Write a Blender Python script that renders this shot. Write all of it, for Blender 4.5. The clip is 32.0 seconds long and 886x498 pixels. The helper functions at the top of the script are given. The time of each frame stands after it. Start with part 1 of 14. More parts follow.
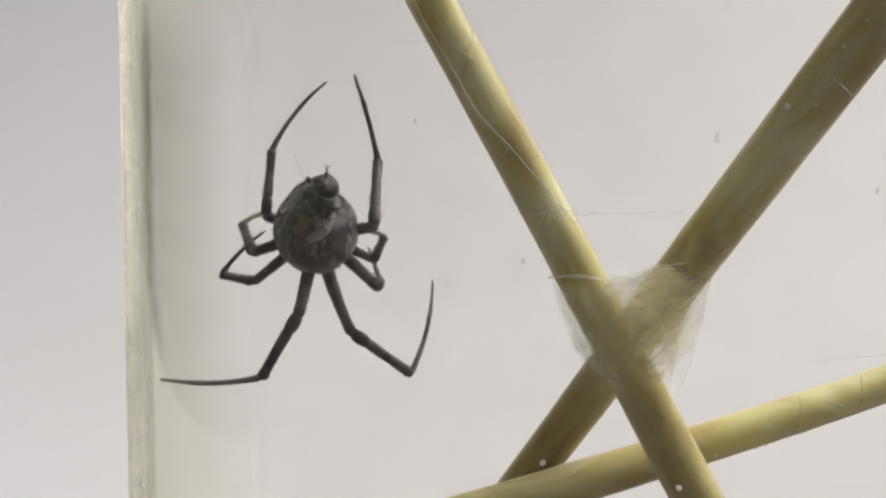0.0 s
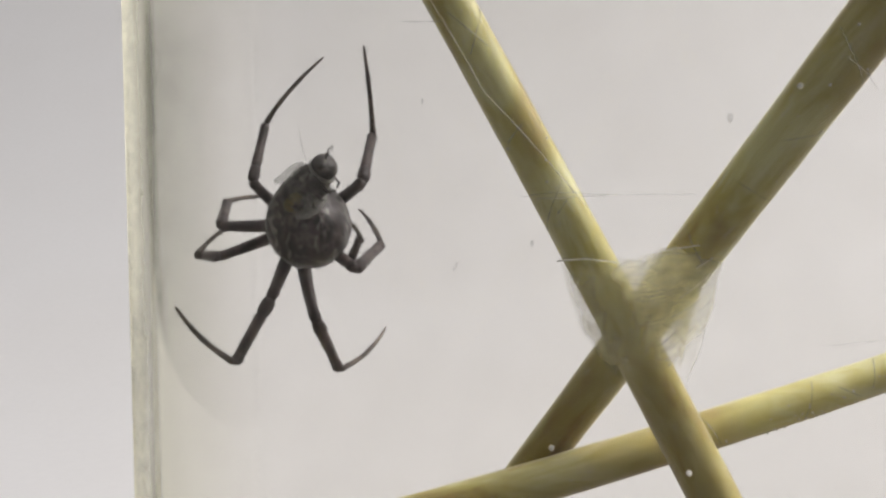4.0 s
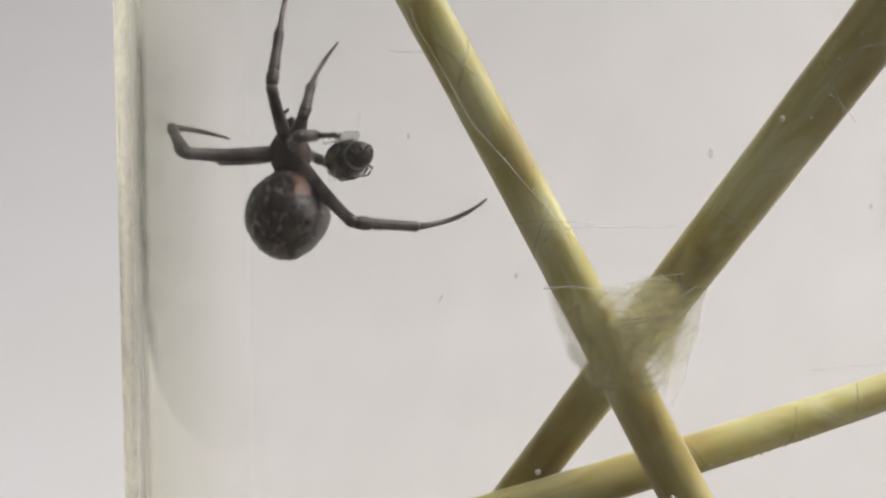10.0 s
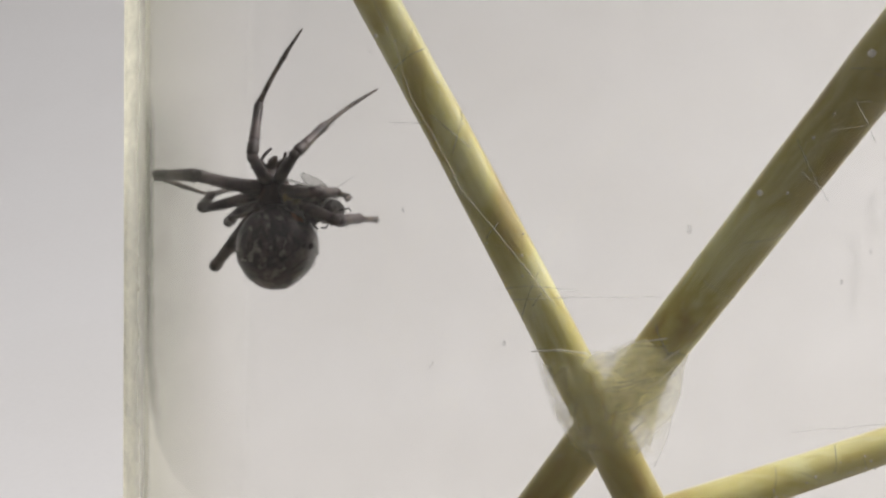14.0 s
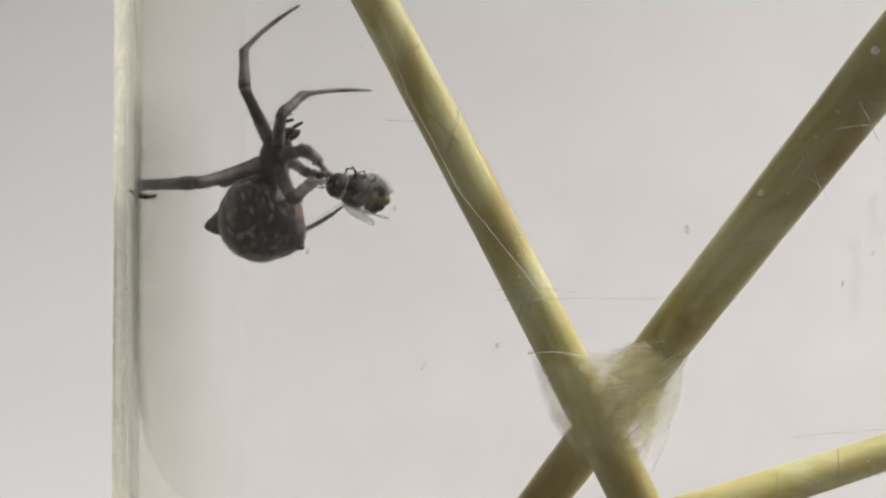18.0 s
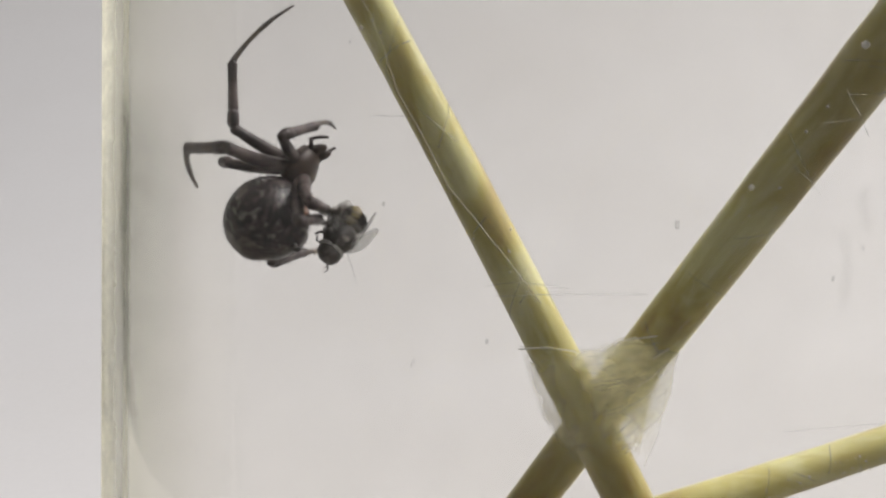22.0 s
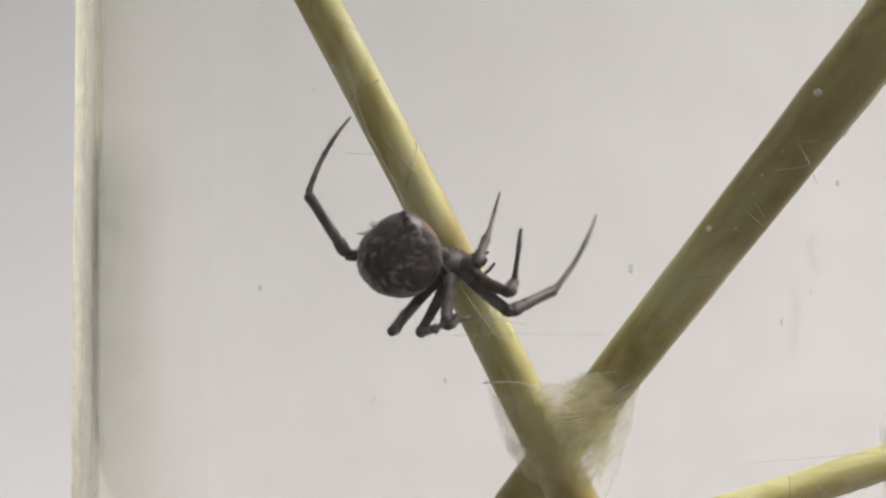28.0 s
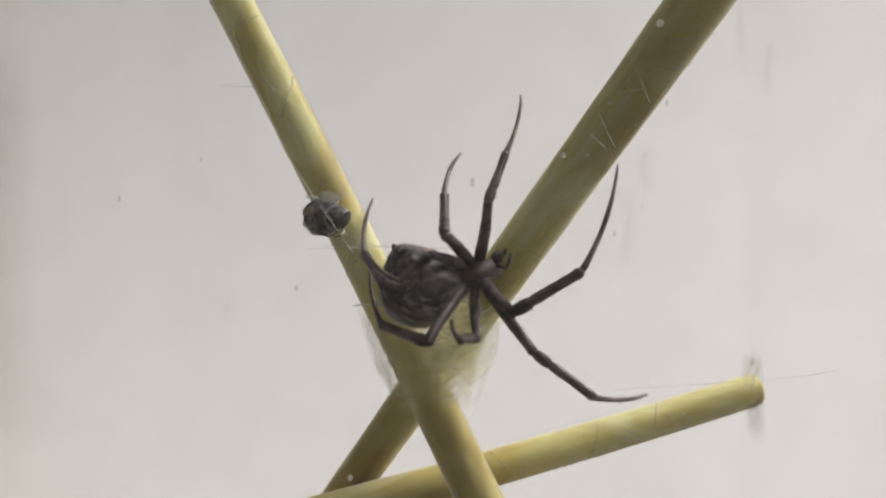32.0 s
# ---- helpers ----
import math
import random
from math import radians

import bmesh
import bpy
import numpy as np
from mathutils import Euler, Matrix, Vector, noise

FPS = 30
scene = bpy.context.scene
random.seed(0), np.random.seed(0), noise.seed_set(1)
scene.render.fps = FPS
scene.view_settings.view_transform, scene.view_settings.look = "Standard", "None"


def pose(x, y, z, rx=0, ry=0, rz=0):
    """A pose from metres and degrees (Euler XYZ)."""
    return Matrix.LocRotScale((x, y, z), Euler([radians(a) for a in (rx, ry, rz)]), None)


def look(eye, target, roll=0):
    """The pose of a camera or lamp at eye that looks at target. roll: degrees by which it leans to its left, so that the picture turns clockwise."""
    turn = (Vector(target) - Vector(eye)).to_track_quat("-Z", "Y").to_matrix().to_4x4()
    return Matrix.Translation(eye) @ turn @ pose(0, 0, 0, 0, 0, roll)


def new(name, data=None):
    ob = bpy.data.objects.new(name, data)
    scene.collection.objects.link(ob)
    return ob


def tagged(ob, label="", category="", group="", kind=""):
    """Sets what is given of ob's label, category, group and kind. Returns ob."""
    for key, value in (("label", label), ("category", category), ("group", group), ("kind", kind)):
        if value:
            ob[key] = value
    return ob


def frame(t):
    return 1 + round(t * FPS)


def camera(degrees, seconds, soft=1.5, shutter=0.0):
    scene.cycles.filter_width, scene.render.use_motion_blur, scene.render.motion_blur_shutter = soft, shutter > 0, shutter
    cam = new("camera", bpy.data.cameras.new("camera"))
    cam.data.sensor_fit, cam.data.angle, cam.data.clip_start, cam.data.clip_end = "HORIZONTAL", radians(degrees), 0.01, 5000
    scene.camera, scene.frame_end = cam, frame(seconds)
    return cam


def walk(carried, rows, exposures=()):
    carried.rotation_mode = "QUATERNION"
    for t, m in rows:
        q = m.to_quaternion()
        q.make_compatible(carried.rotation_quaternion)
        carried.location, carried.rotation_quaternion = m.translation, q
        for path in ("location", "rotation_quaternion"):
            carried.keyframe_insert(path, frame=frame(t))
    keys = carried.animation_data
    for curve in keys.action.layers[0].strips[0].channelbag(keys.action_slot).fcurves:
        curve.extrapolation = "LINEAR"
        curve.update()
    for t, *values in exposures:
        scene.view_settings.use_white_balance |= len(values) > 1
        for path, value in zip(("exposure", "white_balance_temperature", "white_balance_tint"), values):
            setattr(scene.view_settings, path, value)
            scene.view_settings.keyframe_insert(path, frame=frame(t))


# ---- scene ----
cam = camera(48.0, 32.0, soft=2.3, shutter=0.5)
PATH = [
    (0, pose(-0.00000, -0.05599, -0.00000, 85.802, 1.590, -0.002)),
    (0.5, pose(-0.00044, -0.05499, -0.00030, 85.339, 2.140, 0.109)),
    (1, pose(-0.00031, -0.05517, -0.00007, 85.041, 2.088, 0.283)),
    (1.5, pose(-0.00023, -0.05526, -0.00006, 85.128, 1.997, 0.358)),
    (2, pose(-0.00036, -0.05532, 0.00001, 85.053, 2.020, 0.078)),
    (2.5, pose(-0.00024, -0.05533, 0.00023, 84.871, 1.871, 0.385)),
    (3, pose(-0.00008, -0.05528, 0.00002, 84.897, 1.724, 0.402)),
    (3.5, pose(-0.00020, -0.05524, -0.00031, 85.084, 1.731, 0.317)),
    (5.5, pose(0.00044, -0.05548, -0.00024, 85.006, 1.568, 0.469)),
    (6, pose(0.00024, -0.05534, -0.00082, 85.502, 1.463, 0.256)),
    (6.5, pose(0.00029, -0.05538, -0.00035, 85.041, 1.709, 0.479)),
    (7, pose(0.00064, -0.05528, -0.00016, 84.872, 1.648, 0.597)),
    (7.5, pose(0.00069, -0.05555, -0.00003, 84.888, 1.693, 0.732)),
    (8, pose(0.00073, -0.05568, 0.00035, 84.937, 1.514, 0.638)),
    (8.5, pose(0.00070, -0.05581, 0.00012, 85.287, 1.570, 0.519)),
    (9, pose(0.00026, -0.05575, -0.00025, 85.406, 1.446, 0.124)),
    (9.5, pose(0.00072, -0.05573, 0.00050, 85.057, 1.620, 0.445)),
    (10, pose(0.00061, -0.05603, 0.00114, 85.357, 1.536, 0.279)),
    (10.5, pose(0.00109, -0.05637, 0.00124, 85.900, 1.331, 0.442)),
    (11, pose(0.00110, -0.05629, 0.00142, 85.475, 1.319, 0.369)),
    (11.5, pose(0.00144, -0.05636, 0.00107, 85.774, 1.213, 0.650)),
    (12, pose(0.00125, -0.05655, 0.00165, 85.603, 1.353, 0.530)),
    (12.5, pose(0.00110, -0.05678, 0.00137, 86.200, 1.013, 0.494)),
    (13, pose(0.00089, -0.05746, 0.00211, 87.077, 1.052, 0.141)),
    (13.5, pose(0.00134, -0.05786, 0.00203, 87.827, 0.581, 0.533)),
    (14, pose(0.00084, -0.05841, 0.00282, 87.661, 0.819, 0.048)),
    (14.5, pose(0.00197, -0.05816, 0.00267, 88.014, 0.698, 0.873)),
    (16.5, pose(0.00177, -0.05682, 0.00260, 87.784, 0.452, 0.571)),
    (17, pose(0.00157, -0.05708, 0.00321, 87.180, 0.570, 0.250)),
    (17.5, pose(0.00187, -0.05709, 0.00303, 87.416, 0.595, 0.478)),
    (18, pose(0.00170, -0.05743, 0.00275, 87.675, 0.622, 0.561)),
    (18.5, pose(0.00175, -0.05721, 0.00294, 87.495, 0.683, 0.618)),
    (19, pose(0.00139, -0.05727, 0.00300, 87.383, 0.738, 0.240)),
    (19.5, pose(0.00171, -0.05717, 0.00269, 87.510, 0.518, 0.486)),
    (20, pose(0.00176, -0.05710, 0.00292, 87.353, 0.653, 0.279)),
    (20.5, pose(0.00154, -0.05720, 0.00288, 87.426, 0.708, 0.065)),
    (21, pose(0.00166, -0.05729, 0.00262, 87.648, 0.906, 0.188)),
    (21.5, pose(0.00148, -0.05724, 0.00268, 87.508, 0.707, -0.086)),
    (22, pose(0.00202, -0.05723, 0.00272, 87.444, 0.746, 0.310)),
    (22.5, pose(0.00199, -0.05740, 0.00265, 87.541, 0.755, 0.304)),
    (23, pose(0.00209, -0.05756, 0.00280, 87.458, 0.773, 0.240)),
    (23.5, pose(0.00206, -0.05744, 0.00285, 87.521, 0.777, 0.098)),
    (24, pose(0.00219, -0.05748, 0.00256, 87.766, 0.536, 0.186)),
    (24.5, pose(0.00236, -0.05747, 0.00308, 87.366, 0.618, 0.346)),
    (25, pose(0.00239, -0.05793, 0.00369, 87.769, 0.652, 0.380)),
    (25.5, pose(0.00239, -0.05818, 0.00414, 87.536, 0.729, 0.281)),
    (27.5, pose(0.00374, -0.05867, 0.00440, 88.108, 0.367, 0.136)),
    (28, pose(0.00391, -0.05862, 0.00459, 87.875, 0.339, 0.053)),
    (28.5, pose(0.00584, -0.05872, 0.00452, 87.236, 0.219, -0.016)),
    (29, pose(0.00748, -0.05939, 0.00170, 86.825, -0.195, -0.667)),
    (29.5, pose(0.00963, -0.06086, 0.00047, 87.978, 0.108, -1.238)),
    (30, pose(0.01103, -0.06281, 0.00046, 86.741, 0.182, -1.553)),
    (30.5, pose(0.01074, -0.06224, -0.00026, 87.975, 0.345, -1.347)),
    (31, pose(0.01072, -0.06212, -0.00004, 88.074, 0.243, -1.134)),
    (31.5, pose(0.01060, -0.06202, -0.00056, 88.645, 0.132, -1.443)),
    (32, pose(0.01083, -0.06170, -0.00010, 87.826, 0.011, -1.378)),
]
walk(cam, PATH)
WORLD_STRENGTH = 0.205
LAMP_EYE = (1.0, 0.42, 1.2)
LAMP_SIZE = 1.2
LAMP_WATTS = 28.7
LAMP_COLOUR = (1.0, 0.967, 0.957)
SWEEP_BACK = 0.62
SWEEP_BEND = 0.5
TABLE_Z = -0.048
BOX_X = (-0.0172, 0.042)
BOX_Y = (-0.0056, 0.052)
BOX_WALL = 0.0011
BOX_FLOOR = -0.0455
BOX_FILLET = 0.008
BOX_CORNER = 0.0085
BOX_BACK_CORNER = 0.02
BOX_RIM = 0.052

# ---- world and light ----
world = bpy.data.worlds.new("world")
world.use_nodes = True
scene.world = world
wn = world.node_tree.nodes
wn["Background"].inputs[0].default_value = (0.96, 0.965, 0.975, 1)
wn["Background"].inputs[1].default_value = WORLD_STRENGTH


def area_lamp(name, eye, target, size_x, size_y, watts, colour):
    data = bpy.data.lights.new(name, "AREA")
    data.shape, data.size, data.size_y, data.energy, data.color = "RECTANGLE", size_x, size_y, watts, colour
    ob = new(name, data)
    ob.matrix_basis = look(eye, target)
    return ob


area_lamp("desk_lamp_light", LAMP_EYE, (0.02, 0.3, 0), LAMP_SIZE, LAMP_SIZE, LAMP_WATTS, LAMP_COLOUR)


# ---- materials ----
def material(name, rough=0.5, metal=0.0, spec=0.5):
    m = bpy.data.materials.new(name)
    m.use_nodes = True
    bsdf = m.node_tree.nodes["Principled BSDF"]
    bsdf.inputs["Roughness"].default_value = rough
    bsdf.inputs["Metallic"].default_value = metal
    bsdf.inputs["Specular IOR Level"].default_value = spec
    return m, m.node_tree.nodes, m.node_tree.links, bsdf


def coords(nodes, links, scale=(1, 1, 1), space="Object"):
    tc = nodes.new("ShaderNodeTexCoord")
    mp = nodes.new("ShaderNodeMapping")
    mp.inputs["Scale"].default_value = scale
    links.new(tc.outputs[space], mp.inputs["Vector"])
    return mp.outputs["Vector"]


def noise_tex(nodes, links, vec, scale, detail=4.0, rough=0.55, distortion=0.0):
    n = nodes.new("ShaderNodeTexNoise")
    n.inputs["Scale"].default_value = scale
    n.inputs["Detail"].default_value = detail
    n.inputs["Roughness"].default_value = rough
    n.inputs["Distortion"].default_value = distortion
    links.new(vec, n.inputs["Vector"])
    return n.outputs["Fac"]


def ramp(nodes, links, fac, stops):
    r = nodes.new("ShaderNodeValToRGB")
    while len(r.color_ramp.elements) < len(stops):
        r.color_ramp.elements.new(0.5)
    for e, (p, c) in zip(r.color_ramp.elements, stops):
        e.position, e.color = p, (*c, 1) if len(c) == 3 else c
    links.new(fac, r.inputs["Fac"])
    return r.outputs["Color"]


def mix_rgb(nodes, links, a, b, fac, mode="MIX"):
    m = nodes.new("ShaderNodeMix")
    m.data_type, m.blend_type = "RGBA", mode
    for sock, v in ((m.inputs["Factor"], fac), (m.inputs["A"], a), (m.inputs["B"], b)):
        if isinstance(v, (int, float)):
            sock.default_value = v
        elif isinstance(v, tuple):
            sock.default_value = (*v, 1)
        else:
            links.new(v, sock)
    return m.outputs["Result"]


def bump(nodes, links, bsdf, height, strength, distance):
    b = nodes.new("ShaderNodeBump")
    b.inputs["Strength"].default_value = strength
    b.inputs["Distance"].default_value = distance
    links.new(height, b.inputs["Height"])
    links.new(b.outputs["Normal"], bsdf.inputs["Normal"])


def make_wood(name, brown_spans):
    """Dry reed with browner stretches, each given as (start, full, full, end) along the stick."""
    m, n, l, b = material(name, 0.58, 0, 0.45)
    v = coords(n, l, (1, 1, 0.05))
    fibre = noise_tex(n, l, v, 2400, 4, 0.65)
    v2 = coords(n, l, (1, 1, 0.4))
    blotch = noise_tex(n, l, v2, 300, 5, 0.6, 0.8)
    base = ramp(n, l, blotch, [(0.32, (0.42, 0.31, 0.085)), (0.44, (0.58, 0.52, 0.165)), (0.56, (0.70, 0.68, 0.32)), (0.72, (0.84, 0.83, 0.55))])
    col = mix_rgb(n, l, base, ramp(n, l, fibre, [(0.36, (0.80, 0.75, 0.64)), (0.62, (1, 1, 1))]), 0.5, "MULTIPLY")
    scuff = noise_tex(n, l, coords(n, l, (1, 1, 0.4)), 1500, 3, 0.7, 1.0)
    col = mix_rgb(n, l, col, (0.62, 0.61, 0.5), ramp(n, l, scuff, [(0.62, (0, 0, 0)), (0.75, (0.6, 0.6, 0.6))]))
    sep = n.new("ShaderNodeSeparateXYZ")
    l.new(coords(n, l), sep.inputs[0])
    place = n.new("ShaderNodeMath")
    place.operation = "MULTIPLY_ADD"
    l.new(blotch, place.inputs[0])
    place.inputs[1].default_value = 0.012
    l.new(sep.outputs["Z"], place.inputs[2])
    for start, full, last, end in brown_spans:
        along = n.new("ShaderNodeMath")
        along.operation = "MULTIPLY"
        along.inputs[1].default_value = 10
        l.new(place.outputs[0], along.inputs[0])
        mask = ramp(n, l, along.outputs[0], [((z + 0.006) * 10, (c, c, c)) for z, c in ((start, 0), (full, 0.85), (last, 0.85), (end, 0))])
        col = mix_rgb(n, l, col, mix_rgb(n, l, col, (0.68, 0.60, 0.42), 1.0, "MULTIPLY"), mask)
    l.new(col, b.inputs["Base Color"])
    b.inputs["Subsurface Weight"].default_value = 0.6
    b.inputs["Sheen Weight"].default_value = 1.0
    b.inputs["Sheen Roughness"].default_value = 0.4
    b.inputs["Sheen Tint"].default_value = (1.0, 0.98, 0.84, 1)
    b.inputs["Subsurface Radius"].default_value = (1.0, 0.95, 0.6)
    b.inputs["Subsurface Scale"].default_value = 0.0005
    bump(n, l, b, fibre, 0.15, 0.00006)
    return m


def make_chitin(name, dark, pale, rough, scale, amount=(0.52, 0.66), bands=False, relief=0.35, grain=(1, 1, 1)):
    m, n, l, b = material(name, rough, 0, 0.35)
    v = coords(n, l)
    fleck = noise_tex(n, l, coords(n, l, grain), scale, 3, 0.6, 0.5)
    fine = noise_tex(n, l, v, scale * 4, 2, 0.6)
    fac = ramp(n, l, fleck, [(amount[0], (0, 0, 0)), (amount[1], (1, 1, 1))])
    col = mix_rgb(n, l, dark, pale, fac)
    if bands:
        w = n.new("ShaderNodeTexWave")
        w.bands_direction = "Z"
        w.inputs["Scale"].default_value = 95
        w.inputs["Distortion"].default_value = 3.0
        l.new(v, w.inputs["Vector"])
        band = ramp(n, l, w.outputs["Fac"], [(0.55, (0, 0, 0)), (0.9, (0.45, 0.45, 0.45))])
        col = mix_rgb(n, l, col, pale, band)
    l.new(mix_rgb(n, l, col, ramp(n, l, fine, [(0.3, (0.6, 0.6, 0.6)), (0.7, (1, 1, 1))]), 0.6, "MULTIPLY"), b.inputs["Base Color"])
    bump(n, l, b, fine, relief, 0.00008)
    return m


def make_shell():
    """Glossy dark skin with chunky grey-brown mottling and a few whitish flecks."""
    m, n, l, b = material("abdomen_cuticle", 0.33, 0, 0.5)
    v = coords(n, l)
    mottle = noise_tex(n, l, coords(n, l, (0.5, 1, 0.85)), 1600, 4, 0.62, 0.9)
    fleck = noise_tex(n, l, coords(n, l, (0.42, 1.3, 0.8)), 3000, 2, 0.5, 0.4)
    fine = noise_tex(n, l, v, 6500, 3, 0.6)
    col = ramp(n, l, mottle, [(0.36, (0.009, 0.006, 0.008)), (0.46, (0.024, 0.016, 0.017)), (0.54, (0.058, 0.040, 0.039)), (0.64, (0.16, 0.125, 0.12))])
    col = mix_rgb(n, l, col, (0.36, 0.33, 0.31), ramp(n, l, fleck, [(0.56, (0, 0, 0)), (0.66, (0.65, 0.65, 0.65))]))
    l.new(mix_rgb(n, l, col, ramp(n, l, fine, [(0.3, (0.55, 0.55, 0.55)), (0.7, (1, 1, 1))]), 0.7, "MULTIPLY"), b.inputs["Base Color"])
    bump(n, l, b, mix_rgb(n, l, mottle, fine, 0.35), 0.8, 0.00012)
    return m


def make_silk(name, density, colour=(0.86, 0.85, 0.8), cover_layer="", size=900):
    m, n, l, b = material(name, 0.9, 0, 0.1)
    out = n["Material Output"]
    b.inputs["Base Color"].default_value = (*colour, 1)
    b.inputs["Transmission Weight"].default_value = 0.0
    tr = n.new("ShaderNodeBsdfTranslucent")
    tr.inputs["Color"].default_value = (*colour, 1)
    mx = n.new("ShaderNodeMixShader")
    mx.inputs["Fac"].default_value = 0.75
    l.new(b.outputs["BSDF"], mx.inputs[1])
    l.new(tr.outputs["BSDF"], mx.inputs[2])
    v = coords(n, l, (1, 0.3, 1))
    strand = noise_tex(n, l, v, size, 5, 0.7, 0.8)
    cover = ramp(n, l, strand, [(0.32, (density * 0.35,) * 3), (0.68, (min(1, density * 1.5),) * 3)])
    if cover_layer:
        at = n.new("ShaderNodeAttribute")
        at.attribute_name = cover_layer
        streak = ramp(n, l, strand, [(0.3, (0.7,) * 3), (0.7, (1.1,) * 3)])
        cover = mix_rgb(n, l, at.outputs["Color"], streak, 1.0, "MULTIPLY")
    clear = n.new("ShaderNodeBsdfTransparent")
    mx2 = n.new("ShaderNodeMixShader")
    l.new(cover, mx2.inputs["Fac"])
    l.new(clear.outputs["BSDF"], mx2.inputs[1])
    l.new(mx.outputs["Shader"], mx2.inputs[2])
    l.new(mx2.outputs["Shader"], out.inputs["Surface"])
    return m


def make_glass(name, ior, tint, wall_shade=None):
    """Clear plastic; a painted shade tint can darken it, thinning out towards the back."""
    m, n, l, b = material(name, 0.0, 0, 0.5)
    b.inputs["Base Color"].default_value = (*tint, 1)
    b.inputs["Transmission Weight"].default_value = 1.0
    b.inputs["IOR"].default_value = ior
    if wall_shade:
        sep = n.new("ShaderNodeSeparateXYZ")
        l.new(coords(n, l), sep.inputs[0])
        mr = n.new("ShaderNodeMapRange")
        mr.inputs["From Min"].default_value = -0.002
        mr.inputs["From Max"].default_value = 0.038
        l.new(sep.outputs["Y"], mr.inputs["Value"])
        mx = n.new("ShaderNodeMapRange")
        mx.inputs["From Min"].default_value = BOX_X[0] + 0.001
        mx.inputs["From Max"].default_value = BOX_X[0] + 0.006
        l.new(sep.outputs["X"], mx.inputs["Value"])
        most = n.new("ShaderNodeMath")
        most.operation = "MAXIMUM"
        l.new(mr.outputs["Result"], most.inputs[0])
        l.new(mx.outputs["Result"], most.inputs[1])
        # Noise makes the painted shade tint uneven.
        smear = noise_tex(n, l, coords(n, l, (1, 1, 0.2)), 90, 4, 0.6, 0.5)
        fac = n.new("ShaderNodeMath")
        fac.operation, fac.use_clamp = "MULTIPLY_ADD", True
        fac.inputs[1].default_value = 0.3
        l.new(smear, fac.inputs[0])
        shift = n.new("ShaderNodeMath")
        shift.operation = "SUBTRACT"
        l.new(most.outputs[0], shift.inputs[0])
        shift.inputs[1].default_value = 0.15
        l.new(shift.outputs[0], fac.inputs[2])
        l.new(mix_rgb(n, l, wall_shade, tint, fac.outputs[0]), b.inputs["Base Color"])
    return m


def make_paper():
    m, n, l, b = material("white_paper", 0.85, 0, 0.2)
    v = coords(n, l)
    big = noise_tex(n, l, v, 9, 3, 0.5)
    fine = noise_tex(n, l, v, 700, 3, 0.6)
    col = ramp(n, l, big, [(0.3, (0.80, 0.785, 0.775)), (0.7, (0.83, 0.82, 0.82))])
    l.new(mix_rgb(n, l, col, ramp(n, l, fine, [(0.3, (0.96, 0.96, 0.96)), (0.7, (1, 1, 1))]), 0.5, "MULTIPLY"), b.inputs["Base Color"])
    bump(n, l, b, fine, 0.1, 0.0001)
    return m


def make_plain(name, colour, rough=0.5, vary=0.25, scale=900.0):
    m, n, l, b = material(name, rough)
    v = coords(n, l)
    f = noise_tex(n, l, v, scale, 3, 0.6)
    lo = tuple(c * (1 - vary) for c in colour)
    hi = tuple(min(1, c * (1 + vary)) for c in colour)
    l.new(ramp(n, l, f, [(0.3, lo), (0.7, hi)]), b.inputs["Base Color"])
    return m


REED = make_wood("dry_reed", [(0.050, 0.060, 0.088, 0.093)])
REED_BROWN = make_wood("brown_reed", [(0.012, 0.018, 0.022, 0.030), (0.046, 0.052, 0.055, 0.064)])
REED_PALE = make_wood("pale_reed", [(0.018, 0.022, 0.030, 0.040)])
GLASS = make_glass("clear_plastic", 1.17, (0.99, 0.984, 0.968))
# Side wall plastic with the shade of its slanting view painted in.
SHADED = make_glass("shaded_plastic", 1.17, (0.99, 0.984, 0.968), (0.84, 0.835, 0.72))
PAPER = make_paper()
SILK_OLIVE = make_silk("silk_sheet", 1.0, (0.80, 0.78, 0.55), "cover")
SILK_CREAM = make_silk("silk_pad", 1.0, (0.97, 0.955, 0.74), "cover")
BAND = make_silk("silk_band", 0.7, (0.55, 0.54, 0.51))
WRAP = make_silk("silk_wrap", 0.28, (0.74, 0.73, 0.70), "", 620)
TUFT = make_silk("silk_tuft", 0.42, (0.80, 0.79, 0.75), "", 500)
DESK = make_plain("desk_laminate", (0.16, 0.14, 0.125), 0.5, 0.25, 40)
STRAND = make_silk("silk_strand", 0.38, (0.93, 0.92, 0.87))
THREAD = make_silk("silk_thread", 0.27, (0.88, 0.88, 0.85))
KNOT = make_silk("silk_knot", 0.9, (0.95, 0.94, 0.90))
BEAD = make_silk("silk_bead", 0.5, (0.84, 0.83, 0.75))
# Dark tone for the shade painted into the box corner.
CORNER_SHADE = make_silk("corner_shade", 1.0, (0.25, 0.255, 0.22), "cover")
# Pale tone for the light painted along the rounded box edge.
LIT_EDGE = make_silk("lit_edge_strip", 1.0, (0.94, 0.925, 0.76), "cover")
SMEAR_GREY = make_silk("grey_smear", 1.0, (0.42, 0.41, 0.34), "cover")
# Faint pale veil that lifts the dark tones as glare would.
VEIL = make_silk("veil_sheet", 0.060, (0.74, 0.73, 0.72), "", 160)
SPECK = make_silk("dried_speck", 0.12, (0.33, 0.32, 0.30))
SHELL = make_shell()
HEAD = make_chitin("carapace", (0.042, 0.023, 0.016), (0.11, 0.066, 0.042), 0.4, 1600)
LEG = make_chitin("leg_cuticle", (0.040, 0.028, 0.028), (0.18, 0.138, 0.128), 0.42, 1500, (0.46, 0.70), True)
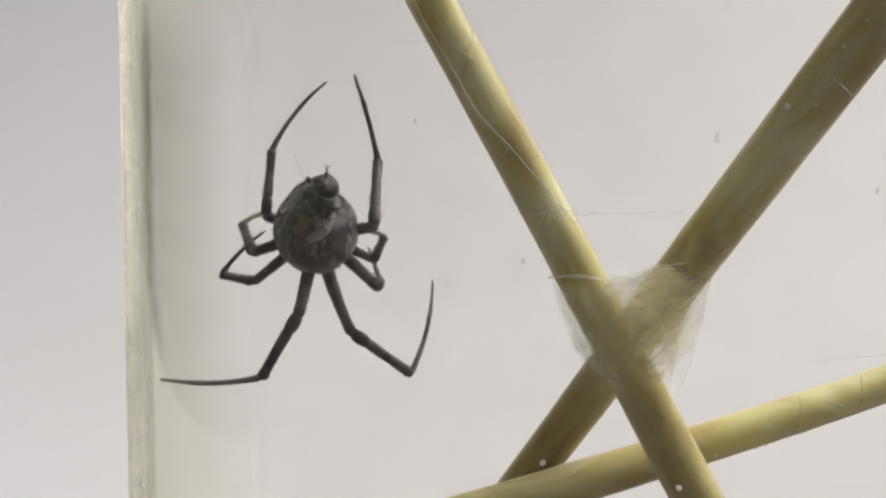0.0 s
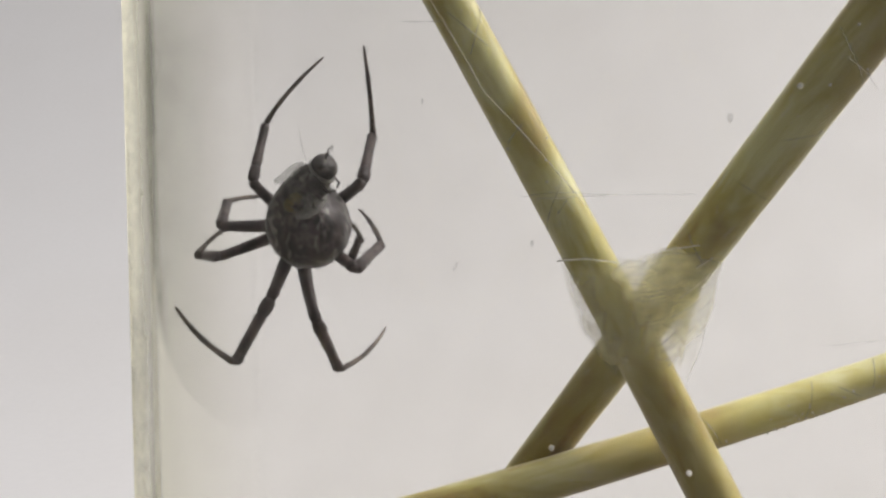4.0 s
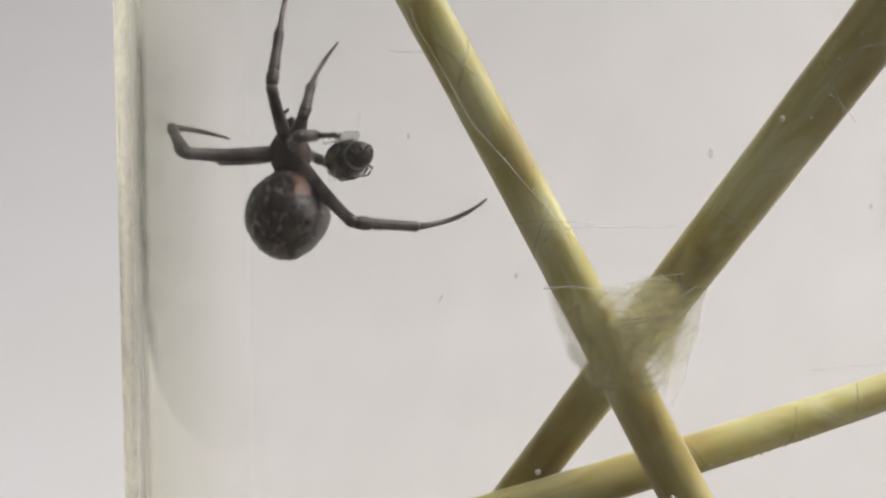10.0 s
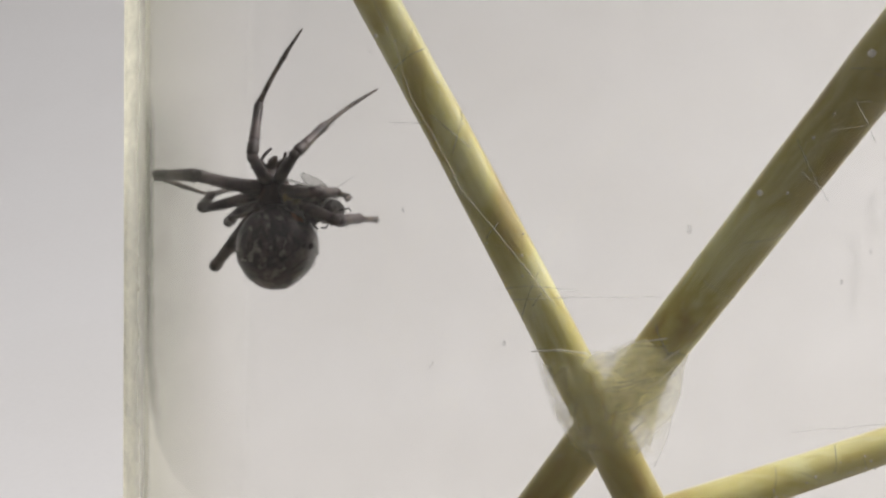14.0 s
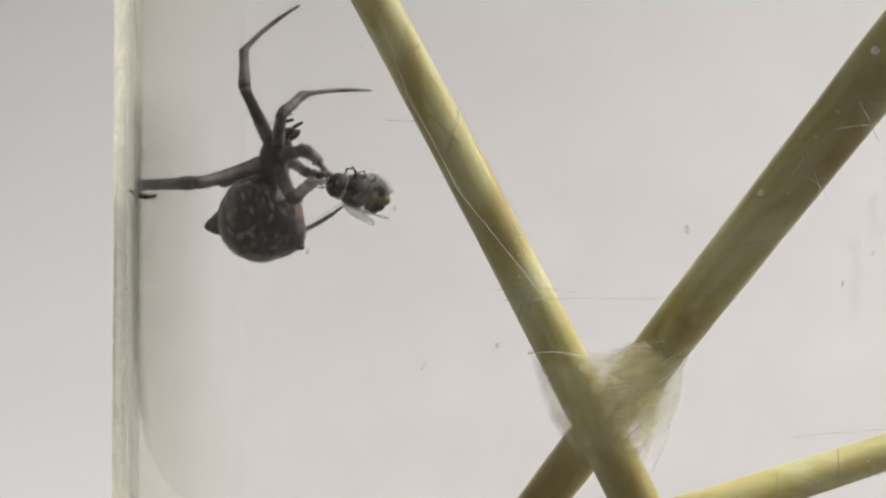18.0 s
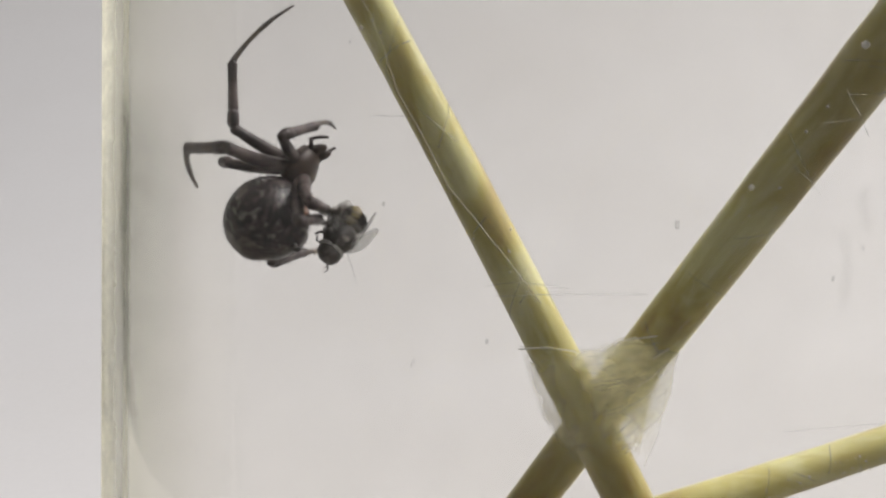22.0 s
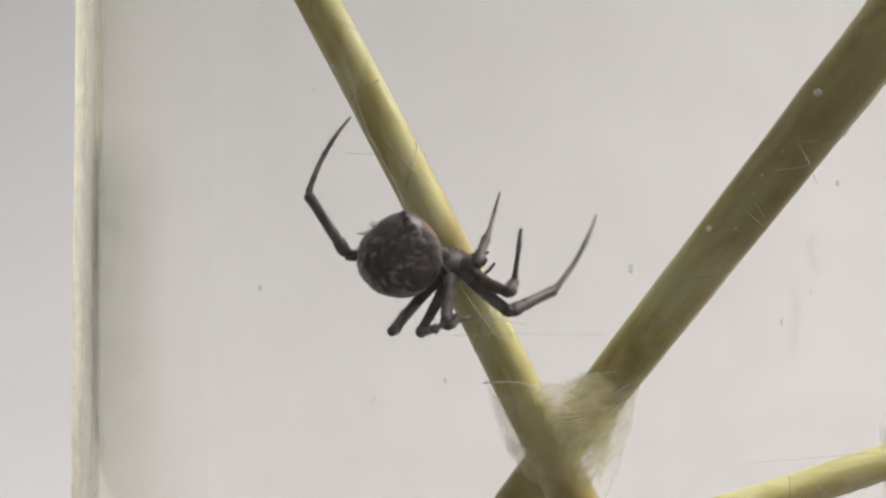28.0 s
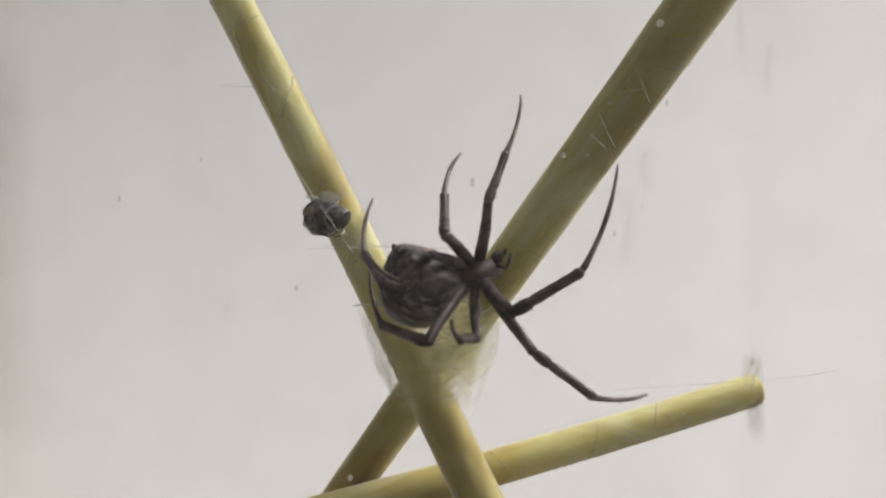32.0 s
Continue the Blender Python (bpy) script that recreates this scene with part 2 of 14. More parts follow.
TARSUS = make_chitin("tarsus_cuticle", (0.065, 0.049, 0.040), (0.24, 0.19, 0.15), 0.45, 1500, (0.46, 0.70), True)
ORANGE = make_plain("orange_cuticle", (0.27, 0.12, 0.065), 0.35, 0.6, 1500)
PALE = make_plain("pale_cuticle", (0.14, 0.115, 0.105), 0.4, 0.25, 1500)
FLY = make_chitin("insect_cuticle", (0.030, 0.024, 0.022), (0.26, 0.24, 0.22), 0.45, 1500, (0.52, 0.68), False, 0.8)
FLY_YELLOW = make_plain("yellow_cuticle", (0.2, 0.155, 0.055), 0.45, 0.35, 1500)
WING = make_silk("insect_wing", 0.55, (0.55, 0.55, 0.52))


# ---- mesh helpers ----
def part(name, bm, mat, parent=None, label="", smooth=True):
    me = bpy.data.meshes.new(name)
    if smooth:
        for f in bm.faces:
            f.smooth = True
    bm.to_mesh(me)
    bm.free()
    me.materials.append(mat)
    ob = new(name, me)
    if parent is not None:
        ob.parent = parent
    if label:
        ob["label"] = label
    return ob


def lathe(profile, seg=20, squash=(1, 1), bow=0.0, rough=0.0, scale=1.0):
    """A turned solid along z: profile of (z, radius). bow bends it to the side, rough makes its skin uneven."""
    bm = bmesh.new()
    z0, z1 = profile[0][0], profile[-1][0]
    rings = []
    for z, r in profile:
        k = (z - z0) / (z1 - z0)
        dx = bow * 4 * k * (1 - k)
        ring = []
        for i in range(seg):
            a = 2 * math.pi * i / seg
            rr = r * (1 + rough * noise.noise((math.cos(a) * 2, math.sin(a) * 2, z * scale)))
            ring.append(bm.verts.new((dx + rr * squash[0] * math.cos(a), rr * squash[1] * math.sin(a), z)))
        rings.append(ring)
    for a, b in zip(rings, rings[1:]):
        for i in range(seg):
            bm.faces.new((a[i], a[(i + 1) % seg], b[(i + 1) % seg], b[i]))
    bm.faces.new(list(reversed(rings[0])))
    bm.faces.new(rings[-1])
    return bm


def blob(rx, ry, rz, shape=None, u=32, v=20):
    bm = bmesh.new()
    bmesh.ops.create_uvsphere(bm, u_segments=u, v_segments=v, radius=1)
    for w in bm.verts:
        p = Vector(w.co)
        if shape:
            p = shape(p)
        w.co = (p.x * rx, p.y * ry, p.z * rz)
    return bm


def tube(points, radius, seg=6, end=None):
    """A round strand through the points, thinning to the radius end."""
    bm = bmesh.new()
    pts = [Vector(p) for p in points]
    rings = []
    for i, p in enumerate(pts):
        d = (pts[min(i + 1, len(pts) - 1)] - pts[max(i - 1, 0)]).normalized()
        q = d.to_track_quat("Z", "Y")
        r = radius if end is None else radius + (end - radius) * i / (len(pts) - 1)
        rings.append([bm.verts.new(p + q @ Vector((r * math.cos(2 * math.pi * k / seg), r * math.sin(2 * math.pi * k / seg), 0))) for k in range(seg)])
    for a, b in zip(rings, rings[1:]):
        for i in range(seg):
            bm.faces.new((a[i], a[(i + 1) % seg], b[(i + 1) % seg], b[i]))
    bm.faces.new(list(reversed(rings[0])))
    bm.faces.new(rings[-1])
    return bm


def bristles(bm, profile, count, length, seed, bow=0.0):
    """Short stiff hairs that lean towards the tip of a turned segment."""
    rnd = random.Random(seed)
    z0, z1 = profile[0][0], profile[-1][0]
    for _ in range(count):
        z = z0 + (z1 - z0) * rnd.uniform(0.05, 0.97)
        for (a, ra), (b, rb) in zip(profile, profile[1:]):
            if a <= z <= b:
                r = ra + (rb - ra) * (z - a) / (b - a)
        an = rnd.uniform(0, 2 * math.pi)
        out = Vector((math.cos(an), math.sin(an), 0))
        side = Vector((-math.sin(an), math.cos(an), 0)) * 0.00002
        k = (z - z0) / (z1 - z0)
        root = out * (r * 0.95) + Vector((bow * 4 * k * (1 - k), 0, z))
        tip = root + out * length * rnd.uniform(0.5, 1) + Vector((0, 0, length * rnd.uniform(0.6, 1.3)))
        q = [bm.verts.new(root - side), bm.verts.new(root + side), bm.verts.new(root + Vector((0, 0, 0.00004))), bm.verts.new(tip)]
        for f in ((0, 1, 3), (1, 2, 3), (2, 0, 3)):
            bm.faces.new([q[i] for i in f])


# ---- setting: paper sweep and box ----
def paper_sweep():
    """White paper that lies behind the box and rises in one sheet."""
    bm = bmesh.new()
    prof = [(0.058 + 0.0062 * i, 0.0) for i in range(10)]
    back, r = SWEEP_BACK, SWEEP_BEND
    for i in range(49):
        a = math.pi / 2 * i / 48
        prof.append((back - r + r * math.sin(a), r - r * math.cos(a)))
    prof += [(back, r + 0.06 * i) for i in range(1, 11)]
    xs = [-0.9 + 0.1 * i for i in range(19)]
    under = []
    for i, (y, z) in enumerate(prof):
        y0, z0 = prof[max(i - 1, 0)]
        y1, z1 = prof[min(i + 1, len(prof) - 1)]
        n = math.hypot(y1 - y0, z1 - z0)
        under.append((y + (z1 - z0) / n * 0.0008, z - (y1 - y0) / n * 0.0008))
    loop = prof + under[::-1]
    grid = [[bm.verts.new((x, y, z + TABLE_Z)) for y, z in loop] for x in xs]
    for a, b in zip(grid, grid[1:]):
        for i in range(len(loop)):
            k = (i + 1) % len(loop)
            bm.faces.new((a[i], b[i], b[k], a[k]))
    bm.faces.new(grid[0][::-1])
    bm.faces.new(grid[-1])
    bmesh.ops.recalc_face_normals(bm, faces=bm.faces)
    ob = part("backdrop", bm, PAPER)
    return tagged(ob, "plain white paper sweep rising behind the box", "backdrop", kind="structure")


paper_sweep()


def desk():
    """A wide desk top under the paper, added out of view and dark to limit bounced light."""
    bm = bmesh.new()
    bmesh.ops.create_cube(bm, size=1)
    for v in bm.verts:
        v.co = (v.co.x * 3.0, v.co.y * 2.4, v.co.z * 0.03 + TABLE_Z - 0.0159)
    bmesh.ops.bevel(bm, geom=bm.edges[:], offset=0.003, segments=2, affect="EDGES")
    return tagged(part("unseen_desk_top", bm, DESK, smooth=False), "wide unseen grey-brown desk top under the white paper, added to limit bounced light", "desk", kind="structure")


desk()


def rounded_loop(x0, x1, y0, y1, r, back_r, z, n=60):
    """Points of a rounded rectangle, counter-clockwise, with wider corners at the back."""
    pts = []
    b = back_r
    for cx, cy, r, a0 in ((x1 - b, y1 - b, b, 0), (x0 + b, y1 - b, b, 90), (x0 + r, y0 + r, r, 180), (x1 - r, y0 + r, r, 270)):
        a = radians(a0)
        pts.append((cx + r * math.cos(a) + 0.00004 * math.sin(a), cy + r * math.sin(a) - 0.00004 * math.cos(a), z))
        for i in range(n + 1):
            a = radians(a0 + 90 * i / n)
            c, d = math.cos(a), math.sin(a)
            if a0 < 180:
                c, d = math.copysign(abs(c) ** 0.8, c), math.copysign(abs(d) ** 0.8, d)
            pts.append((cx + r * c, cy + r * d, z))
        pts.append((cx + r * math.cos(a) - 0.00004 * math.sin(a), cy + r * math.sin(a) + 0.00004 * math.cos(a), z))
    return pts


def clear_box():
    """A clear moulded box, open on top: thick walls, rounded corners and a rounded inner floor."""
    (x0, x1), (y0, y1) = BOX_X, BOX_Y
    w, zb = BOX_WALL, TABLE_Z - 0.0008
    loops = []

    def add(inset, z):
        r = max(BOX_CORNER - inset, 0.0008)
        loops.append(rounded_loop(x0 + inset, x1 - inset, y0 + inset, y1 - inset, r, BOX_BACK_CORNER - inset, z))

    for inset, z in ((0.012, zb + 0.0004), (0.002, zb), (0.0006 - w, zb + 0.0003), (-w, zb + 0.0012)):
        add(inset, z)
    for i in range(1, 15):
        add(-w, zb + 0.0012 + (BOX_RIM - zb - 0.0012) * i / 14)
    add(-w * 0.7, BOX_RIM + 0.0004)
    add(-w * 0.3, BOX_RIM + 0.0004)
    top = BOX_FLOOR + BOX_FILLET
    for i in range(13):
        add(0, BOX_RIM + (top - BOX_RIM) * i / 12)
    for i in range(1, 13):
        a = math.pi / 2 * i / 12
        add(BOX_FILLET * (1 - math.cos(a)), top - BOX_FILLET * math.sin(a))
    mid = (x0 + x1) / 2
    bm = bmesh.new()
    rings = [[bm.verts.new((x + (0.03 * (z - 0.003) if x < mid else 0), y, z)) for x, y, z in lp] for lp in loops]
    n = len(rings[0])
    for a, b in zip(rings, rings[1:]):
        for i in range(n):
            bm.faces.new((a[i], a[(i + 1) % n], b[(i + 1) % n], b[i]))
    bm.faces.new(list(reversed(rings[0])))
    bm.faces.new(rings[-1])
    bmesh.ops.recalc_face_normals(bm, faces=bm.faces)
    ob = part("clear_box", bm, GLASS)
    ob.visible_shadow = False
    ob.data.materials.append(SHADED)
    for f in ob.data.polygons:
        if f.center.x < x0 + 0.012 and f.index >= 20 * n:
            f.material_index = 1
    return tagged(ob, "clear plastic box with rounded corners, standing before white paper", "box")


box = clear_box()


# ---- sticks ----
def stick(a, b, bow, ra, rb, label, seed, mat):
    """A dry stem from a to b, slightly uneven and bowed sideways, its cut ends bevelled."""
    a, b = Vector(a), Vector(b)
    n = (b - a).length
    prof = [(0, ra * 0.86), (0.00025, ra * 0.98)]
    steps = 44
    for i in range(1, steps):
        k = i / steps
        r = ra + (rb - ra) * k
        r *= 1 + 0.018 * noise.noise((k * 9, seed, 0)) + 0.01 * noise.noise((k * 31, seed, 3))
        prof.append((0.00025 + (n - 0.0005) * k, r))
    prof += [(n - 0.00025, rb * 0.98), (n, rb * 0.86)]
    bm = lathe(prof, 28, (1, 1), 0.0, 0.03, 260)
    turn = (b - a).to_track_quat("Z", "Y").to_matrix()
    side = turn.transposed() @ Vector(bow)
    for v in bm.verts:
        k = v.co.z / n
        v.co += side * 4 * k * (1 - k)
    ob = part("stick", bm, mat)
    ob.matrix_basis = Matrix.Translation(a) @ turn.to_4x4()
    return tagged(ob, label, "stick", "sticks in the box")


STICKS = (
    ((-0.01514, 0.01198, 0.03838), (0.02568, 0.00293, -0.04310), (0.00118, 0.00000, 0.00000), 0.00135, 0.00164),
    ((0.03633, -0.00390, 0.02484), (-0.00932, 0.02012, -0.04320), (-0.00022, 0.00000, 0.00000), 0.00202, 0.00119),
    ((0.03708, 0.01463, -0.01386), (-0.01512, 0.00505, -0.02521), (0.00000, 0.00000, -0.00058), 0.00126, 0.00152),
)
stick(*STICKS[0], "thick pale yellow-green reed stick leaning across the box", 1, REED)
stick(*STICKS[1], "thick brownish-yellow reed stick leaning behind the first one", 2, REED_BROWN)
stick(*STICKS[2], "pale yellow-green reed stick lying against the box wall", 3, REED_PALE)


# ---- silk ----
def sheet(name, edge_a, edge_b, mat, parent, sag, seed, covers, label="", fade=4, patchy=0.7):
    """A thin sheet, of silk or painted tone, spanned between two edges, sagging and wrinkled; covers gives its
    thickness at edge a, middle and edge b.
    """
    bm = bmesh.new()
    layer = bm.verts.layers.float.new("cover")
    c0, c1, c2 = covers
    nu, nv = 40, 24

    def along(pts, u):
        s = u * (len(pts) - 1)
        i = min(int(s), len(pts) - 2)
        return Vector(pts[i]).lerp(Vector(pts[i + 1]), s - i)

    rows = []
    for i in range(nu):
        u = i / (nu - 1)
        a, b = along(edge_a, u), along(edge_b, u)
        row = []
        for j in range(nv):
            v = j / (nv - 1)
            p = a.lerp(b, v)
            p.y += sag * 4 * v * (1 - v) + 0.00022 * noise.noise((u * 7, v * 4, seed)) * math.sin(math.pi * v)
            p.z += 0.0004 * noise.noise((u * 5 + 9, v * 5, seed)) * math.sin(math.pi * v)
            q = bm.verts.new(p)
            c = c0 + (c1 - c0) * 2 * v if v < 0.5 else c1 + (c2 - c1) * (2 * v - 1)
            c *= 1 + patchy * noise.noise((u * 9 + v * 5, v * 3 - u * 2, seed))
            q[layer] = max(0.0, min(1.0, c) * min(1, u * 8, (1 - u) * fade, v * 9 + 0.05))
            row.append(q)
        rows.append(row)
    for a, b in zip(rows, rows[1:]):
        for j in range(nv - 1):
            bm.faces.new((a[j], a[j + 1], b[j + 1], b[j]))
    return part(name, bm, mat, parent, label)


silk = new("silk_web")
tagged(silk, "pale torn silk sheet wound round the crossing of the sticks", "web")
sheet("sheet", [(0.00648, 0.00602, -0.00640), (0.00692, 0.00620, -0.00829), (0.00781, 0.00605, -0.01098), (0.00893, 0.00584, -0.01277), (0.01016, 0.00487, -0.01403)], [(0.01039, 0.00557, -0.00689), (0.01100, 0.00520, -0.00863), (0.01178, 0.00482, -0.01035), (0.01240, 0.00451, -0.01172), (0.01267, 0.00424, -0.01308)], SILK_OLIVE, silk, -0.0008, 1, (0.6, 0.26, 0.12))
sheet("sheet", [(0.00863, 0.00550, -0.00673), (0.00941, 0.00507, -0.00874), (0.01019, 0.00468, -0.01046), (0.01091, 0.00436, -0.01183), (0.01160, 0.00408, -0.01302)], [(0.01338, 0.00631, -0.00580), (0.01508, 0.00603, -0.00600), (0.01553, 0.00650, -0.00821), (0.01480, 0.00731, -0.01085), (0.01415, 0.00699, -0.01407)], SILK_CREAM, silk, -0.0006, 2, (0.12, 0.9, 0.8))
sheet("sheet", [(0.01281, 0.00616, -0.00577), (0.01145, 0.00468, -0.00682), (0.01080, 0.00500, -0.00842), (0.01139, 0.00460, -0.01031)], [(0.01669, 0.00583, -0.00645), (0.01636, 0.00625, -0.00784), (0.01622, 0.00674, -0.00970), (0.01461, 0.00694, -0.01425)], SILK_CREAM, silk, -0.0005, 3, (0.3, 0.72, 0.36))
part("strand", tube([(0.00645, 0.00577, -0.00634), (0.00878, 0.00532, -0.00654), (0.01030, 0.00505, -0.00725), (0.01296, 0.00523, -0.00622), (0.01660, 0.00552, -0.00617)], 3e-05, 5), THREAD, silk)
part("strand", tube([(0.01091, 0.00469, -0.00890), (0.01366, 0.00531, -0.00783), (0.01599, 0.00547, -0.00633)], 3e-05, 5), THREAD, silk)
part("strand", tube([(0.01154, 0.00445, -0.00993), (0.01406, 0.00556, -0.00911), (0.01571, 0.00578, -0.00812)], 3e-05, 5), THREAD, silk)
part("strand", tube([(0.01582, 0.00625, -0.00926), (0.01508, 0.00526, -0.01194), (0.01431, 0.00600, -0.01422)], 3e-05, 5), THREAD, silk)
part("strand", tube([(0.01231, 0.00406, -0.01163), (0.01417, 0.00613, -0.01063), (0.01599, 0.00622, -0.00926)], 3e-05, 5), THREAD, silk)
part("strand", tube([(0.00632, 0.00540, -0.00646), (0.00818, 0.00540, -0.00637), (0.00990, 0.00540, -0.00664), (0.01054, 0.00540, -0.00747), (0.01129, 0.00539, -0.00705), (0.01272, 0.00539, -0.00602), (0.01572, 0.00539, -0.00565)], 5e-05, 6), KNOT, silk)
part("strand", tube([(0.01207, 0.00539, -0.00900), (0.01300, 0.00539, -0.00822), (0.01390, 0.00539, -0.00772), (0.01583, 0.00539, -0.00655)], 5e-05, 6), KNOT, silk)
part("strand", tube([(0.01232, 0.00539, -0.01030), (0.01336, 0.00539, -0.00923), (0.01468, 0.00539, -0.00837), (0.01572, 0.00539, -0.00748)], 5e-05, 6), KNOT, silk)
part("strand", tube([(0.01015, 0.00540, -0.00704), (0.01139, 0.00539, -0.00806), (0.01264, 0.00539, -0.00922)], 5e-05, 6), KNOT, silk)


def strand_fan(count, seed):
    """Fine strands stretched from the front stick across to the one behind it."""
    rnd = random.Random(seed)
    for _ in range(count):
        u, w = rnd.random(), rnd.random()
        a = Vector((0.0098, 0.0050, -0.0066)).lerp(Vector((0.0127, 0.0036, -0.0128)), u)
        b = Vector((0.0164, 0.0056, -0.0060)).lerp(Vector((0.0146, 0.0064, -0.0122)), min(1.0, max(0.0, u * 0.9 + rnd.uniform(-0.15, 0.2))))
        b = a.lerp(b, 0.55 + 0.45 * w)
        mid = a.lerp(b, 0.5) + Vector((0, -0.0004, rnd.uniform(-0.0005, 0.0001)))
        pts = []
        for i in range(9):
            k = i / 8
            p = a * (1 - k) ** 2 + mid * 2 * k * (1 - k) + b * k * k
            pts.append(p + 0.00007 * noise.noise_vector(p * 700))
        part("strand", tube(pts, rnd.choice((1.6e-05, 2.2e-05, 3.2e-05)), 5, 1.2e-05), STRAND, silk)


strand_fan(34, 5)
part("bead", blob(0.00030, 0.00018, 0.00020, lambda p: p * (1 + 0.3 * noise.noise(p * 2)), 14, 10), KNOT, silk).location = (0.01057, 0.00540, -0.00751)
part("bead", blob(0.00016, 0.00016, 0.000128, None, 12, 8), BEAD, silk).location = (0.01602, 0.00555, -0.00627)
sheet("smear", [(0.03533, 0.01343, -0.01098), (0.03552, 0.01343, -0.01395), (0.03589, 0.01343, -0.01789)], [(0.03716, 0.01343, -0.01056), (0.03727, 0.01343, -0.01396), (0.03756, 0.01343, -0.01790)], SMEAR_GREY, silk, 0.0, 9, (0.05, 0.5, 0.0), "grey smear at the end of a stick")
for cx, cz, high in ((0.0226, -0.0012, 0.0050), (0.0236, 0.0022, 0.0024), (0.0290, 0.0098, 0.0040), (0.0306, 0.0080, 0.0030)):
    line = [(cx + 0.00012 * math.sin(i * 1.1 + cz * 900), -0.0052, cz + high * (0.5 - i / 6)) for i in range(7)]
    sheet("smear", [(x - 0.0004, y, z) for x, y, z in line], [(x + 0.0005, y, z) for x, y, z in line], SMEAR_GREY, box, 0.0, 11, (0.0, 0.07, 0.0), "faint grey smear on the front wall", 4, 0.9)
# Painted shade: a grey-green sheet and a dark line darken the box corner.
SHADE_EDGE = [(-0.01538, -0.00320, 0.00997), (-0.01554, -0.00320, 0.00475), (-0.01571, -0.00320, -0.00057), (-0.01577, -0.00320, -0.00507), (-0.01555, -0.00320, -0.00778), (-0.01522, -0.00320, -0.00972), (-0.01442, -0.00320, -0.01190), (-0.01291, -0.00320, -0.01355), (-0.01105, -0.00320, -0.01434)]
sheet("corner_shade_sheet", SHADE_EDGE, [(-0.01098, -0.00320, 0.00984), (-0.01109, -0.00320, 0.00489), (-0.01120, -0.00320, -0.00015), (-0.01121, -0.00320, -0.00437), (-0.01096, -0.00320, -0.00680), (-0.01061, -0.00320, -0.00845), (-0.00978, -0.00320, -0.01034), (-0.00825, -0.00320, -0.01170), (-0.00638, -0.00320, -0.01221)], CORNER_SHADE, box, 0.0, 5, (0.5, 0.28, 0.0), "faint grey-green painted shade inside the corner of the box", 0.9, 0.2)
sheet("corner_shade_line", [(x - 0.0003, y, z) for x, y, z in SHADE_EDGE[:6]], [(x + 0.0007, y, z) for x, y, z in SHADE_EDGE[:6]], CORNER_SHADE, box, 0.0, 8, (0.05, 0.85, 0.0), "dark line of painted shade inside the corner of the box", 1.6, 0.3)


def lit_edge_strip():
    """A pale strip of painted light on the rounded front edge of the box, thinning out towards the front."""
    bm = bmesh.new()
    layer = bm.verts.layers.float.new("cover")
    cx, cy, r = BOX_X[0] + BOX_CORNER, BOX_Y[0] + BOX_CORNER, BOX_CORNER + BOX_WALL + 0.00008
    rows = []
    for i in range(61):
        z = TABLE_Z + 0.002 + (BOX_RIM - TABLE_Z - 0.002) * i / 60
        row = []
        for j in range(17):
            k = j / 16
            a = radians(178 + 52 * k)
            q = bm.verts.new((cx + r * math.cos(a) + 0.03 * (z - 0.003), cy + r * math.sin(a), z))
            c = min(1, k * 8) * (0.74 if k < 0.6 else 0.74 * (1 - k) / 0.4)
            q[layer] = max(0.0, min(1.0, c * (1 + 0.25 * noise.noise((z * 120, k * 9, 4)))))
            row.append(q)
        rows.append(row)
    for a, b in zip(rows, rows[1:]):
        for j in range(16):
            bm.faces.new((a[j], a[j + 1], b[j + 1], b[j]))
    return part("lit_edge_strip", bm, LIT_EDGE, box, "pale strip of painted light along the rounded edge of the box")


lit_edge_strip()


def veil_sheet():
    """A thin veil of painted glare inside the front wall, running round into its corners."""
    bm = bmesh.new()
    (x0, x1), y, r = BOX_X, BOX_Y[0] + BOX_CORNER, BOX_CORNER - 0.0003
    line = [(x0 + BOX_CORNER + r * math.cos(a), y + r * math.sin(a)) for a in [radians(205 + 65 * i / 20) for i in range(21)]]
    line += [(x1 - BOX_CORNER + r * math.cos(a), y + r * math.sin(a)) for a in [radians(270 + 65 * i / 20) for i in range(21)]]
    rows = [[bm.verts.new((px, py, z)) for px, py in line] for z in (BOX_FLOOR + BOX_FILLET, BOX_RIM)]
    for k in range(len(line) - 1):
        bm.faces.new((rows[0][k], rows[0][k + 1], rows[1][k + 1], rows[1][k]))
    return part("veil_sheet", bm, VEIL, box, "thin pale veil of painted glare on the front wall")


veil_sheet()


def thread(points, radius, label):
    """One strand with small sticky lumps along it."""
    rnd = random.Random(len(points) + int(points[0][0] * 1e6))
    pts = []
    for a, b in zip(points, points[1:]):
        for i in range(8):
            p = Vector(a).lerp(Vector(b), i / 8)
            pts.append(p + 0.00006 * noise.noise_vector(p * 900))
    pts.append(Vector(points[-1]))
    bm = tube(pts, radius, 5)
    for p in pts:
        if rnd.random() < 0.3:
            r = radius * rnd.uniform(1.2, 2.6)
            made = bmesh.ops.create_icosphere(bm, subdivisions=1, radius=r)
            bmesh.ops.translate(bm, verts=made["verts"], vec=p)
    ob = part("thread", bm, THREAD)
    return tagged(ob, label, "thread", "silk threads")


thread([(-0.00433, 0.00875, 0.01869), (-0.00351, 0.00808, 0.01633), (-0.00226, 0.00745, 0.01364), (-0.00117, 0.00670, 0.01006), (0.00035, 0.00585, 0.00728), (0.00212, 0.00360, 0.00374), (0.00436, -0.00040, 0.00080), (0.00597, -0.00160, -0.00124), (0.00704, -0.00260, -0.00275)], 0.000026, "fine white silk thread running off the thick stick")
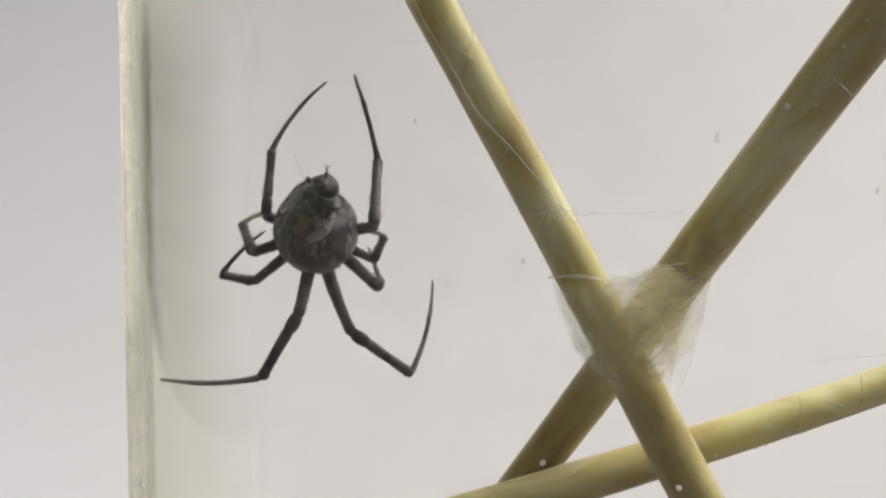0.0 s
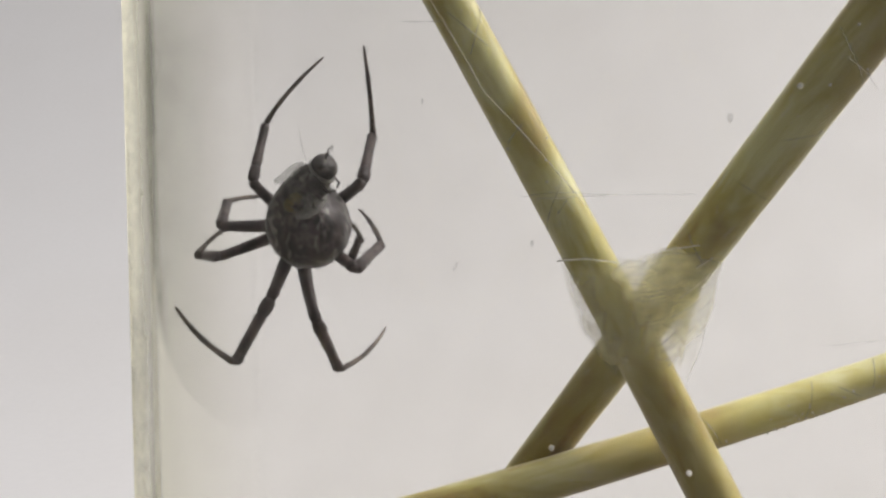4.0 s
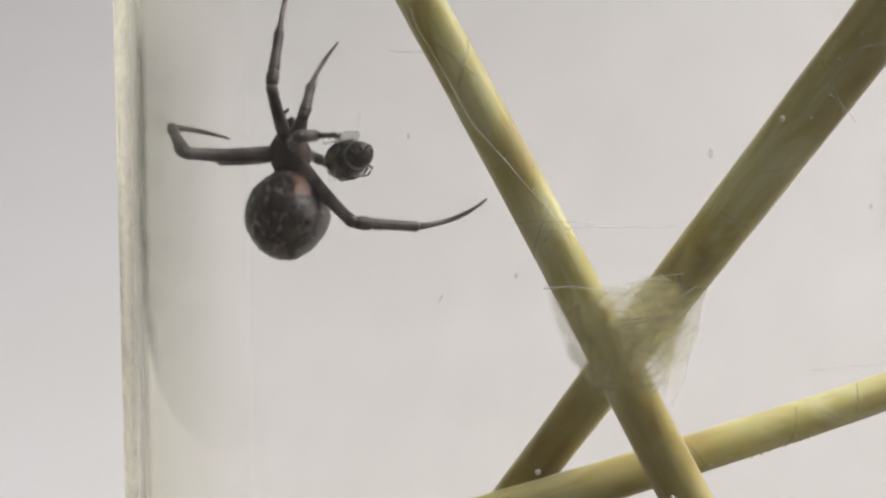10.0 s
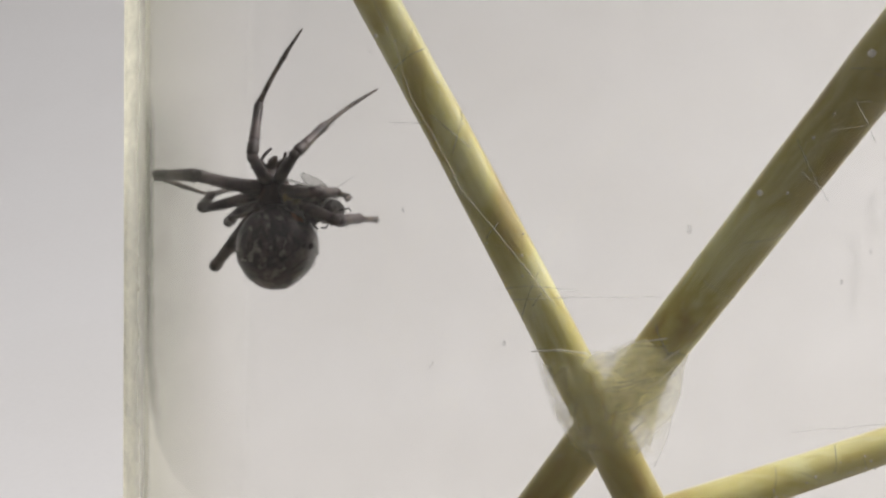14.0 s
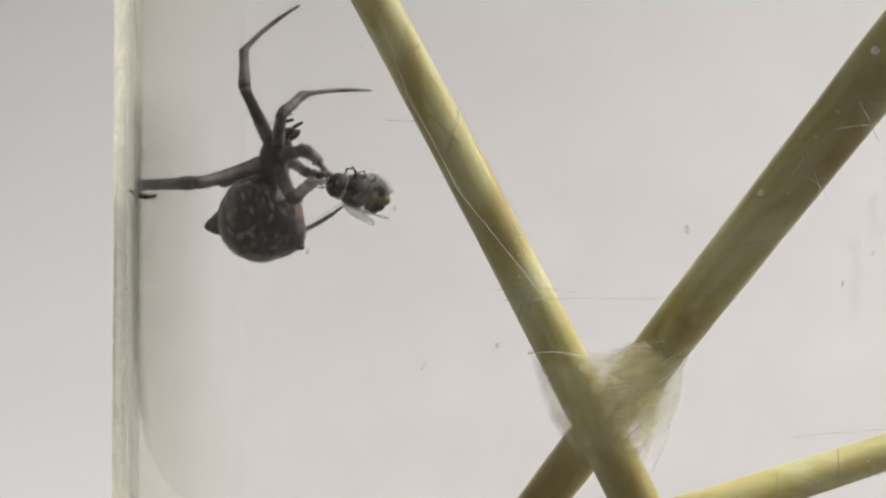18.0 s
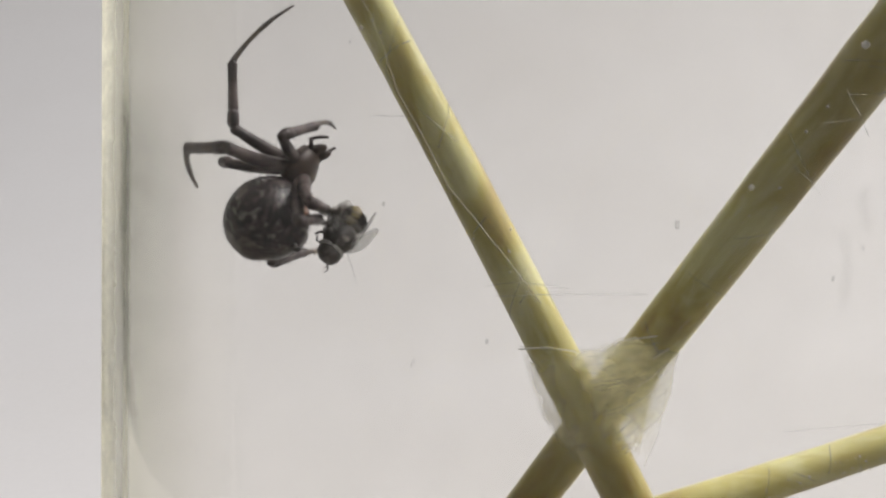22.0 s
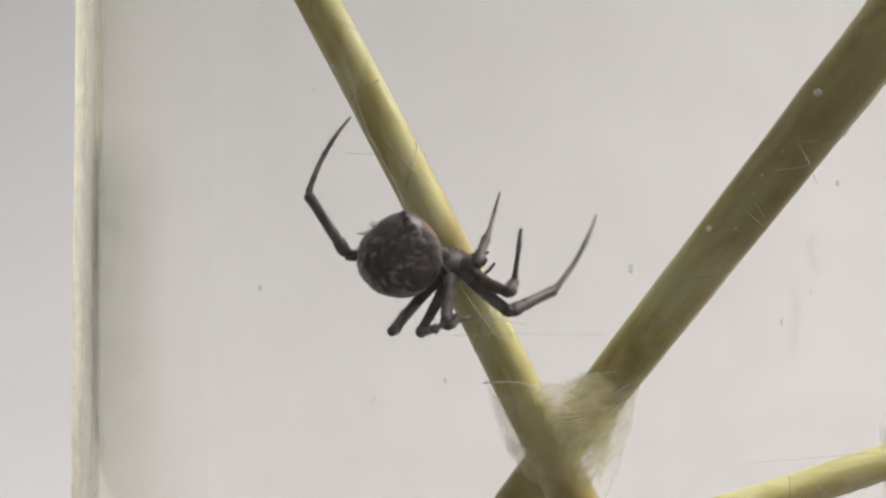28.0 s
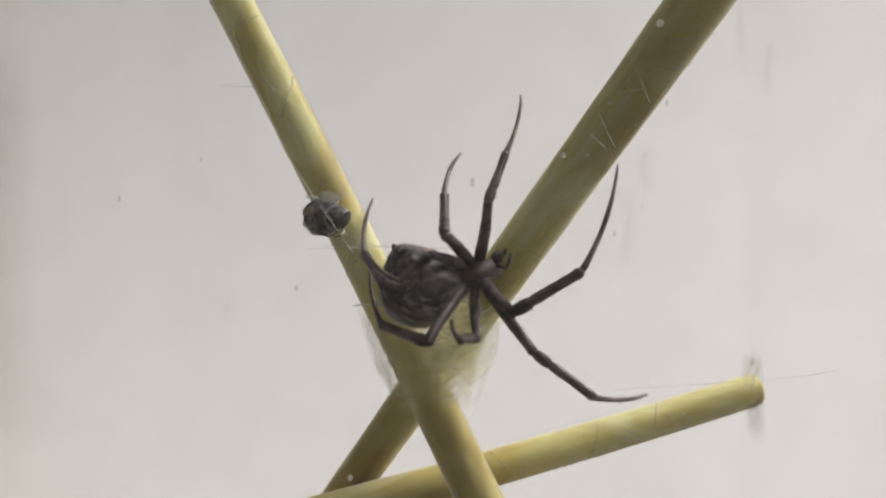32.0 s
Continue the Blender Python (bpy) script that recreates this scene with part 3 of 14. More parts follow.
thread([(0.00422, 0.00629, -0.00251), (0.00614, 0.00593, -0.00227), (0.00919, 0.00300, -0.00240)], 0.000022, "thin white silk thread across a stick")
thread([(-0.00274, 0.00762, 0.00853), (-0.00042, 0.00741, 0.00845)], 0.000022, "thin white silk thread across a stick")
thread([(0.02534, 0.01200, -0.01346), (0.03497, 0.01350, -0.01312), (0.03645, 0.01400, -0.01326), (0.04479, 0.01600, -0.01269)], 0.000022, "thin white silk thread across a stick")
thread([(0.02322, -0.00400, 0.00853), (0.02377, -0.00450, 0.00684), (0.02411, -0.00450, 0.00604)], 0.000022, "thin white silk thread across a stick")
thread([(0.02217, -0.00350, 0.00680), (0.02389, -0.00400, 0.00697)], 0.000022, "thin white silk thread across a stick")
thread([(0.00439, -0.00320, -0.00229), (0.00840, -0.00330, -0.00220), (0.01276, -0.00300, -0.00230)], 0.000022, "thin white silk thread across a stick")
thread([(0.02086, -0.00250, 0.00457), (0.02188, -0.00250, 0.00373), (0.02239, -0.00250, 0.00289)], 0.000022, "thin white silk thread across a stick")


def stick_threads(a, b, bow, ra, rb, count, seed, low, high):
    """Fine threads that lie slantwise on the front of a stick."""
    rnd = random.Random(seed)
    a, b, bow = Vector(a), Vector(b), Vector(bow)
    u = (b - a).normalized()
    front = (Vector((0, -1, 0)) - u * (Vector((0, -1, 0)).dot(u))).normalized()
    side = u.cross(front)
    for _ in range(count):
        k, slant = rnd.uniform(low, high), rnd.uniform(-0.035, 0.035)
        an0, an1 = rnd.uniform(-85, -10), rnd.uniform(10, 85)
        pts = []
        for i in range(7):
            w = i / 6
            kk = k + slant * (w - 0.5)
            an = radians(an0 + (an1 - an0) * w)
            r = (ra + (rb - ra) * kk) * 1.03
            pts.append(a.lerp(b, kk) + bow * 4 * kk * (1 - kk) + (front * math.cos(an) + side * math.sin(an)) * r)
        thread(pts, rnd.choice((0.000016, 0.000022, 0.000028)), "fine white silk thread stuck slantwise to a stick")


stick_threads(*STICKS[0], 9, 3, 0.22, 0.62)
stick_threads(*STICKS[1], 16, 4, 0.08, 0.55)
stick_threads(*STICKS[2], 7, 5, 0.05, 0.60)


# ---- specks on the glass ----
def speck(centre, size, seed):
    """A dried fleck on the inside of the glass."""
    rnd = random.Random(seed)
    bm = blob(size * rnd.uniform(0.35, 0.6), size * 0.08, size * rnd.uniform(0.5, 0.9), lambda p: p * (1 + 0.45 * noise.noise(p * 2.2 + Vector((seed, 0, 0)))), 12, 8)
    ob = part("speck", bm, SPECK)
    ob.location = centre
    return tagged(ob, "small grey dried fleck stuck to the box wall", "speck", "flecks on the glass")


speck((0.00393, -0.00557, -0.00442), 0.00018, 0)
speck((-0.01237, -0.00557, -0.00362), 0.00017, 1)
speck((0.01383, -0.00557, 0.00151), 0.00025, 2)
speck((-0.00001, -0.00557, -0.00560), 0.00013, 3)
speck((-0.00292, -0.00557, 0.01112), 0.00018, 4)
speck((0.00013, -0.00557, -0.00539), 0.00012, 5)
speck((-0.00589, -0.00557, 0.00060), 0.00019, 6)
speck((0.03536, -0.00557, -0.00864), 0.00007, 7)
speck((-0.00132, -0.00557, 0.00278), 0.00017, 8)
speck((0.02479, -0.00557, 0.00599), 0.00024, 9)
speck((0.02187, -0.00557, -0.00137), 0.00021, 10)
speck((0.02342, -0.00557, 0.00019), 0.00017, 11)


def silk_beads(centres, sizes):
    """Tiny white silk dots stuck to a stick, joined in one mesh."""
    bm = bmesh.new()
    for c, s in zip(centres, sizes):
        made = bmesh.ops.create_icosphere(bm, subdivisions=1, radius=s)
        bmesh.ops.translate(bm, verts=made["verts"], vec=c)
    return tagged(part("silk_dots", bm, KNOT), "tiny white silk dots stuck to the sticks", "silk dots", kind="stuff")


def dots_along(a, b, bow, ra, rb, count, seed, low, high, start, end):
    """Scattered dots on the side of a stick that faces forward, between two angles."""
    rnd = random.Random(seed)
    a, b, bow = Vector(a), Vector(b), Vector(bow)
    u = (b - a).normalized()
    front = (Vector((0, -1, 0)) - u * (Vector((0, -1, 0)).dot(u))).normalized()
    side = u.cross(front)
    cs, ss = [], []
    for _ in range(count):
        k = rnd.uniform(start, end)
        an = radians(rnd.uniform(low, high))
        cs.append(a.lerp(b, k) + bow * 4 * k * (1 - k) + (front * math.cos(an) + side * math.sin(an)) * (ra + (rb - ra) * k) * 1.02)
        ss.append(rnd.choice((0.00003, 0.00004, 0.00005, 0.00006, 0.00009)))
    return silk_beads(cs, ss)


dots_along(*STICKS[2], 110, 21, -75, 20, 0.0, 0.32)
dots_along(*STICKS[2], 18, 24, -60, 70, 0.23, 0.7)
dots_along(*STICKS[0], 26, 6, -60, 60, 0.2, 0.65)
dots_along(*STICKS[1], 26, 13, -60, 60, 0.05, 0.5)
silk_beads([(0.02555, -0.00065, 0.01137), (0.02010, 0.00246, 0.00350), (-0.00382, 0.00854, 0.01715), (-0.00351, 0.00833, 0.01432), (0.00597, 0.00775, -0.01879), (0.01376, 0.00326, -0.01924)], [0.00026, 0.0002, 0.00022, 0.00016, 0.00022, 0.0002])


# ---- spider ----
MM = 0.001


def abdomen_shape(p):
    """A high ball, flatter on the belly, drawn out to a low corner behind."""
    x, y, z = p
    flat = math.hypot(x, z)
    if flat > 1e-6:
        power = (4.0 if z < 0 else 2.1) if x < 0 else (2.0 if z < 0 else 1.84)
        square = ((abs(x) / flat) ** power + (abs(z) / flat) ** power) ** (-1 / power)
        square = 1 + (square - 1) * (1 - y * y)
        x, z = x * square, z * square
    if z < 0:
        z *= 0.94
    k = max(0.0, -x)
    y *= 1 - 0.20 * min(1.0, k * k)
    if x > 0:
        y *= 1 - 0.16 * x * x
        x *= 1.06
    tail = Vector((x + 0.80, y, z + 0.68)).length
    s = 1 + 0.035 * math.exp(-(tail / 0.24) ** 2) + 0.03 * noise.noise((x * 2.5, y * 2.5, z * 2.5)) + 0.012 * noise.noise((x * 7, y * 7, z * 7))
    return Vector((x * s, y * s, z * s))


def carapace_shape(p):
    x, y, z = p
    y *= 1 - 0.35 * max(0, x) - 0.1 * max(0, -x)
    z = z * (0.8 if z < 0 else 1.0) + 0.12 * max(0, x)
    if z > 0 and x < 0.1:
        z *= 1 - 0.25 * math.exp(-((x + 0.25) / 0.25) ** 2) * max(0, 1 - abs(y) * 2)
    return Vector((x, y, z))


FEMUR_R = ((0, 0.34), (0.05, 0.45), (0.2, 0.50), (0.6, 0.43), (0.88, 0.37), (0.95, 0.41), (1.0, 0.32))
TIBIA_R = ((0, 0.28), (0.03, 0.40), (0.14, 0.45), (0.22, 0.40), (0.255, 0.31), (0.30, 0.38), (0.60, 0.33), (0.86, 0.34), (0.95, 0.38), (1.0, 0.26))
META_R = ((0, 0.20), (0.03, 0.245), (0.09, 0.19), (0.35, 0.165), (0.62, 0.15), (0.65, 0.16), (0.70, 0.13), (0.92, 0.095), (1.0, 0.06))


def segment(name, radii, length, thick, parent, bow, seed, hairs, mat):
    prof = [(0.0, radii[0][1] * 0.5 * thick * MM)]
    for k, r in radii:
        prof.append(((k * 0.97 + 0.015) * length, r * thick * MM))
    prof.append((length, radii[-1][1] * 0.5 * thick * MM))
    fine = []
    for (a, ra), (b, rb) in zip(prof, prof[1:]):
        for i in range(3):
            fine.append((a + (b - a) * i / 3, ra + (rb - ra) * i / 3))
    fine.append(prof[-1])
    bm = lathe(fine, 14, (1, 1), bow * length, 0.05, 900)
    bristles(bm, prof, hairs, 0.00022 * (0.6 + 0.4 * thick), seed, bow * length)
    return part(name, bm, mat, parent)


spider = new("spider")
tagged(spider, "dark mottled cobweb spider with an orange belly mark, handling its prey", "spider")
part("cephalothorax", blob(1.75 * MM, 1.36 * MM, 0.95 * MM, carapace_shape), HEAD, spider, "dark brown glossy carapace")


def abdomen_skin():
    """The abdomen with its coat of short hairs."""
    bm = blob(2.62 * MM, 2.50 * MM, 2.66 * MM, abdomen_shape, 64, 44)
    rnd = random.Random(31)
    for _ in range(700):
        p = Vector((rnd.gauss(0, 1), rnd.gauss(0, 1), rnd.gauss(0, 1))).normalized()
        q = abdomen_shape(p)
        root = Vector((q.x * 2.6 * MM, q.y * 2.48 * MM, q.z * 2.64 * MM))
        lean = (p + Vector((-0.5, 0, -0.1)) + Vector((rnd.uniform(-0.3, 0.3), rnd.uniform(-0.3, 0.3), rnd.uniform(-0.3, 0.3)))).normalized()
        side = lean.cross(Vector((0.3, 0.5, 0.8))).normalized() * 0.000014
        up = lean.cross(side).normalized() * 0.000014
        tip = bm.verts.new(root + lean * rnd.uniform(0.00012, 0.0003))
        base = [bm.verts.new(root + d) for d in (side, up - side * 0.5, -up - side * 0.5)]
        for i in range(3):
            bm.faces.new((base[i], base[(i + 1) % 3], tip))
    return bm


abdomen = part("abdomen", abdomen_skin(), SHELL, spider, "round black abdomen with grey flecks")
abdomen.location = (-3.85 * MM, 0, -0.1 * MM)
abdomen.rotation_euler = (0, radians(-34), 0)


def skin_patch(centre, half_x, half_y, lift, waist):
    """A low patch that follows the belly of the abdomen; narrower at its waist."""
    bm = bmesh.new()
    rows = []
    for i in range(13):
        u = i / 6 - 1
        row = []
        for j in range(7):
            v = j / 3 - 1
            w = half_y * (waist + (1 - waist) * abs(u)) * math.sqrt(max(0.04, 1 - u * u * 0.75))
            p = Vector((centre + u * half_x, v * w, -1)).normalized()
            q = abdomen_shape(p)
            edge = min(1, (1 - abs(v)) * 3 + 0.05) * min(1, (1 - abs(u)) * 3 + 0.05)
            k = 1 + lift * edge - 0.004
            row.append(bm.verts.new((q.x * 2.62 * MM * k, q.y * 2.50 * MM * k, q.z * 2.66 * MM * k)))
        rows.append(row)
    for a, b in zip(rows, rows[1:]):
        for j in range(6):
            bm.faces.new((a[j], a[j + 1], b[j + 1], b[j]))
    return bm


part("belly_mark", skin_patch(0.06, 0.40, 0.34, 0.010, 0.6), ORANGE, abdomen, "orange hourglass mark")
part("pale_spot", skin_patch(-0.54, 0.10, 0.34, 0.010, 0.9), PALE, abdomen, "pale spot behind the orange mark")
corner = abdomen_shape(Vector((-0.78, 0, -0.63)).normalized())
for sx, sy, ln in ((0, 0.22, 0.36), (0, -0.22, 0.36), (0.26, 0.15, 0.30), (0.26, -0.15, 0.30)):
    sp = part("spinneret", lathe([(0, 0.20 * MM), (ln * 0.7 * MM, 0.16 * MM), (ln * MM, 0.07 * MM)], 10), SHELL, abdomen)
    sp.matrix_basis = Matrix.Translation(((corner.x * 2.5 + sx) * MM, sy * MM, (corner.z * 2.54 - sx * 0.1) * MM)) @ Euler((0, radians(215), 0)).to_matrix().to_4x4()
part("pedicel", tube([(-1.35 * MM, 0, 0), (-1.9 * MM, 0, 0.05 * MM)], 0.4 * MM, 10), HEAD, spider)
for s in (-1, 1):
    ch = part("chelicera", lathe([(0, 0.2 * MM), (0.15 * MM, 0.32 * MM), (0.6 * MM, 0.3 * MM), (0.95 * MM, 0.12 * MM)], 12), HEAD, spider)
    ch.matrix_basis = Matrix.Translation((1.25 * MM, s * 0.32 * MM, -0.1 * MM)) @ Euler((0, radians(140), 0)).to_matrix().to_4x4()
    pp = part("pedipalp", tube([(1.2 * MM, s * 0.6 * MM, -0.2 * MM), (1.75 * MM, s * 0.85 * MM, 0.1 * MM), (2.1 * MM, s * 0.75 * MM, -0.25 * MM), (2.4 * MM, s * 0.55 * MM, -0.7 * MM)], 0.17 * MM, 8, 0.09 * MM), LEG, spider)
for ex, ey, ez in ((1.5, 0.2, 0.62), (1.35, 0.22, 0.74), (1.4, 0.5, 0.55), (1.25, 0.52, 0.66)):
    for s in (-1, 1):
        ey_ob = part("eye", blob(0.09 * MM, 0.09 * MM, 0.09 * MM, None, 10, 8), FLY, spider)
        ey_ob.location = (ex * MM * 0.95, s * ey * MM * 0.9, ez * MM * 0.95)

LEGS = {}
for key, f_len, t_len, m_len, thick in (("a", 0.00439, 0.00406, 0.00541, 0.80), ("b", 0.00608, 0.00487, 0.00659, 0.88), ("c", 0.00473, 0.00412, 0.00524, 0.84), ("d", 0.00507, 0.00253, 0.00389, 0.78), ("e", 0.00642, 0.00460, 0.00608, 0.94), ("f", 0.00659, 0.00480, 0.00727, 0.92), ("g", 0.00473, 0.00253, 0.00389, 0.76), ("h", 0.00659, 0.00480, 0.00507, 0.90)):
    leg = segment("leg", FEMUR_R, f_len, thick, spider, 0.03, ord(key), 90, LEG)
    tib = segment("tibia", TIBIA_R, t_len, thick, leg, 0.0, ord(key) + 40, 90, LEG)
    met = segment("metatarsus", META_R, m_len, thick, leg, 0.055, ord(key) + 80, 80, TARSUS)
    LEGS[key] = (leg, tib, met)

# ---- prey ----
MM = 0.00092
insect = new("captured_insect")
tagged(insect, "small dark insect with folded wings, partly wrapped in pale silk", "insect")


def thorax_shape(p):
    return Vector((p.x, p.y, p.z)) * (1 + 0.05 * noise.noise(p * 3))


th = part("thorax", blob(1.05 * MM, 1.08 * MM, 1.12 * MM, thorax_shape, 24, 16), FLY, insect)
hd = part("head", blob(0.66 * MM, 0.88 * MM, 0.82 * MM, None, 20, 14), FLY, insect)
hd.location = (1.32 * MM, 0, 0.05 * MM)
for s in (-1, 1):
    e = part("compound_eye", blob(0.36 * MM, 0.25 * MM, 0.45 * MM, None, 14, 10), FLY, hd, "dark glossy compound eye")
    e.location = (0.15 * MM, s * 0.6 * MM, 0.08 * MM)
    part("antenna", tube([(0.5 * MM, s * 0.15 * MM, 0.2 * MM), (0.95 * MM, s * 0.3 * MM, 0.5 * MM), (1.2 * MM, s * 0.35 * MM, 0.35 * MM)], 0.06 * MM, 6, 0.03 * MM), FLY, hd)
ab = part("abdomen", lathe([(0, 0.35 * MM), (0.3 * MM, 0.75 * MM), (0.55 * MM, 0.72 * MM), (0.62 * MM, 0.86 * MM), (1.0 * MM, 0.83 * MM), (1.06 * MM, 0.88 * MM), (1.5 * MM, 0.7 * MM), (1.56 * MM, 0.72 * MM), (1.95 * MM, 0.35 * MM), (2.1 * MM, 0.1 * MM)], 22, (1.28, 1.22), 0, 0.05, 800), FLY, insect, "banded dark abdomen")
ab.matrix_basis = Matrix.Translation((-0.7 * MM, 0, -0.05 * MM)) @ Euler((0, radians(-98), 0)).to_matrix().to_4x4() @ Matrix.Diagonal((1.08, 1.08, 0.78, 1))
part("collar", tube([(0.98 * MM, 0.8 * MM * math.cos(a), 0.8 * MM * math.sin(a)) for a in [i * math.pi / 8 for i in range(17)]], 0.13 * MM, 8), BAND, insect, "pale silk band behind the head")
for s in (-1, 1):
    part("side_patch", blob(0.75 * MM, 0.3 * MM, 0.5 * MM, None, 14, 10), FLY_YELLOW, insect, "dull yellow flank").location = (-1.45 * MM, s * 0.78 * MM, 0.1 * MM)


def wing(side):
    bm = bmesh.new()
    rows = []
    for i in range(11):
        u = i / 10
        half = 0.8 * MM * math.sin(math.pi * min(1, u * 0.93 + 0.07)) ** 0.6
        rows.append([bm.verts.new((0.3 * MM - u * 2.9 * MM, side * (0.25 * MM + 0.25 * MM * u) + v * half, 1.06 * MM - 0.1 * MM * v * v + 0.12 * MM * math.sin(u * 3) + 0.03 * MM * noise.noise((u * 6, v * 2, side)))) for v in (-1, -0.5, 0, 0.5, 1)])
    top = [f for a, b in zip(rows, rows[1:]) for f in [bm.faces.new((a[j], a[j + 1], b[j + 1], b[j])) for j in range(4)]]
    bmesh.ops.solidify(bm, geom=top, thickness=0.00002)
    return bm


for s in (-1, 1):
    wg = part("wing", wing(s), WING, insect, "clear smoky wing, half unfolded")
    wg.rotation_euler = (radians(6 * s), radians(7 + 6 * s), radians(-6 * s - 6))
    for k, fx in enumerate((0.5, 0.05, -0.4)):
        part("insect_leg", tube([(fx * MM, s * 0.55 * MM, -0.55 * MM), ((fx + 0.15 - 0.25 * k) * MM, s * 0.95 * MM, -0.95 * MM), ((fx + 0.3 - 0.4 * k) * MM, s * 0.5 * MM, -1.3 * MM), ((fx + 0.1 - 0.2 * k) * MM, s * 0.2 * MM, -1.35 * MM)], 0.11 * MM, 6, 0.05 * MM), FLY, insect)


def silk_wrap():
    bm = blob(1.55 * MM, 1.2 * MM, 1.26 * MM, lambda p: p * (1 + 0.10 * noise.noise(p * 2.4)), 28, 18)
    return bm


wrap = part("silk_wrap", silk_wrap(), WRAP, insect, "thin pale silk wound round the body")
wrap.location = (-0.55 * MM, 0, -0.05 * MM)
tuft = part("silk_tuft", blob(1.15 * MM, 1.15 * MM, 0.95 * MM, lambda p: p * (1 + 0.3 * noise.noise(p * 2.1 + Vector((7, 1, 3)))), 24, 16), TUFT, insect, "loose whitish tuft of silk")
tuft.location = (-1.25 * MM, 0.1 * MM, -0.55 * MM)
for pts in (((-0.9, -1.25, 0.2), (-1.2, -1.35, -0.3), (-0.9, -1.4, -0.9), (-1.3, -1.3, -1.3)), ((-0.2, -1.3, -0.2), (-0.5, -1.45, -0.7), (-0.1, -1.4, -1.3)),
            ((-0.9, 1.25, 0.2), (-1.2, 1.35, -0.3), (-0.9, 1.4, -0.9)), ((0.9, -0.8, 0.5), (1.05, -1.0, 0.0), (0.85, -0.9, -0.6))):
    part("silk_strand", tube([Vector(p) * MM for p in pts], 0.035 * MM, 5, 0.02 * MM), THREAD, insect)
part("silk_strand", tube([(0.6 * MM, 0.2 * MM, 0.9 * MM), (1.3 * MM, 0.3 * MM, 1.8 * MM), (2.2 * MM, 0.3 * MM, 2.7 * MM)], 0.05 * MM, 5, 0.015 * MM), THREAD, insect)

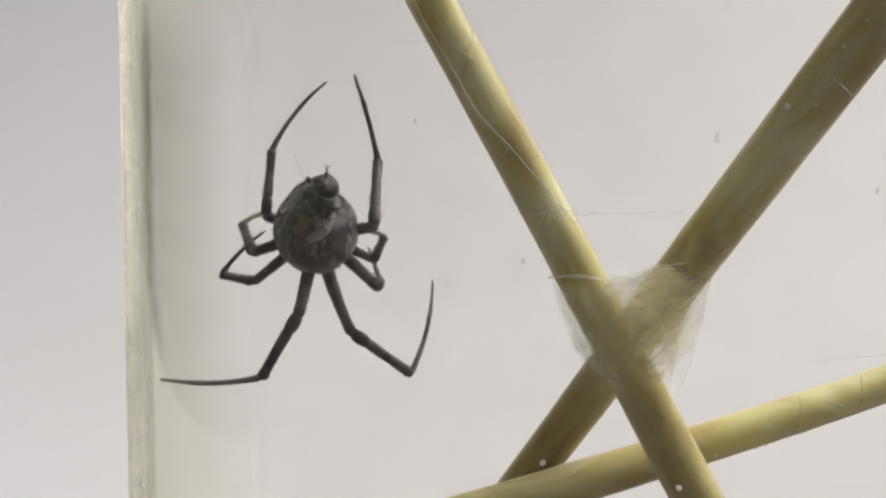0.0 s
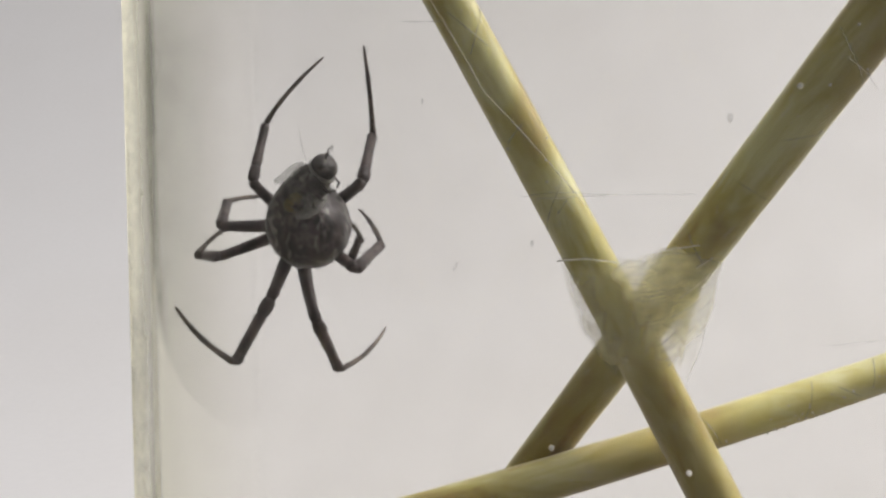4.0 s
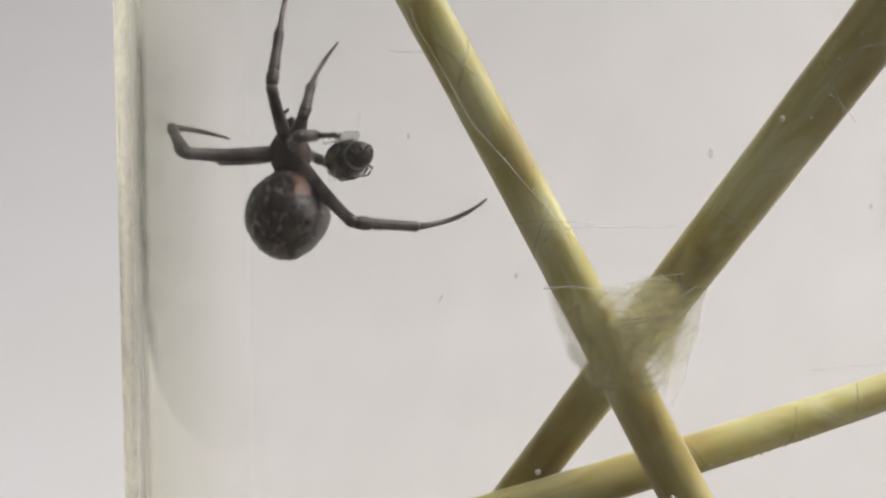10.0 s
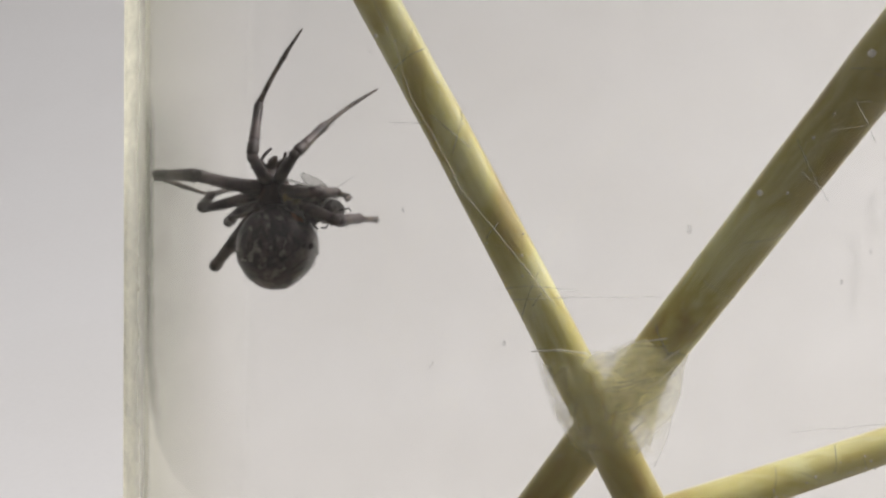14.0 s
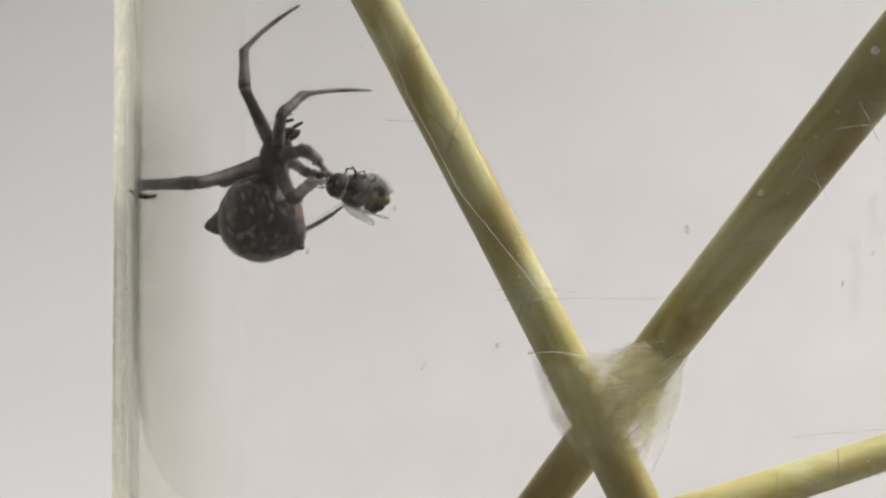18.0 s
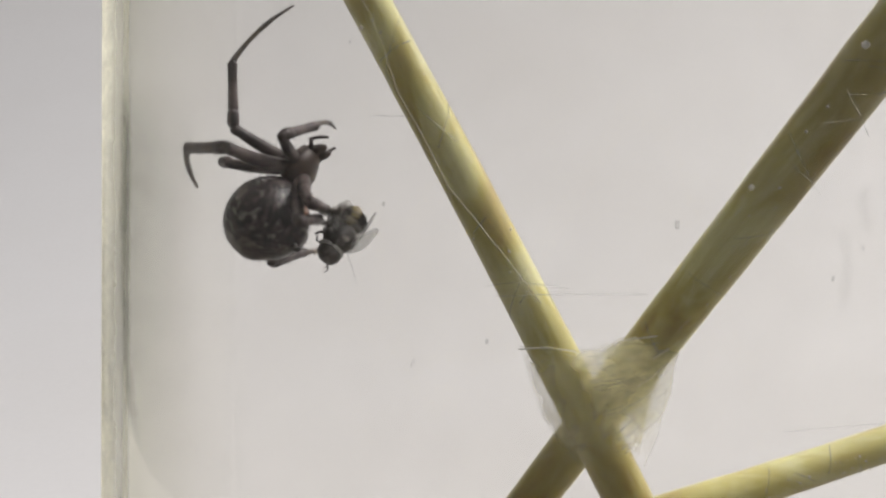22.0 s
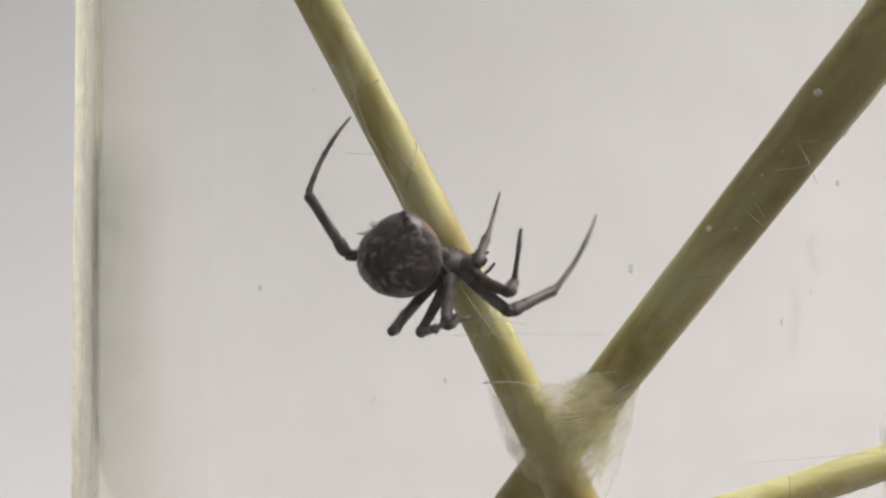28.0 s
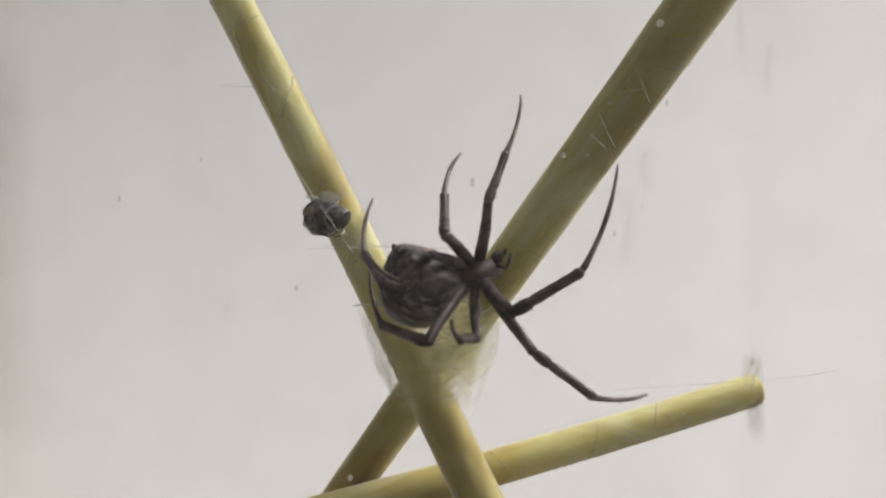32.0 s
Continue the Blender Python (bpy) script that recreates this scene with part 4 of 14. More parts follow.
# ---- motions ----
def motions():
    walk(spider, [
        (0, pose(-0.008104, 0.006956, -0.003105, 177.8, 0.4, 97.2)),
        (0.5, pose(-0.008465, 0.00689, -0.003424, 177.0, 1.5, 99.9)),
        (1, pose(-0.009189, 0.006836, -0.003583, 176.2, 2.6, 102.5)),
        (1.5, pose(-0.009799, 0.006801, -0.004168, 176.2, 1.7, 102.7)),
        (2, pose(-0.009978, 0.006819, -0.004185, 176.2, 0.9, 102.9)),
        (2.5, pose(-0.009711, 0.006821, -0.004157, 176.1, 1.0, 103.1)),
        (3, pose(-0.009597, 0.006815, -0.004195, 176.1, 1.1, 103.2)),
        (3.5, pose(-0.009538, 0.006761, -0.004096, 173.0, 1.6, 105.5)),
        (5.5, pose(-0.010548, 0.00653, -0.003746, 160.7, 5.0, 114.5)),
        (5.75, pose(-0.011075, 0.006099, -0.003821, 159.5, -9.6, 161.5)),
        (6, pose(-0.011602, 0.005667, -0.003896, 147.4, -18.4, -148.6)),
        (6.5, pose(-0.011752, 0.005617, -0.00277, 145.3, -21.6, -152.0)),
        (7, pose(-0.010754, 0.005447, -0.003608, 143.8, -30.6, -156.1)),
        (7.5, pose(-0.011613, 0.003306, -0.001235, 143.0, -37.2, 172.3)),
        (8, pose(-0.009042, 0.002622, -0.000467, 143.0, -65.8, -171.6)),
        (8.5, pose(-0.007838, 0.002694, 0.001124, 112.9, -80.8, -164.2)),
        (9, pose(-0.009169, 0.002676, 0.001954, 69.8, -86.7, -127.2)),
        (9.5, pose(-0.009556, 0.00253, 0.002761, 104.3, -76.4, -160.1)),
        (10, pose(-0.008765, 0.003881, 0.002334, -138.6, -74.6, 77.9)),
        (10.5, pose(-0.008274, 0.002751, 0.003169, -46.8, -84.1, -11.9)),
        (11, pose(-0.008561, 0.002716, 0.002486, 108.8, -87.2, -145.1)),
        (11.5, pose(-0.00831, 0.00276, 0.002707, -30.2, -83.1, -7.2)),
        (12, pose(-0.008809, 0.002771, 0.003011, -29.9, -85.4, -7.4)),
        (12.5, pose(-0.009211, 0.003368, 0.003068, -108.3, -80.8, 71.9)),
        (13, pose(-0.009119, 0.004032, 0.004069, -122.3, -71.9, 86.8)),
        (13.5, pose(-0.010154, 0.003506, 0.004026, -72.0, -72.4, 36.6)),
        (14, pose(-0.009822, 0.004277, 0.004181, -146.6, -67.3, 103.2)),
        (14.5, pose(-0.009791, 0.004253, 0.004501, -131.5, -68.8, 93.5)),
        (16.5, pose(-0.00916, 0.004146, 0.005203, -71.3, -64.5, 54.9)),
        (17, pose(-0.008173, 0.002867, 0.005094, -25.2, -67.0, 4.9)),
        (17.5, pose(-0.008408, 0.002781, 0.005633, -21.7, -70.1, 2.2)),
        (18, pose(-0.008833, 0.002684, 0.005983, -17.1, -73.2, -1.7)),
        (18.5, pose(-0.009333, 0.002777, 0.006327, 174.2, -86.4, 164.6)),
        (19, pose(-0.009791, 0.003928, 0.00558, -103.2, -71.6, 76.3)),
        (19.5, pose(-0.010241, 0.002963, 0.004343, -177.5, -79.1, 151.8)),
        (20, pose(-0.010084, 0.002135, 0.006109, 136.5, -65.5, -160.9)),
        (20.5, pose(-0.008817, 0.002354, 0.006009, 126.1, -80.1, -147.9)),
        (21, pose(-0.00882, 0.002547, 0.005347, -3.2, -83.5, -15.9)),
        (21.5, pose(-0.007395, 0.002588, 0.004674, -12.6, -80.9, -6.8)),
        (22, pose(-0.006945, 0.004135, 0.005002, -60.8, -50.6, 35.7)),
        (22.5, pose(-0.007548, 0.004113, 0.005068, -75.9, -60.1, 48.8)),
        (23, pose(-0.008396, 0.004149, 0.006528, -100.6, -66.5, 71.6)),
        (23.5, pose(-0.007576, 0.002836, 0.005784, -26.4, -53.9, 5.0)),
        (24, pose(-0.008337, 0.003726, 0.006444, -127.9, -73.2, 105.2)),
        (24.5, pose(-0.0064, 0.003676, 0.008009, -134.4, -73.3, 112.0)),
        (25, pose(-0.004552, 0.004634, 0.004378, -108.4, -55.2, 63.0)),
        (25.5, pose(-0.003623, 0.005398, 0.00638, -121.9, -41.9, 70.6)),
        (26.5, pose(-0.000365, 0.00491, 0.004188, -132.0, -24.9, 55.1)),
        (27.5, pose(0.002893, 0.004422, 0.001995, -145.4, -10.9, 38.2)),
        (28, pose(0.00458, 0.003941, 0.001412, -142.5, 6.7, 29.0)),
        (28.5, pose(0.006942, 0.004375, -0.004446, -144.0, 10.0, 36.4)),
        (29, pose(0.010564, 0.002922, -0.003671, -170.4, -17.0, 13.0)),
        (29.5, pose(0.010498, 0.003096, -0.003024, -170.8, -20.6, 15.6)),
        (30, pose(0.009264, 0.003723, -0.003655, -170.7, -16.6, 25.0)),
        (30.5, pose(0.010806, 0.002937, -0.003628, -170.0, -10.1, 11.8)),
        (31, pose(0.011249, 0.002084, -0.003854, -168.9, -2.7, -0.9)),
        (31.5, pose(0.013633, 0.002013, -0.003506, -168.7, -8.2, -2.4)),
        (32, pose(0.01455, 0.002838, -0.003993, -170.1, -15.8, 9.6)),
    ])
    leg, tib, met = LEGS["a"]
    walk(leg, [
        (0, pose(5.9e-05, -0.000469, -0.000163, 171.4, -76.2, -135.0)),
        (0.5, pose(4.1e-05, -0.000241, -0.000412, 164.1, -76.2, -134.4)),
        (1, pose(2.2e-05, -1.3e-05, -0.00066, 170.3, -71.8, -137.5)),
        (1.5, pose(4e-06, 0.000108, -0.000674, 176.1, -64.3, -139.7)),
        (2, pose(-1.4e-05, 0.000229, -0.000687, -179.4, -60.8, -139.7)),
        (2.5, pose(2.4e-05, 2.4e-05, -0.000619, -173.9, -55.5, -139.4)),
        (3, pose(6.2e-05, -0.000181, -0.000551, 177.2, -59.2, -139.8)),
        (3.5, pose(7.5e-05, -0.000188, -0.000527, -177.8, -49.6, -137.2)),
        (4.25, pose(9.5e-05, -0.000198, -0.000492, 175.5, -51.0, -133.6)),
        (5.5, pose(0.000129, -0.000215, -0.000432, 164.8, -53.6, -126.4)),
        (5.75, pose(-0.000241, -0.000165, -0.000558, -168.1, -35.2, -126.4)),
        (6, pose(-0.000611, -0.000115, -0.000683, -146.5, -19.0, -118.2)),
        (6.25, pose(-0.000472, -3.3e-05, -0.000607, -142.4, -30.2, -114.6)),
        (6.5, pose(-0.000333, 4.8e-05, -0.00053, -140.0, -42.5, -112.5)),
        (6.75, pose(-0.000337, 0.000101, -0.000604, -147.1, -30.5, -104.4)),
        (7, pose(-0.00034, 0.000154, -0.000679, -149.8, -17.9, -98.4)),
        (7.25, pose(-0.000194, 0.000244, -0.000523, -167.8, -12.5, -115.6)),
        (7.5, pose(-4.8e-05, 0.000334, -0.000368, 173.8, -13.9, -133.6)),
        (7.75, pose(0.000276, 0.000254, -0.000288, -163.9, -6.4, -132.4)),
        (8, pose(0.000599, 0.000174, -0.000208, -140.1, -4.6, -130.7)),
        (8.25, pose(0.000479, 0.000228, -0.000206, -148.3, -6.8, -132.2)),
        (8.5, pose(0.000359, 0.000282, -0.000204, -158.6, -6.3, -131.7)),
        (9, pose(0.00045, 0.000195, -0.0001, -158.9, -3.8, -130.4)),
        (9.25, pose(0.000438, 0.000216, -0.000108, -157.6, 0.3, -128.9)),
        (9.5, pose(0.000425, 0.000236, -0.000117, -157.0, 4.7, -127.3)),
        (9.75, pose(0.000442, 0.000158, -0.000151, -160.7, -0.3, -128.5)),
        (10, pose(0.000458, 8e-05, -0.000185, -165.3, -4.6, -129.1)),
        (10.25, pose(0.000409, 0.00019, -0.00018, -164.2, 0.9, -127.9)),
        (10.5, pose(0.00036, 0.0003, -0.000174, -163.3, 6.1, -126.7)),
        (10.75, pose(0.000355, 0.00026, -0.000228, -157.1, -1.1, -129.9)),
        (11, pose(0.00035, 0.00022, -0.000282, -149.6, -7.0, -133.4)),
        (11.25, pose(0.00035, 0.00022, -0.000281, -150.0, -6.5, -133.1)),
        (11.5, pose(0.000351, 0.00022, -0.00028, -150.4, -5.9, -132.7)),
        (12, pose(0.000335, 0.000227, -0.000293, -152.7, 3.5, -127.6)),
        (12.5, pose(0.000295, 0.000203, -0.000342, -165.8, 8.4, -127.3)),
        (13, pose(0.000256, 0.000179, -0.000391, -166.2, -15.0, -134.6)),
        (13.25, pose(0.000245, 0.000204, -0.000384, -164.8, -12.9, -134.0)),
        (13.5, pose(0.000235, 0.000228, -0.000378, -163.3, -10.5, -133.3)),
        (13.75, pose(0.000299, 0.000163, -0.000353, -164.1, -13.9, -134.3)),
        (14, pose(0.000364, 9.9e-05, -0.000328, -164.6, -16.2, -135.0)),
        (14.5, pose(0.000384, 4.9e-05, -0.000283, -157.0, -18.4, -141.9)),
        (15.25, pose(0.000415, -2.6e-05, -0.000215, -144.0, -20.2, -153.0)),
        (16.5, pose(0.000466, -0.00015, -0.000103, -122.5, -17.4, -171.0)),
        (16.67, pose(0.000462, -0.000129, -3e-06, -116.8, -11.5, -164.3)),
        (16.75, pose(0.000459, -0.000119, 4.4e-05, -114.0, -9.1, -161.1)),
        (16.83, pose(0.000457, -0.000109, 9.2e-05, -110.9, -6.8, -157.8)),
        (17, pose(0.000453, -8.8e-05, 0.000192, -104.1, -2.6, -150.8)),
        (17.5, pose(0.000473, -5.5e-05, 0.000135, -113.5, -2.3, -149.8)),
        (18, pose(0.000493, -2.2e-05, 7.9e-05, -111.7, -2.4, -150.0)),
        (18.25, pose(0.000494, -3e-06, 6e-06, -117.7, -3.4, -152.4)),
        (18.5, pose(0.000495, 1.7e-05, -6.7e-05, -122.9, -5.3, -155.6)),
        (18.75, pose(0.000486, -5.6e-05, -7.6e-05, -125.3, -7.2, -158.4)),
        (19, pose(0.000476, -0.000129, -8.5e-05, -127.8, -9.1, -161.1)),
        (19.5, pose(0.000525, 4.1e-05, -0.00016, -135.4, -0.7, -152.1)),
        (20, pose(0.000574, 0.000212, -0.000236, -136.1, -7.0, -158.7)),
        (20.5, pose(0.000534, 0.000101, -8e-05, -123.1, -2.1, -152.1)),
        (21, pose(0.000494, -1e-05, 7.6e-05, -113.9, -3.8, -154.1)),
        (21.25, pose(0.000497, 5e-06, 2.3e-05, -115.9, -4.8, -156.4)),
        (21.5, pose(0.000499, 2.1e-05, -3e-05, -117.9, -5.9, -158.4)),
        (21.75, pose(0.000358, -0.000143, 0.00015, -112.4, -10.9, -168.7)),
        (22, pose(0.000216, -0.000306, 0.00033, -109.2, -16.2, 177.7)),
        (22.5, pose(0.000338, -0.000249, 0.000142, -122.0, -11.2, -173.0)),
        (23, pose(0.00046, -0.000191, -4.6e-05, -129.4, -14.0, -178.1)),
        (23.25, pose(0.000414, -0.000169, 0.000129, -121.0, -9.1, -170.8)),
        (23.5, pose(0.000368, -0.000146, 0.000305, -111.1, -6.8, -165.6)),
        (23.75, pose(0.000442, -5.2e-05, -8.4e-05, -125.4, -7.5, -168.3)),
        (24, pose(0.000515, 4.3e-05, -0.000472, -137.8, -15.4, -178.4)),
        (24.25, pose(0.000106, 0.000132, -0.000401, -135.6, -22.1, 174.9)),
        (24.5, pose(-0.000303, 0.00022, -0.000331, -131.9, -28.5, 167.5)),
        (24.75, pose(2.4e-05, -6.7e-05, -0.000153, -139.0, -25.5, 170.9)),
        (25, pose(0.000352, -0.000354, 2.5e-05, -142.7, -23.7, 172.4)),
        (25.25, pose(0.000177, -0.000394, 0.000137, -118.9, -30.1, 162.4)),
        (25.5, pose(2e-06, -0.000434, 0.00025, -93.8, -31.3, 153.5)),
        (26, pose(8.8e-05, -0.000235, 0.000187, -113.6, -9.8, 133.2)),
        (26.5, pose(0.000174, -3.7e-05, 0.000124, -128.1, -0.9, 98.3)),
        (27, pose(0.00026, 0.000162, 6.1e-05, -131.5, -0.6, 59.0)),
        (27.5, pose(0.000346, 0.00036, -1e-06, -123.1, 3.0, 21.7)),
        (27.75, pose(0.00039, 0.000262, -9.3e-05, -124.8, 2.7, 21.2)),
        (28, pose(0.000435, 0.000163, -0.000185, -125.8, 2.9, 21.5)),
        (28.25, pose(0.000342, 6.6e-05, -0.000309, -128.3, 6.7, 26.6)),
        (28.5, pose(0.000249, -3.2e-05, -0.000432, -130.3, 10.9, 31.7)),
        (28.75, pose(0.000223, -4.8e-05, -0.000443, -141.1, 1.0, 21.6)),
        (29, pose(0.000198, -6.4e-05, -0.000454, -148.0, -13.6, 10.8)),
        (29.25, pose(0.000167, -7.6e-05, -0.000464, -145.7, -11.2, 12.4)),
        (29.5, pose(0.000136, -8.8e-05, -0.000473, -143.6, -8.8, 14.2)),
        (29.75, pose(0.00017, -6.5e-05, -0.000463, -149.2, -10.2, 13.2)),
        (30, pose(0.000205, -4.3e-05, -0.000453, -154.5, -12.1, 12.1)),
        (30.25, pose(0.000129, -6.8e-05, -0.000471, -149.2, -8.5, 14.2)),
        (30.5, pose(5.3e-05, -9.4e-05, -0.000488, -142.5, -6.2, 15.8)),
        (30.75, pose(0.000259, -0.000158, -0.000762, -144.9, -10.4, 12.8)),
        (31, pose(0.000465, -0.000223, -0.001036, -148.8, -13.4, 10.8)),
        (31.25, pose(0.000296, -0.00016, -0.000755, -163.5, -14.1, 10.5)),
        (31.5, pose(0.000127, -9.7e-05, -0.000473, -178.2, -14.7, 10.4)),
        (31.75, pose(0.000168, -8.1e-05, -0.000461, -175.0, -17.9, 10.2)),
        (32, pose(0.000209, -6.5e-05, -0.00045, -171.2, -20.4, 9.9)),
    ])
    walk(tib, [
        (0, pose(0, 0, 0.004262, 89.2, -71.3, -89.2)),
        (0.5, pose(-0, 0, 0.004324, 111.1, -68.2, -107.7)),
        (1, pose(0, 0, 0.004262, 128.0, -63.3, -119.1)),
        (1.5, pose(-0, 0, 0.004324, 70.3, -70.3, -80.4)),
        (2, pose(0, 0, 0.004262, 82.6, -75.1, -86.8)),
        (2.5, pose(-0, 0, 0.004324, 71.0, -72.8, -77.4)),
        (3, pose(0, 0, 0.004262, 90.4, -71.6, -86.9)),
        (3.5, pose(-0, 0, 0.004324, 82.0, -72.0, -79.4)),
        (4.25, pose(-0, 0, 0.004324, 68.9, -72.6, -76.6)),
        (5.5, pose(0, 0, 0.004262, 33.7, -69.3, -57.1)),
        (5.75, pose(-0, 0, 0.004324, 103.7, -69.3, -122.6)),
        (6, pose(0, 0, 0.004262, 116.6, -56.6, -145.6)),
        (6.25, pose(-0, 0, 0.004324, 129.8, -64.4, -149.9)),
        (6.5, pose(0, 0, 0.004262, 146.1, -72.4, -158.5)),
        (6.75, pose(-0, 0, 0.004324, 166.1, -69.3, -172.6)),
        (7, pose(0, 0, 0.004262, -179.5, -70.1, 179.0)),
        (7.25, pose(-0, 0, 0.004324, -178.9, -57.5, 166.3)),
        (7.5, pose(0, 0, 0.004262, 174.5, -50.2, 156.1)),
        (7.75, pose(-0, 0, 0.004324, -140.5, -52.4, 119.6)),
        (8, pose(0, 0, 0.004262, -109.1, -36.8, 99.0)),
        (8.25, pose(0, -0, 0.004324, -125.2, -35.9, 123.8)),
        (8.5, pose(0, 0, 0.004262, -136.0, -33.2, 143.1)),
        (9, pose(0, 0, 0.004262, -143.0, -32.8, 146.7)),
        (9.25, pose(-0, -0, 0.004324, -149.3, -32.3, 147.0)),
        (9.5, pose(0, 0, 0.004262, -154.0, -32.2, 147.0)),
        (9.75, pose(-0, -0, 0.004324, -145.1, -31.7, 151.1)),
        (10, pose(0, 0, 0.004262, -135.7, -31.0, 156.0)),
        (10.25, pose(-0, -0, 0.004324, -143.8, -31.2, 156.5)),
        (10.5, pose(0, 0, 0.004262, -150.6, -32.9, 155.9)),
        (10.75, pose(0, -0, 0.004324, -144.6, -33.3, 145.2)),
        (11, pose(0, 0, 0.004262, -137.1, -33.8, 133.3)),
        (11.25, pose(0, 0, 0.004324, -138.4, -31.8, 136.1)),
        (11.5, pose(0, 0, 0.004262, -138.3, -30.6, 137.9)),
        (12, pose(0, 0, 0.004262, -121.4, -44.9, 124.5)),
        (12.5, pose(0, 0, 0.004324, -102.5, -52.5, 113.7)),
        (13, pose(0, 0, 0.004262, -126.3, -51.8, 133.4)),
        (13.25, pose(-0, 0, 0.004324, -118.6, -51.5, 132.3)),
        (13.5, pose(0, 0, 0.004262, -108.4, -51.4, 130.0)),
        (13.75, pose(-0, 0, 0.004324, -119.3, -51.5, 129.1)),
        (14, pose(0, 0, 0.004262, -126.3, -52.3, 126.8)),
        (14.5, pose(-0, -0, 0.004324, -127.9, -47.6, 118.0)),
        (15.25, pose(-0, 0, 0.004324, -127.7, -36.9, 112.7)),
        (16.5, pose(-0, 0, 0.00439, -131.0, -19.3, 104.9)),
        (16.67, pose(-0, 0, 0.004324, -131.8, -15.0, 106.1)),
        (16.75, pose(-0, 0, 0.004324, -132.3, -12.8, 106.9)),
        (16.83, pose(-0, 0, 0.004324, -132.7, -10.5, 107.7)),
        (17, pose(0, 0, 0.004262, -132.4, -5.4, 109.7)),
        (17.5, pose(-0, 0, 0.004324, -137.7, -10.3, 108.4)),
        (18, pose(0, 0, 0.004262, -130.3, -16.4, 105.8)),
        (18.25, pose(-0, -0, 0.004324, -135.7, -26.0, 102.4)),
        (18.5, pose(0, 0, 0.004262, -142.2, -35.3, 100.5)),
        (18.75, pose(-0, 0, 0.004324, -139.3, -35.4, 105.2)),
        (19, pose(0, 0, 0.004262, -135.1, -36.4, 109.1)),
        (19.5, pose(-0, 0, 0.004324, -123.4, -57.2, 86.1)),
        (20, pose(0, 0, 0.004262, -172.9, -35.2, 114.9)),
        (20.5, pose(0, 0, 0.004324, -155.1, -36.7, 105.4)),
        (21, pose(0, 0, 0.004262, -151.6, -12.2, 110.3)),
        (21.25, pose(-0, -0, 0.004324, -154.3, -14.9, 110.3)),
        (21.5, pose(0, 0, 0.004262, -155.8, -18.2, 110.1)),
        (21.75, pose(-0, 0, 0.004324, -149.8, -12.7, 111.7)),
        (22, pose(0, 0, 0.004262, -145.7, -7.8, 113.5)),
        (22.5, pose(-0, -0, 0.004324, -139.3, -21.3, 110.9)),
        (23, pose(0, 0, 0.004262, -156.4, -28.4, 114.0)),
        (23.25, pose(-0, 0, 0.004324, -146.4, -20.8, 110.0)),
        (23.5, pose(0, 0, 0.004262, -139.3, -10.9, 108.8)),
        (23.75, pose(-0, 0, 0.004324, -152.9, -25.8, 110.1)),
        (24, pose(0, 0, 0.004262, -175.6, -32.6, 119.0)),
        (24.25, pose(-0, 0, 0.004324, 173.9, -27.6, 123.6)),
        (24.5, pose(0, 0, 0.004262, 164.1, -23.2, 127.2)),
        (24.75, pose(-0, -0, 0.004324, 178.5, -17.5, 125.9)),
        (25, pose(0, 0, 0.004262, -168.8, -9.6, 126.2)),
        (25.25, pose(-0, 0, 0.004324, -155.8, 4.8, 121.3)),
        (25.5, pose(0, 0, 0.004262, -137.3, 17.3, 118.7)),
        (26, pose(-0, -0, 0.004324, -149.0, -8.9, 105.8)),
        (26.5, pose(-0, 0, 0.004324, -169.8, -25.4, 105.2)),
        (27, pose(-0, 0, 0.004324, 162.8, -26.4, 111.1)),
        (27.5, pose(0, 0, 0.004262, 139.6, -13.9, 110.2)),
        (27.75, pose(-0, -0, 0.004324, 148.4, -17.9, 112.6)),
        (28, pose(0, 0, 0.004262, 157.3, -21.6, 114.0)),
        (28.25, pose(0, -0, 0.004324, 166.4, -24.7, 111.4)),
        (28.5, pose(0, 0, 0.004262, 175.4, -28.1, 108.4)),
        (28.75, pose(0, -0, 0.004324, 128.5, -44.0, 136.8)),
        (29, pose(0, 0, 0.004262, 72.7, -33.9, 156.6)),
        (29.25, pose(0, 0, 0.004324, 79.9, -35.5, 154.7)),
        (29.5, pose(0, 0, 0.004262, 84.4, -36.7, 154.1)),
        (29.75, pose(0, 0, 0.004324, 76.5, -37.4, 157.8)),
        (30, pose(0, 0, 0.004262, 64.7, -36.9, 164.0)),
        (30.25, pose(-0, 0, 0.004324, 72.6, -36.6, 166.5)),
        (30.5, pose(0, 0, 0.004262, 76.8, -36.1, 171.2)),
        (30.75, pose(-0, -0, 0.004324, 73.5, -29.7, -178.4)),
        (31, pose(0, 0, 0.004262, 68.4, -22.3, -168.0)),
        (31.25, pose(-0, 0, 0.004324, 61.9, -19.7, -165.9)),
        (31.5, pose(0, 0, 0.004262, 50.5, -15.7, -162.3)),
        (31.75, pose(-0, 0, 0.004324, 48.8, -19.9, -171.5)),
        (32, pose(0, 0, 0.004262, 45.5, -23.7, -179.9)),
    ])
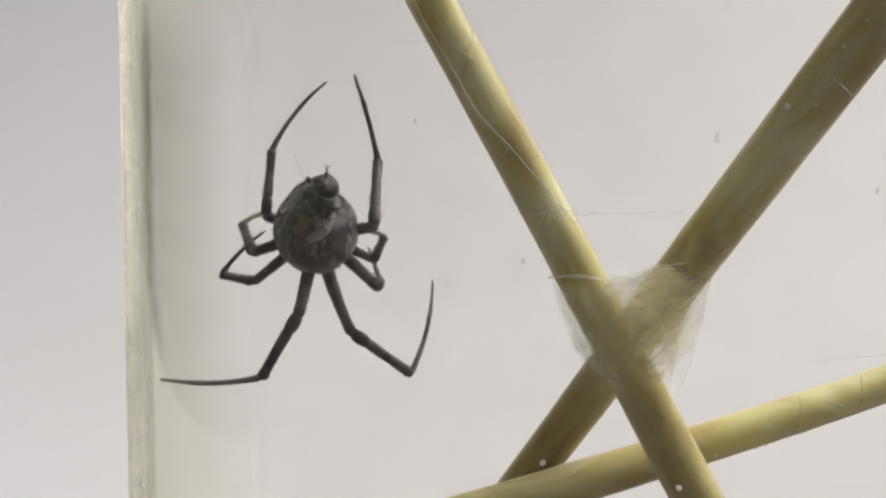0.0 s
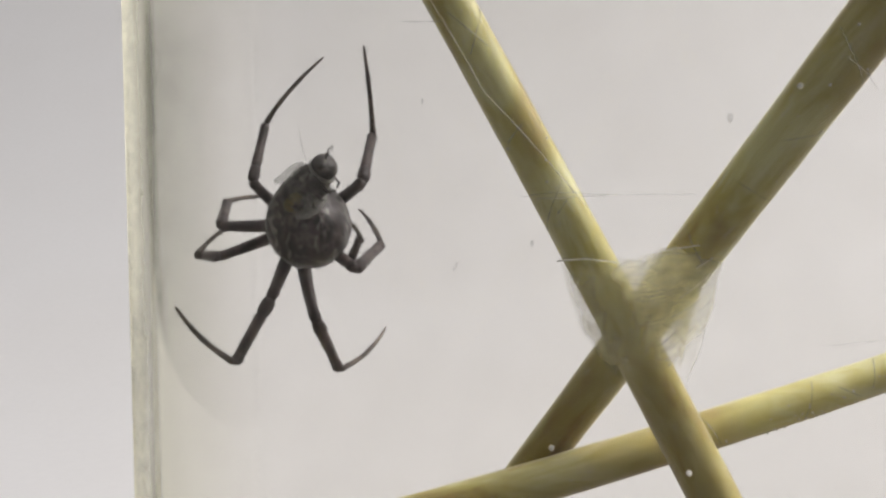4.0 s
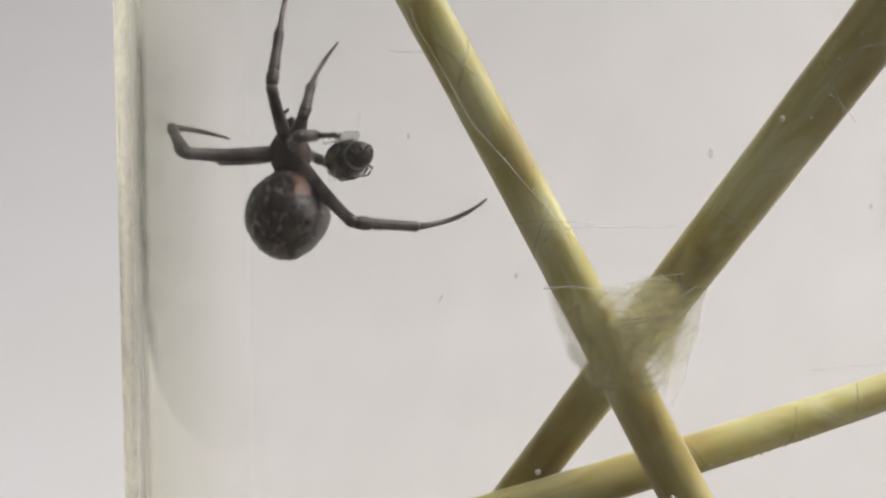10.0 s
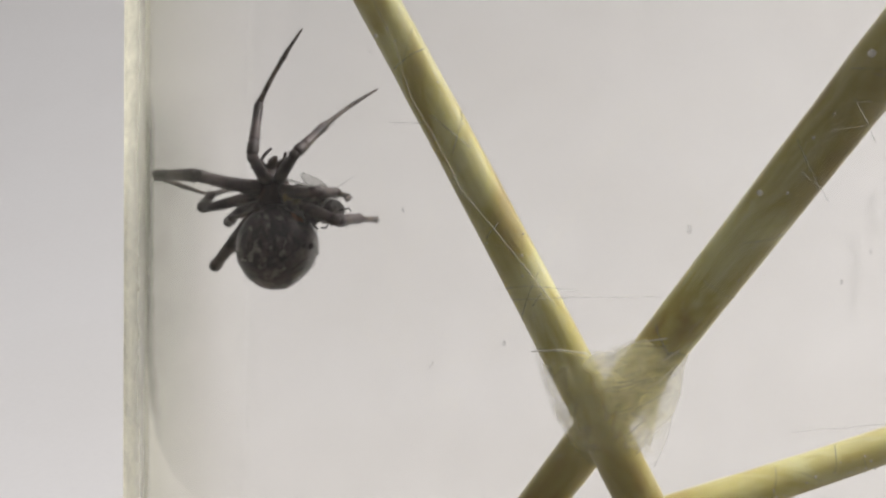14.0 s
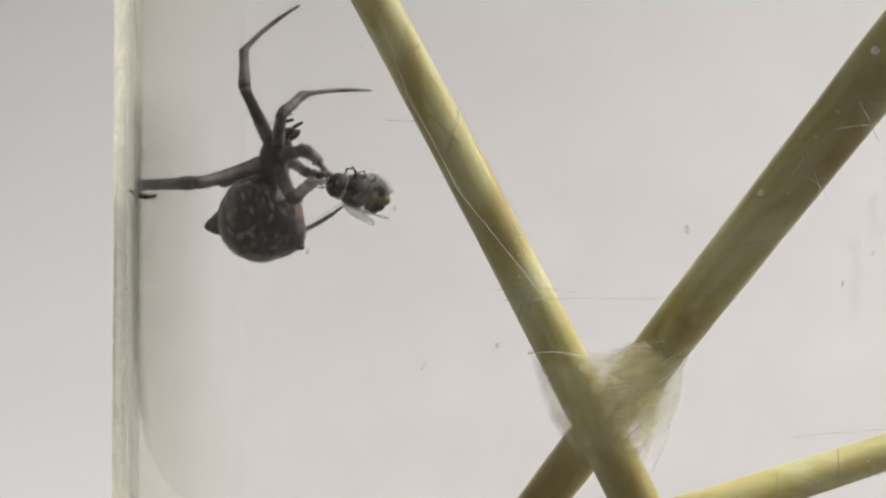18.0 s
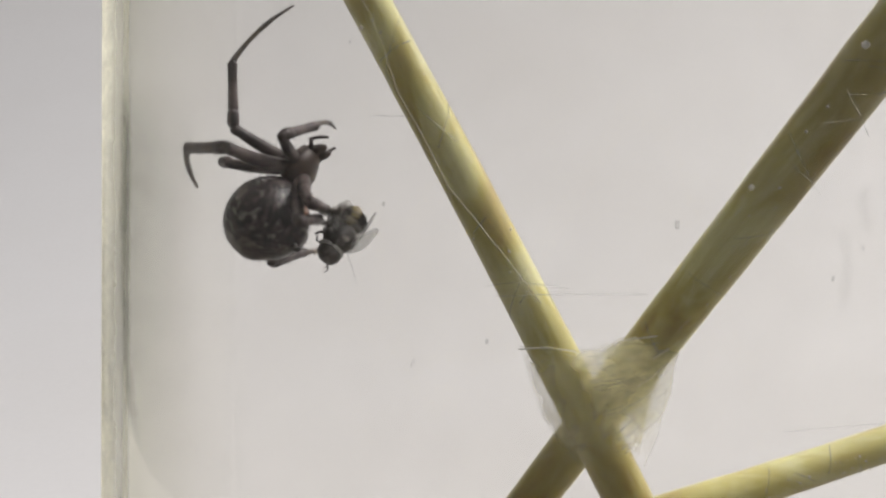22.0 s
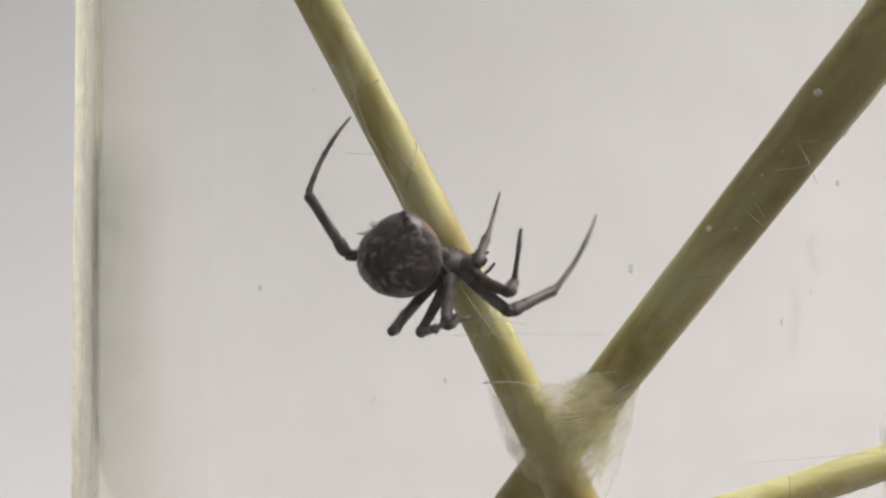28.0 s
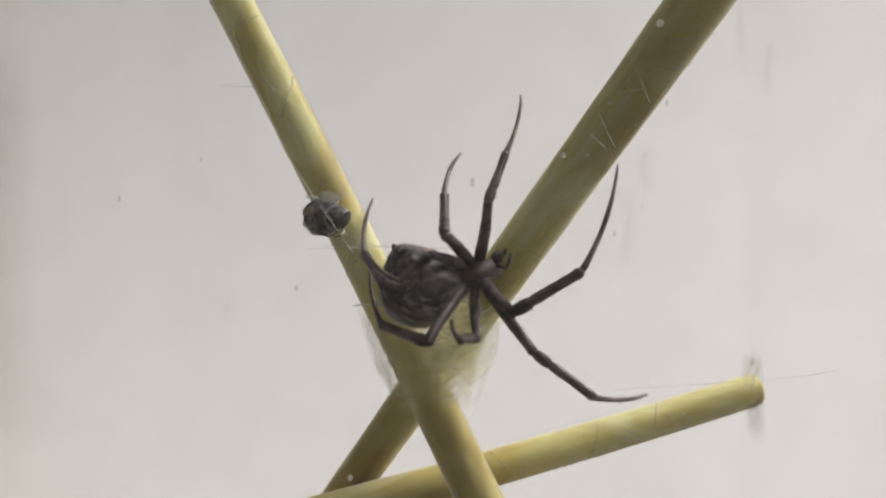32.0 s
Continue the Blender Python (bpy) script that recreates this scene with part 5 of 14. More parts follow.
    walk(met, [
        (0, pose(-0.003934, -0, 0.00428, 109.9, -28.7, -127.3)),
        (0.5, pose(-0.00396, -0.000143, 0.003788, 103.0, -2.9, -116.4)),
        (1, pose(-0.003761, -0.000383, 0.003174, 86.7, 25.7, -128.3)),
        (1.5, pose(-0.003924, 0.000623, 0.00478, 92.8, 14.5, -119.3)),
        (2, pose(-0.003923, 0.000274, 0.004393, 85.5, 3.1, -128.7)),
        (2.5, pose(-0.003962, 0.000388, 0.004708, 86.2, 5.3, -130.0)),
        (3, pose(-0.003927, -0.000238, 0.004255, 83.1, 7.5, -129.9)),
        (3.5, pose(-0.00399, -0.000207, 0.004496, 83.7, 0.7, -133.9)),
        (4.25, pose(-0.003947, 0.000475, 0.004754, 84.2, -9.1, -136.3)),
        (5.5, pose(-0.003498, 0.00138, 0.005418, 84.4, -25.2, -138.4)),
        (5.75, pose(-0.003749, 0.001351, 0.003989, 72.4, 14.0, -145.2)),
        (6, pose(-0.003202, 0.00207, 0.003293, 60.9, 51.1, -163.5)),
        (6.25, pose(-0.003537, 0.001503, 0.003219, 63.5, 50.1, -154.4)),
        (6.5, pose(-0.003701, 0.000898, 0.003275, 67.5, 49.4, -143.6)),
        (6.75, pose(-0.003726, 0.00048, 0.002954, 60.4, 52.3, -144.1)),
        (7, pose(-0.0037, 2.9e-05, 0.002926, 53.3, 56.0, -142.9)),
        (7.25, pose(-0.003294, 0.00072, 0.002173, 25.7, 70.8, -172.0)),
        (7.5, pose(-0.002597, 0.001566, 0.001756, -40.8, 74.6, 117.6)),
        (7.75, pose(-0.00342, 0.000865, 0.00244, 63.3, 76.2, -133.4)),
        (8, pose(-0.003792, 0.000183, 0.00323, 95.0, 54.6, -97.6)),
        (8.25, pose(-0.003468, -0.000693, 0.002458, 118.9, 54.4, -60.7)),
        (8.5, pose(-0.00288, -0.001253, 0.001893, 137.4, 47.4, -31.4)),
        (9, pose(-0.002723, -0.001041, 0.00162, 142.9, 44.7, -28.0)),
        (9.25, pose(-0.002653, -0.000716, 0.001418, 141.8, 56.5, -35.9)),
        (9.5, pose(-0.002518, -0.000422, 0.001269, 140.1, 67.3, -45.6)),
        (9.75, pose(-0.002615, -0.001172, 0.001535, 133.8, 59.5, -38.6)),
        (10, pose(-0.002444, -0.001921, 0.001851, 130.5, 50.6, -29.3)),
        (10.25, pose(-0.002477, -0.001496, 0.001564, 160.3, 62.7, 6.3)),
        (10.5, pose(-0.002485, -0.001007, 0.001383, -157.3, 59.9, 54.1)),
        (10.75, pose(-0.002792, -0.000883, 0.001601, -159.0, 59.1, 44.6)),
        (11, pose(-0.003048, -0.000671, 0.001867, -160.3, 58.0, 35.3)),
        (11.25, pose(-0.002976, -0.000817, 0.001781, -166.2, 57.7, 35.1)),
        (11.5, pose(-0.002864, -0.000942, 0.001735, -172.1, 56.9, 34.8)),
        (12, pose(-0.003587, -0.000705, 0.002808, -155.4, 66.2, 40.5)),
        (12.5, pose(-0.003852, -0.000938, 0.003797, -150.9, 72.0, 48.1)),
        (13, pose(-0.003561, -0.000847, 0.002821, -163.1, 60.2, 35.4)),
        (13.25, pose(-0.003605, -0.001253, 0.003131, 161.0, 61.6, -6.5)),
        (13.5, pose(-0.003485, -0.001653, 0.003487, 132.1, 52.4, -40.1)),
        (13.75, pose(-0.003673, -0.001008, 0.003106, 118.7, 56.6, -57.9)),
        (14, pose(-0.003644, -0.000423, 0.00284, 104.6, 58.4, -79.5)),
        (14.5, pose(-0.003637, 0.00012, 0.002665, 105.9, 54.8, -80.8)),
        (15.25, pose(-0.003485, 0.000138, 0.002368, 112.0, 49.5, -83.5)),
        (16.5, pose(-0.00325, 6.1e-05, 0.001829, 120.2, 41.5, -89.9)),
        (16.67, pose(-0.003055, -0.000165, 0.001749, 120.6, 39.9, -89.8)),
        (16.75, pose(-0.003003, -0.00029, 0.001699, 120.7, 39.2, -89.7)),
        (16.83, pose(-0.002951, -0.000426, 0.001659, 120.8, 38.4, -89.5)),
        (17, pose(-0.002822, -0.000743, 0.001623, 121.3, 36.5, -88.5)),
        (17.5, pose(-0.002721, -0.000346, 0.001414, 119.6, 30.6, -97.9)),
        (18, pose(-0.003083, -0.000127, 0.001821, 119.3, 27.4, -112.5)),
        (18.25, pose(-0.002997, 0.000622, 0.001751, 120.7, 28.8, -120.6)),
        (18.5, pose(-0.0027, 0.001323, 0.001725, 122.5, 30.2, -128.5)),
        (18.75, pose(-0.002974, 0.001016, 0.001852, 120.5, 29.7, -119.4)),
        (19, pose(-0.003165, 0.000652, 0.002018, 118.2, 29.5, -110.4)),
        (19.5, pose(-0.003205, 0.002073, 0.003132, 122.3, 41.0, -110.3)),
        (20, pose(-0.001388, 0.001835, 0.001071, 140.0, 58.3, -118.2)),
        (20.5, pose(-0.002195, 0.001644, 0.001414, 147.3, 49.5, -88.0)),
        (21, pose(-0.002009, 3.8e-05, 0.00088, 146.9, 47.1, -69.1)),
        (21.25, pose(-0.001951, 0.000268, 0.000843, 146.7, 43.1, -81.0)),
        (21.5, pose(-0.001899, 0.000494, 0.000852, 145.6, 40.9, -94.0)),
        (21.75, pose(-0.00215, -3.4e-05, 0.000952, 147.1, -1.8, -110.0)),
        (22, pose(-0.00221, -0.000477, 0.001042, 179.6, -21.9, -142.5)),
        (22.5, pose(-0.002829, 9.7e-05, 0.001499, 140.9, -8.4, -121.2)),
        (23, pose(-0.002138, 0.000927, 0.001092, 138.5, 29.5, -121.3)),
        (23.25, pose(-0.002484, 0.000355, 0.00121, 137.5, 17.9, -112.2)),
        (23.5, pose(-0.002612, -0.000296, 0.001335, 138.8, 6.1, -103.6)),
        (23.75, pose(-0.002241, 0.00083, 0.001118, 143.2, 23.7, -102.2)),
        (24, pose(-0.001289, 0.001702, 0.000957, 158.0, 38.0, -95.5)),
        (24.25, pose(-0.000667, 0.001771, 0.000801, 166.4, 36.1, -94.7)),
        (24.5, pose(-4.5e-05, 0.00184, 0.000785, 174.7, 34.6, -94.4)),
        (24.75, pose(-0.000621, 0.001033, 0.000511, 172.8, 28.3, -75.1)),
        (25, pose(-0.000998, 7.1e-05, 0.000457, 168.0, 24.0, -56.5)),
        (25.25, pose(-0.001242, -0.001113, 0.00069, 162.6, -2.9, -90.8)),
        (25.5, pose(-0.00193, -0.002033, 0.001502, 179.7, -22.7, -128.7)),
        (26, pose(-0.002125, -5.3e-05, 0.000937, 157.4, -2.9, -104.1)),
        (26.5, pose(-0.001124, 0.001448, 0.00077, 168.1, 25.1, -83.7)),
        (27, pose(0.000495, 0.00201, 0.000902, -157.8, 27.4, -52.6)),
        (27.5, pose(0.002145, 0.001556, 0.001354, -138.9, 2.7, -34.8)),
        (27.75, pose(0.001535, 0.001772, 0.001084, -143.3, 22.4, -49.9)),
        (28, pose(0.000846, 0.001839, 0.000889, -158.8, 38.1, -71.4)),
        (28.25, pose(0.000284, 0.001855, 0.000793, -169.5, 35.0, -72.6)),
        (28.5, pose(-0.000287, 0.001852, 0.000803, -179.8, 32.0, -73.0)),
        (28.75, pose(0.000879, 0.003466, 0.002533, -127.6, 44.1, -33.9)),
        (29, pose(0.002088, 0.003191, 0.005231, -83.9, 24.1, -20.4)),
        (29.25, pose(0.002054, 0.003383, 0.004898, -94.5, -15.7, -23.6)),
        (29.5, pose(0.001918, 0.003422, 0.004568, -113.4, -53.7, -7.2)),
        (29.75, pose(0.001996, 0.003385, 0.005066, -104.0, -70.9, -15.5)),
        (30, pose(0.001949, 0.003142, 0.005607, -35.3, -83.8, -85.4)),
        (30.25, pose(0.001589, 0.003542, 0.005286, -134.4, -84.2, 21.6)),
        (30.5, pose(0.00111, 0.003704, 0.004989, -154.7, -76.0, 49.8)),
        (30.75, pose(0.000455, 0.003849, 0.00531, -166.3, -77.0, 70.5)),
        (31, pose(-0.000224, 0.003692, 0.005602, -179.6, -78.7, 93.1)),
        (31.25, pose(-0.000247, 0.003577, 0.006094, -40.1, -61.9, -34.6)),
        (31.5, pose(-0.000277, 0.003099, 0.00667, -20.2, -31.7, -28.2)),
        (31.75, pose(0.000442, 0.00311, 0.0068, -37.1, -30.5, -28.8)),
        (32, pose(0.001102, 0.002808, 0.006788, -53.1, -27.3, -32.2)),
    ])
    leg, tib, met = LEGS["b"]
    walk(leg, [
        (0, pose(-6.3e-05, 0.000496, 9e-06, 93.3, -64.6, -122.2)),
        (0.5, pose(-0.000117, 0.000687, -0.000217, 97.2, -64.2, -129.6)),
        (1, pose(-0.000172, 0.000878, -0.000443, 100.9, -64.0, -132.3)),
        (1.5, pose(-0.000187, 0.000961, -0.000506, 121.1, -60.0, -153.0)),
        (2, pose(-0.000201, 0.001044, -0.000569, 125.3, -60.0, -152.3)),
        (2.5, pose(-0.000163, 0.000829, -0.000475, 137.1, -54.2, -164.7)),
        (3, pose(-0.000125, 0.000614, -0.00038, 122.4, -60.4, -151.0)),
        (3.5, pose(-0.000141, 0.000582, -0.000313, 125.0, -58.0, -150.8)),
        (5.5, pose(-0.000206, 0.000454, -4.3e-05, 99.2, -54.1, -129.2)),
        (5.75, pose(-0.000489, 0.000125, -0.000376, 166.1, -51.8, -141.9)),
        (6, pose(-0.000771, -0.000203, -0.000709, -140.7, -19.0, -137.2)),
        (6.25, pose(-0.000906, -0.000356, -0.000412, -136.1, -53.0, -147.7)),
        (6.5, pose(-0.001041, -0.000508, -0.000116, -102.4, -83.6, 164.9)),
        (6.75, pose(-0.000807, -0.000203, -0.000446, -157.3, -59.9, -127.1)),
        (7, pose(-0.000574, 0.000101, -0.000776, -152.8, -34.9, -113.4)),
        (7.25, pose(-0.000252, 0.000212, -0.000575, -163.6, -29.9, -120.9)),
        (7.5, pose(7.1e-05, 0.000323, -0.000375, -173.7, -27.1, -129.2)),
        (7.75, pose(9.5e-05, 0.000287, -0.00039, -162.2, -31.2, -130.0)),
        (8, pose(0.000119, 0.000251, -0.000405, -152.1, -36.9, -132.7)),
        (8.25, pose(0.000229, 0.000274, -0.000312, -158.3, -28.1, -127.8)),
        (8.5, pose(0.000338, 0.000297, -0.000218, -162.0, -19.2, -124.3)),
        (8.75, pose(0.000133, 0.000356, -0.000243, -166.7, -17.4, -123.7)),
        (9, pose(-7.2e-05, 0.000415, -0.000269, -171.4, -14.9, -123.2)),
        (9.5, pose(-0.000174, 0.000381, -0.000272, -179.6, -10.7, -122.8)),
        (9.75, pose(0.000128, 0.000262, -0.000241, -179.1, -14.7, -123.1)),
        (10, pose(0.00043, 0.000143, -0.000211, -180.0, -21.0, -123.5)),
        (10.25, pose(7.6e-05, 0.000247, -0.000216, 172.0, -13.3, -123.8)),
        (10.5, pose(-0.000279, 0.000351, -0.000221, 164.1, -6.4, -125.0)),
        (10.75, pose(3.3e-05, 0.000286, -0.000253, -175.1, -18.0, -123.9)),
        (11, pose(0.000345, 0.000221, -0.000285, -152.7, -27.3, -126.9)),
        (11.5, pose(0.000306, 0.000243, -0.000311, -154.7, -24.6, -125.4)),
        (12, pose(0.00031, 0.00024, -0.000311, -154.7, -26.7, -126.5)),
        (12.5, pose(5.8e-05, 0.000279, -0.000322, -163.1, -29.7, -128.1)),
        (13, pose(-0.000193, 0.000318, -0.000334, -177.3, -40.4, -130.6)),
        (13.25, pose(-0.00016, 0.000313, -0.000353, 177.0, -28.3, -130.5)),
        (13.5, pose(-0.000127, 0.000307, -0.000373, 173.0, -15.4, -131.6)),
        (13.75, pose(-0.000104, 0.000332, -0.000357, 171.9, -22.4, -130.7)),
        (14, pose(-8.1e-05, 0.000356, -0.000342, 171.6, -28.4, -129.8)),
        (14.5, pose(-6.7e-05, 0.000318, -0.000368, 178.0, -32.4, -132.3)),
        (15.25, pose(-4.5e-05, 0.000262, -0.000406, -170.7, -38.9, -137.6)),
        (16.5, pose(-9e-06, 0.000168, -0.000471, -149.1, -49.1, -152.2)),
        (16.67, pose(3.7e-05, 0.000167, -0.000465, -144.1, -45.9, -150.6)),
        (16.75, pose(5.8e-05, 0.000167, -0.000463, -141.7, -44.4, -149.7)),
        (16.83, pose(7.9e-05, 0.000167, -0.00046, -139.4, -43.0, -148.8)),
        (17, pose(0.000125, 0.000167, -0.000454, -134.6, -40.0, -146.8)),
        (17.5, pose(0.00019, 0.000153, -0.000431, -136.1, -37.9, -144.0)),
        (18, pose(0.000255, 0.00014, -0.000407, -137.8, -35.1, -140.8)),
        (18.25, pose(0.00024, 0.000149, -0.000412, -139.6, -36.8, -142.7)),
        (18.5, pose(0.000225, 0.000158, -0.000417, -140.7, -38.7, -144.8)),
        (18.75, pose(0.000238, 0.000141, -0.000415, -147.4, -39.9, -145.8)),
        (19, pose(0.000252, 0.000124, -0.000413, -154.6, -40.6, -146.3)),
        (19.5, pose(0.000106, 0.000137, -0.000356, -158.1, -32.2, -141.0)),
        (20, pose(-4.1e-05, 0.000149, -0.0003, -143.9, -37.7, -144.1)),
        (20.5, pose(-6.8e-05, 0.000153, -0.000382, -138.3, -36.3, -142.6)),
        (21, pose(-9.6e-05, 0.000157, -0.000465, -139.6, -38.8, -145.2)),
        (21.5, pose(-0.000206, 0.000147, -0.000431, -140.4, -39.8, -146.3)),
        (21.75, pose(-0.000262, 0.000223, -0.000337, -151.4, -43.7, -149.3)),
        (22, pose(-0.000318, 0.0003, -0.000243, -166.4, -43.9, -149.0)),
        (22.5, pose(-0.000213, 0.000293, -0.00032, -178.1, -55.8, -151.7)),
        (23, pose(-0.000108, 0.000285, -0.000397, -163.8, -43.6, -148.9)),
        (23.25, pose(-0.000179, 0.000231, -0.000396, -154.0, -40.1, -147.0)),
        (23.5, pose(-0.000249, 0.000177, -0.000396, -144.3, -38.2, -145.4)),
        (23.75, pose(-1.9e-05, 0.000164, -0.000449, -153.9, -36.7, -144.4)),
        (24, pose(0.00021, 0.00015, -0.000501, -166.9, -36.9, -144.7)),
        (24.25, pose(0.000105, -1.7e-05, -1.8e-05, -147.2, -53.7, -154.9)),
        (24.5, pose(0, -0.000184, 0.000465, -110.4, -64.9, 177.8)),
        (24.67, pose(-5.8e-05, 2.1e-05, 0.000234, -151.9, -58.2, -163.4)),
        (24.83, pose(-0.000114, 0.000213, 1.6e-05, 179.7, -45.8, -157.1)),
        (25, pose(-0.000172, 0.000417, -0.000215, 158.4, -30.3, -159.8)),
        (25.25, pose(-5e-05, 0.000402, -0.000261, 166.6, -36.8, -158.5)),
        (25.5, pose(7.1e-05, 0.000388, -0.000307, 175.4, -43.9, -158.2)),
        (26.17, pose(0.000117, 0.000394, -0.000137, 165.4, -44.4, 180.0)),
        (26.83, pose(0.000163, 0.0004, 3.2e-05, 156.3, -53.2, 159.9)),
        (27.5, pose(0.000209, 0.000407, 0.000202, 151.4, -69.1, 139.9)),
        (27.75, pose(0.000309, 0.000346, 0.000112, 148.4, -64.7, 133.6)),
        (28, pose(0.00041, 0.000285, 2.2e-05, 147.5, -59.2, 126.6)),
        (28.25, pose(0.000396, 0.000303, 1.7e-05, 151.8, -60.2, 127.7)),
        (28.5, pose(0.000383, 0.000322, 1.3e-05, 156.0, -61.6, 129.1)),
        (28.75, pose(0.000249, 0.00023, 0.00024, 64.2, -76.0, -160.4)),
        (29, pose(0.000116, 0.000138, 0.000466, 10.7, -47.9, -110.4)),
        (29.12, pose(8.8e-05, 0.000135, 0.00047, 16.8, -51.8, -111.8)),
        (29.25, pose(5.8e-05, 0.000133, 0.000475, 24.5, -56.0, -114.5)),
        (29.38, pose(2.7e-05, 0.00013, 0.000479, 33.6, -59.9, -118.6)),
        (29.5, pose(-1e-06, 0.000127, 0.000484, 43.2, -63.2, -124.0)),
        (29.62, pose(-5e-06, 0.00013, 0.000483, 31.1, -54.8, -112.3)),
        (29.685, pose(-7e-06, 0.000131, 0.000482, 26.0, -49.5, -107.8)),
        (29.75, pose(-9e-06, 0.000133, 0.000482, 21.6, -43.9, -104.5)),
        (29.88, pose(-1.2e-05, 0.000135, 0.000481, 14.3, -32.8, -100.2)),
        (30, pose(-1.6e-05, 0.000138, 0.000481, 8.6, -23.7, -98.4)),
        (30.25, pose(2.8e-05, 0.000128, 0.00048, 4.7, -27.5, -98.9)),
        (30.5, pose(7.2e-05, 0.000118, 0.00048, -0.1, -30.9, -99.1)),
        (30.75, pose(0.000301, 4.1e-05, 0.000201, -5.5, -31.4, -99.0)),
        (31, pose(0.000531, -3.6e-05, -7.8e-05, -10.8, -31.1, -99.1)),
        (31.12, pose(0.000457, -1e-05, 4.7e-05, -13.6, -30.0, -99.4)),
        (31.25, pose(0.000377, 2e-05, 0.000182, -16.6, -28.7, -99.8)),
        (31.38, pose(0.000297, 4.9e-05, 0.000317, -19.5, -27.3, -100.3)),
        (31.5, pose(0.000223, 7.6e-05, 0.000441, -22.1, -26.0, -100.8)),
        (31.75, pose(0.000193, 0.000102, 0.000448, -17.2, -27.9, -100.1)),
        (32, pose(0.000164, 0.000128, 0.000454, -12.1, -29.5, -99.6)),
    ])
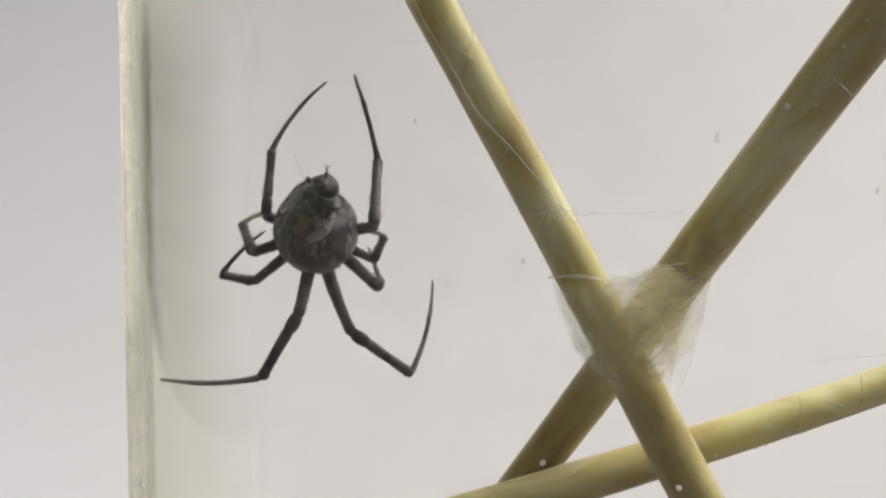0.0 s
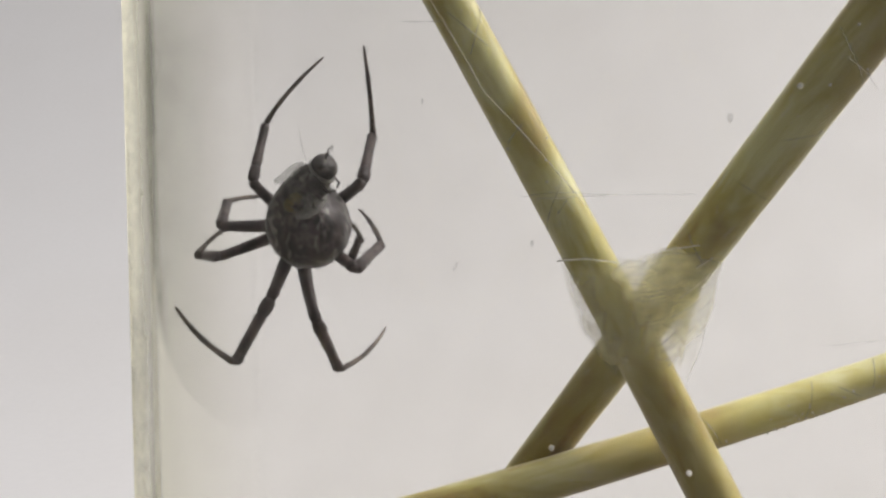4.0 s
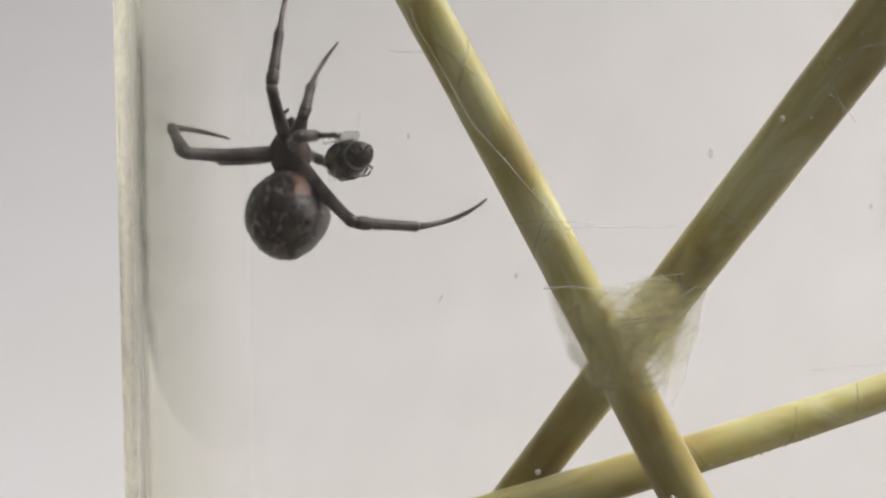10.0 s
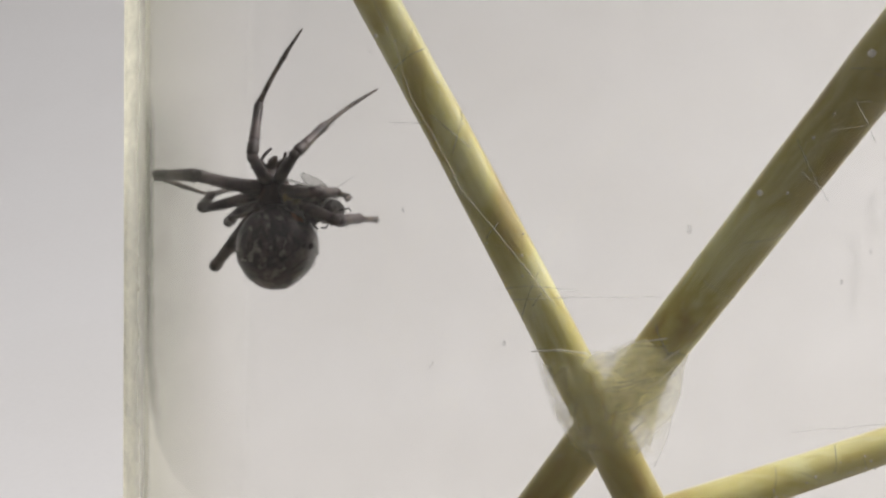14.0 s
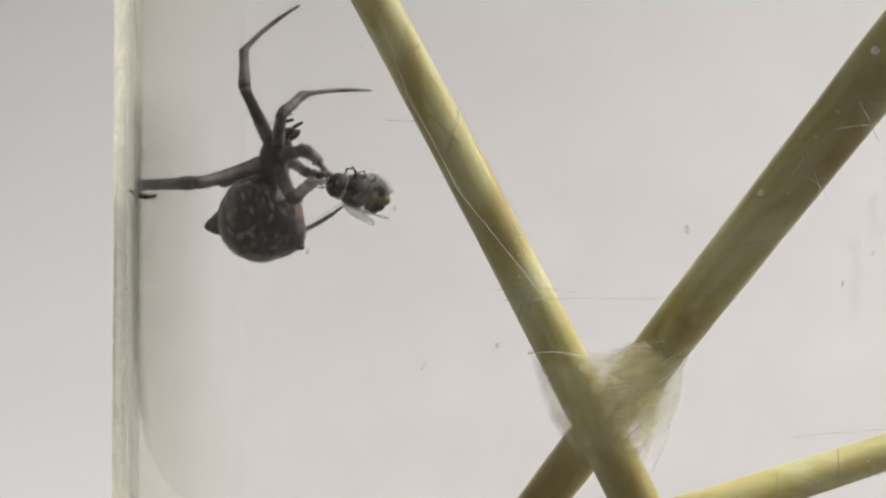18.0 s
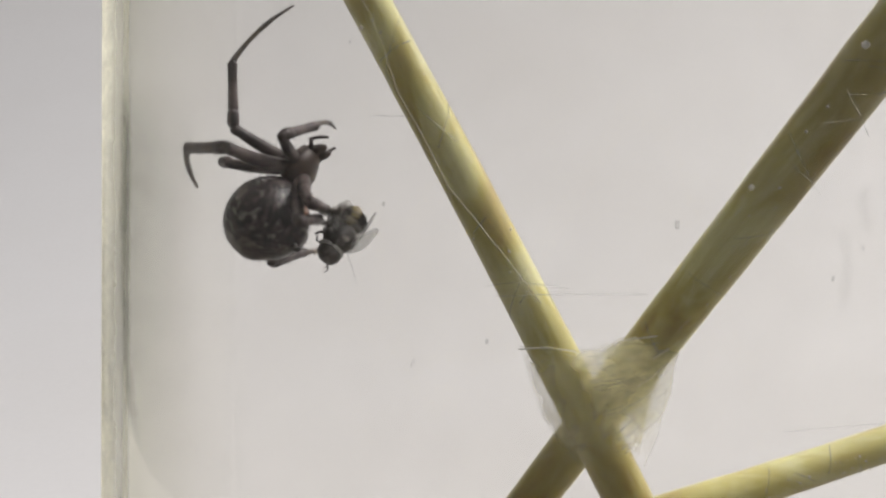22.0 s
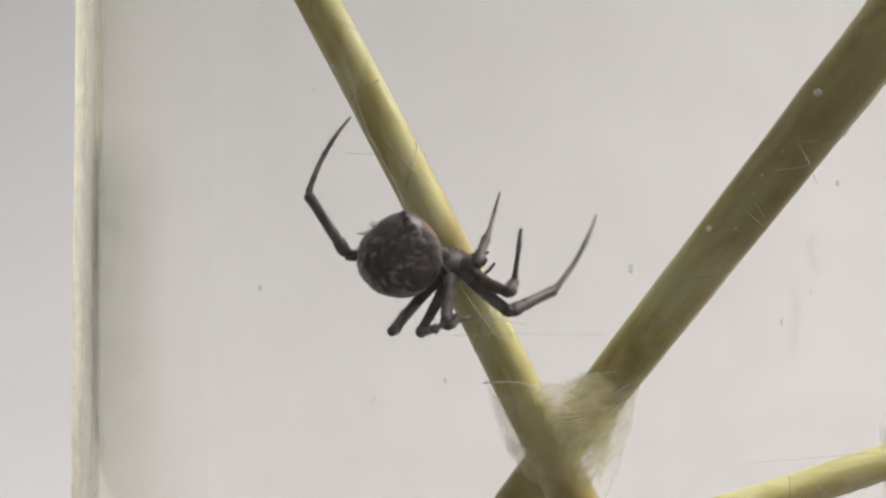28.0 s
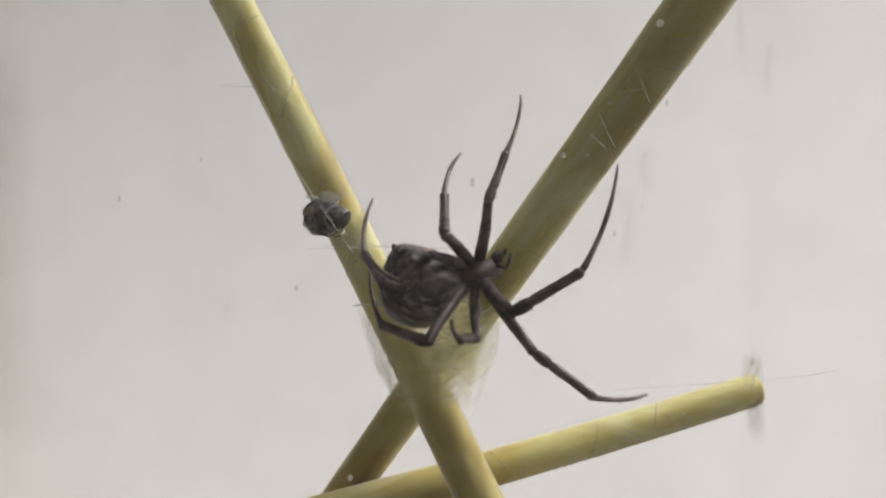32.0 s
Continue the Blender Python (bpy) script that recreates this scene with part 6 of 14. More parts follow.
    walk(tib, [
        (0, pose(0, 0, 0.005901, -114.8, -19.0, 98.6)),
        (0.5, pose(0, 0, 0.005989, -111.6, -20.7, 96.3)),
        (1, pose(0, 0, 0.005901, -111.3, -22.9, 92.4)),
        (1.5, pose(-0, 0, 0.005989, -104.9, -20.4, 87.2)),
        (2, pose(0, 0, 0.005901, -107.0, -17.5, 83.3)),
        (2.5, pose(0, 0, 0.005989, -107.2, -19.7, 78.9)),
        (3, pose(0, 0, 0.005901, -105.2, -20.2, 80.4)),
        (3.5, pose(-0, 0, 0.005989, -106.1, -21.0, 78.0)),
        (5.5, pose(0, 0, 0.005901, -99.4, -23.2, 71.7)),
        (5.75, pose(-0, 0, 0.005989, -118.8, -16.0, 44.9)),
        (6, pose(0, 0, 0.005901, -136.6, -11.3, 25.5)),
        (6.25, pose(-0, 0, 0.005989, -164.0, -24.1, 39.4)),
        (6.5, pose(0, 0, 0.005901, 174.7, -54.3, 58.6)),
        (6.75, pose(0, 0, 0.005989, -162.6, -19.6, 45.6)),
        (7, pose(0, 0, 0.005901, -144.5, 10.7, 44.9)),
        (7.25, pose(-0, 0, 0.005989, -148.7, 15.2, 35.9)),
        (7.5, pose(0, 0, 0.005901, -152.9, 19.2, 26.5)),
        (7.75, pose(-0, 0, 0.005989, -157.1, 18.9, 22.8)),
        (8, pose(0, 0, 0.005901, -158.8, 19.9, 19.7)),
        (8.25, pose(0, -0, 0.005989, -164.6, 19.8, 19.3)),
        (8.5, pose(0, 0, 0.005901, -169.8, 19.2, 18.8)),
        (8.75, pose(-0, 0, 0.005989, -167.1, 15.4, 19.3)),
        (9, pose(0, 0, 0.005901, -163.2, 12.7, 19.9)),
        (9.5, pose(0, 0, 0.005901, -146.7, 10.9, 20.6)),
        (9.75, pose(-0, 0, 0.005989, -159.8, 13.5, 23.2)),
        (10, pose(0, 0, 0.005901, -172.3, 13.3, 24.3)),
        (10.25, pose(-0, -0, 0.005989, -156.8, 13.5, 25.4)),
        (10.5, pose(0, 0, 0.005901, -137.9, 15.1, 27.5)),
        (10.75, pose(0, 0, 0.005989, -155.0, 16.9, 21.8)),
        (11, pose(0, 0, 0.005901, -168.1, 19.8, 16.6)),
        (11.5, pose(0, 0, 0.005901, -171.3, 18.0, 16.6)),
        (12, pose(0, 0, 0.005901, -170.3, 19.7, 17.2)),
        (12.5, pose(-0, 0, 0.005989, -166.1, 18.3, 22.5)),
        (13, pose(0, 0, 0.005901, -160.1, 8.2, 24.8)),
        (13.25, pose(-0, -0, 0.005989, -150.6, 13.9, 24.6)),
        (13.5, pose(0, 0, 0.005901, -138.1, 21.6, 27.0)),
        (13.75, pose(-0, 0, 0.005989, -144.1, 18.4, 28.3)),
        (14, pose(0, 0, 0.005901, -146.1, 17.0, 31.1)),
        (14.5, pose(-0, 0, 0.005989, -150.0, 15.8, 29.1)),
        (15.25, pose(-0, 0, 0.005989, -155.9, 13.6, 26.1)),
        (16.5, pose(-0, 0, 0.00608, -164.0, 8.1, 21.4)),
        (16.67, pose(-0, 0, 0.005989, -166.3, 7.9, 21.0)),
        (16.75, pose(-0, 0, 0.005989, -167.5, 7.8, 20.8)),
        (16.83, pose(-0, 0, 0.005989, -168.7, 7.7, 20.6)),
        (17, pose(0, 0, 0.005901, -171.2, 7.5, 20.2)),
        (17.5, pose(-0, 0, 0.005989, -166.7, 9.4, 20.0)),
        (18, pose(0, 0, 0.005901, -162.0, 11.8, 20.0)),
        (18.25, pose(-0, 0, 0.005989, -164.9, 10.1, 20.7)),
        (18.5, pose(0, 0, 0.005901, -167.0, 9.9, 21.9)),
        (18.75, pose(-0, -0, 0.005989, -166.1, 11.5, 24.6)),
        (19, pose(0, 0, 0.005901, -164.8, 13.6, 27.6)),
        (19.5, pose(-0, 0, 0.005989, -156.4, 9.7, 23.7)),
        (20, pose(0, 0, 0.005901, -135.6, -0.7, 14.0)),
        (20.5, pose(0, 0, 0.005989, -138.4, 17.4, 28.4)),
        (21, pose(0, 0, 0.005901, -155.4, 14.3, 24.0)),
        (21.5, pose(0, 0, 0.005901, -162.9, 12.1, 24.1)),
        (21.75, pose(-0, -0, 0.005989, -160.2, 6.0, 26.7)),
        (22, pose(0, 0, 0.005901, -153.6, 1.9, 29.6)),
        (22.5, pose(-0, 0, 0.005989, -165.6, 2.2, 29.2)),
        (23, pose(0, 0, 0.005901, -156.0, -0.1, 27.9)),
        (23.25, pose(-0, 0, 0.005989, -155.9, 3.5, 25.5)),
        (23.5, pose(0, 0, 0.005901, -154.5, 8.0, 23.5)),
        (23.75, pose(0, 0, 0.005989, -154.7, 15.3, 33.9)),
        (24, pose(0, 0, 0.005901, -139.2, 22.7, 46.5)),
        (24.25, pose(-0, -0, 0.005989, -172.8, 29.2, 38.3)),
        (24.5, pose(0, 0, 0.005901, 153.5, 39.1, 24.7)),
        (24.67, pose(0, -0, 0.005989, 178.6, 15.6, 35.0)),
        (24.83, pose(0, -0, 0.005989, -158.7, -4.1, 34.8)),
        (25, pose(0, 0, 0.005901, -129.2, -21.7, 25.9)),
        (25.25, pose(-0, -0, 0.005989, -146.6, -10.7, 39.0)),
        (25.5, pose(0, 0, 0.005901, -155.9, 1.3, 47.9)),
        (26.17, pose(-0, 0, 0.005989, -149.5, -13.2, 56.0)),
        (26.83, pose(-0, 0, 0.005989, -149.9, -30.7, 61.9)),
        (27.5, pose(0, 0, 0.005901, -160.2, -48.6, 70.8)),
        (27.75, pose(0, -0, 0.005989, -161.0, -39.1, 70.8)),
        (28, pose(0, 0, 0.005901, -162.0, -30.7, 70.1)),
        (28.25, pose(0, -0, 0.005989, -159.3, -28.9, 70.6)),
        (28.5, pose(0, 0, 0.005901, -155.9, -28.0, 70.7)),
        (28.75, pose(-0, -0, 0.005989, 169.6, -71.0, 114.3)),
        (29, pose(0, 0, 0.005901, 66.7, -50.1, -140.4)),
        (29.12, pose(0, -0, 0.005989, 65.2, -56.5, -157.1)),
        (29.25, pose(0, -0, 0.005989, 68.5, -65.4, 170.4)),
        (29.38, pose(0, -0, 0.005989, 86.6, -71.4, 124.1)),
        (29.5, pose(0, 0, 0.005901, 100.7, -72.5, 92.4)),
        (29.62, pose(-0, -0, 0.005989, 55.6, -66.1, 141.4)),
        (29.685, pose(0, -0, 0.005989, 39.5, -56.6, 159.2)),
        (29.75, pose(0, -0, 0.005989, 29.5, -43.9, 170.4)),
        (29.88, pose(0, -0, 0.005989, 18.4, -14.4, -177.8)),
        (30, pose(0, 0, 0.005901, 11.7, 9.1, -173.8)),
        (30.25, pose(0, -0, 0.005989, 42.8, -5.6, -177.5)),
        (30.5, pose(0, 0, 0.005901, 73.0, -17.7, 169.5)),
        (30.75, pose(0, -0, 0.005989, 73.8, -21.9, 162.7)),
        (31, pose(0, 0, 0.005901, 73.2, -25.8, 156.6)),
        (31.12, pose(0, -0, 0.005989, 59.9, -21.6, 166.2)),
        (31.25, pose(0, -0, 0.005989, 44.1, -13.8, 176.1)),
        (31.38, pose(0, -0, 0.005989, 29.9, -3.6, -176.6)),
        (31.5, pose(0, 0, 0.005901, 18.7, 6.2, -172.5)),
        (31.75, pose(0, -0, 0.005989, 18.0, 7.1, -170.8)),
        (32, pose(0, 0, 0.005901, 16.6, 7.7, -169.2)),
    ])
    walk(met, [
        (0, pose(-0.004334, -0, 0.004028, -54.3, 30.4, 170.0)),
        (0.5, pose(-0.004501, 0.00013, 0.004336, -57.3, 26.1, 170.2)),
        (1, pose(-0.004422, 0.000484, 0.004319, -54.1, 21.7, 170.7)),
        (1.5, pose(-0.00461, 0.000656, 0.004837, -46.5, 13.9, 174.9)),
        (2, pose(-0.004435, 0.000942, 0.004584, -40.4, 13.1, 170.8)),
        (2.5, pose(-0.004404, 0.001354, 0.004653, -37.5, 6.6, 174.2)),
        (3, pose(-0.004421, 0.001183, 0.004741, -46.2, 13.1, 166.3)),
        (3.5, pose(-0.00441, 0.001424, 0.004749, -40.9, 11.0, 165.9)),
        (5.5, pose(-0.004327, 0.001749, 0.00519, -50.4, 6.9, 160.2)),
        (5.75, pose(-0.002517, 0.003425, 0.003766, -27.7, -15.6, 141.5)),
        (6, pose(-0.000789, 0.003217, 0.002537, 8.0, -28.7, 112.7)),
        (6.25, pose(0.000616, 0.002212, 0.001777, -29.7, -6.4, 124.6)),
        (6.5, pose(0.002359, 0.003034, 0.003159, -71.4, 5.0, 134.9)),
        (6.75, pose(4.8e-05, 0.002104, 0.001678, -27.9, -7.4, 129.6)),
        (7, pose(-0.002441, 0.001435, 0.002124, 20.7, -7.7, 116.7)),
        (7.25, pose(-0.002331, 0.001384, 0.002032, 20.3, -4.1, 116.4)),
        (7.5, pose(-0.002201, 0.001309, 0.001935, 19.3, 0.2, 116.3)),
        (7.75, pose(-0.002039, 0.001167, 0.001807, 9.1, -0.0, 134.6)),
        (8, pose(-0.001986, 0.001107, 0.001764, -0.9, 1.7, 152.5)),
        (8.25, pose(-0.0019, 0.000688, 0.001638, 1.2, -0.6, 156.9)),
        (8.5, pose(-0.001719, 0.000295, 0.001514, 3.5, -2.4, 161.2)),
        (8.75, pose(-0.001523, 0.000603, 0.00148, 0.4, -0.3, 157.5)),
        (9, pose(-0.001399, 0.000942, 0.001492, -3.0, 0.6, 153.8)),
        (9.5, pose(-0.001611, 0.002167, 0.002029, -3.1, -15.4, 131.7)),
        (9.75, pose(-0.001614, 0.001108, 0.001609, 0.8, -4.5, 143.4)),
        (10, pose(-0.001243, 0.00013, 0.001349, 5.1, 6.5, 155.7)),
        (10.25, pose(-0.001742, 0.001265, 0.001702, -16.3, -2.4, 174.1)),
        (10.5, pose(-0.002272, 0.002388, 0.002522, -40.3, 3.6, -169.2)),
        (10.75, pose(-0.00193, 0.00141, 0.00183, -14.7, -9.0, 166.4)),
        (11, pose(-0.001775, 0.000483, 0.001554, 10.4, -1.8, 138.6)),
        (11.5, pose(-0.001586, 0.000273, 0.001463, 9.5, -5.2, 141.9)),
        (12, pose(-0.001735, 0.000293, 0.00152, 9.3, -4.0, 145.6)),
        (12.5, pose(-0.001794, 0.000505, 0.001569, 8.1, -5.1, 144.5)),
        (13, pose(-0.001251, 0.001196, 0.001509, -2.8, -3.7, 143.7)),
        (13.25, pose(-0.001896, 0.001724, 0.001934, -9.3, -18.8, 150.6)),
        (13.5, pose(-0.002582, 0.00222, 0.002631, -19.0, -33.2, 160.5)),
        (13.75, pose(-0.002413, 0.001898, 0.002303, -5.9, -25.9, 147.8)),
        (14, pose(-0.00234, 0.001661, 0.002153, 4.5, -17.3, 137.7)),
        (14.5, pose(-0.002158, 0.001547, 0.001993, 3.8, -15.4, 138.6)),
        (15.25, pose(-0.001786, 0.001306, 0.001733, 2.8, -10.9, 140.0)),
        (16.5, pose(-0.001138, 0.001046, 0.001283, 0.3, -4.1, 142.1)),
        (16.67, pose(-0.001007, 0.000832, 0.001373, 0.7, -1.9, 142.3)),
        (16.75, pose(-0.000962, 0.000745, 0.001349, 0.9, -1.1, 142.5)),
        (16.83, pose(-0.000917, 0.000657, 0.001326, 1.1, -0.2, 142.6)),
        (17, pose(-0.000821, 0.000465, 0.001275, 1.5, 1.6, 142.9)),
        (17.5, pose(-0.001092, 0.000774, 0.001382, 5.9, -1.0, 126.3)),
        (18, pose(-0.00136, 0.001055, 0.001505, 11.8, -0.9, 109.7)),
        (18.25, pose(-0.001198, 0.00088, 0.001428, 6.6, 4.5, 118.9)),
        (18.5, pose(-0.001126, 0.000689, 0.001369, 6.4, 12.2, 128.1)),
        (18.75, pose(-0.001323, 0.000662, 0.001426, 7.0, 10.7, 133.6)),
        (19, pose(-0.001518, 0.0006, 0.001471, 7.5, 9.2, 139.0)),
        (19.5, pose(-0.001454, 0.00146, 0.001657, 9.3, 15.8, 120.9)),
        (20, pose(-0.000757, 0.003218, 0.002531, 2.4, 7.9, 101.2)),
        (20.5, pose(-0.002455, 0.002292, 0.002564, 22.0, 16.2, 125.4)),
        (21, pose(-0.001769, 0.001362, 0.001741, -1.8, 7.1, 145.5)),
        (21.5, pose(-0.001431, 0.000885, 0.00149, -8.3, 5.1, 169.9)),
        (21.75, pose(-0.001152, 0.001238, 0.0015, -13.1, 2.7, 165.5)),
        (22, pose(-0.001165, 0.001756, 0.001677, -17.0, -2.3, 161.9)),
        (22.5, pose(-0.000738, 0.000953, 0.001346, -29.7, 16.3, 119.9)),
        (23, pose(-0.000888, 0.001704, 0.001589, 12.1, 7.5, 90.7)),
        (23.25, pose(-0.001083, 0.001658, 0.00162, 4.0, 1.0, 116.0)),
        (23.5, pose(-0.001356, 0.001626, 0.001682, -6.0, -1.6, 141.9)),
        (23.75, pose(-0.002095, 0.001063, 0.001806, -8.0, -2.6, 158.3)),
        (24, pose(-0.003188, 0.00112, 0.002604, -13.6, -1.8, 174.6)),
        (24.25, pose(-0.002197, -0.000968, 0.001836, 5.3, 32.8, -162.3)),
        (24.5, pose(-0.001534, -0.00303, 0.002622, 53.3, 43.1, -118.7)),
        (24.67, pose(-0.000987, -0.000833, 0.001369, 14.2, 48.4, -138.7)),
        (24.83, pose(-0.000733, 0.001611, 0.00153, -25.5, 46.0, -158.5)),
        (25, pose(-0.000606, 0.003773, 0.003129, -59.8, 35.5, -171.7)),
        (25.25, pose(-0.001083, 0.002519, 0.002053, -32.6, 3.0, 175.1)),
        (25.5, pose(-0.001498, 0.00122, 0.001594, -0.5, 2.6, 141.8)),
        (26.17, pose(-0.001487, 0.002144, 0.001964, -17.6, 1.0, 142.4)),
        (26.83, pose(-0.001121, 0.003003, 0.00242, -34.4, 8.0, 139.5)),
        (27.5, pose(-0.000416, 0.003673, 0.002965, -49.5, 20.0, 128.9)),
        (27.75, pose(-0.000532, 0.003214, 0.002468, -45.5, 25.5, 152.3)),
        (28, pose(-0.000593, 0.002653, 0.002042, -42.1, 31.5, 175.2)),
        (28.25, pose(-0.000879, 0.002607, 0.002059, -38.5, 23.9, 169.6)),
        (28.5, pose(-0.001154, 0.002545, 0.002096, -34.4, 17.9, 162.7)),
        (28.75, pose(-0.001043, 0.004423, 0.004453, -79.6, 10.8, 111.4)),
        (29, pose(-0.001655, 0.004256, 0.007102, -129.3, -29.3, 80.3)),
        (29.12, pose(-0.000152, 0.004664, 0.007099, -139.4, -13.1, 71.7)),
        (29.25, pose(0.002325, 0.004132, 0.006721, -159.2, -13.5, 49.7)),
        (29.38, pose(0.004119, 0.002457, 0.006081, -158.6, -54.8, 9.6)),
        (29.5, pose(0.004599, 0.001034, 0.005638, -127.0, -59.9, -37.7)),
        (29.62, pose(0.004407, 0.001546, 0.007085, 59.6, -75.9, 144.0)),
        (29.685, pose(0.003972, 0.001751, 0.008029, 37.7, -41.1, 161.2)),
        (29.75, pose(0.003247, 0.001847, 0.008998, 2.1, 11.5, 161.0)),
        (29.88, pose(0.001077, 0.001557, 0.010397, -66.0, 13.6, 117.0)),
        (30, pose(-0.000833, 0.00087, 0.010466, -79.4, -23.1, 109.4)),
        (30.25, pose(0.000205, 0.00327, 0.009492, -98.6, -16.1, 111.1)),
        (30.5, pose(0.001232, 0.004365, 0.007213, -106.3, -11.7, 97.9)),
        (30.75, pose(0.001842, 0.004252, 0.007227, -103.5, -11.6, 91.8)),
        (31, pose(0.00234, 0.003912, 0.007132, -100.8, -11.6, 84.3)),
        (31.12, pose(0.001854, 0.003818, 0.008223, -103.7, -38.2, 76.9)),
        (31.25, pose(0.001048, 0.003275, 0.009333, -99.4, -71.0, 34.2)),
        (31.38, pose(0.000115, 0.002404, 0.010138, 10.4, -75.7, -126.7)),
        (31.5, pose(-0.000674, 0.001438, 0.010348, 39.6, -58.7, -178.9)),
        (31.75, pose(-0.000794, 0.001371, 0.010517, 43.2, -62.0, -177.9)),
        (32, pose(-0.000845, 0.001213, 0.010385, 43.7, -63.6, -173.5)),
    ])
    leg, tib, met = LEGS["c"]
    walk(leg, [
        (0, pose(6.1e-05, -0.000477, 0.000137, -78.6, -20.2, 135.7)),
        (0.5, pose(5.4e-05, -0.000285, -0.00014, -86.6, -21.2, 145.0)),
        (1, pose(4.7e-05, -9.3e-05, -0.000417, -94.0, -21.1, 149.9)),
        (1.5, pose(2.9e-05, 1.3e-05, -0.000431, -101.5, -20.9, 157.9)),
        (2, pose(1.1e-05, 0.000119, -0.000445, -100.7, -16.9, -177.0)),
        (2.5, pose(5.3e-05, -0.000103, -0.000337, -98.1, -18.8, 170.9)),
        (3, pose(9.6e-05, -0.000324, -0.000229, -95.4, -20.2, 159.0)),
        (3.5, pose(0.000118, -0.000343, -0.000219, -98.7, -19.9, 166.6)),
        (4.25, pose(0.00015, -0.000371, -0.000205, -103.8, -20.4, 169.1)),
        (5.5, pose(0.000205, -0.000419, -0.00018, -112.4, -20.8, 173.1)),
        (5.75, pose(-2.4e-05, -0.000289, -0.0001, -110.9, 1.1, -162.3)),
        (6, pose(-0.000253, -0.00016, -1.9e-05, -106.7, 20.5, -140.1)),
        (6.12, pose(-0.000251, -0.000156, -1.2e-05, -100.2, 21.1, -131.8)),
        (6.25, pose(-0.000249, -0.000151, -5e-06, -92.2, 20.8, -122.2)),
        (6.38, pose(-0.000247, -0.000146, 2e-06, -84.1, 19.2, -113.1)),
        (6.5, pose(-0.000245, -0.000142, 9e-06, -77.1, 16.9, -105.9)),
        (6.62, pose(-0.000212, -9.2e-05, -5.4e-05, -83.2, 15.4, -106.5)),
        (6.75, pose(-0.000177, -3.9e-05, -0.000124, -89.9, 13.7, -106.4)),
        (6.88, pose(-0.000141, 1.5e-05, -0.000193, -96.3, 12.1, -105.5)),
        (7, pose(-0.000108, 6.5e-05, -0.000256, -101.7, 10.7, -104.2)),
        (7.25, pose(0.000193, 3.1e-05, -0.000166, -108.5, 28.8, -108.9)),
        (7.5, pose(0.000494, -3e-06, -7.6e-05, -117.7, 45.4, -119.7)),
        (7.75, pose(0.000592, 1.5e-05, -1.1e-05, -120.2, 39.7, -133.8)),
        (8, pose(0.000689, 3.3e-05, 5.4e-05, -120.9, 33.8, -146.3)),
        (8.25, pose(0.000575, -5.4e-05, 9.6e-05, -116.1, 36.1, -140.8)),
        (8.5, pose(0.00046, -0.00014, 0.000138, -110.4, 37.3, -137.1)),
        (8.75, pose(0.000472, -0.000114, 0.00011, -122.2, 33.9, -143.6)),
        (9, pose(0.000485, -8.8e-05, 8.3e-05, -133.1, 30.6, -147.5)),
        (9.25, pose(0.000492, -2.3e-05, 5.2e-05, -140.0, 29.5, -149.2)),
        (9.5, pose(0.000498, 4.2e-05, 2e-05, -146.7, 27.7, -151.3)),
        (9.75, pose(0.000479, -7.4e-05, -8e-06, -142.2, 23.2, -153.0)),
        (10, pose(0.000461, -0.000191, -3.6e-05, -138.5, 17.6, -156.1)),
        (10.25, pose(0.000462, -0.000173, 3.5e-05, -140.0, 17.2, -157.2)),
        (10.5, pose(0.000463, -0.000156, 0.000106, -141.7, 16.8, -158.4)),
        (10.75, pose(0.000476, -0.000104, 0.0001, -133.8, 17.2, -159.0)),
        (11, pose(0.000488, -5.2e-05, 9.4e-05, -126.0, 18.5, -158.6)),
        (11.25, pose(0.000487, -5.8e-05, 9.6e-05, -127.7, 16.4, -161.4)),
        (11.5, pose(0.000486, -6.5e-05, 9.8e-05, -129.6, 14.5, -163.9)),
        (12, pose(0.000492, -5.1e-05, 7.6e-05, -131.0, 14.2, -164.2)),
        (12.5, pose(0.000481, -0.000109, 2.3e-05, -138.0, 11.7, -167.7)),
        (13, pose(0.00047, -0.000167, -3e-05, -131.8, 0.2, 179.9)),
        (13.5, pose(0.000471, -0.000154, 6.3e-05, -133.1, 3.0, -177.0)),
        (13.75, pose(0.000441, -0.000215, 6e-05, -132.3, -0.2, 179.5)),
        (14, pose(0.000412, -0.000277, 5.6e-05, -131.1, -2.3, 177.1)),
        (14.5, pose(0.000389, -0.000268, 0.000111, -122.3, 7.1, 174.8)),
        (15.25, pose(0.000355, -0.000255, 0.000192, -111.6, 22.2, 174.7)),
        (16.5, pose(0.000297, -0.000233, 0.000328, -88.3, 46.5, -173.3)),
        (16.67, pose(0.000309, -0.000202, 0.000335, -79.3, 48.2, -154.0)),
        (16.75, pose(0.000314, -0.000188, 0.000338, -74.3, 48.2, -144.4)),
        (16.83, pose(0.000319, -0.000174, 0.000341, -68.9, 47.5, -134.8)),
        (17, pose(0.000331, -0.000143, 0.000347, -57.8, 44.2, -115.5)),
        (17.5, pose(0.000352, -0.000123, 0.000332, -74.8, 50.3, -137.1)),
        (18, pose(0.000373, -0.000104, 0.000317, -73.7, 48.4, -128.9)),
        (18.25, pose(0.000417, -9.1e-05, 0.000248, -85.9, 49.3, -135.9)),
        (18.5, pose(0.00046, -7.8e-05, 0.000179, -98.4, 49.1, -144.3)),
        (18.75, pose(0.000452, -0.000144, 0.000136, -101.6, 48.6, -149.1)),
        (19, pose(0.000444, -0.00021, 9.3e-05, -104.5, 47.9, -153.6)),
        (19.5, pose(0.000593, -8e-05, 0.000121, -119.5, 55.1, -133.7)),
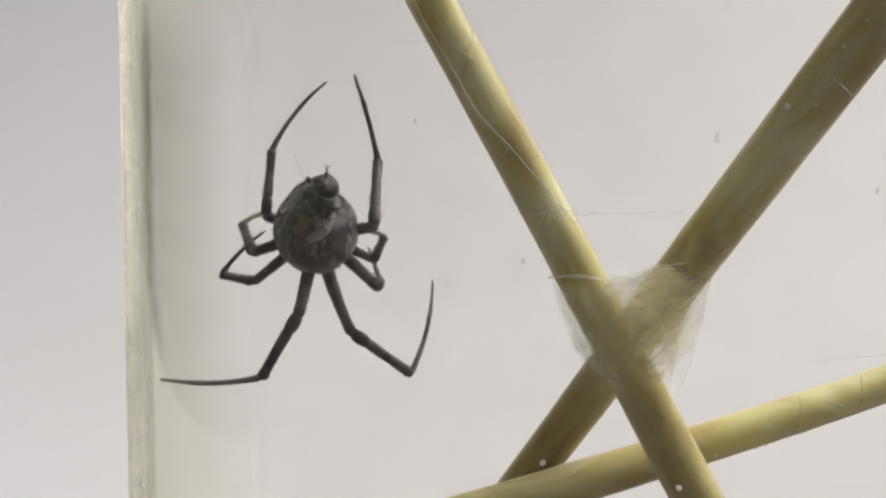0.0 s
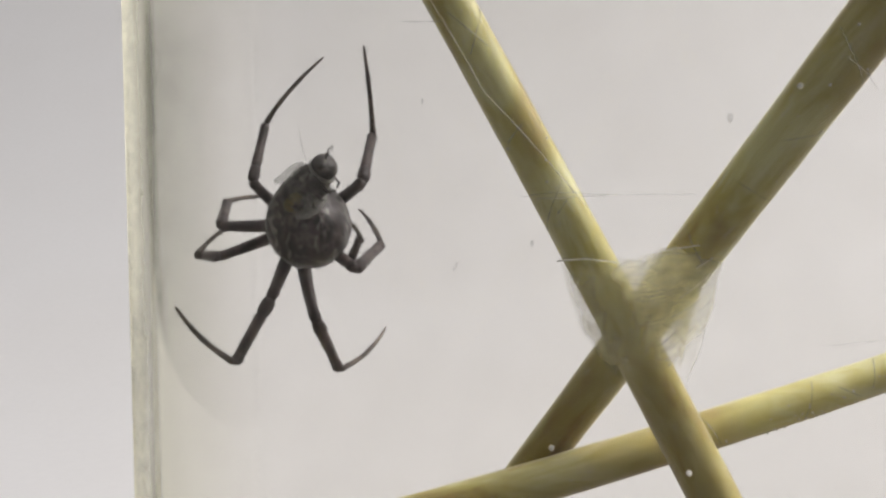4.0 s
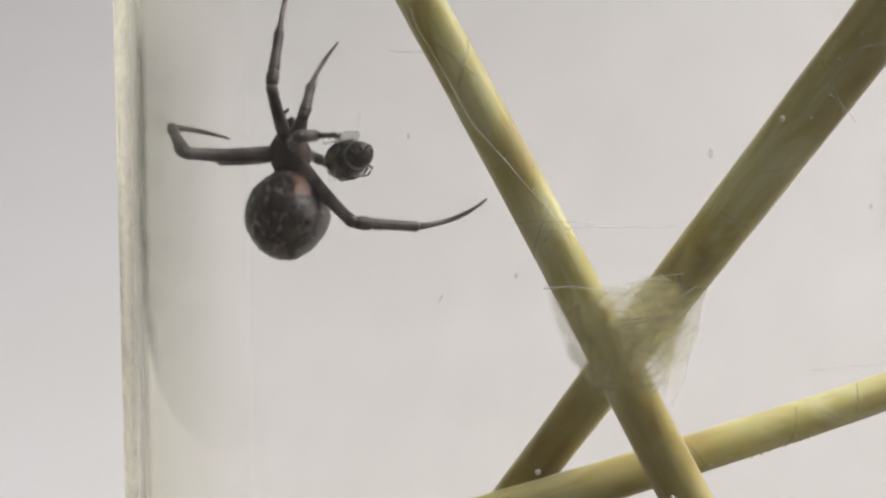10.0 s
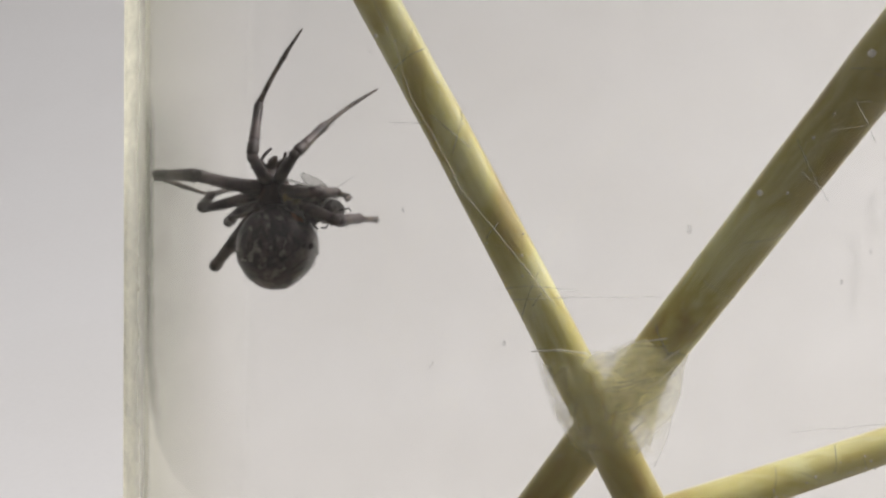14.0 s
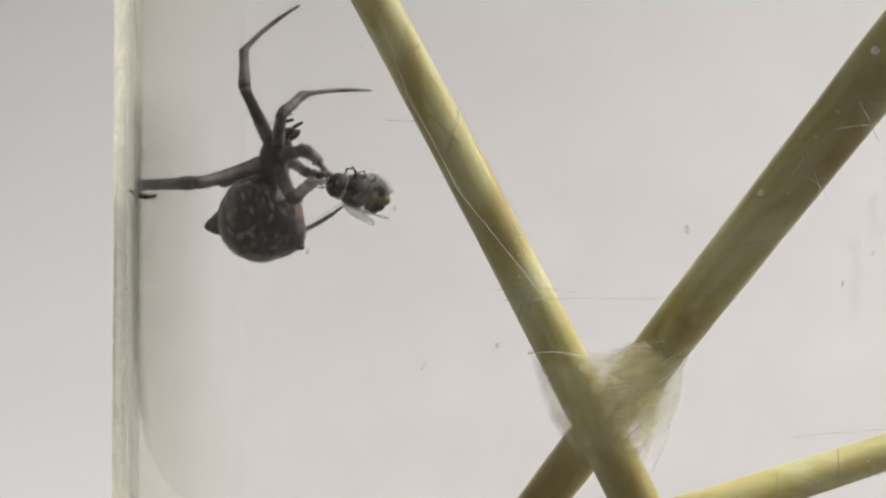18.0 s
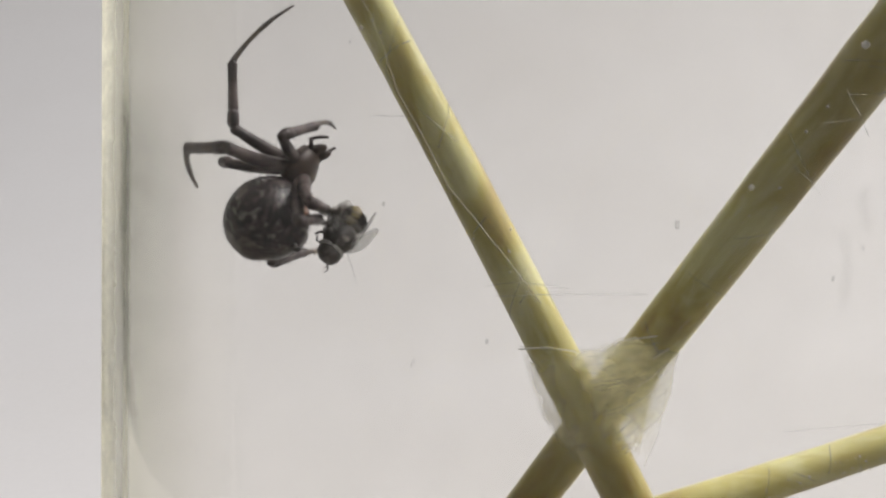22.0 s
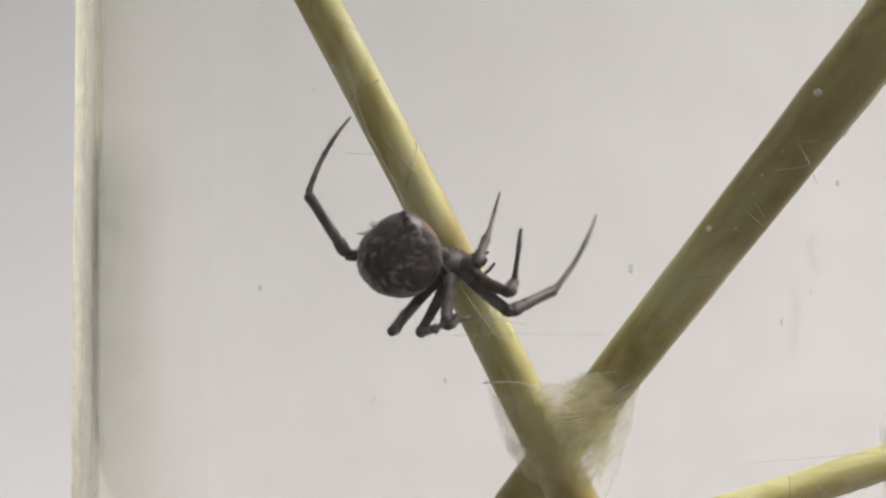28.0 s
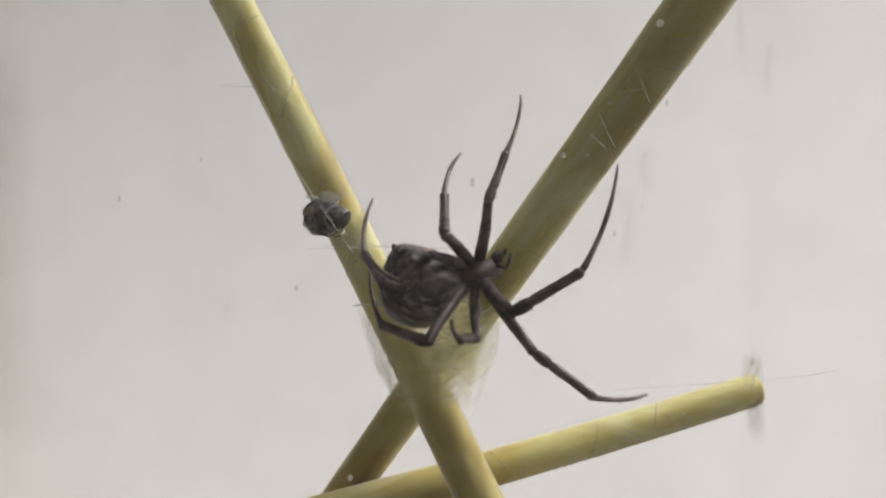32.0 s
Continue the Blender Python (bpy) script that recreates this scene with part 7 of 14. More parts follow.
        (20, pose(0.000742, 5e-05, 0.000149, -126.4, 44.4, -164.2)),
        (20.5, pose(0.000551, -2.6e-05, 0.000241, -97.2, 49.0, -145.5)),
        (21, pose(0.000359, -0.000102, 0.000333, -80.8, 48.4, -140.7)),
        (21.25, pose(0.000323, -0.000116, 0.000361, -69.5, 46.8, -132.2)),
        (21.5, pose(0.000287, -0.00013, 0.000388, -59.0, 44.3, -124.8)),
        (21.75, pose(0.000136, -0.000194, 0.000408, -47.8, 49.7, -135.3)),
        (22, pose(-1.6e-05, -0.000257, 0.000428, -36.4, 56.2, -145.0)),
        (22.5, pose(8e-05, -0.000277, 0.000395, -62.5, 62.4, -159.3)),
        (23, pose(0.000177, -0.000297, 0.000361, -72.5, 63.5, -165.1)),
        (23.25, pose(8e-05, -0.000243, 0.000412, -53.1, 58.5, -146.4)),
        (23.5, pose(-1.6e-05, -0.000189, 0.000462, -37.4, 52.2, -135.7)),
        (23.75, pose(0.000231, -0.000234, 0.000404, -56.6, 59.4, -148.3)),
        (24, pose(0.000478, -0.000278, 0.000346, -79.1, 64.5, -172.0)),
        (24.25, pose(0.000173, -0.000211, 0.000403, -66.5, 64.7, -173.7)),
        (24.5, pose(-0.000133, -0.000143, 0.000461, -53.0, 65.0, -174.5)),
        (24.75, pose(7.4e-05, -0.00027, 0.000287, -68.2, 60.8, -160.1)),
        (25, pose(0.000282, -0.000396, 0.000114, -78.4, 57.4, -141.1)),
        (25.25, pose(0.000123, -0.000404, 0.000198, -60.1, 58.8, -146.3)),
        (25.5, pose(-3.7e-05, -0.000411, 0.000282, -35.3, 57.7, -143.4)),
        (26.5, pose(-0.000202, -0.000374, 0.000165, 8.7, 77.6, -113.5)),
        (27.5, pose(-0.000366, -0.000337, 4.9e-05, 83.4, 69.8, -58.3)),
        (27.75, pose(-0.000388, -0.000311, 1.2e-05, 132.6, 68.5, -42.3)),
        (28, pose(-0.000409, -0.000286, -2.4e-05, 175.2, 60.5, -31.9)),
        (28.25, pose(-0.000399, -0.0003, -8e-06, 134.6, 67.4, -40.2)),
        (28.5, pose(-0.000389, -0.000315, 9e-06, 89.0, 68.9, -53.1)),
        (28.67, pose(-0.000352, -0.00026, -0.000125, 142.4, 59.9, -28.4)),
        (28.83, pose(-0.000316, -0.000209, -0.000251, 175.7, 52.4, -29.2)),
        (29, pose(-0.000279, -0.000155, -0.000385, -155.3, 54.9, -34.2)),
        (29.25, pose(-0.000344, -0.000163, -0.000308, -167.9, 56.8, -33.0)),
        (29.5, pose(-0.000409, -0.000172, -0.000231, 178.6, 58.0, -32.8)),
        (29.75, pose(-0.00038, -0.000206, -0.000246, 177.5, 56.5, -32.8)),
        (30, pose(-0.000351, -0.000241, -0.000262, 176.5, 54.9, -32.7)),
        (30.25, pose(-0.000367, -0.000192, -0.000274, 171.7, 52.1, -32.1)),
        (30.5, pose(-0.000384, -0.000142, -0.000287, 166.5, 50.4, -31.6)),
        (30.75, pose(-0.00012, -0.000174, -0.000632, -167.8, 50.9, -30.7)),
        (31, pose(0.000145, -0.000206, -0.000977, -145.7, 46.7, -32.5)),
        (31.25, pose(-0.000111, -0.000128, -0.000657, -148.7, 49.1, -30.3)),
        (31.5, pose(-0.000366, -5e-05, -0.000336, -152.8, 51.3, -28.4)),
        (31.75, pose(-0.00029, -9.1e-05, -0.000384, -158.3, 47.6, -31.0)),
        (32, pose(-0.000214, -0.000132, -0.000432, -162.3, 43.8, -33.1)),
    ])
    walk(tib, [
        (0, pose(0, 0, 0.00459, -164.7, -58.1, 162.1)),
        (0.5, pose(0, -0, 0.004659, -176.3, -56.6, 169.3)),
        (1, pose(0, 0, 0.00459, 171.1, -58.2, 176.0)),
        (1.5, pose(-0, 0, 0.004659, -170.7, -64.1, 170.4)),
        (2, pose(0, 0, 0.00459, -125.7, -82.2, 123.0)),
        (2.5, pose(-0, -0, 0.004659, -168.4, -77.5, 156.8)),
        (3, pose(0, 0, 0.00459, -175.1, -65.5, 170.1)),
        (3.5, pose(-0, 0, 0.004659, -175.7, -67.8, 169.6)),
        (4.25, pose(-0, -0, 0.004659, -177.5, -66.4, 169.8)),
        (5.5, pose(0, 0, 0.00459, 179.3, -65.3, 169.7)),
        (5.75, pose(-0, -0, 0.004659, 163.2, -41.6, -169.1)),
        (6, pose(0, 0, 0.00459, 156.2, -20.5, -158.1)),
        (6.12, pose(0, 0, 0.004659, 152.7, -34.8, -174.0)),
        (6.25, pose(0, 0, 0.004659, 116.0, -57.3, 179.6)),
        (6.38, pose(-0, 0, 0.004659, 15.2, -67.6, -128.0)),
        (6.5, pose(0, 0, 0.00459, -36.3, -59.0, -88.2)),
        (6.62, pose(-0, -0, 0.004659, -13.2, -64.0, -96.4)),
        (6.75, pose(-0, -0, 0.004659, 55.5, -65.1, -111.0)),
        (6.88, pose(-0, -0, 0.004659, 104.6, -59.4, -109.5)),
        (7, pose(0, 0, 0.00459, 110.6, -54.9, -100.9)),
        (7.25, pose(-0, 0, 0.004659, 15.5, -58.4, -45.2)),
        (7.5, pose(0, 0, 0.00459, -28.0, -12.7, -31.4)),
        (7.75, pose(-0, 0, 0.004659, -29.9, -49.8, -12.9)),
        (8, pose(0, 0, 0.00459, -74.6, -74.3, 36.5)),
        (8.25, pose(0, -0, 0.004659, -46.7, -71.6, 37.6)),
        (8.5, pose(0, 0, 0.00459, -14.3, -64.0, 33.5)),
        (8.75, pose(-0, -0, 0.004659, -9.0, -88.2, 24.9)),
        (9, pose(0, 0, 0.00459, 154.7, -73.1, -143.4)),
        (9.25, pose(-0, -0, 0.004659, 131.2, -71.1, -126.9)),
        (9.5, pose(0, 0, 0.00459, 109.2, -67.9, -112.4)),
        (9.75, pose(-0, 0, 0.004659, 87.6, -72.7, -84.5)),
        (10, pose(0, 0, 0.00459, 54.4, -72.1, -46.2)),
        (10.25, pose(-0, 0, 0.004659, 93.7, -75.1, -80.6)),
        (10.5, pose(0, 0, 0.00459, 121.8, -73.0, -104.8)),
        (10.75, pose(-0, -0, 0.004659, 141.1, -79.1, -134.4)),
        (11, pose(0, 0, 0.00459, -170.7, -83.8, 167.1)),
        (11.25, pose(0, 0, 0.004659, -175.4, -82.9, 176.7)),
        (11.5, pose(0, 0, 0.00459, -178.5, -84.2, -175.1)),
        (12, pose(0, 0, 0.00459, 174.1, -74.1, -170.6)),
        (12.5, pose(-0, 0, 0.004659, 176.8, -76.0, -174.0)),
        (13, pose(0, 0, 0.00459, -179.7, -62.4, -177.9)),
        (13.5, pose(0, 0, 0.00459, -173.5, -67.6, -174.4)),
        (13.75, pose(0, -0, 0.004659, -178.0, -68.9, -178.2)),
        (14, pose(0, 0, 0.00459, 176.8, -72.9, 178.0)),
        (14.5, pose(-0, 0, 0.004659, -169.1, -65.5, 163.7)),
        (15.25, pose(-0, 0, 0.004659, -151.0, -67.4, 139.7)),
        (16.5, pose(-0, 0, 0.00473, -120.7, -64.4, 98.4)),
        (16.67, pose(-0, 0, 0.004659, -103.2, -64.6, 85.7)),
        (16.75, pose(-0, 0, 0.004659, -94.7, -64.1, 79.8)),
        (16.83, pose(0, 0, 0.004659, -85.8, -63.2, 73.6)),
        (17, pose(0, 0, 0.00459, -65.4, -59.5, 59.6)),
        (17.5, pose(-0, 0, 0.004659, -104.9, -64.6, 91.9)),
        (18, pose(0, 0, 0.00459, -88.2, -69.2, 73.4)),
        (18.25, pose(-0, -0, 0.004659, -99.0, -77.2, 75.0)),
        (18.5, pose(0, 0, 0.00459, -124.2, -84.9, 91.2)),
        (18.75, pose(0, 0, 0.004659, -48.8, -86.2, 15.5)),
        (19, pose(0, 0, 0.00459, -7.9, -79.2, -25.4)),
        (19.5, pose(-0, 0, 0.004659, 13.9, -64.0, -58.8)),
        (20, pose(0, 0, 0.00459, 133.7, -68.1, 166.8)),
        (20.5, pose(0, -0, 0.004659, -163.9, -76.1, 121.0)),
        (21, pose(0, 0, 0.00459, -100.5, -68.9, 67.1)),
        (21.25, pose(-0, -0, 0.004659, -92.4, -61.8, 63.1)),
        (21.5, pose(0, 0, 0.00459, -81.5, -54.3, 56.9)),
        (21.75, pose(-0, 0, 0.004659, -70.7, -41.2, 40.6)),
        (22, pose(0, 0, 0.00459, -64.7, -25.6, 26.9)),
        (22.5, pose(-0, 0, 0.004659, -73.8, -37.9, 30.6)),
        (23, pose(0, 0, 0.00459, -93.4, -49.1, 39.0)),
        (23.25, pose(-0, 0, 0.004659, -88.3, -39.2, 53.1)),
        (23.5, pose(0, 0, 0.00459, -82.2, -30.3, 67.3)),
        (23.75, pose(-0, 0, 0.004659, -99.1, -41.5, 57.7)),
        (24, pose(0, 0, 0.00459, -119.8, -54.1, 54.0)),
        (24.25, pose(0, 0, 0.004659, -128.5, -53.4, 46.5)),
        (24.5, pose(0, 0, 0.00459, -128.9, -56.2, 31.9)),
        (24.75, pose(-0, -0, 0.004659, -100.8, -54.3, 14.1)),
        (25, pose(0, 0, 0.00459, -31.9, -31.8, -32.9)),
        (25.25, pose(0, 0, 0.004659, -55.6, -43.7, -17.4)),
        (25.5, pose(0, 0, 0.00459, -69.9, -46.0, -8.9)),
        (26.5, pose(-0, 0, 0.004659, -43.1, -73.0, -51.2)),
        (27.5, pose(0, 0, 0.00459, 55.4, -67.9, -165.7)),
        (27.75, pose(0, 0, 0.004659, 134.6, -57.0, 141.5)),
        (28, pose(0, 0, 0.00459, 160.5, -41.7, 140.9)),
        (28.25, pose(0, -0, 0.004659, 128.2, -56.1, 170.5)),
        (28.5, pose(0, 0, 0.00459, 55.1, -48.9, -124.0)),
        (28.67, pose(0, 0, 0.004659, 111.1, -48.6, 171.8)),
        (28.83, pose(0, 0, 0.004659, 135.9, -25.4, 140.4)),
        (29, pose(0, 0, 0.00459, 144.9, 1.3, 125.1)),
        (29.25, pose(0, -0, 0.004659, 139.7, -10.2, 125.0)),
        (29.5, pose(0, 0, 0.00459, 129.9, -22.1, 127.0)),
        (29.75, pose(0, -0, 0.004659, 128.5, -18.0, 122.0)),
        (30, pose(0, 0, 0.00459, 124.2, -14.8, 117.9)),
        (30.25, pose(0, -0, 0.004659, 120.3, -22.0, 127.0)),
        (30.5, pose(0, 0, 0.00459, 110.4, -29.0, 139.5)),
        (30.75, pose(-0, -0, 0.004659, 122.5, -18.3, 143.4)),
        (31, pose(0, 0, 0.00459, 125.5, -10.7, 152.6)),
        (31.25, pose(0, 0, 0.004659, 126.2, -10.8, 146.0)),
        (31.5, pose(0, 0, 0.00459, 124.6, -11.6, 140.2)),
        (31.75, pose(0, -0, 0.004659, 118.4, -5.0, 130.0)),
        (32, pose(0, 0, 0.00459, 109.7, 0.4, 118.9)),
    ])
    walk(met, [
        (0, pose(-0.003441, -0, 0.002551, -158.4, -21.0, 159.3)),
        (0.5, pose(-0.003371, 0.000374, 0.002431, -156.8, -22.3, 151.8)),
        (1, pose(-0.003307, 0.000851, 0.002507, -159.6, -19.1, 146.4)),
        (1.5, pose(-0.003663, -5e-05, 0.002912, -174.0, -24.3, 154.5)),
        (2, pose(-0.003984, 0.000172, 0.004272, -155.4, -39.2, 159.9)),
        (2.5, pose(-0.003888, 0.000782, 0.003798, -159.3, -27.8, 164.6)),
        (3, pose(-0.003631, 0.000286, 0.002937, -166.4, -28.7, 163.4)),
        (3.5, pose(-0.003741, 0.000376, 0.003133, -163.9, -31.2, 161.7)),
        (4.25, pose(-0.003686, 0.000486, 0.003033, -165.8, -29.3, 160.9)),
        (5.5, pose(-0.003567, 0.000697, 0.00292, -169.0, -26.6, 159.4)),
        (5.75, pose(-0.002755, 0.000664, 0.001754, -179.7, -23.4, 166.8)),
        (6, pose(-0.001791, 0.001024, 0.001163, 168.4, -12.1, 172.3)),
        (6.12, pose(-0.002242, 0.001634, 0.001697, 176.3, -8.6, 146.3)),
        (6.25, pose(-0.00147, 0.003659, 0.003699, -165.8, 11.6, 121.6)),
        (6.38, pose(0.001387, 0.003509, 0.006152, -157.6, 6.4, 91.3)),
        (6.5, pose(0.002279, 0.002836, 0.006252, -157.9, 2.6, 62.9)),
        (6.62, pose(0.001318, 0.003424, 0.006392, -150.5, 0.6, 98.7)),
        (6.75, pose(-0.002376, 0.003145, 0.005624, -160.6, -4.0, 136.0)),
        (6.88, pose(-0.003996, 0.000482, 0.004139, 172.6, -30.5, 170.1)),
        (7, pose(-0.003895, -0.000419, 0.003782, 143.4, -38.6, -142.7)),
        (7.25, pose(-0.003117, 0.001597, 0.006709, 101.5, -80.0, -141.5)),
        (7.5, pose(0.000315, 0.002008, 0.008035, -32.4, -32.5, -21.1)),
        (7.75, pose(-0.00217, 0.002572, 0.006927, 18.6, -67.5, -73.2)),
        (8, pose(-0.003117, 0.00249, 0.004877, 92.9, -44.3, -142.3)),
        (8.25, pose(-0.003895, 0.000724, 0.005537, 75.5, -40.9, -101.7)),
        (8.5, pose(-0.00345, -0.001098, 0.006291, 59.8, -28.4, -66.7)),
        (8.75, pose(-0.003901, -0.00111, 0.004783, 79.3, -31.9, -77.6)),
        (9, pose(-0.003797, -0.000689, 0.003538, 97.6, -32.1, -90.8)),
        (9.25, pose(-0.00396, -0.000185, 0.003792, 101.1, -31.4, -95.8)),
        (9.5, pose(-0.003957, 0.000314, 0.004096, 105.0, -30.3, -101.0)),
        (9.75, pose(-0.004051, -0.000229, 0.004709, 115.3, -66.6, -107.6)),
        (10, pose(-0.003881, -0.000652, 0.005306, -113.9, -73.2, 127.2)),
        (10.25, pose(-0.003954, -0.00091, 0.004592, -141.8, -73.1, 154.8)),
        (10.5, pose(-0.0038, -0.001085, 0.003974, -164.2, -69.8, 177.1)),
        (10.75, pose(-0.003991, -0.000435, 0.004063, -170.6, -74.9, 172.7)),
        (11, pose(-0.003969, 0.000246, 0.004162, -178.9, -79.7, 169.9)),
        (11.25, pose(-0.004026, -9.3e-05, 0.00416, 156.4, -71.7, -158.7)),
        (11.5, pose(-0.003955, -0.000439, 0.004188, 149.0, -62.9, -144.0)),
        (12, pose(-0.003843, -0.000219, 0.003503, 129.5, -68.8, -131.7)),
        (12.5, pose(-0.003934, -0.000183, 0.003678, 85.7, -32.3, -95.2)),
        (13, pose(-0.003543, -0.000151, 0.002739, 62.7, 4.4, -112.0)),
        (13.5, pose(-0.003611, -0.000812, 0.003074, 58.5, 43.5, -125.1)),
        (13.75, pose(-0.003777, -0.000265, 0.003199, 61.2, 41.7, -136.8)),
        (14, pose(-0.003806, 0.000359, 0.003415, 64.9, 40.5, -148.1)),
        (14.5, pose(-0.003695, 0.000281, 0.003005, 70.4, 31.8, -149.3)),
        (15.25, pose(-0.003771, 0.000622, 0.003295, 73.2, 17.6, -156.5)),
        (16.5, pose(-0.003808, 0.001369, 0.003816, 76.0, -6.5, -171.9)),
        (16.67, pose(-0.003878, 0.001127, 0.004261, 80.3, -7.5, -164.2)),
        (16.75, pose(-0.003927, 0.001014, 0.004512, 81.7, -8.2, -160.3)),
        (16.83, pose(-0.003956, 0.000894, 0.004792, 82.6, -8.8, -155.9)),
        (17, pose(-0.003864, 0.000598, 0.005435, 82.9, -10.1, -145.2)),
        (17.5, pose(-0.003952, 0.000808, 0.004213, 89.1, -7.4, -150.3)),
        (18, pose(-0.003864, 0.001033, 0.004634, 93.4, -4.4, -149.7)),
        (18.25, pose(-0.003711, 0.001636, 0.004519, 95.9, -4.6, -158.5)),
        (18.5, pose(-0.003355, 0.002169, 0.00439, 98.3, -4.6, -166.7)),
        (18.75, pose(-0.003385, 0.002232, 0.004836, 89.6, -5.5, -159.1)),
        (19, pose(-0.003281, 0.002164, 0.005333, 80.6, -5.2, -150.7)),
        (19.5, pose(-0.00267, 0.002521, 0.006387, 71.7, -10.3, -154.9)),
        (20, pose(-0.001834, 0.003402, 0.003559, 110.3, -13.7, -172.9)),
        (20.5, pose(-0.002913, 0.002667, 0.003726, 97.2, -10.7, -167.0)),
        (21, pose(-0.003357, 0.002159, 0.004326, 99.3, -8.0, -154.9)),
        (21.25, pose(-0.003546, 0.001972, 0.004578, 96.6, -10.3, -155.3)),
        (21.5, pose(-0.003578, 0.001755, 0.004935, 94.1, -12.7, -155.6)),
        (21.75, pose(-0.003162, 0.002335, 0.005666, 104.7, -36.9, -168.2)),
        (22, pose(-0.002296, 0.002888, 0.006134, 125.6, -57.5, 166.4)),
        (22.5, pose(-0.002581, 0.003001, 0.005552, 115.0, -36.8, 170.6)),
        (23, pose(-0.00237, 0.003218, 0.004433, 110.8, -11.6, 159.5)),
        (23.25, pose(-0.00329, 0.002374, 0.004752, 113.7, -20.5, 178.9)),
        (23.5, pose(-0.003762, 0.001276, 0.005061, 116.1, -30.0, -161.5)),
        (23.75, pose(-0.00316, 0.0025, 0.004177, 110.2, -8.3, 177.1)),
        (24, pose(-0.001863, 0.003343, 0.003427, 103.1, 11.7, 152.5)),
        (24.25, pose(-0.000906, 0.003657, 0.003152, 112.5, -1.3, 146.3)),
        (24.5, pose(0.000126, 0.003745, 0.003191, 123.7, -12.8, 137.6)),
        (24.75, pose(-0.000373, 0.004017, 0.004215, 139.2, -62.5, 138.0)),
        (25, pose(-0.000358, 0.002747, 0.007475, -51.2, -63.8, -0.8)),
        (25.25, pose(-0.000509, 0.00367, 0.006315, -133.6, -68.7, 62.1)),
        (25.5, pose(-0.000395, 0.003864, 0.005545, -174.5, -46.2, 92.8)),
        (26.5, pose(0.000386, 0.003946, 0.005526, -177.4, -47.0, 83.6)),
        (27.5, pose(0.001222, 0.003712, 0.005445, 177.1, -54.8, 73.7)),
        (27.75, pose(-7.4e-05, 0.003749, 0.003108, 179.0, -51.2, 86.4)),
        (28, pose(-0.001103, 0.002618, 0.001774, -170.7, -42.7, 98.6)),
        (28.25, pose(-0.001527, 0.00349, 0.00326, -169.4, -55.7, 105.0)),
        (28.5, pose(-0.001758, 0.003263, 0.006094, -176.6, -66.9, 115.6)),
        (28.67, pose(-0.000546, 0.003904, 0.003693, 157.1, -51.2, 126.3)),
        (28.83, pose(0.000835, 0.002972, 0.002024, 144.8, -29.6, 122.0)),
        (29, pose(0.001926, 0.001261, 0.001319, 138.7, -5.3, 112.8)),
        (29.25, pose(0.001834, 0.001957, 0.001613, 132.8, -2.0, 121.9)),
        (29.5, pose(0.001867, 0.002619, 0.002213, 126.8, 3.7, 128.9)),
        (29.75, pose(0.002278, 0.002346, 0.002256, 134.2, -18.1, 105.3)),
        (30, pose(0.002654, 0.002054, 0.002414, 149.2, -33.5, 73.7)),
        (30.25, pose(0.002339, 0.002721, 0.002763, 124.7, -34.6, 107.6)),
        (30.5, pose(0.001917, 0.003292, 0.00337, 99.9, -22.3, 133.3)),
        (30.75, pose(0.001493, 0.003154, 0.002587, 138.3, -36.7, 116.6)),
        (31, pose(0.001115, 0.003092, 0.00231, 173.2, -23.3, 84.7)),
        (31.25, pose(0.001457, 0.002967, 0.002305, 175.9, -26.6, 71.8)),
        (31.5, pose(0.001755, 0.002823, 0.002366, 179.8, -29.8, 58.3)),
        (31.75, pose(0.002627, 0.002422, 0.002735, 155.3, -37.3, 70.4)),
        (32, pose(0.003302, 0.001812, 0.003244, 128.2, -36.6, 82.8)),
    ])
    leg, tib, met = LEGS["d"]
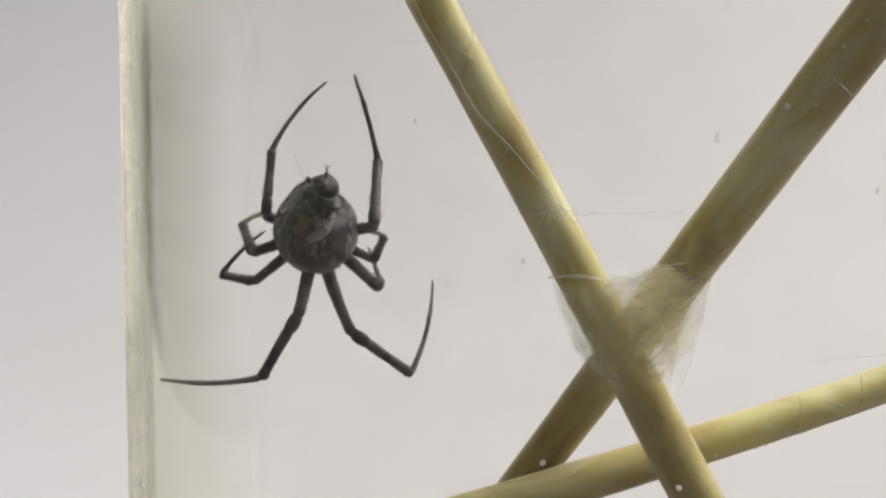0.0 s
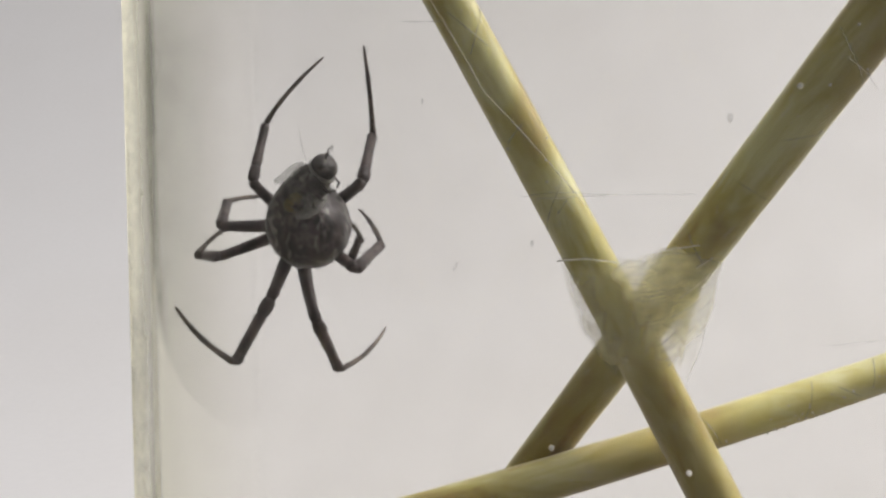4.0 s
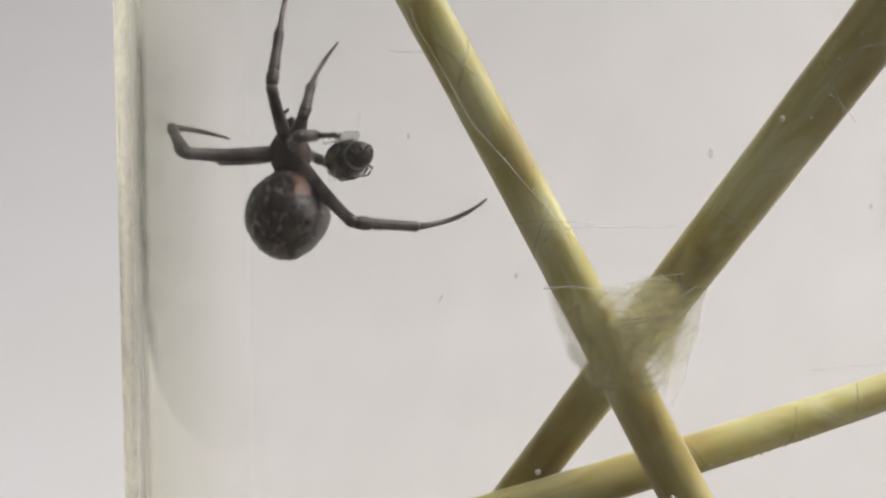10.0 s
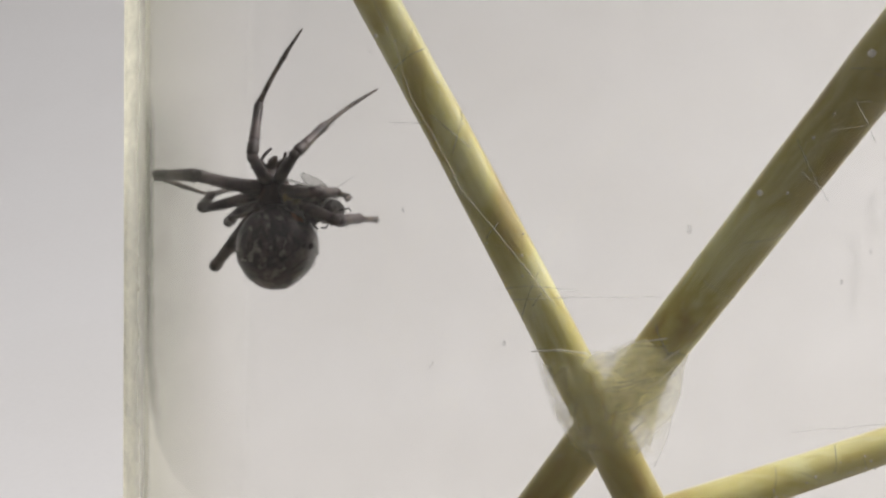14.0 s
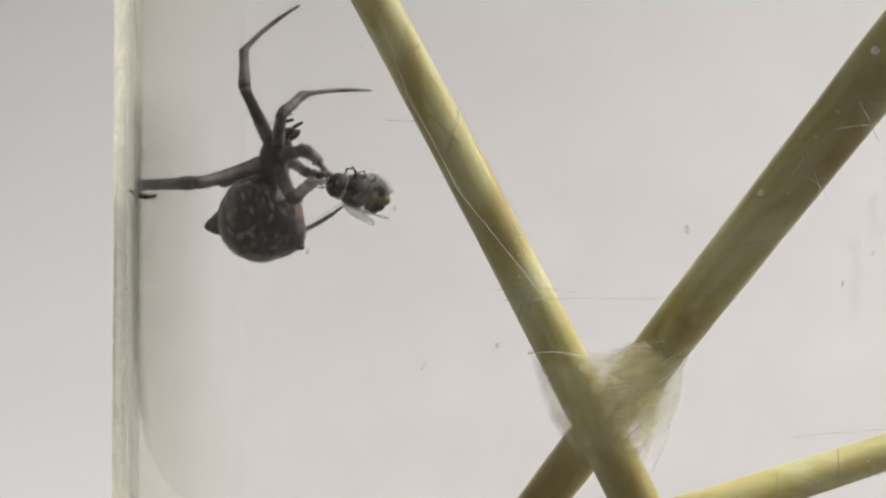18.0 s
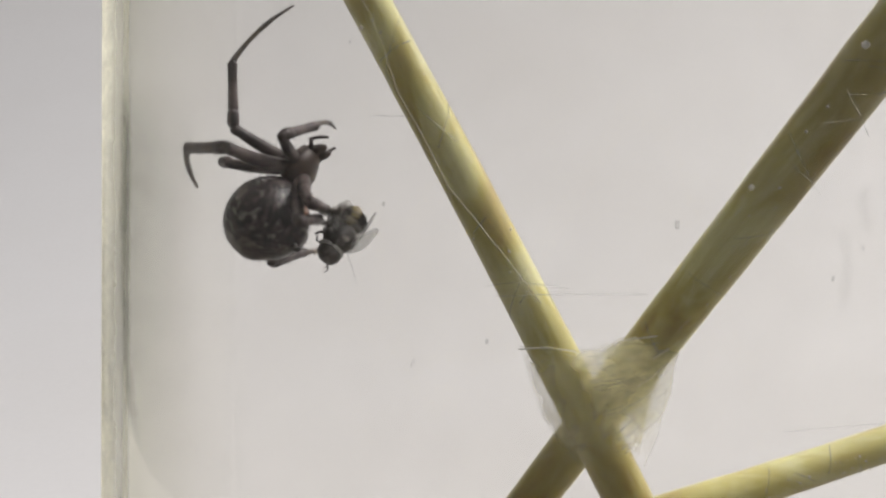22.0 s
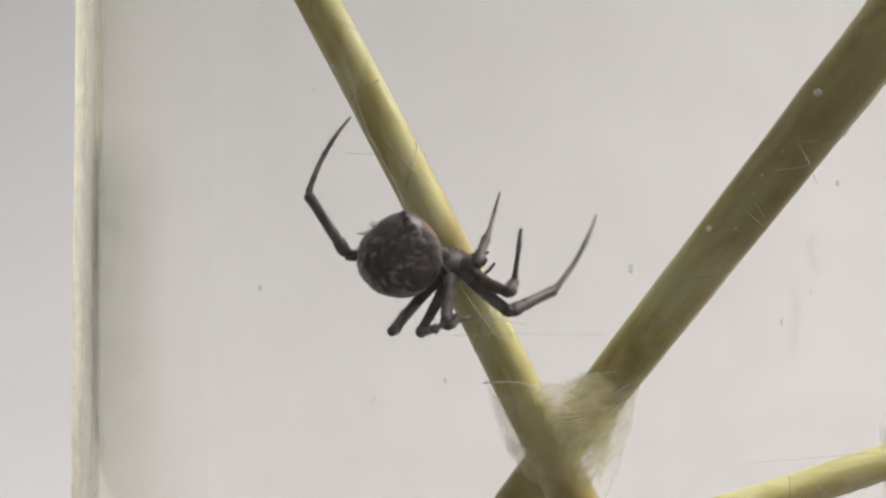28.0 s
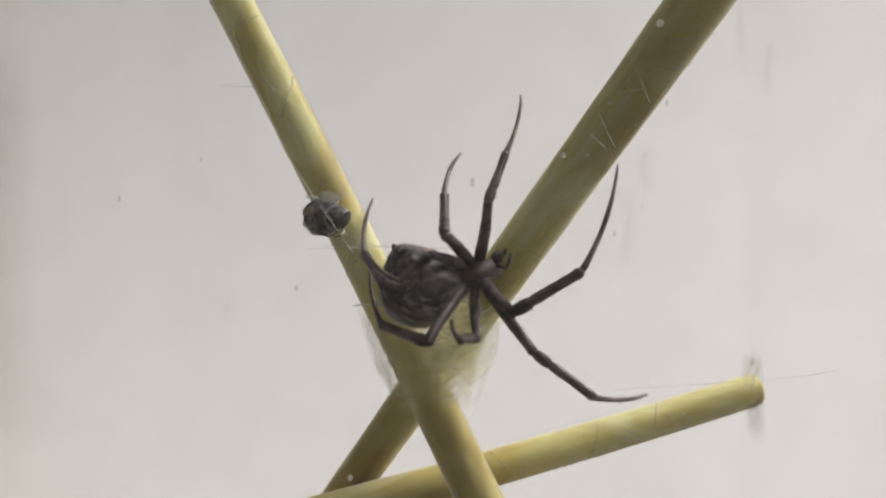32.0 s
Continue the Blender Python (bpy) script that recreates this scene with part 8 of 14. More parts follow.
    walk(leg, [
        (0, pose(5.2e-05, -0.000403, 0.000291, 49.1, -28.9, 39.0)),
        (0.5, pose(5.1e-05, -0.000245, -5e-06, 62.9, -35.7, 28.2)),
        (1, pose(5e-05, -8.7e-05, -0.0003, 77.5, -42.1, 7.7)),
        (1.5, pose(3e-05, 1.6e-05, -0.000292, 82.6, -44.5, -11.7)),
        (2, pose(1.1e-05, 0.000119, -0.000283, 78.6, -42.3, 5.9)),
        (2.5, pose(5.1e-05, -9.3e-05, -0.000169, 73.6, -41.6, 9.7)),
        (3, pose(9.2e-05, -0.000305, -5.4e-05, 68.8, -41.0, 11.9)),
        (3.5, pose(0.000115, -0.000335, -4.6e-05, 73.8, -41.2, 11.9)),
        (4.25, pose(0.00015, -0.000379, -3.2e-05, 80.8, -41.8, 10.0)),
        (5.5, pose(0.000209, -0.000454, -1.1e-05, 92.9, -42.3, 6.8)),
        (5.67, pose(-2.1e-05, -0.000431, 6.7e-05, 66.0, -35.0, 70.4)),
        (5.83, pose(-0.000238, -0.000409, 0.000141, 42.4, -8.9, 112.1)),
        (6, pose(-0.000469, -0.000387, 0.000219, 20.3, 23.2, 134.4)),
        (6.25, pose(-0.000337, -0.000224, 4.7e-05, 40.0, 20.9, 149.0)),
        (6.5, pose(-0.000204, -6.1e-05, -0.000124, 57.6, 11.4, 158.0)),
        (6.75, pose(-0.000166, 2.5e-05, -0.000253, 63.3, 14.0, 157.0)),
        (7, pose(-0.000127, 0.000112, -0.000382, 69.0, 16.3, 155.5)),
        (7.17, pose(6.7e-05, 0.000112, -0.00032, 66.2, 4.9, 152.2)),
        (7.33, pose(0.00025, 0.000113, -0.000262, 63.3, -6.0, 149.5)),
        (7.5, pose(0.000444, 0.000114, -0.0002, 59.5, -17.6, 147.4)),
        (7.75, pose(0.000219, 0.000171, -0.000289, 54.8, -6.0, 168.1)),
        (8, pose(-6e-06, 0.000227, -0.000378, 66.7, 2.6, -174.0)),
        (8.17, pose(-4.8e-05, 2.1e-05, -0.000149, 39.8, 0.2, -173.7)),
        (8.33, pose(-8.8e-05, -0.000174, 6.7e-05, 12.7, 3.9, -169.8)),
        (8.5, pose(-0.000131, -0.000381, 0.000296, -12.8, 14.8, -167.7)),
        (8.75, pose(-0.000128, -0.000396, 0.000276, -20.0, 17.0, -168.2)),
        (9, pose(-0.000124, -0.000412, 0.000255, -27.4, 19.7, -169.2)),
        (9.25, pose(-9e-05, -0.000414, 0.000264, -18.7, 12.7, -166.4)),
        (9.5, pose(-5.5e-05, -0.000416, 0.000272, -9.7, 6.7, -165.0)),
        (9.75, pose(-6.2e-05, -0.00042, 0.000264, -20.6, 5.3, -164.3)),
        (10, pose(-7e-05, -0.000424, 0.000256, -31.6, 8.3, -165.4)),
        (10.25, pose(-9.6e-05, -0.00042, 0.000253, -27.6, 12.3, -167.9)),
        (10.5, pose(-0.000122, -0.000415, 0.00025, -24.6, 17.0, -170.4)),
        (10.75, pose(-7.5e-05, -0.000356, 0.000325, -16.1, 10.7, -168.3)),
        (11, pose(-2.8e-05, -0.000296, 0.000401, -7.4, 4.5, -167.2)),
        (11.5, pose(-9.5e-05, -0.000299, 0.000389, -7.6, 11.0, -168.1)),
        (12, pose(-6.1e-05, -0.000301, 0.000395, -4.8, 6.6, -167.6)),
        (12.5, pose(-5.4e-05, -0.00029, 0.000404, 16.5, -4.8, -167.6)),
        (13, pose(-4.7e-05, -0.000279, 0.000413, -5.7, -4.9, -166.5)),
        (13.25, pose(-7.6e-05, -0.000278, 0.000408, -4.5, 0.2, -167.0)),
        (13.5, pose(-0.000104, -0.000277, 0.000403, -3.3, 5.2, -167.3)),
        (13.75, pose(-8.5e-05, -0.000295, 0.000393, -13.3, 5.1, -167.3)),
        (14, pose(-6.6e-05, -0.000313, 0.000383, -23.0, 5.3, -167.3)),
        (14.5, pose(-0.0001, -0.000262, 0.000394, -15.9, 6.1, -173.1)),
        (15.25, pose(-0.000152, -0.000186, 0.00041, -4.7, 8.0, 178.8)),
        (16.5, pose(-0.000237, -5.8e-05, 0.000436, 11.9, 17.4, 166.5)),
        (16.67, pose(-0.000263, -8.2e-05, 0.000414, 11.6, 22.5, 165.7)),
        (16.75, pose(-0.000274, -9.3e-05, 0.000403, 11.3, 24.9, 165.3)),
        (16.83, pose(-0.000286, -0.000104, 0.000392, 10.9, 27.3, 164.9)),
        (17, pose(-0.000312, -0.000128, 0.000369, 9.5, 32.5, 164.0)),
        (17.5, pose(-0.00032, -0.000126, 0.000363, 10.6, 33.5, 164.2)),
        (18, pose(-0.000328, -0.000123, 0.000356, 13.8, 34.2, 164.4)),
        (18.25, pose(-0.000328, -0.000127, 0.000355, -2.5, 36.5, 164.6)),
        (18.5, pose(-0.000329, -0.00013, 0.000353, -19.7, 37.3, 164.3)),
        (18.67, pose(-0.00032, 4e-06, 0.000132, 9.0, 38.5, 167.0)),
        (18.83, pose(-0.000312, 0.00013, -7.5e-05, 40.1, 32.0, 166.2)),
        (19, pose(-0.000304, 0.000265, -0.000296, 62.1, 23.2, 157.9)),
        (19.25, pose(-0.000244, 0.000148, -0.000119, 59.0, 26.3, 162.2)),
        (19.5, pose(-0.000184, 3.2e-05, 5.9e-05, 55.5, 28.9, 165.3)),
        (19.75, pose(-0.000124, -8.5e-05, 0.000236, 40.6, 30.2, 165.6)),
        (20, pose(-6.4e-05, -0.000201, 0.000413, 25.5, 28.0, 163.0)),
        (20.125, pose(-9.8e-05, -0.000192, 0.000404, 23.4, 27.3, 162.8)),
        (20.25, pose(-0.000133, -0.000183, 0.000395, 21.1, 26.7, 162.8)),
        (20.5, pose(-0.000203, -0.000165, 0.000377, 16.2, 26.5, 163.1)),
        (20.75, pose(-0.000272, -0.000147, 0.00036, 9.4, 31.0, 164.6)),
        (21, pose(-0.000342, -0.000128, 0.000342, 3.2, 37.1, 165.8)),
        (21.25, pose(-0.000342, -0.000128, 0.000342, 7.1, 36.8, 165.8)),
        (21.5, pose(-0.000342, -0.000127, 0.000343, 10.9, 36.5, 165.7)),
        (21.75, pose(-0.000279, -0.000143, 0.000382, 4.1, 23.1, 164.4)),
        (22, pose(-0.000217, -0.000159, 0.000421, -9.9, 16.5, 165.5)),
        (22.5, pose(-0.000274, -0.000111, 0.000396, -10.9, 17.5, 165.4)),
        (23, pose(-0.00033, -6.2e-05, 0.00037, 14.7, 18.8, 165.6)),
        (23.25, pose(-0.000367, -7.8e-05, 0.000325, 17.2, 29.5, 168.9)),
        (23.5, pose(-0.000404, -9.3e-05, 0.00028, 20.9, 39.8, 173.3)),
        (23.75, pose(-0.00021, -0.00011, 0.000319, 7.8, 35.1, 171.7)),
        (24, pose(-1.6e-05, -0.000128, 0.000358, -5.0, 29.1, 171.5)),
        (24.25, pose(-0.000133, -0.00011, 0.00039, 4.5, 22.3, 171.5)),
        (24.5, pose(-0.000251, -9.2e-05, 0.000423, 13.7, 15.9, 170.4)),
        (24.75, pose(-0.000179, -0.000212, 0.00039, 6.1, 1.0, 168.3)),
        (25, pose(-0.000106, -0.000332, 0.000358, -8.3, -10.8, 169.1)),
        (25.25, pose(-0.000185, -0.000245, 0.000376, -12.3, -0.5, 167.4)),
        (25.5, pose(-0.000264, -0.000158, 0.000393, -13.6, 9.7, 165.3)),
        (26.17, pose(-0.000213, -1.7e-05, 0.000399, -7.7, 43.5, 178.3)),
        (26.83, pose(-0.000164, 0.000122, 0.000404, 55.4, 57.6, -142.7)),
        (27.5, pose(-0.000113, 0.000264, 0.00041, 82.5, 37.6, -147.1)),
        (27.75, pose(-0.000181, 0.00019, 0.000414, 54.7, 34.7, -155.9)),
        (28, pose(-0.000248, 0.000117, 0.000418, 29.2, 29.4, -161.5)),
        (28.25, pose(-0.000135, 0.000171, 0.000431, 32.1, 18.9, -168.4)),
        (28.5, pose(-2.1e-05, 0.000226, 0.000445, 37.4, 9.6, -175.2)),
        (28.75, pose(-0.000107, 0.000146, 0.000451, 56.4, 20.4, -160.9)),
        (29, pose(-0.000192, 6.6e-05, 0.000457, 78.1, 19.3, -159.2)),
        (29.25, pose(-0.000195, 6.7e-05, 0.000455, 74.7, 19.4, -159.0)),
        (29.5, pose(-0.000198, 6.7e-05, 0.000454, 71.2, 19.4, -158.7)),
        (29.75, pose(-0.000198, 5.7e-05, 0.000456, 65.6, 20.7, -155.5)),
        (30, pose(-0.000198, 4.7e-05, 0.000457, 59.5, 21.8, -153.4)),
        (30.25, pose(-0.000192, 5.3e-05, 0.000458, 58.5, 19.5, -157.5)),
        (30.5, pose(-0.000187, 6e-05, 0.00046, 57.7, 17.1, -161.5)),
        (30.75, pose(5.3e-05, 1.4e-05, 0.000195, 56.2, 12.6, -168.6)),
        (31, pose(0.000294, -3.1e-05, -6.9e-05, 55.0, 8.2, -175.1)),
        (31.25, pose(0.000104, 3.3e-05, 0.000207, 56.9, 7.7, -175.8)),
        (31.5, pose(-8.5e-05, 9.7e-05, 0.000483, 58.8, 7.3, -176.3)),
        (31.75, pose(-0.000107, 9.1e-05, 0.000479, 59.5, 10.5, -171.0)),
        (32, pose(-0.000128, 8.5e-05, 0.000476, 60.3, 13.6, -165.5)),
    ])
    walk(tib, [
        (0, pose(0, 0, 0.004918, -24.0, -70.4, 25.3)),
        (0.5, pose(0, -0, 0.004994, -28.0, -57.0, 22.7)),
        (1, pose(0, 0, 0.004918, -24.1, -53.2, 29.0)),
        (1.5, pose(0, -0, 0.004994, -15.3, -39.5, 20.8)),
        (2, pose(0, 0, 0.004918, -27.8, -41.4, 20.8)),
        (2.5, pose(0, -0, 0.004994, -8.3, -46.4, 19.9)),
        (3, pose(0, 0, 0.004918, -17.8, -48.9, 17.4)),
        (3.5, pose(0, -0, 0.004994, -48.8, -53.3, 25.0)),
        (4.25, pose(0, -0, 0.004994, -45.1, -52.1, 28.8)),
        (5.5, pose(0, 0, 0.004918, -37.7, -49.8, 34.0)),
        (5.67, pose(0, -0, 0.004994, -101.7, -59.7, 122.8)),
        (5.83, pose(0, -0, 0.004994, -106.6, -44.1, 156.8)),
        (6, pose(0, 0, 0.004918, -91.4, -31.6, 174.5)),
        (6.25, pose(-0, -0, 0.004994, -117.8, -19.3, -162.6)),
        (6.5, pose(0, 0, 0.004918, -118.3, -4.7, -149.2)),
        (6.75, pose(-0, -0, 0.004994, -131.7, -8.8, -159.0)),
        (7, pose(0, 0, 0.004918, -139.9, -15.0, -168.3)),
        (7.17, pose(-0, 0, 0.004994, -119.6, -4.7, -178.5)),
        (7.33, pose(-0, 0, 0.004994, -98.4, 7.8, 176.8)),
        (7.5, pose(0, 0, 0.004918, -76.3, 22.0, 179.1)),
        (7.75, pose(-0, -0, 0.004994, -126.2, 36.4, 137.6)),
        (8, pose(0, 0, 0.004918, -163.6, 42.2, 108.8)),
        (8.17, pose(-0, -0, 0.004994, -172.3, 13.4, 101.8)),
        (8.33, pose(-0, -0, 0.004994, 179.5, -7.0, 100.4)),
        (8.5, pose(0, 0, 0.004918, 162.0, -30.4, 104.2)),
        (8.75, pose(0, 0, 0.004994, 160.9, -32.1, 105.0)),
        (9, pose(0, 0, 0.004918, 157.7, -36.1, 107.0)),
        (9.25, pose(0, 0, 0.004994, 166.8, -27.4, 101.0)),
        (9.5, pose(0, 0, 0.004918, 171.9, -20.6, 97.2)),
        (9.75, pose(0, -0, 0.004994, 168.8, -25.8, 96.4)),
        (10, pose(0, 0, 0.004918, 161.2, -33.1, 96.7)),
        (10.25, pose(0, 0, 0.004994, 160.7, -31.2, 100.8)),
        (10.5, pose(0, 0, 0.004918, 158.7, -31.2, 105.6)),
        (10.75, pose(-0, 0, 0.004994, 163.0, -34.5, 103.6)),
        (11, pose(0, 0, 0.004918, 167.0, -38.9, 101.7)),
        (11.5, pose(0, 0, 0.004918, 159.5, -37.1, 106.6)),
        (12, pose(0, 0, 0.004918, 167.0, -35.9, 103.1)),
        (12.5, pose(0, 0, 0.004994, 174.6, -12.6, 94.0)),
        (13, pose(0, 0, 0.004918, 162.7, -33.6, 93.6)),
        (13.25, pose(-0, -0, 0.004994, 163.9, -31.7, 96.7)),
        (13.5, pose(0, 0, 0.004918, 164.0, -31.9, 100.5)),
        (13.75, pose(-0, 0, 0.004994, 165.6, -33.4, 98.9)),
        (14, pose(0, 0, 0.004918, 164.7, -37.5, 98.1)),
        (14.5, pose(-0, -0, 0.004994, 163.6, -33.6, 103.9)),
        (15.25, pose(-0, -0, 0.004994, 159.2, -30.8, 113.3)),
        (16.5, pose(0, -0, 0.00507, 153.7, -24.3, 127.4)),
        (16.67, pose(0, -0, 0.004994, 155.1, -25.5, 130.3)),
        (16.75, pose(0, -0, 0.004994, 156.1, -25.7, 131.5)),
        (16.83, pose(0, -0, 0.004994, 157.0, -25.9, 132.7)),
        (17, pose(0, 0, 0.004918, 158.3, -27.0, 135.5)),
        (17.5, pose(0, 0, 0.004994, 160.2, -24.0, 134.7)),
        (18, pose(0, 0, 0.004918, 159.9, -22.8, 134.7)),
        (18.25, pose(-0, 0, 0.004994, 148.5, -27.6, 137.0)),
        (18.5, pose(0, 0, 0.004918, 124.2, -38.1, 148.5)),
        (18.67, pose(0, 0, 0.004994, 156.2, -13.6, 129.5)),
        (18.83, pose(0, -0, 0.004994, 172.1, 3.2, 127.1)),
        (19, pose(0, 0, 0.004918, -167.7, 20.3, 130.2)),
        (19.25, pose(0, 0, 0.004994, 178.8, 3.9, 129.4)),
        (19.5, pose(0, 0, 0.004994, 170.2, -14.9, 132.1)),
        (19.75, pose(-0, 0, 0.004994, 151.4, -53.4, 148.9)),
        (20, pose(0, 0, 0.004918, 50.0, -66.7, -104.3)),
        (20.125, pose(0, -0, 0.004994, 81.7, -69.2, -138.2)),
        (20.25, pose(0, -0, 0.004994, 110.3, -64.9, -168.3)),
        (20.5, pose(0, -0, 0.004994, 135.4, -48.6, 166.4)),
        (20.75, pose(0, -0, 0.004994, 138.6, -39.1, 165.5)),
        (21, pose(0, 0, 0.004918, 138.4, -31.9, 167.4)),
        (21.25, pose(0, 0, 0.004994, 137.8, -35.3, 169.0)),
        (21.5, pose(0, 0, 0.004918, 133.1, -40.2, 172.7)),
        (21.75, pose(0, 0, 0.004994, 139.2, -33.2, 149.2)),
        (22, pose(0, 0, 0.004918, 134.8, -33.4, 135.1)),
        (22.5, pose(-0, -0, 0.004994, 127.8, -30.3, 135.0)),
        (23, pose(0, 0, 0.004918, 96.2, -40.4, 172.2)),
        (23.25, pose(-0, 0, 0.004994, 103.2, -28.8, 168.3)),
        (23.5, pose(0, 0, 0.004918, 103.8, -17.9, 170.0)),
        (23.75, pose(0, -0, 0.004994, 124.3, -22.8, 156.9)),
        (24, pose(0, 0, 0.004918, 124.4, -23.5, 139.6)),
        (24.25, pose(0, -0, 0.004994, 137.9, -21.3, 134.2)),
        (24.5, pose(0, 0, 0.004918, 145.5, -20.4, 131.1)),
        (24.75, pose(-0, 0, 0.004994, 159.2, -22.8, 121.8)),
        (25, pose(0, 0, 0.004918, 166.6, -33.5, 115.2)),
        (25.25, pose(0, -0, 0.004994, 151.9, -24.4, 116.4)),
        (25.5, pose(0, 0, 0.004918, 133.5, -17.5, 116.5)),
        (26.17, pose(-0, -0, 0.004994, 129.3, 2.0, 84.7)),
        (26.83, pose(-0, 0, 0.004994, 99.3, 13.3, 44.8)),
        (27.5, pose(0, 0, 0.004918, 41.9, -3.4, 16.4)),
        (27.75, pose(0, -0, 0.004994, 77.0, 0.2, 24.0)),
        (28, pose(0, 0, 0.004918, 79.3, 0.7, 30.3)),
        (28.25, pose(-0, -0, 0.004994, 65.8, -0.3, -2.4)),
        (28.5, pose(0, 0, 0.004918, 41.9, -11.9, -32.8)),
        (28.75, pose(-0, 0, 0.004994, 67.3, -31.9, -34.9)),
        (29, pose(0, 0, 0.004918, 47.2, -40.0, -14.6)),
        (29.25, pose(0, -0, 0.004994, 50.6, -35.2, -10.9)),
        (29.5, pose(0, 0, 0.004918, 51.4, -29.3, -5.4)),
        (29.75, pose(-0, 0, 0.004994, 54.3, -33.0, -13.4)),
        (30, pose(0, 0, 0.004918, 53.1, -34.8, -18.9)),
        (30.25, pose(-0, 0, 0.004994, 59.2, -26.8, -12.7)),
        (30.5, pose(0, 0, 0.004918, 61.4, -18.1, -4.1)),
        (30.75, pose(-0, -0, 0.004994, 65.9, -13.2, -10.0)),
        (31, pose(0, 0, 0.004918, 68.1, -7.9, -15.1)),
        (31.25, pose(-0, 0, 0.004994, 56.2, 0.4, -0.9)),
        (31.5, pose(0, 0, 0.004918, 45.2, 12.0, 12.2)),
        (31.75, pose(-0, 0, 0.004994, 49.0, 12.8, 19.2)),
        (32, pose(0, 0, 0.004918, 50.5, 12.7, 25.5)),
    ])
    walk(met, [
        (0, pose(-0.00234, 0, 0.005672, -163.7, 6.9, -172.6)),
        (0.5, pose(-0.002153, 0.000365, 0.006194, -143.3, 6.5, -152.1)),
        (1, pose(-0.002059, 9e-06, 0.006262, -131.8, 5.0, -128.2)),
        (1.5, pose(-0.001664, 7.3e-05, 0.006848, -149.8, 0.7, -132.2)),
        (2, pose(-0.001752, 0.00056, 0.006549, -134.3, -2.1, -134.8)),
        (2.5, pose(-0.001802, -0.000267, 0.006695, -143.6, 6.4, -136.0)),
        (3, pose(-0.001908, 0.000192, 0.006457, -143.1, 4.6, -145.4)),
        (3.5, pose(-0.001986, 0.001143, 0.005974, -130.4, -0.3, -150.7)),
        (4.25, pose(-0.002067, 0.00088, 0.006073, -131.4, 3.1, -147.7)),
        (5.5, pose(-0.002073, 0.000418, 0.006173, -132.9, 7.9, -144.1)),
        (5.67, pose(-0.002287, -0.000957, 0.004739, -125.4, 11.9, -120.9)),
        (5.83, pose(-0.001397, -0.002, 0.004484, -124.3, 10.8, -103.1)),
        (6, pose(-0.000268, -0.002444, 0.004867, -126.7, 7.2, -88.2)),
        (6.25, pose(0.000292, -0.002219, 0.003899, -93.4, 20.9, -76.5)),
        (6.5, pose(0.001025, -0.00191, 0.003757, -76.8, 29.4, -67.2)),
        (6.75, pose(0.000428, -0.001828, 0.003355, -57.3, 25.9, -55.3)),
        (7, pose(-0.000156, -0.001649, 0.0031, -43.1, 19.5, -45.5)),
        (7.17, pose(-4.6e-05, -0.002169, 0.003767, -43.2, 22.4, -77.1)),
        (7.33, pose(-8.9e-05, -0.002464, 0.004635, -60.4, 32.5, -123.8)),
        (7.5, pose(-0.000254, -0.002385, 0.005459, -86.1, 24.0, -169.6)),
        (7.75, pose(-0.000711, -0.002075, 0.003811, -41.1, 31.7, -123.0)),
        (8, pose(-0.000148, -0.001724, 0.00317, -17.0, 11.0, -80.6)),
        (8.17, pose(-0.000211, -0.000626, 0.002591, -11.5, 33.9, -97.5)),
        (8.33, pose(-3.4e-05, 0.000302, 0.002521, -11.7, 54.2, -116.1)),
        (8.5, pose(0.000447, 0.001334, 0.002902, -24.8, 66.9, -145.4)),
        (8.75, pose(0.000464, 0.001421, 0.003, -49.2, 74.0, -171.9)),
        (9, pose(0.000501, 0.001555, 0.00308, -86.5, 75.2, 148.5)),
        (9.25, pose(0.000344, 0.001205, 0.00284, -30.2, 71.8, -151.0)),
        (9.5, pose(0.000235, 0.000894, 0.002639, -8.8, 57.2, -124.0)),
        (9.75, pose(0.000362, 0.00111, 0.002792, -20.7, 69.6, -141.4)),
        (10, pose(0.000638, 0.001354, 0.002967, -56.7, 77.9, 175.3)),
        (10.25, pose(0.00058, 0.001352, 0.002982, -31.3, 82.1, -149.8)),
        (10.5, pose(0.000542, 0.001383, 0.002958, 13.4, 82.2, -95.7)),
        (10.75, pose(0.000389, 0.001484, 0.00303, 7.2, 83.3, -96.5)),
        (11, pose(0.000236, 0.001585, 0.003053, -0.4, 83.8, -98.9)),
        (11.5, pose(0.000427, 0.001578, 0.003081, 6.6, 81.8, -97.6)),
        (12, pose(0.000224, 0.001492, 0.002976, -40.1, 79.0, -147.2)),
        (12.5, pose(0.000194, 0.000558, 0.002573, 4.2, 41.1, -130.9)),
        (13, pose(0.000649, 0.001344, 0.002963, -32.8, 78.0, -156.5)),
        (13.25, pose(0.00054, 0.00133, 0.002956, -39.9, 75.5, -163.9)),
        (13.5, pose(0.00044, 0.001352, 0.002912, -43.4, 72.3, -167.6)),
        (13.75, pose(0.000408, 0.00141, 0.00298, -90.2, 76.0, 143.4)),
        (14, pose(0.000441, 0.001522, 0.003038, -126.7, 70.0, 105.7)),
        (14.5, pose(0.000365, 0.001452, 0.003002, -127.0, 72.6, 109.8)),
        (15.25, pose(0.00034, 0.001446, 0.002993, -118.1, 77.2, 124.4)),
        (16.5, pose(0.000338, 0.001491, 0.002902, -75.4, 81.9, 176.2)),
        (16.67, pose(0.000171, 0.001421, 0.002954, -50.4, 80.0, -154.6)),
        (16.75, pose(0.000101, 0.00141, 0.002942, -40.8, 78.1, -143.1)),
        (16.83, pose(3.4e-05, 0.001396, 0.00293, -34.1, 75.9, -134.6)),
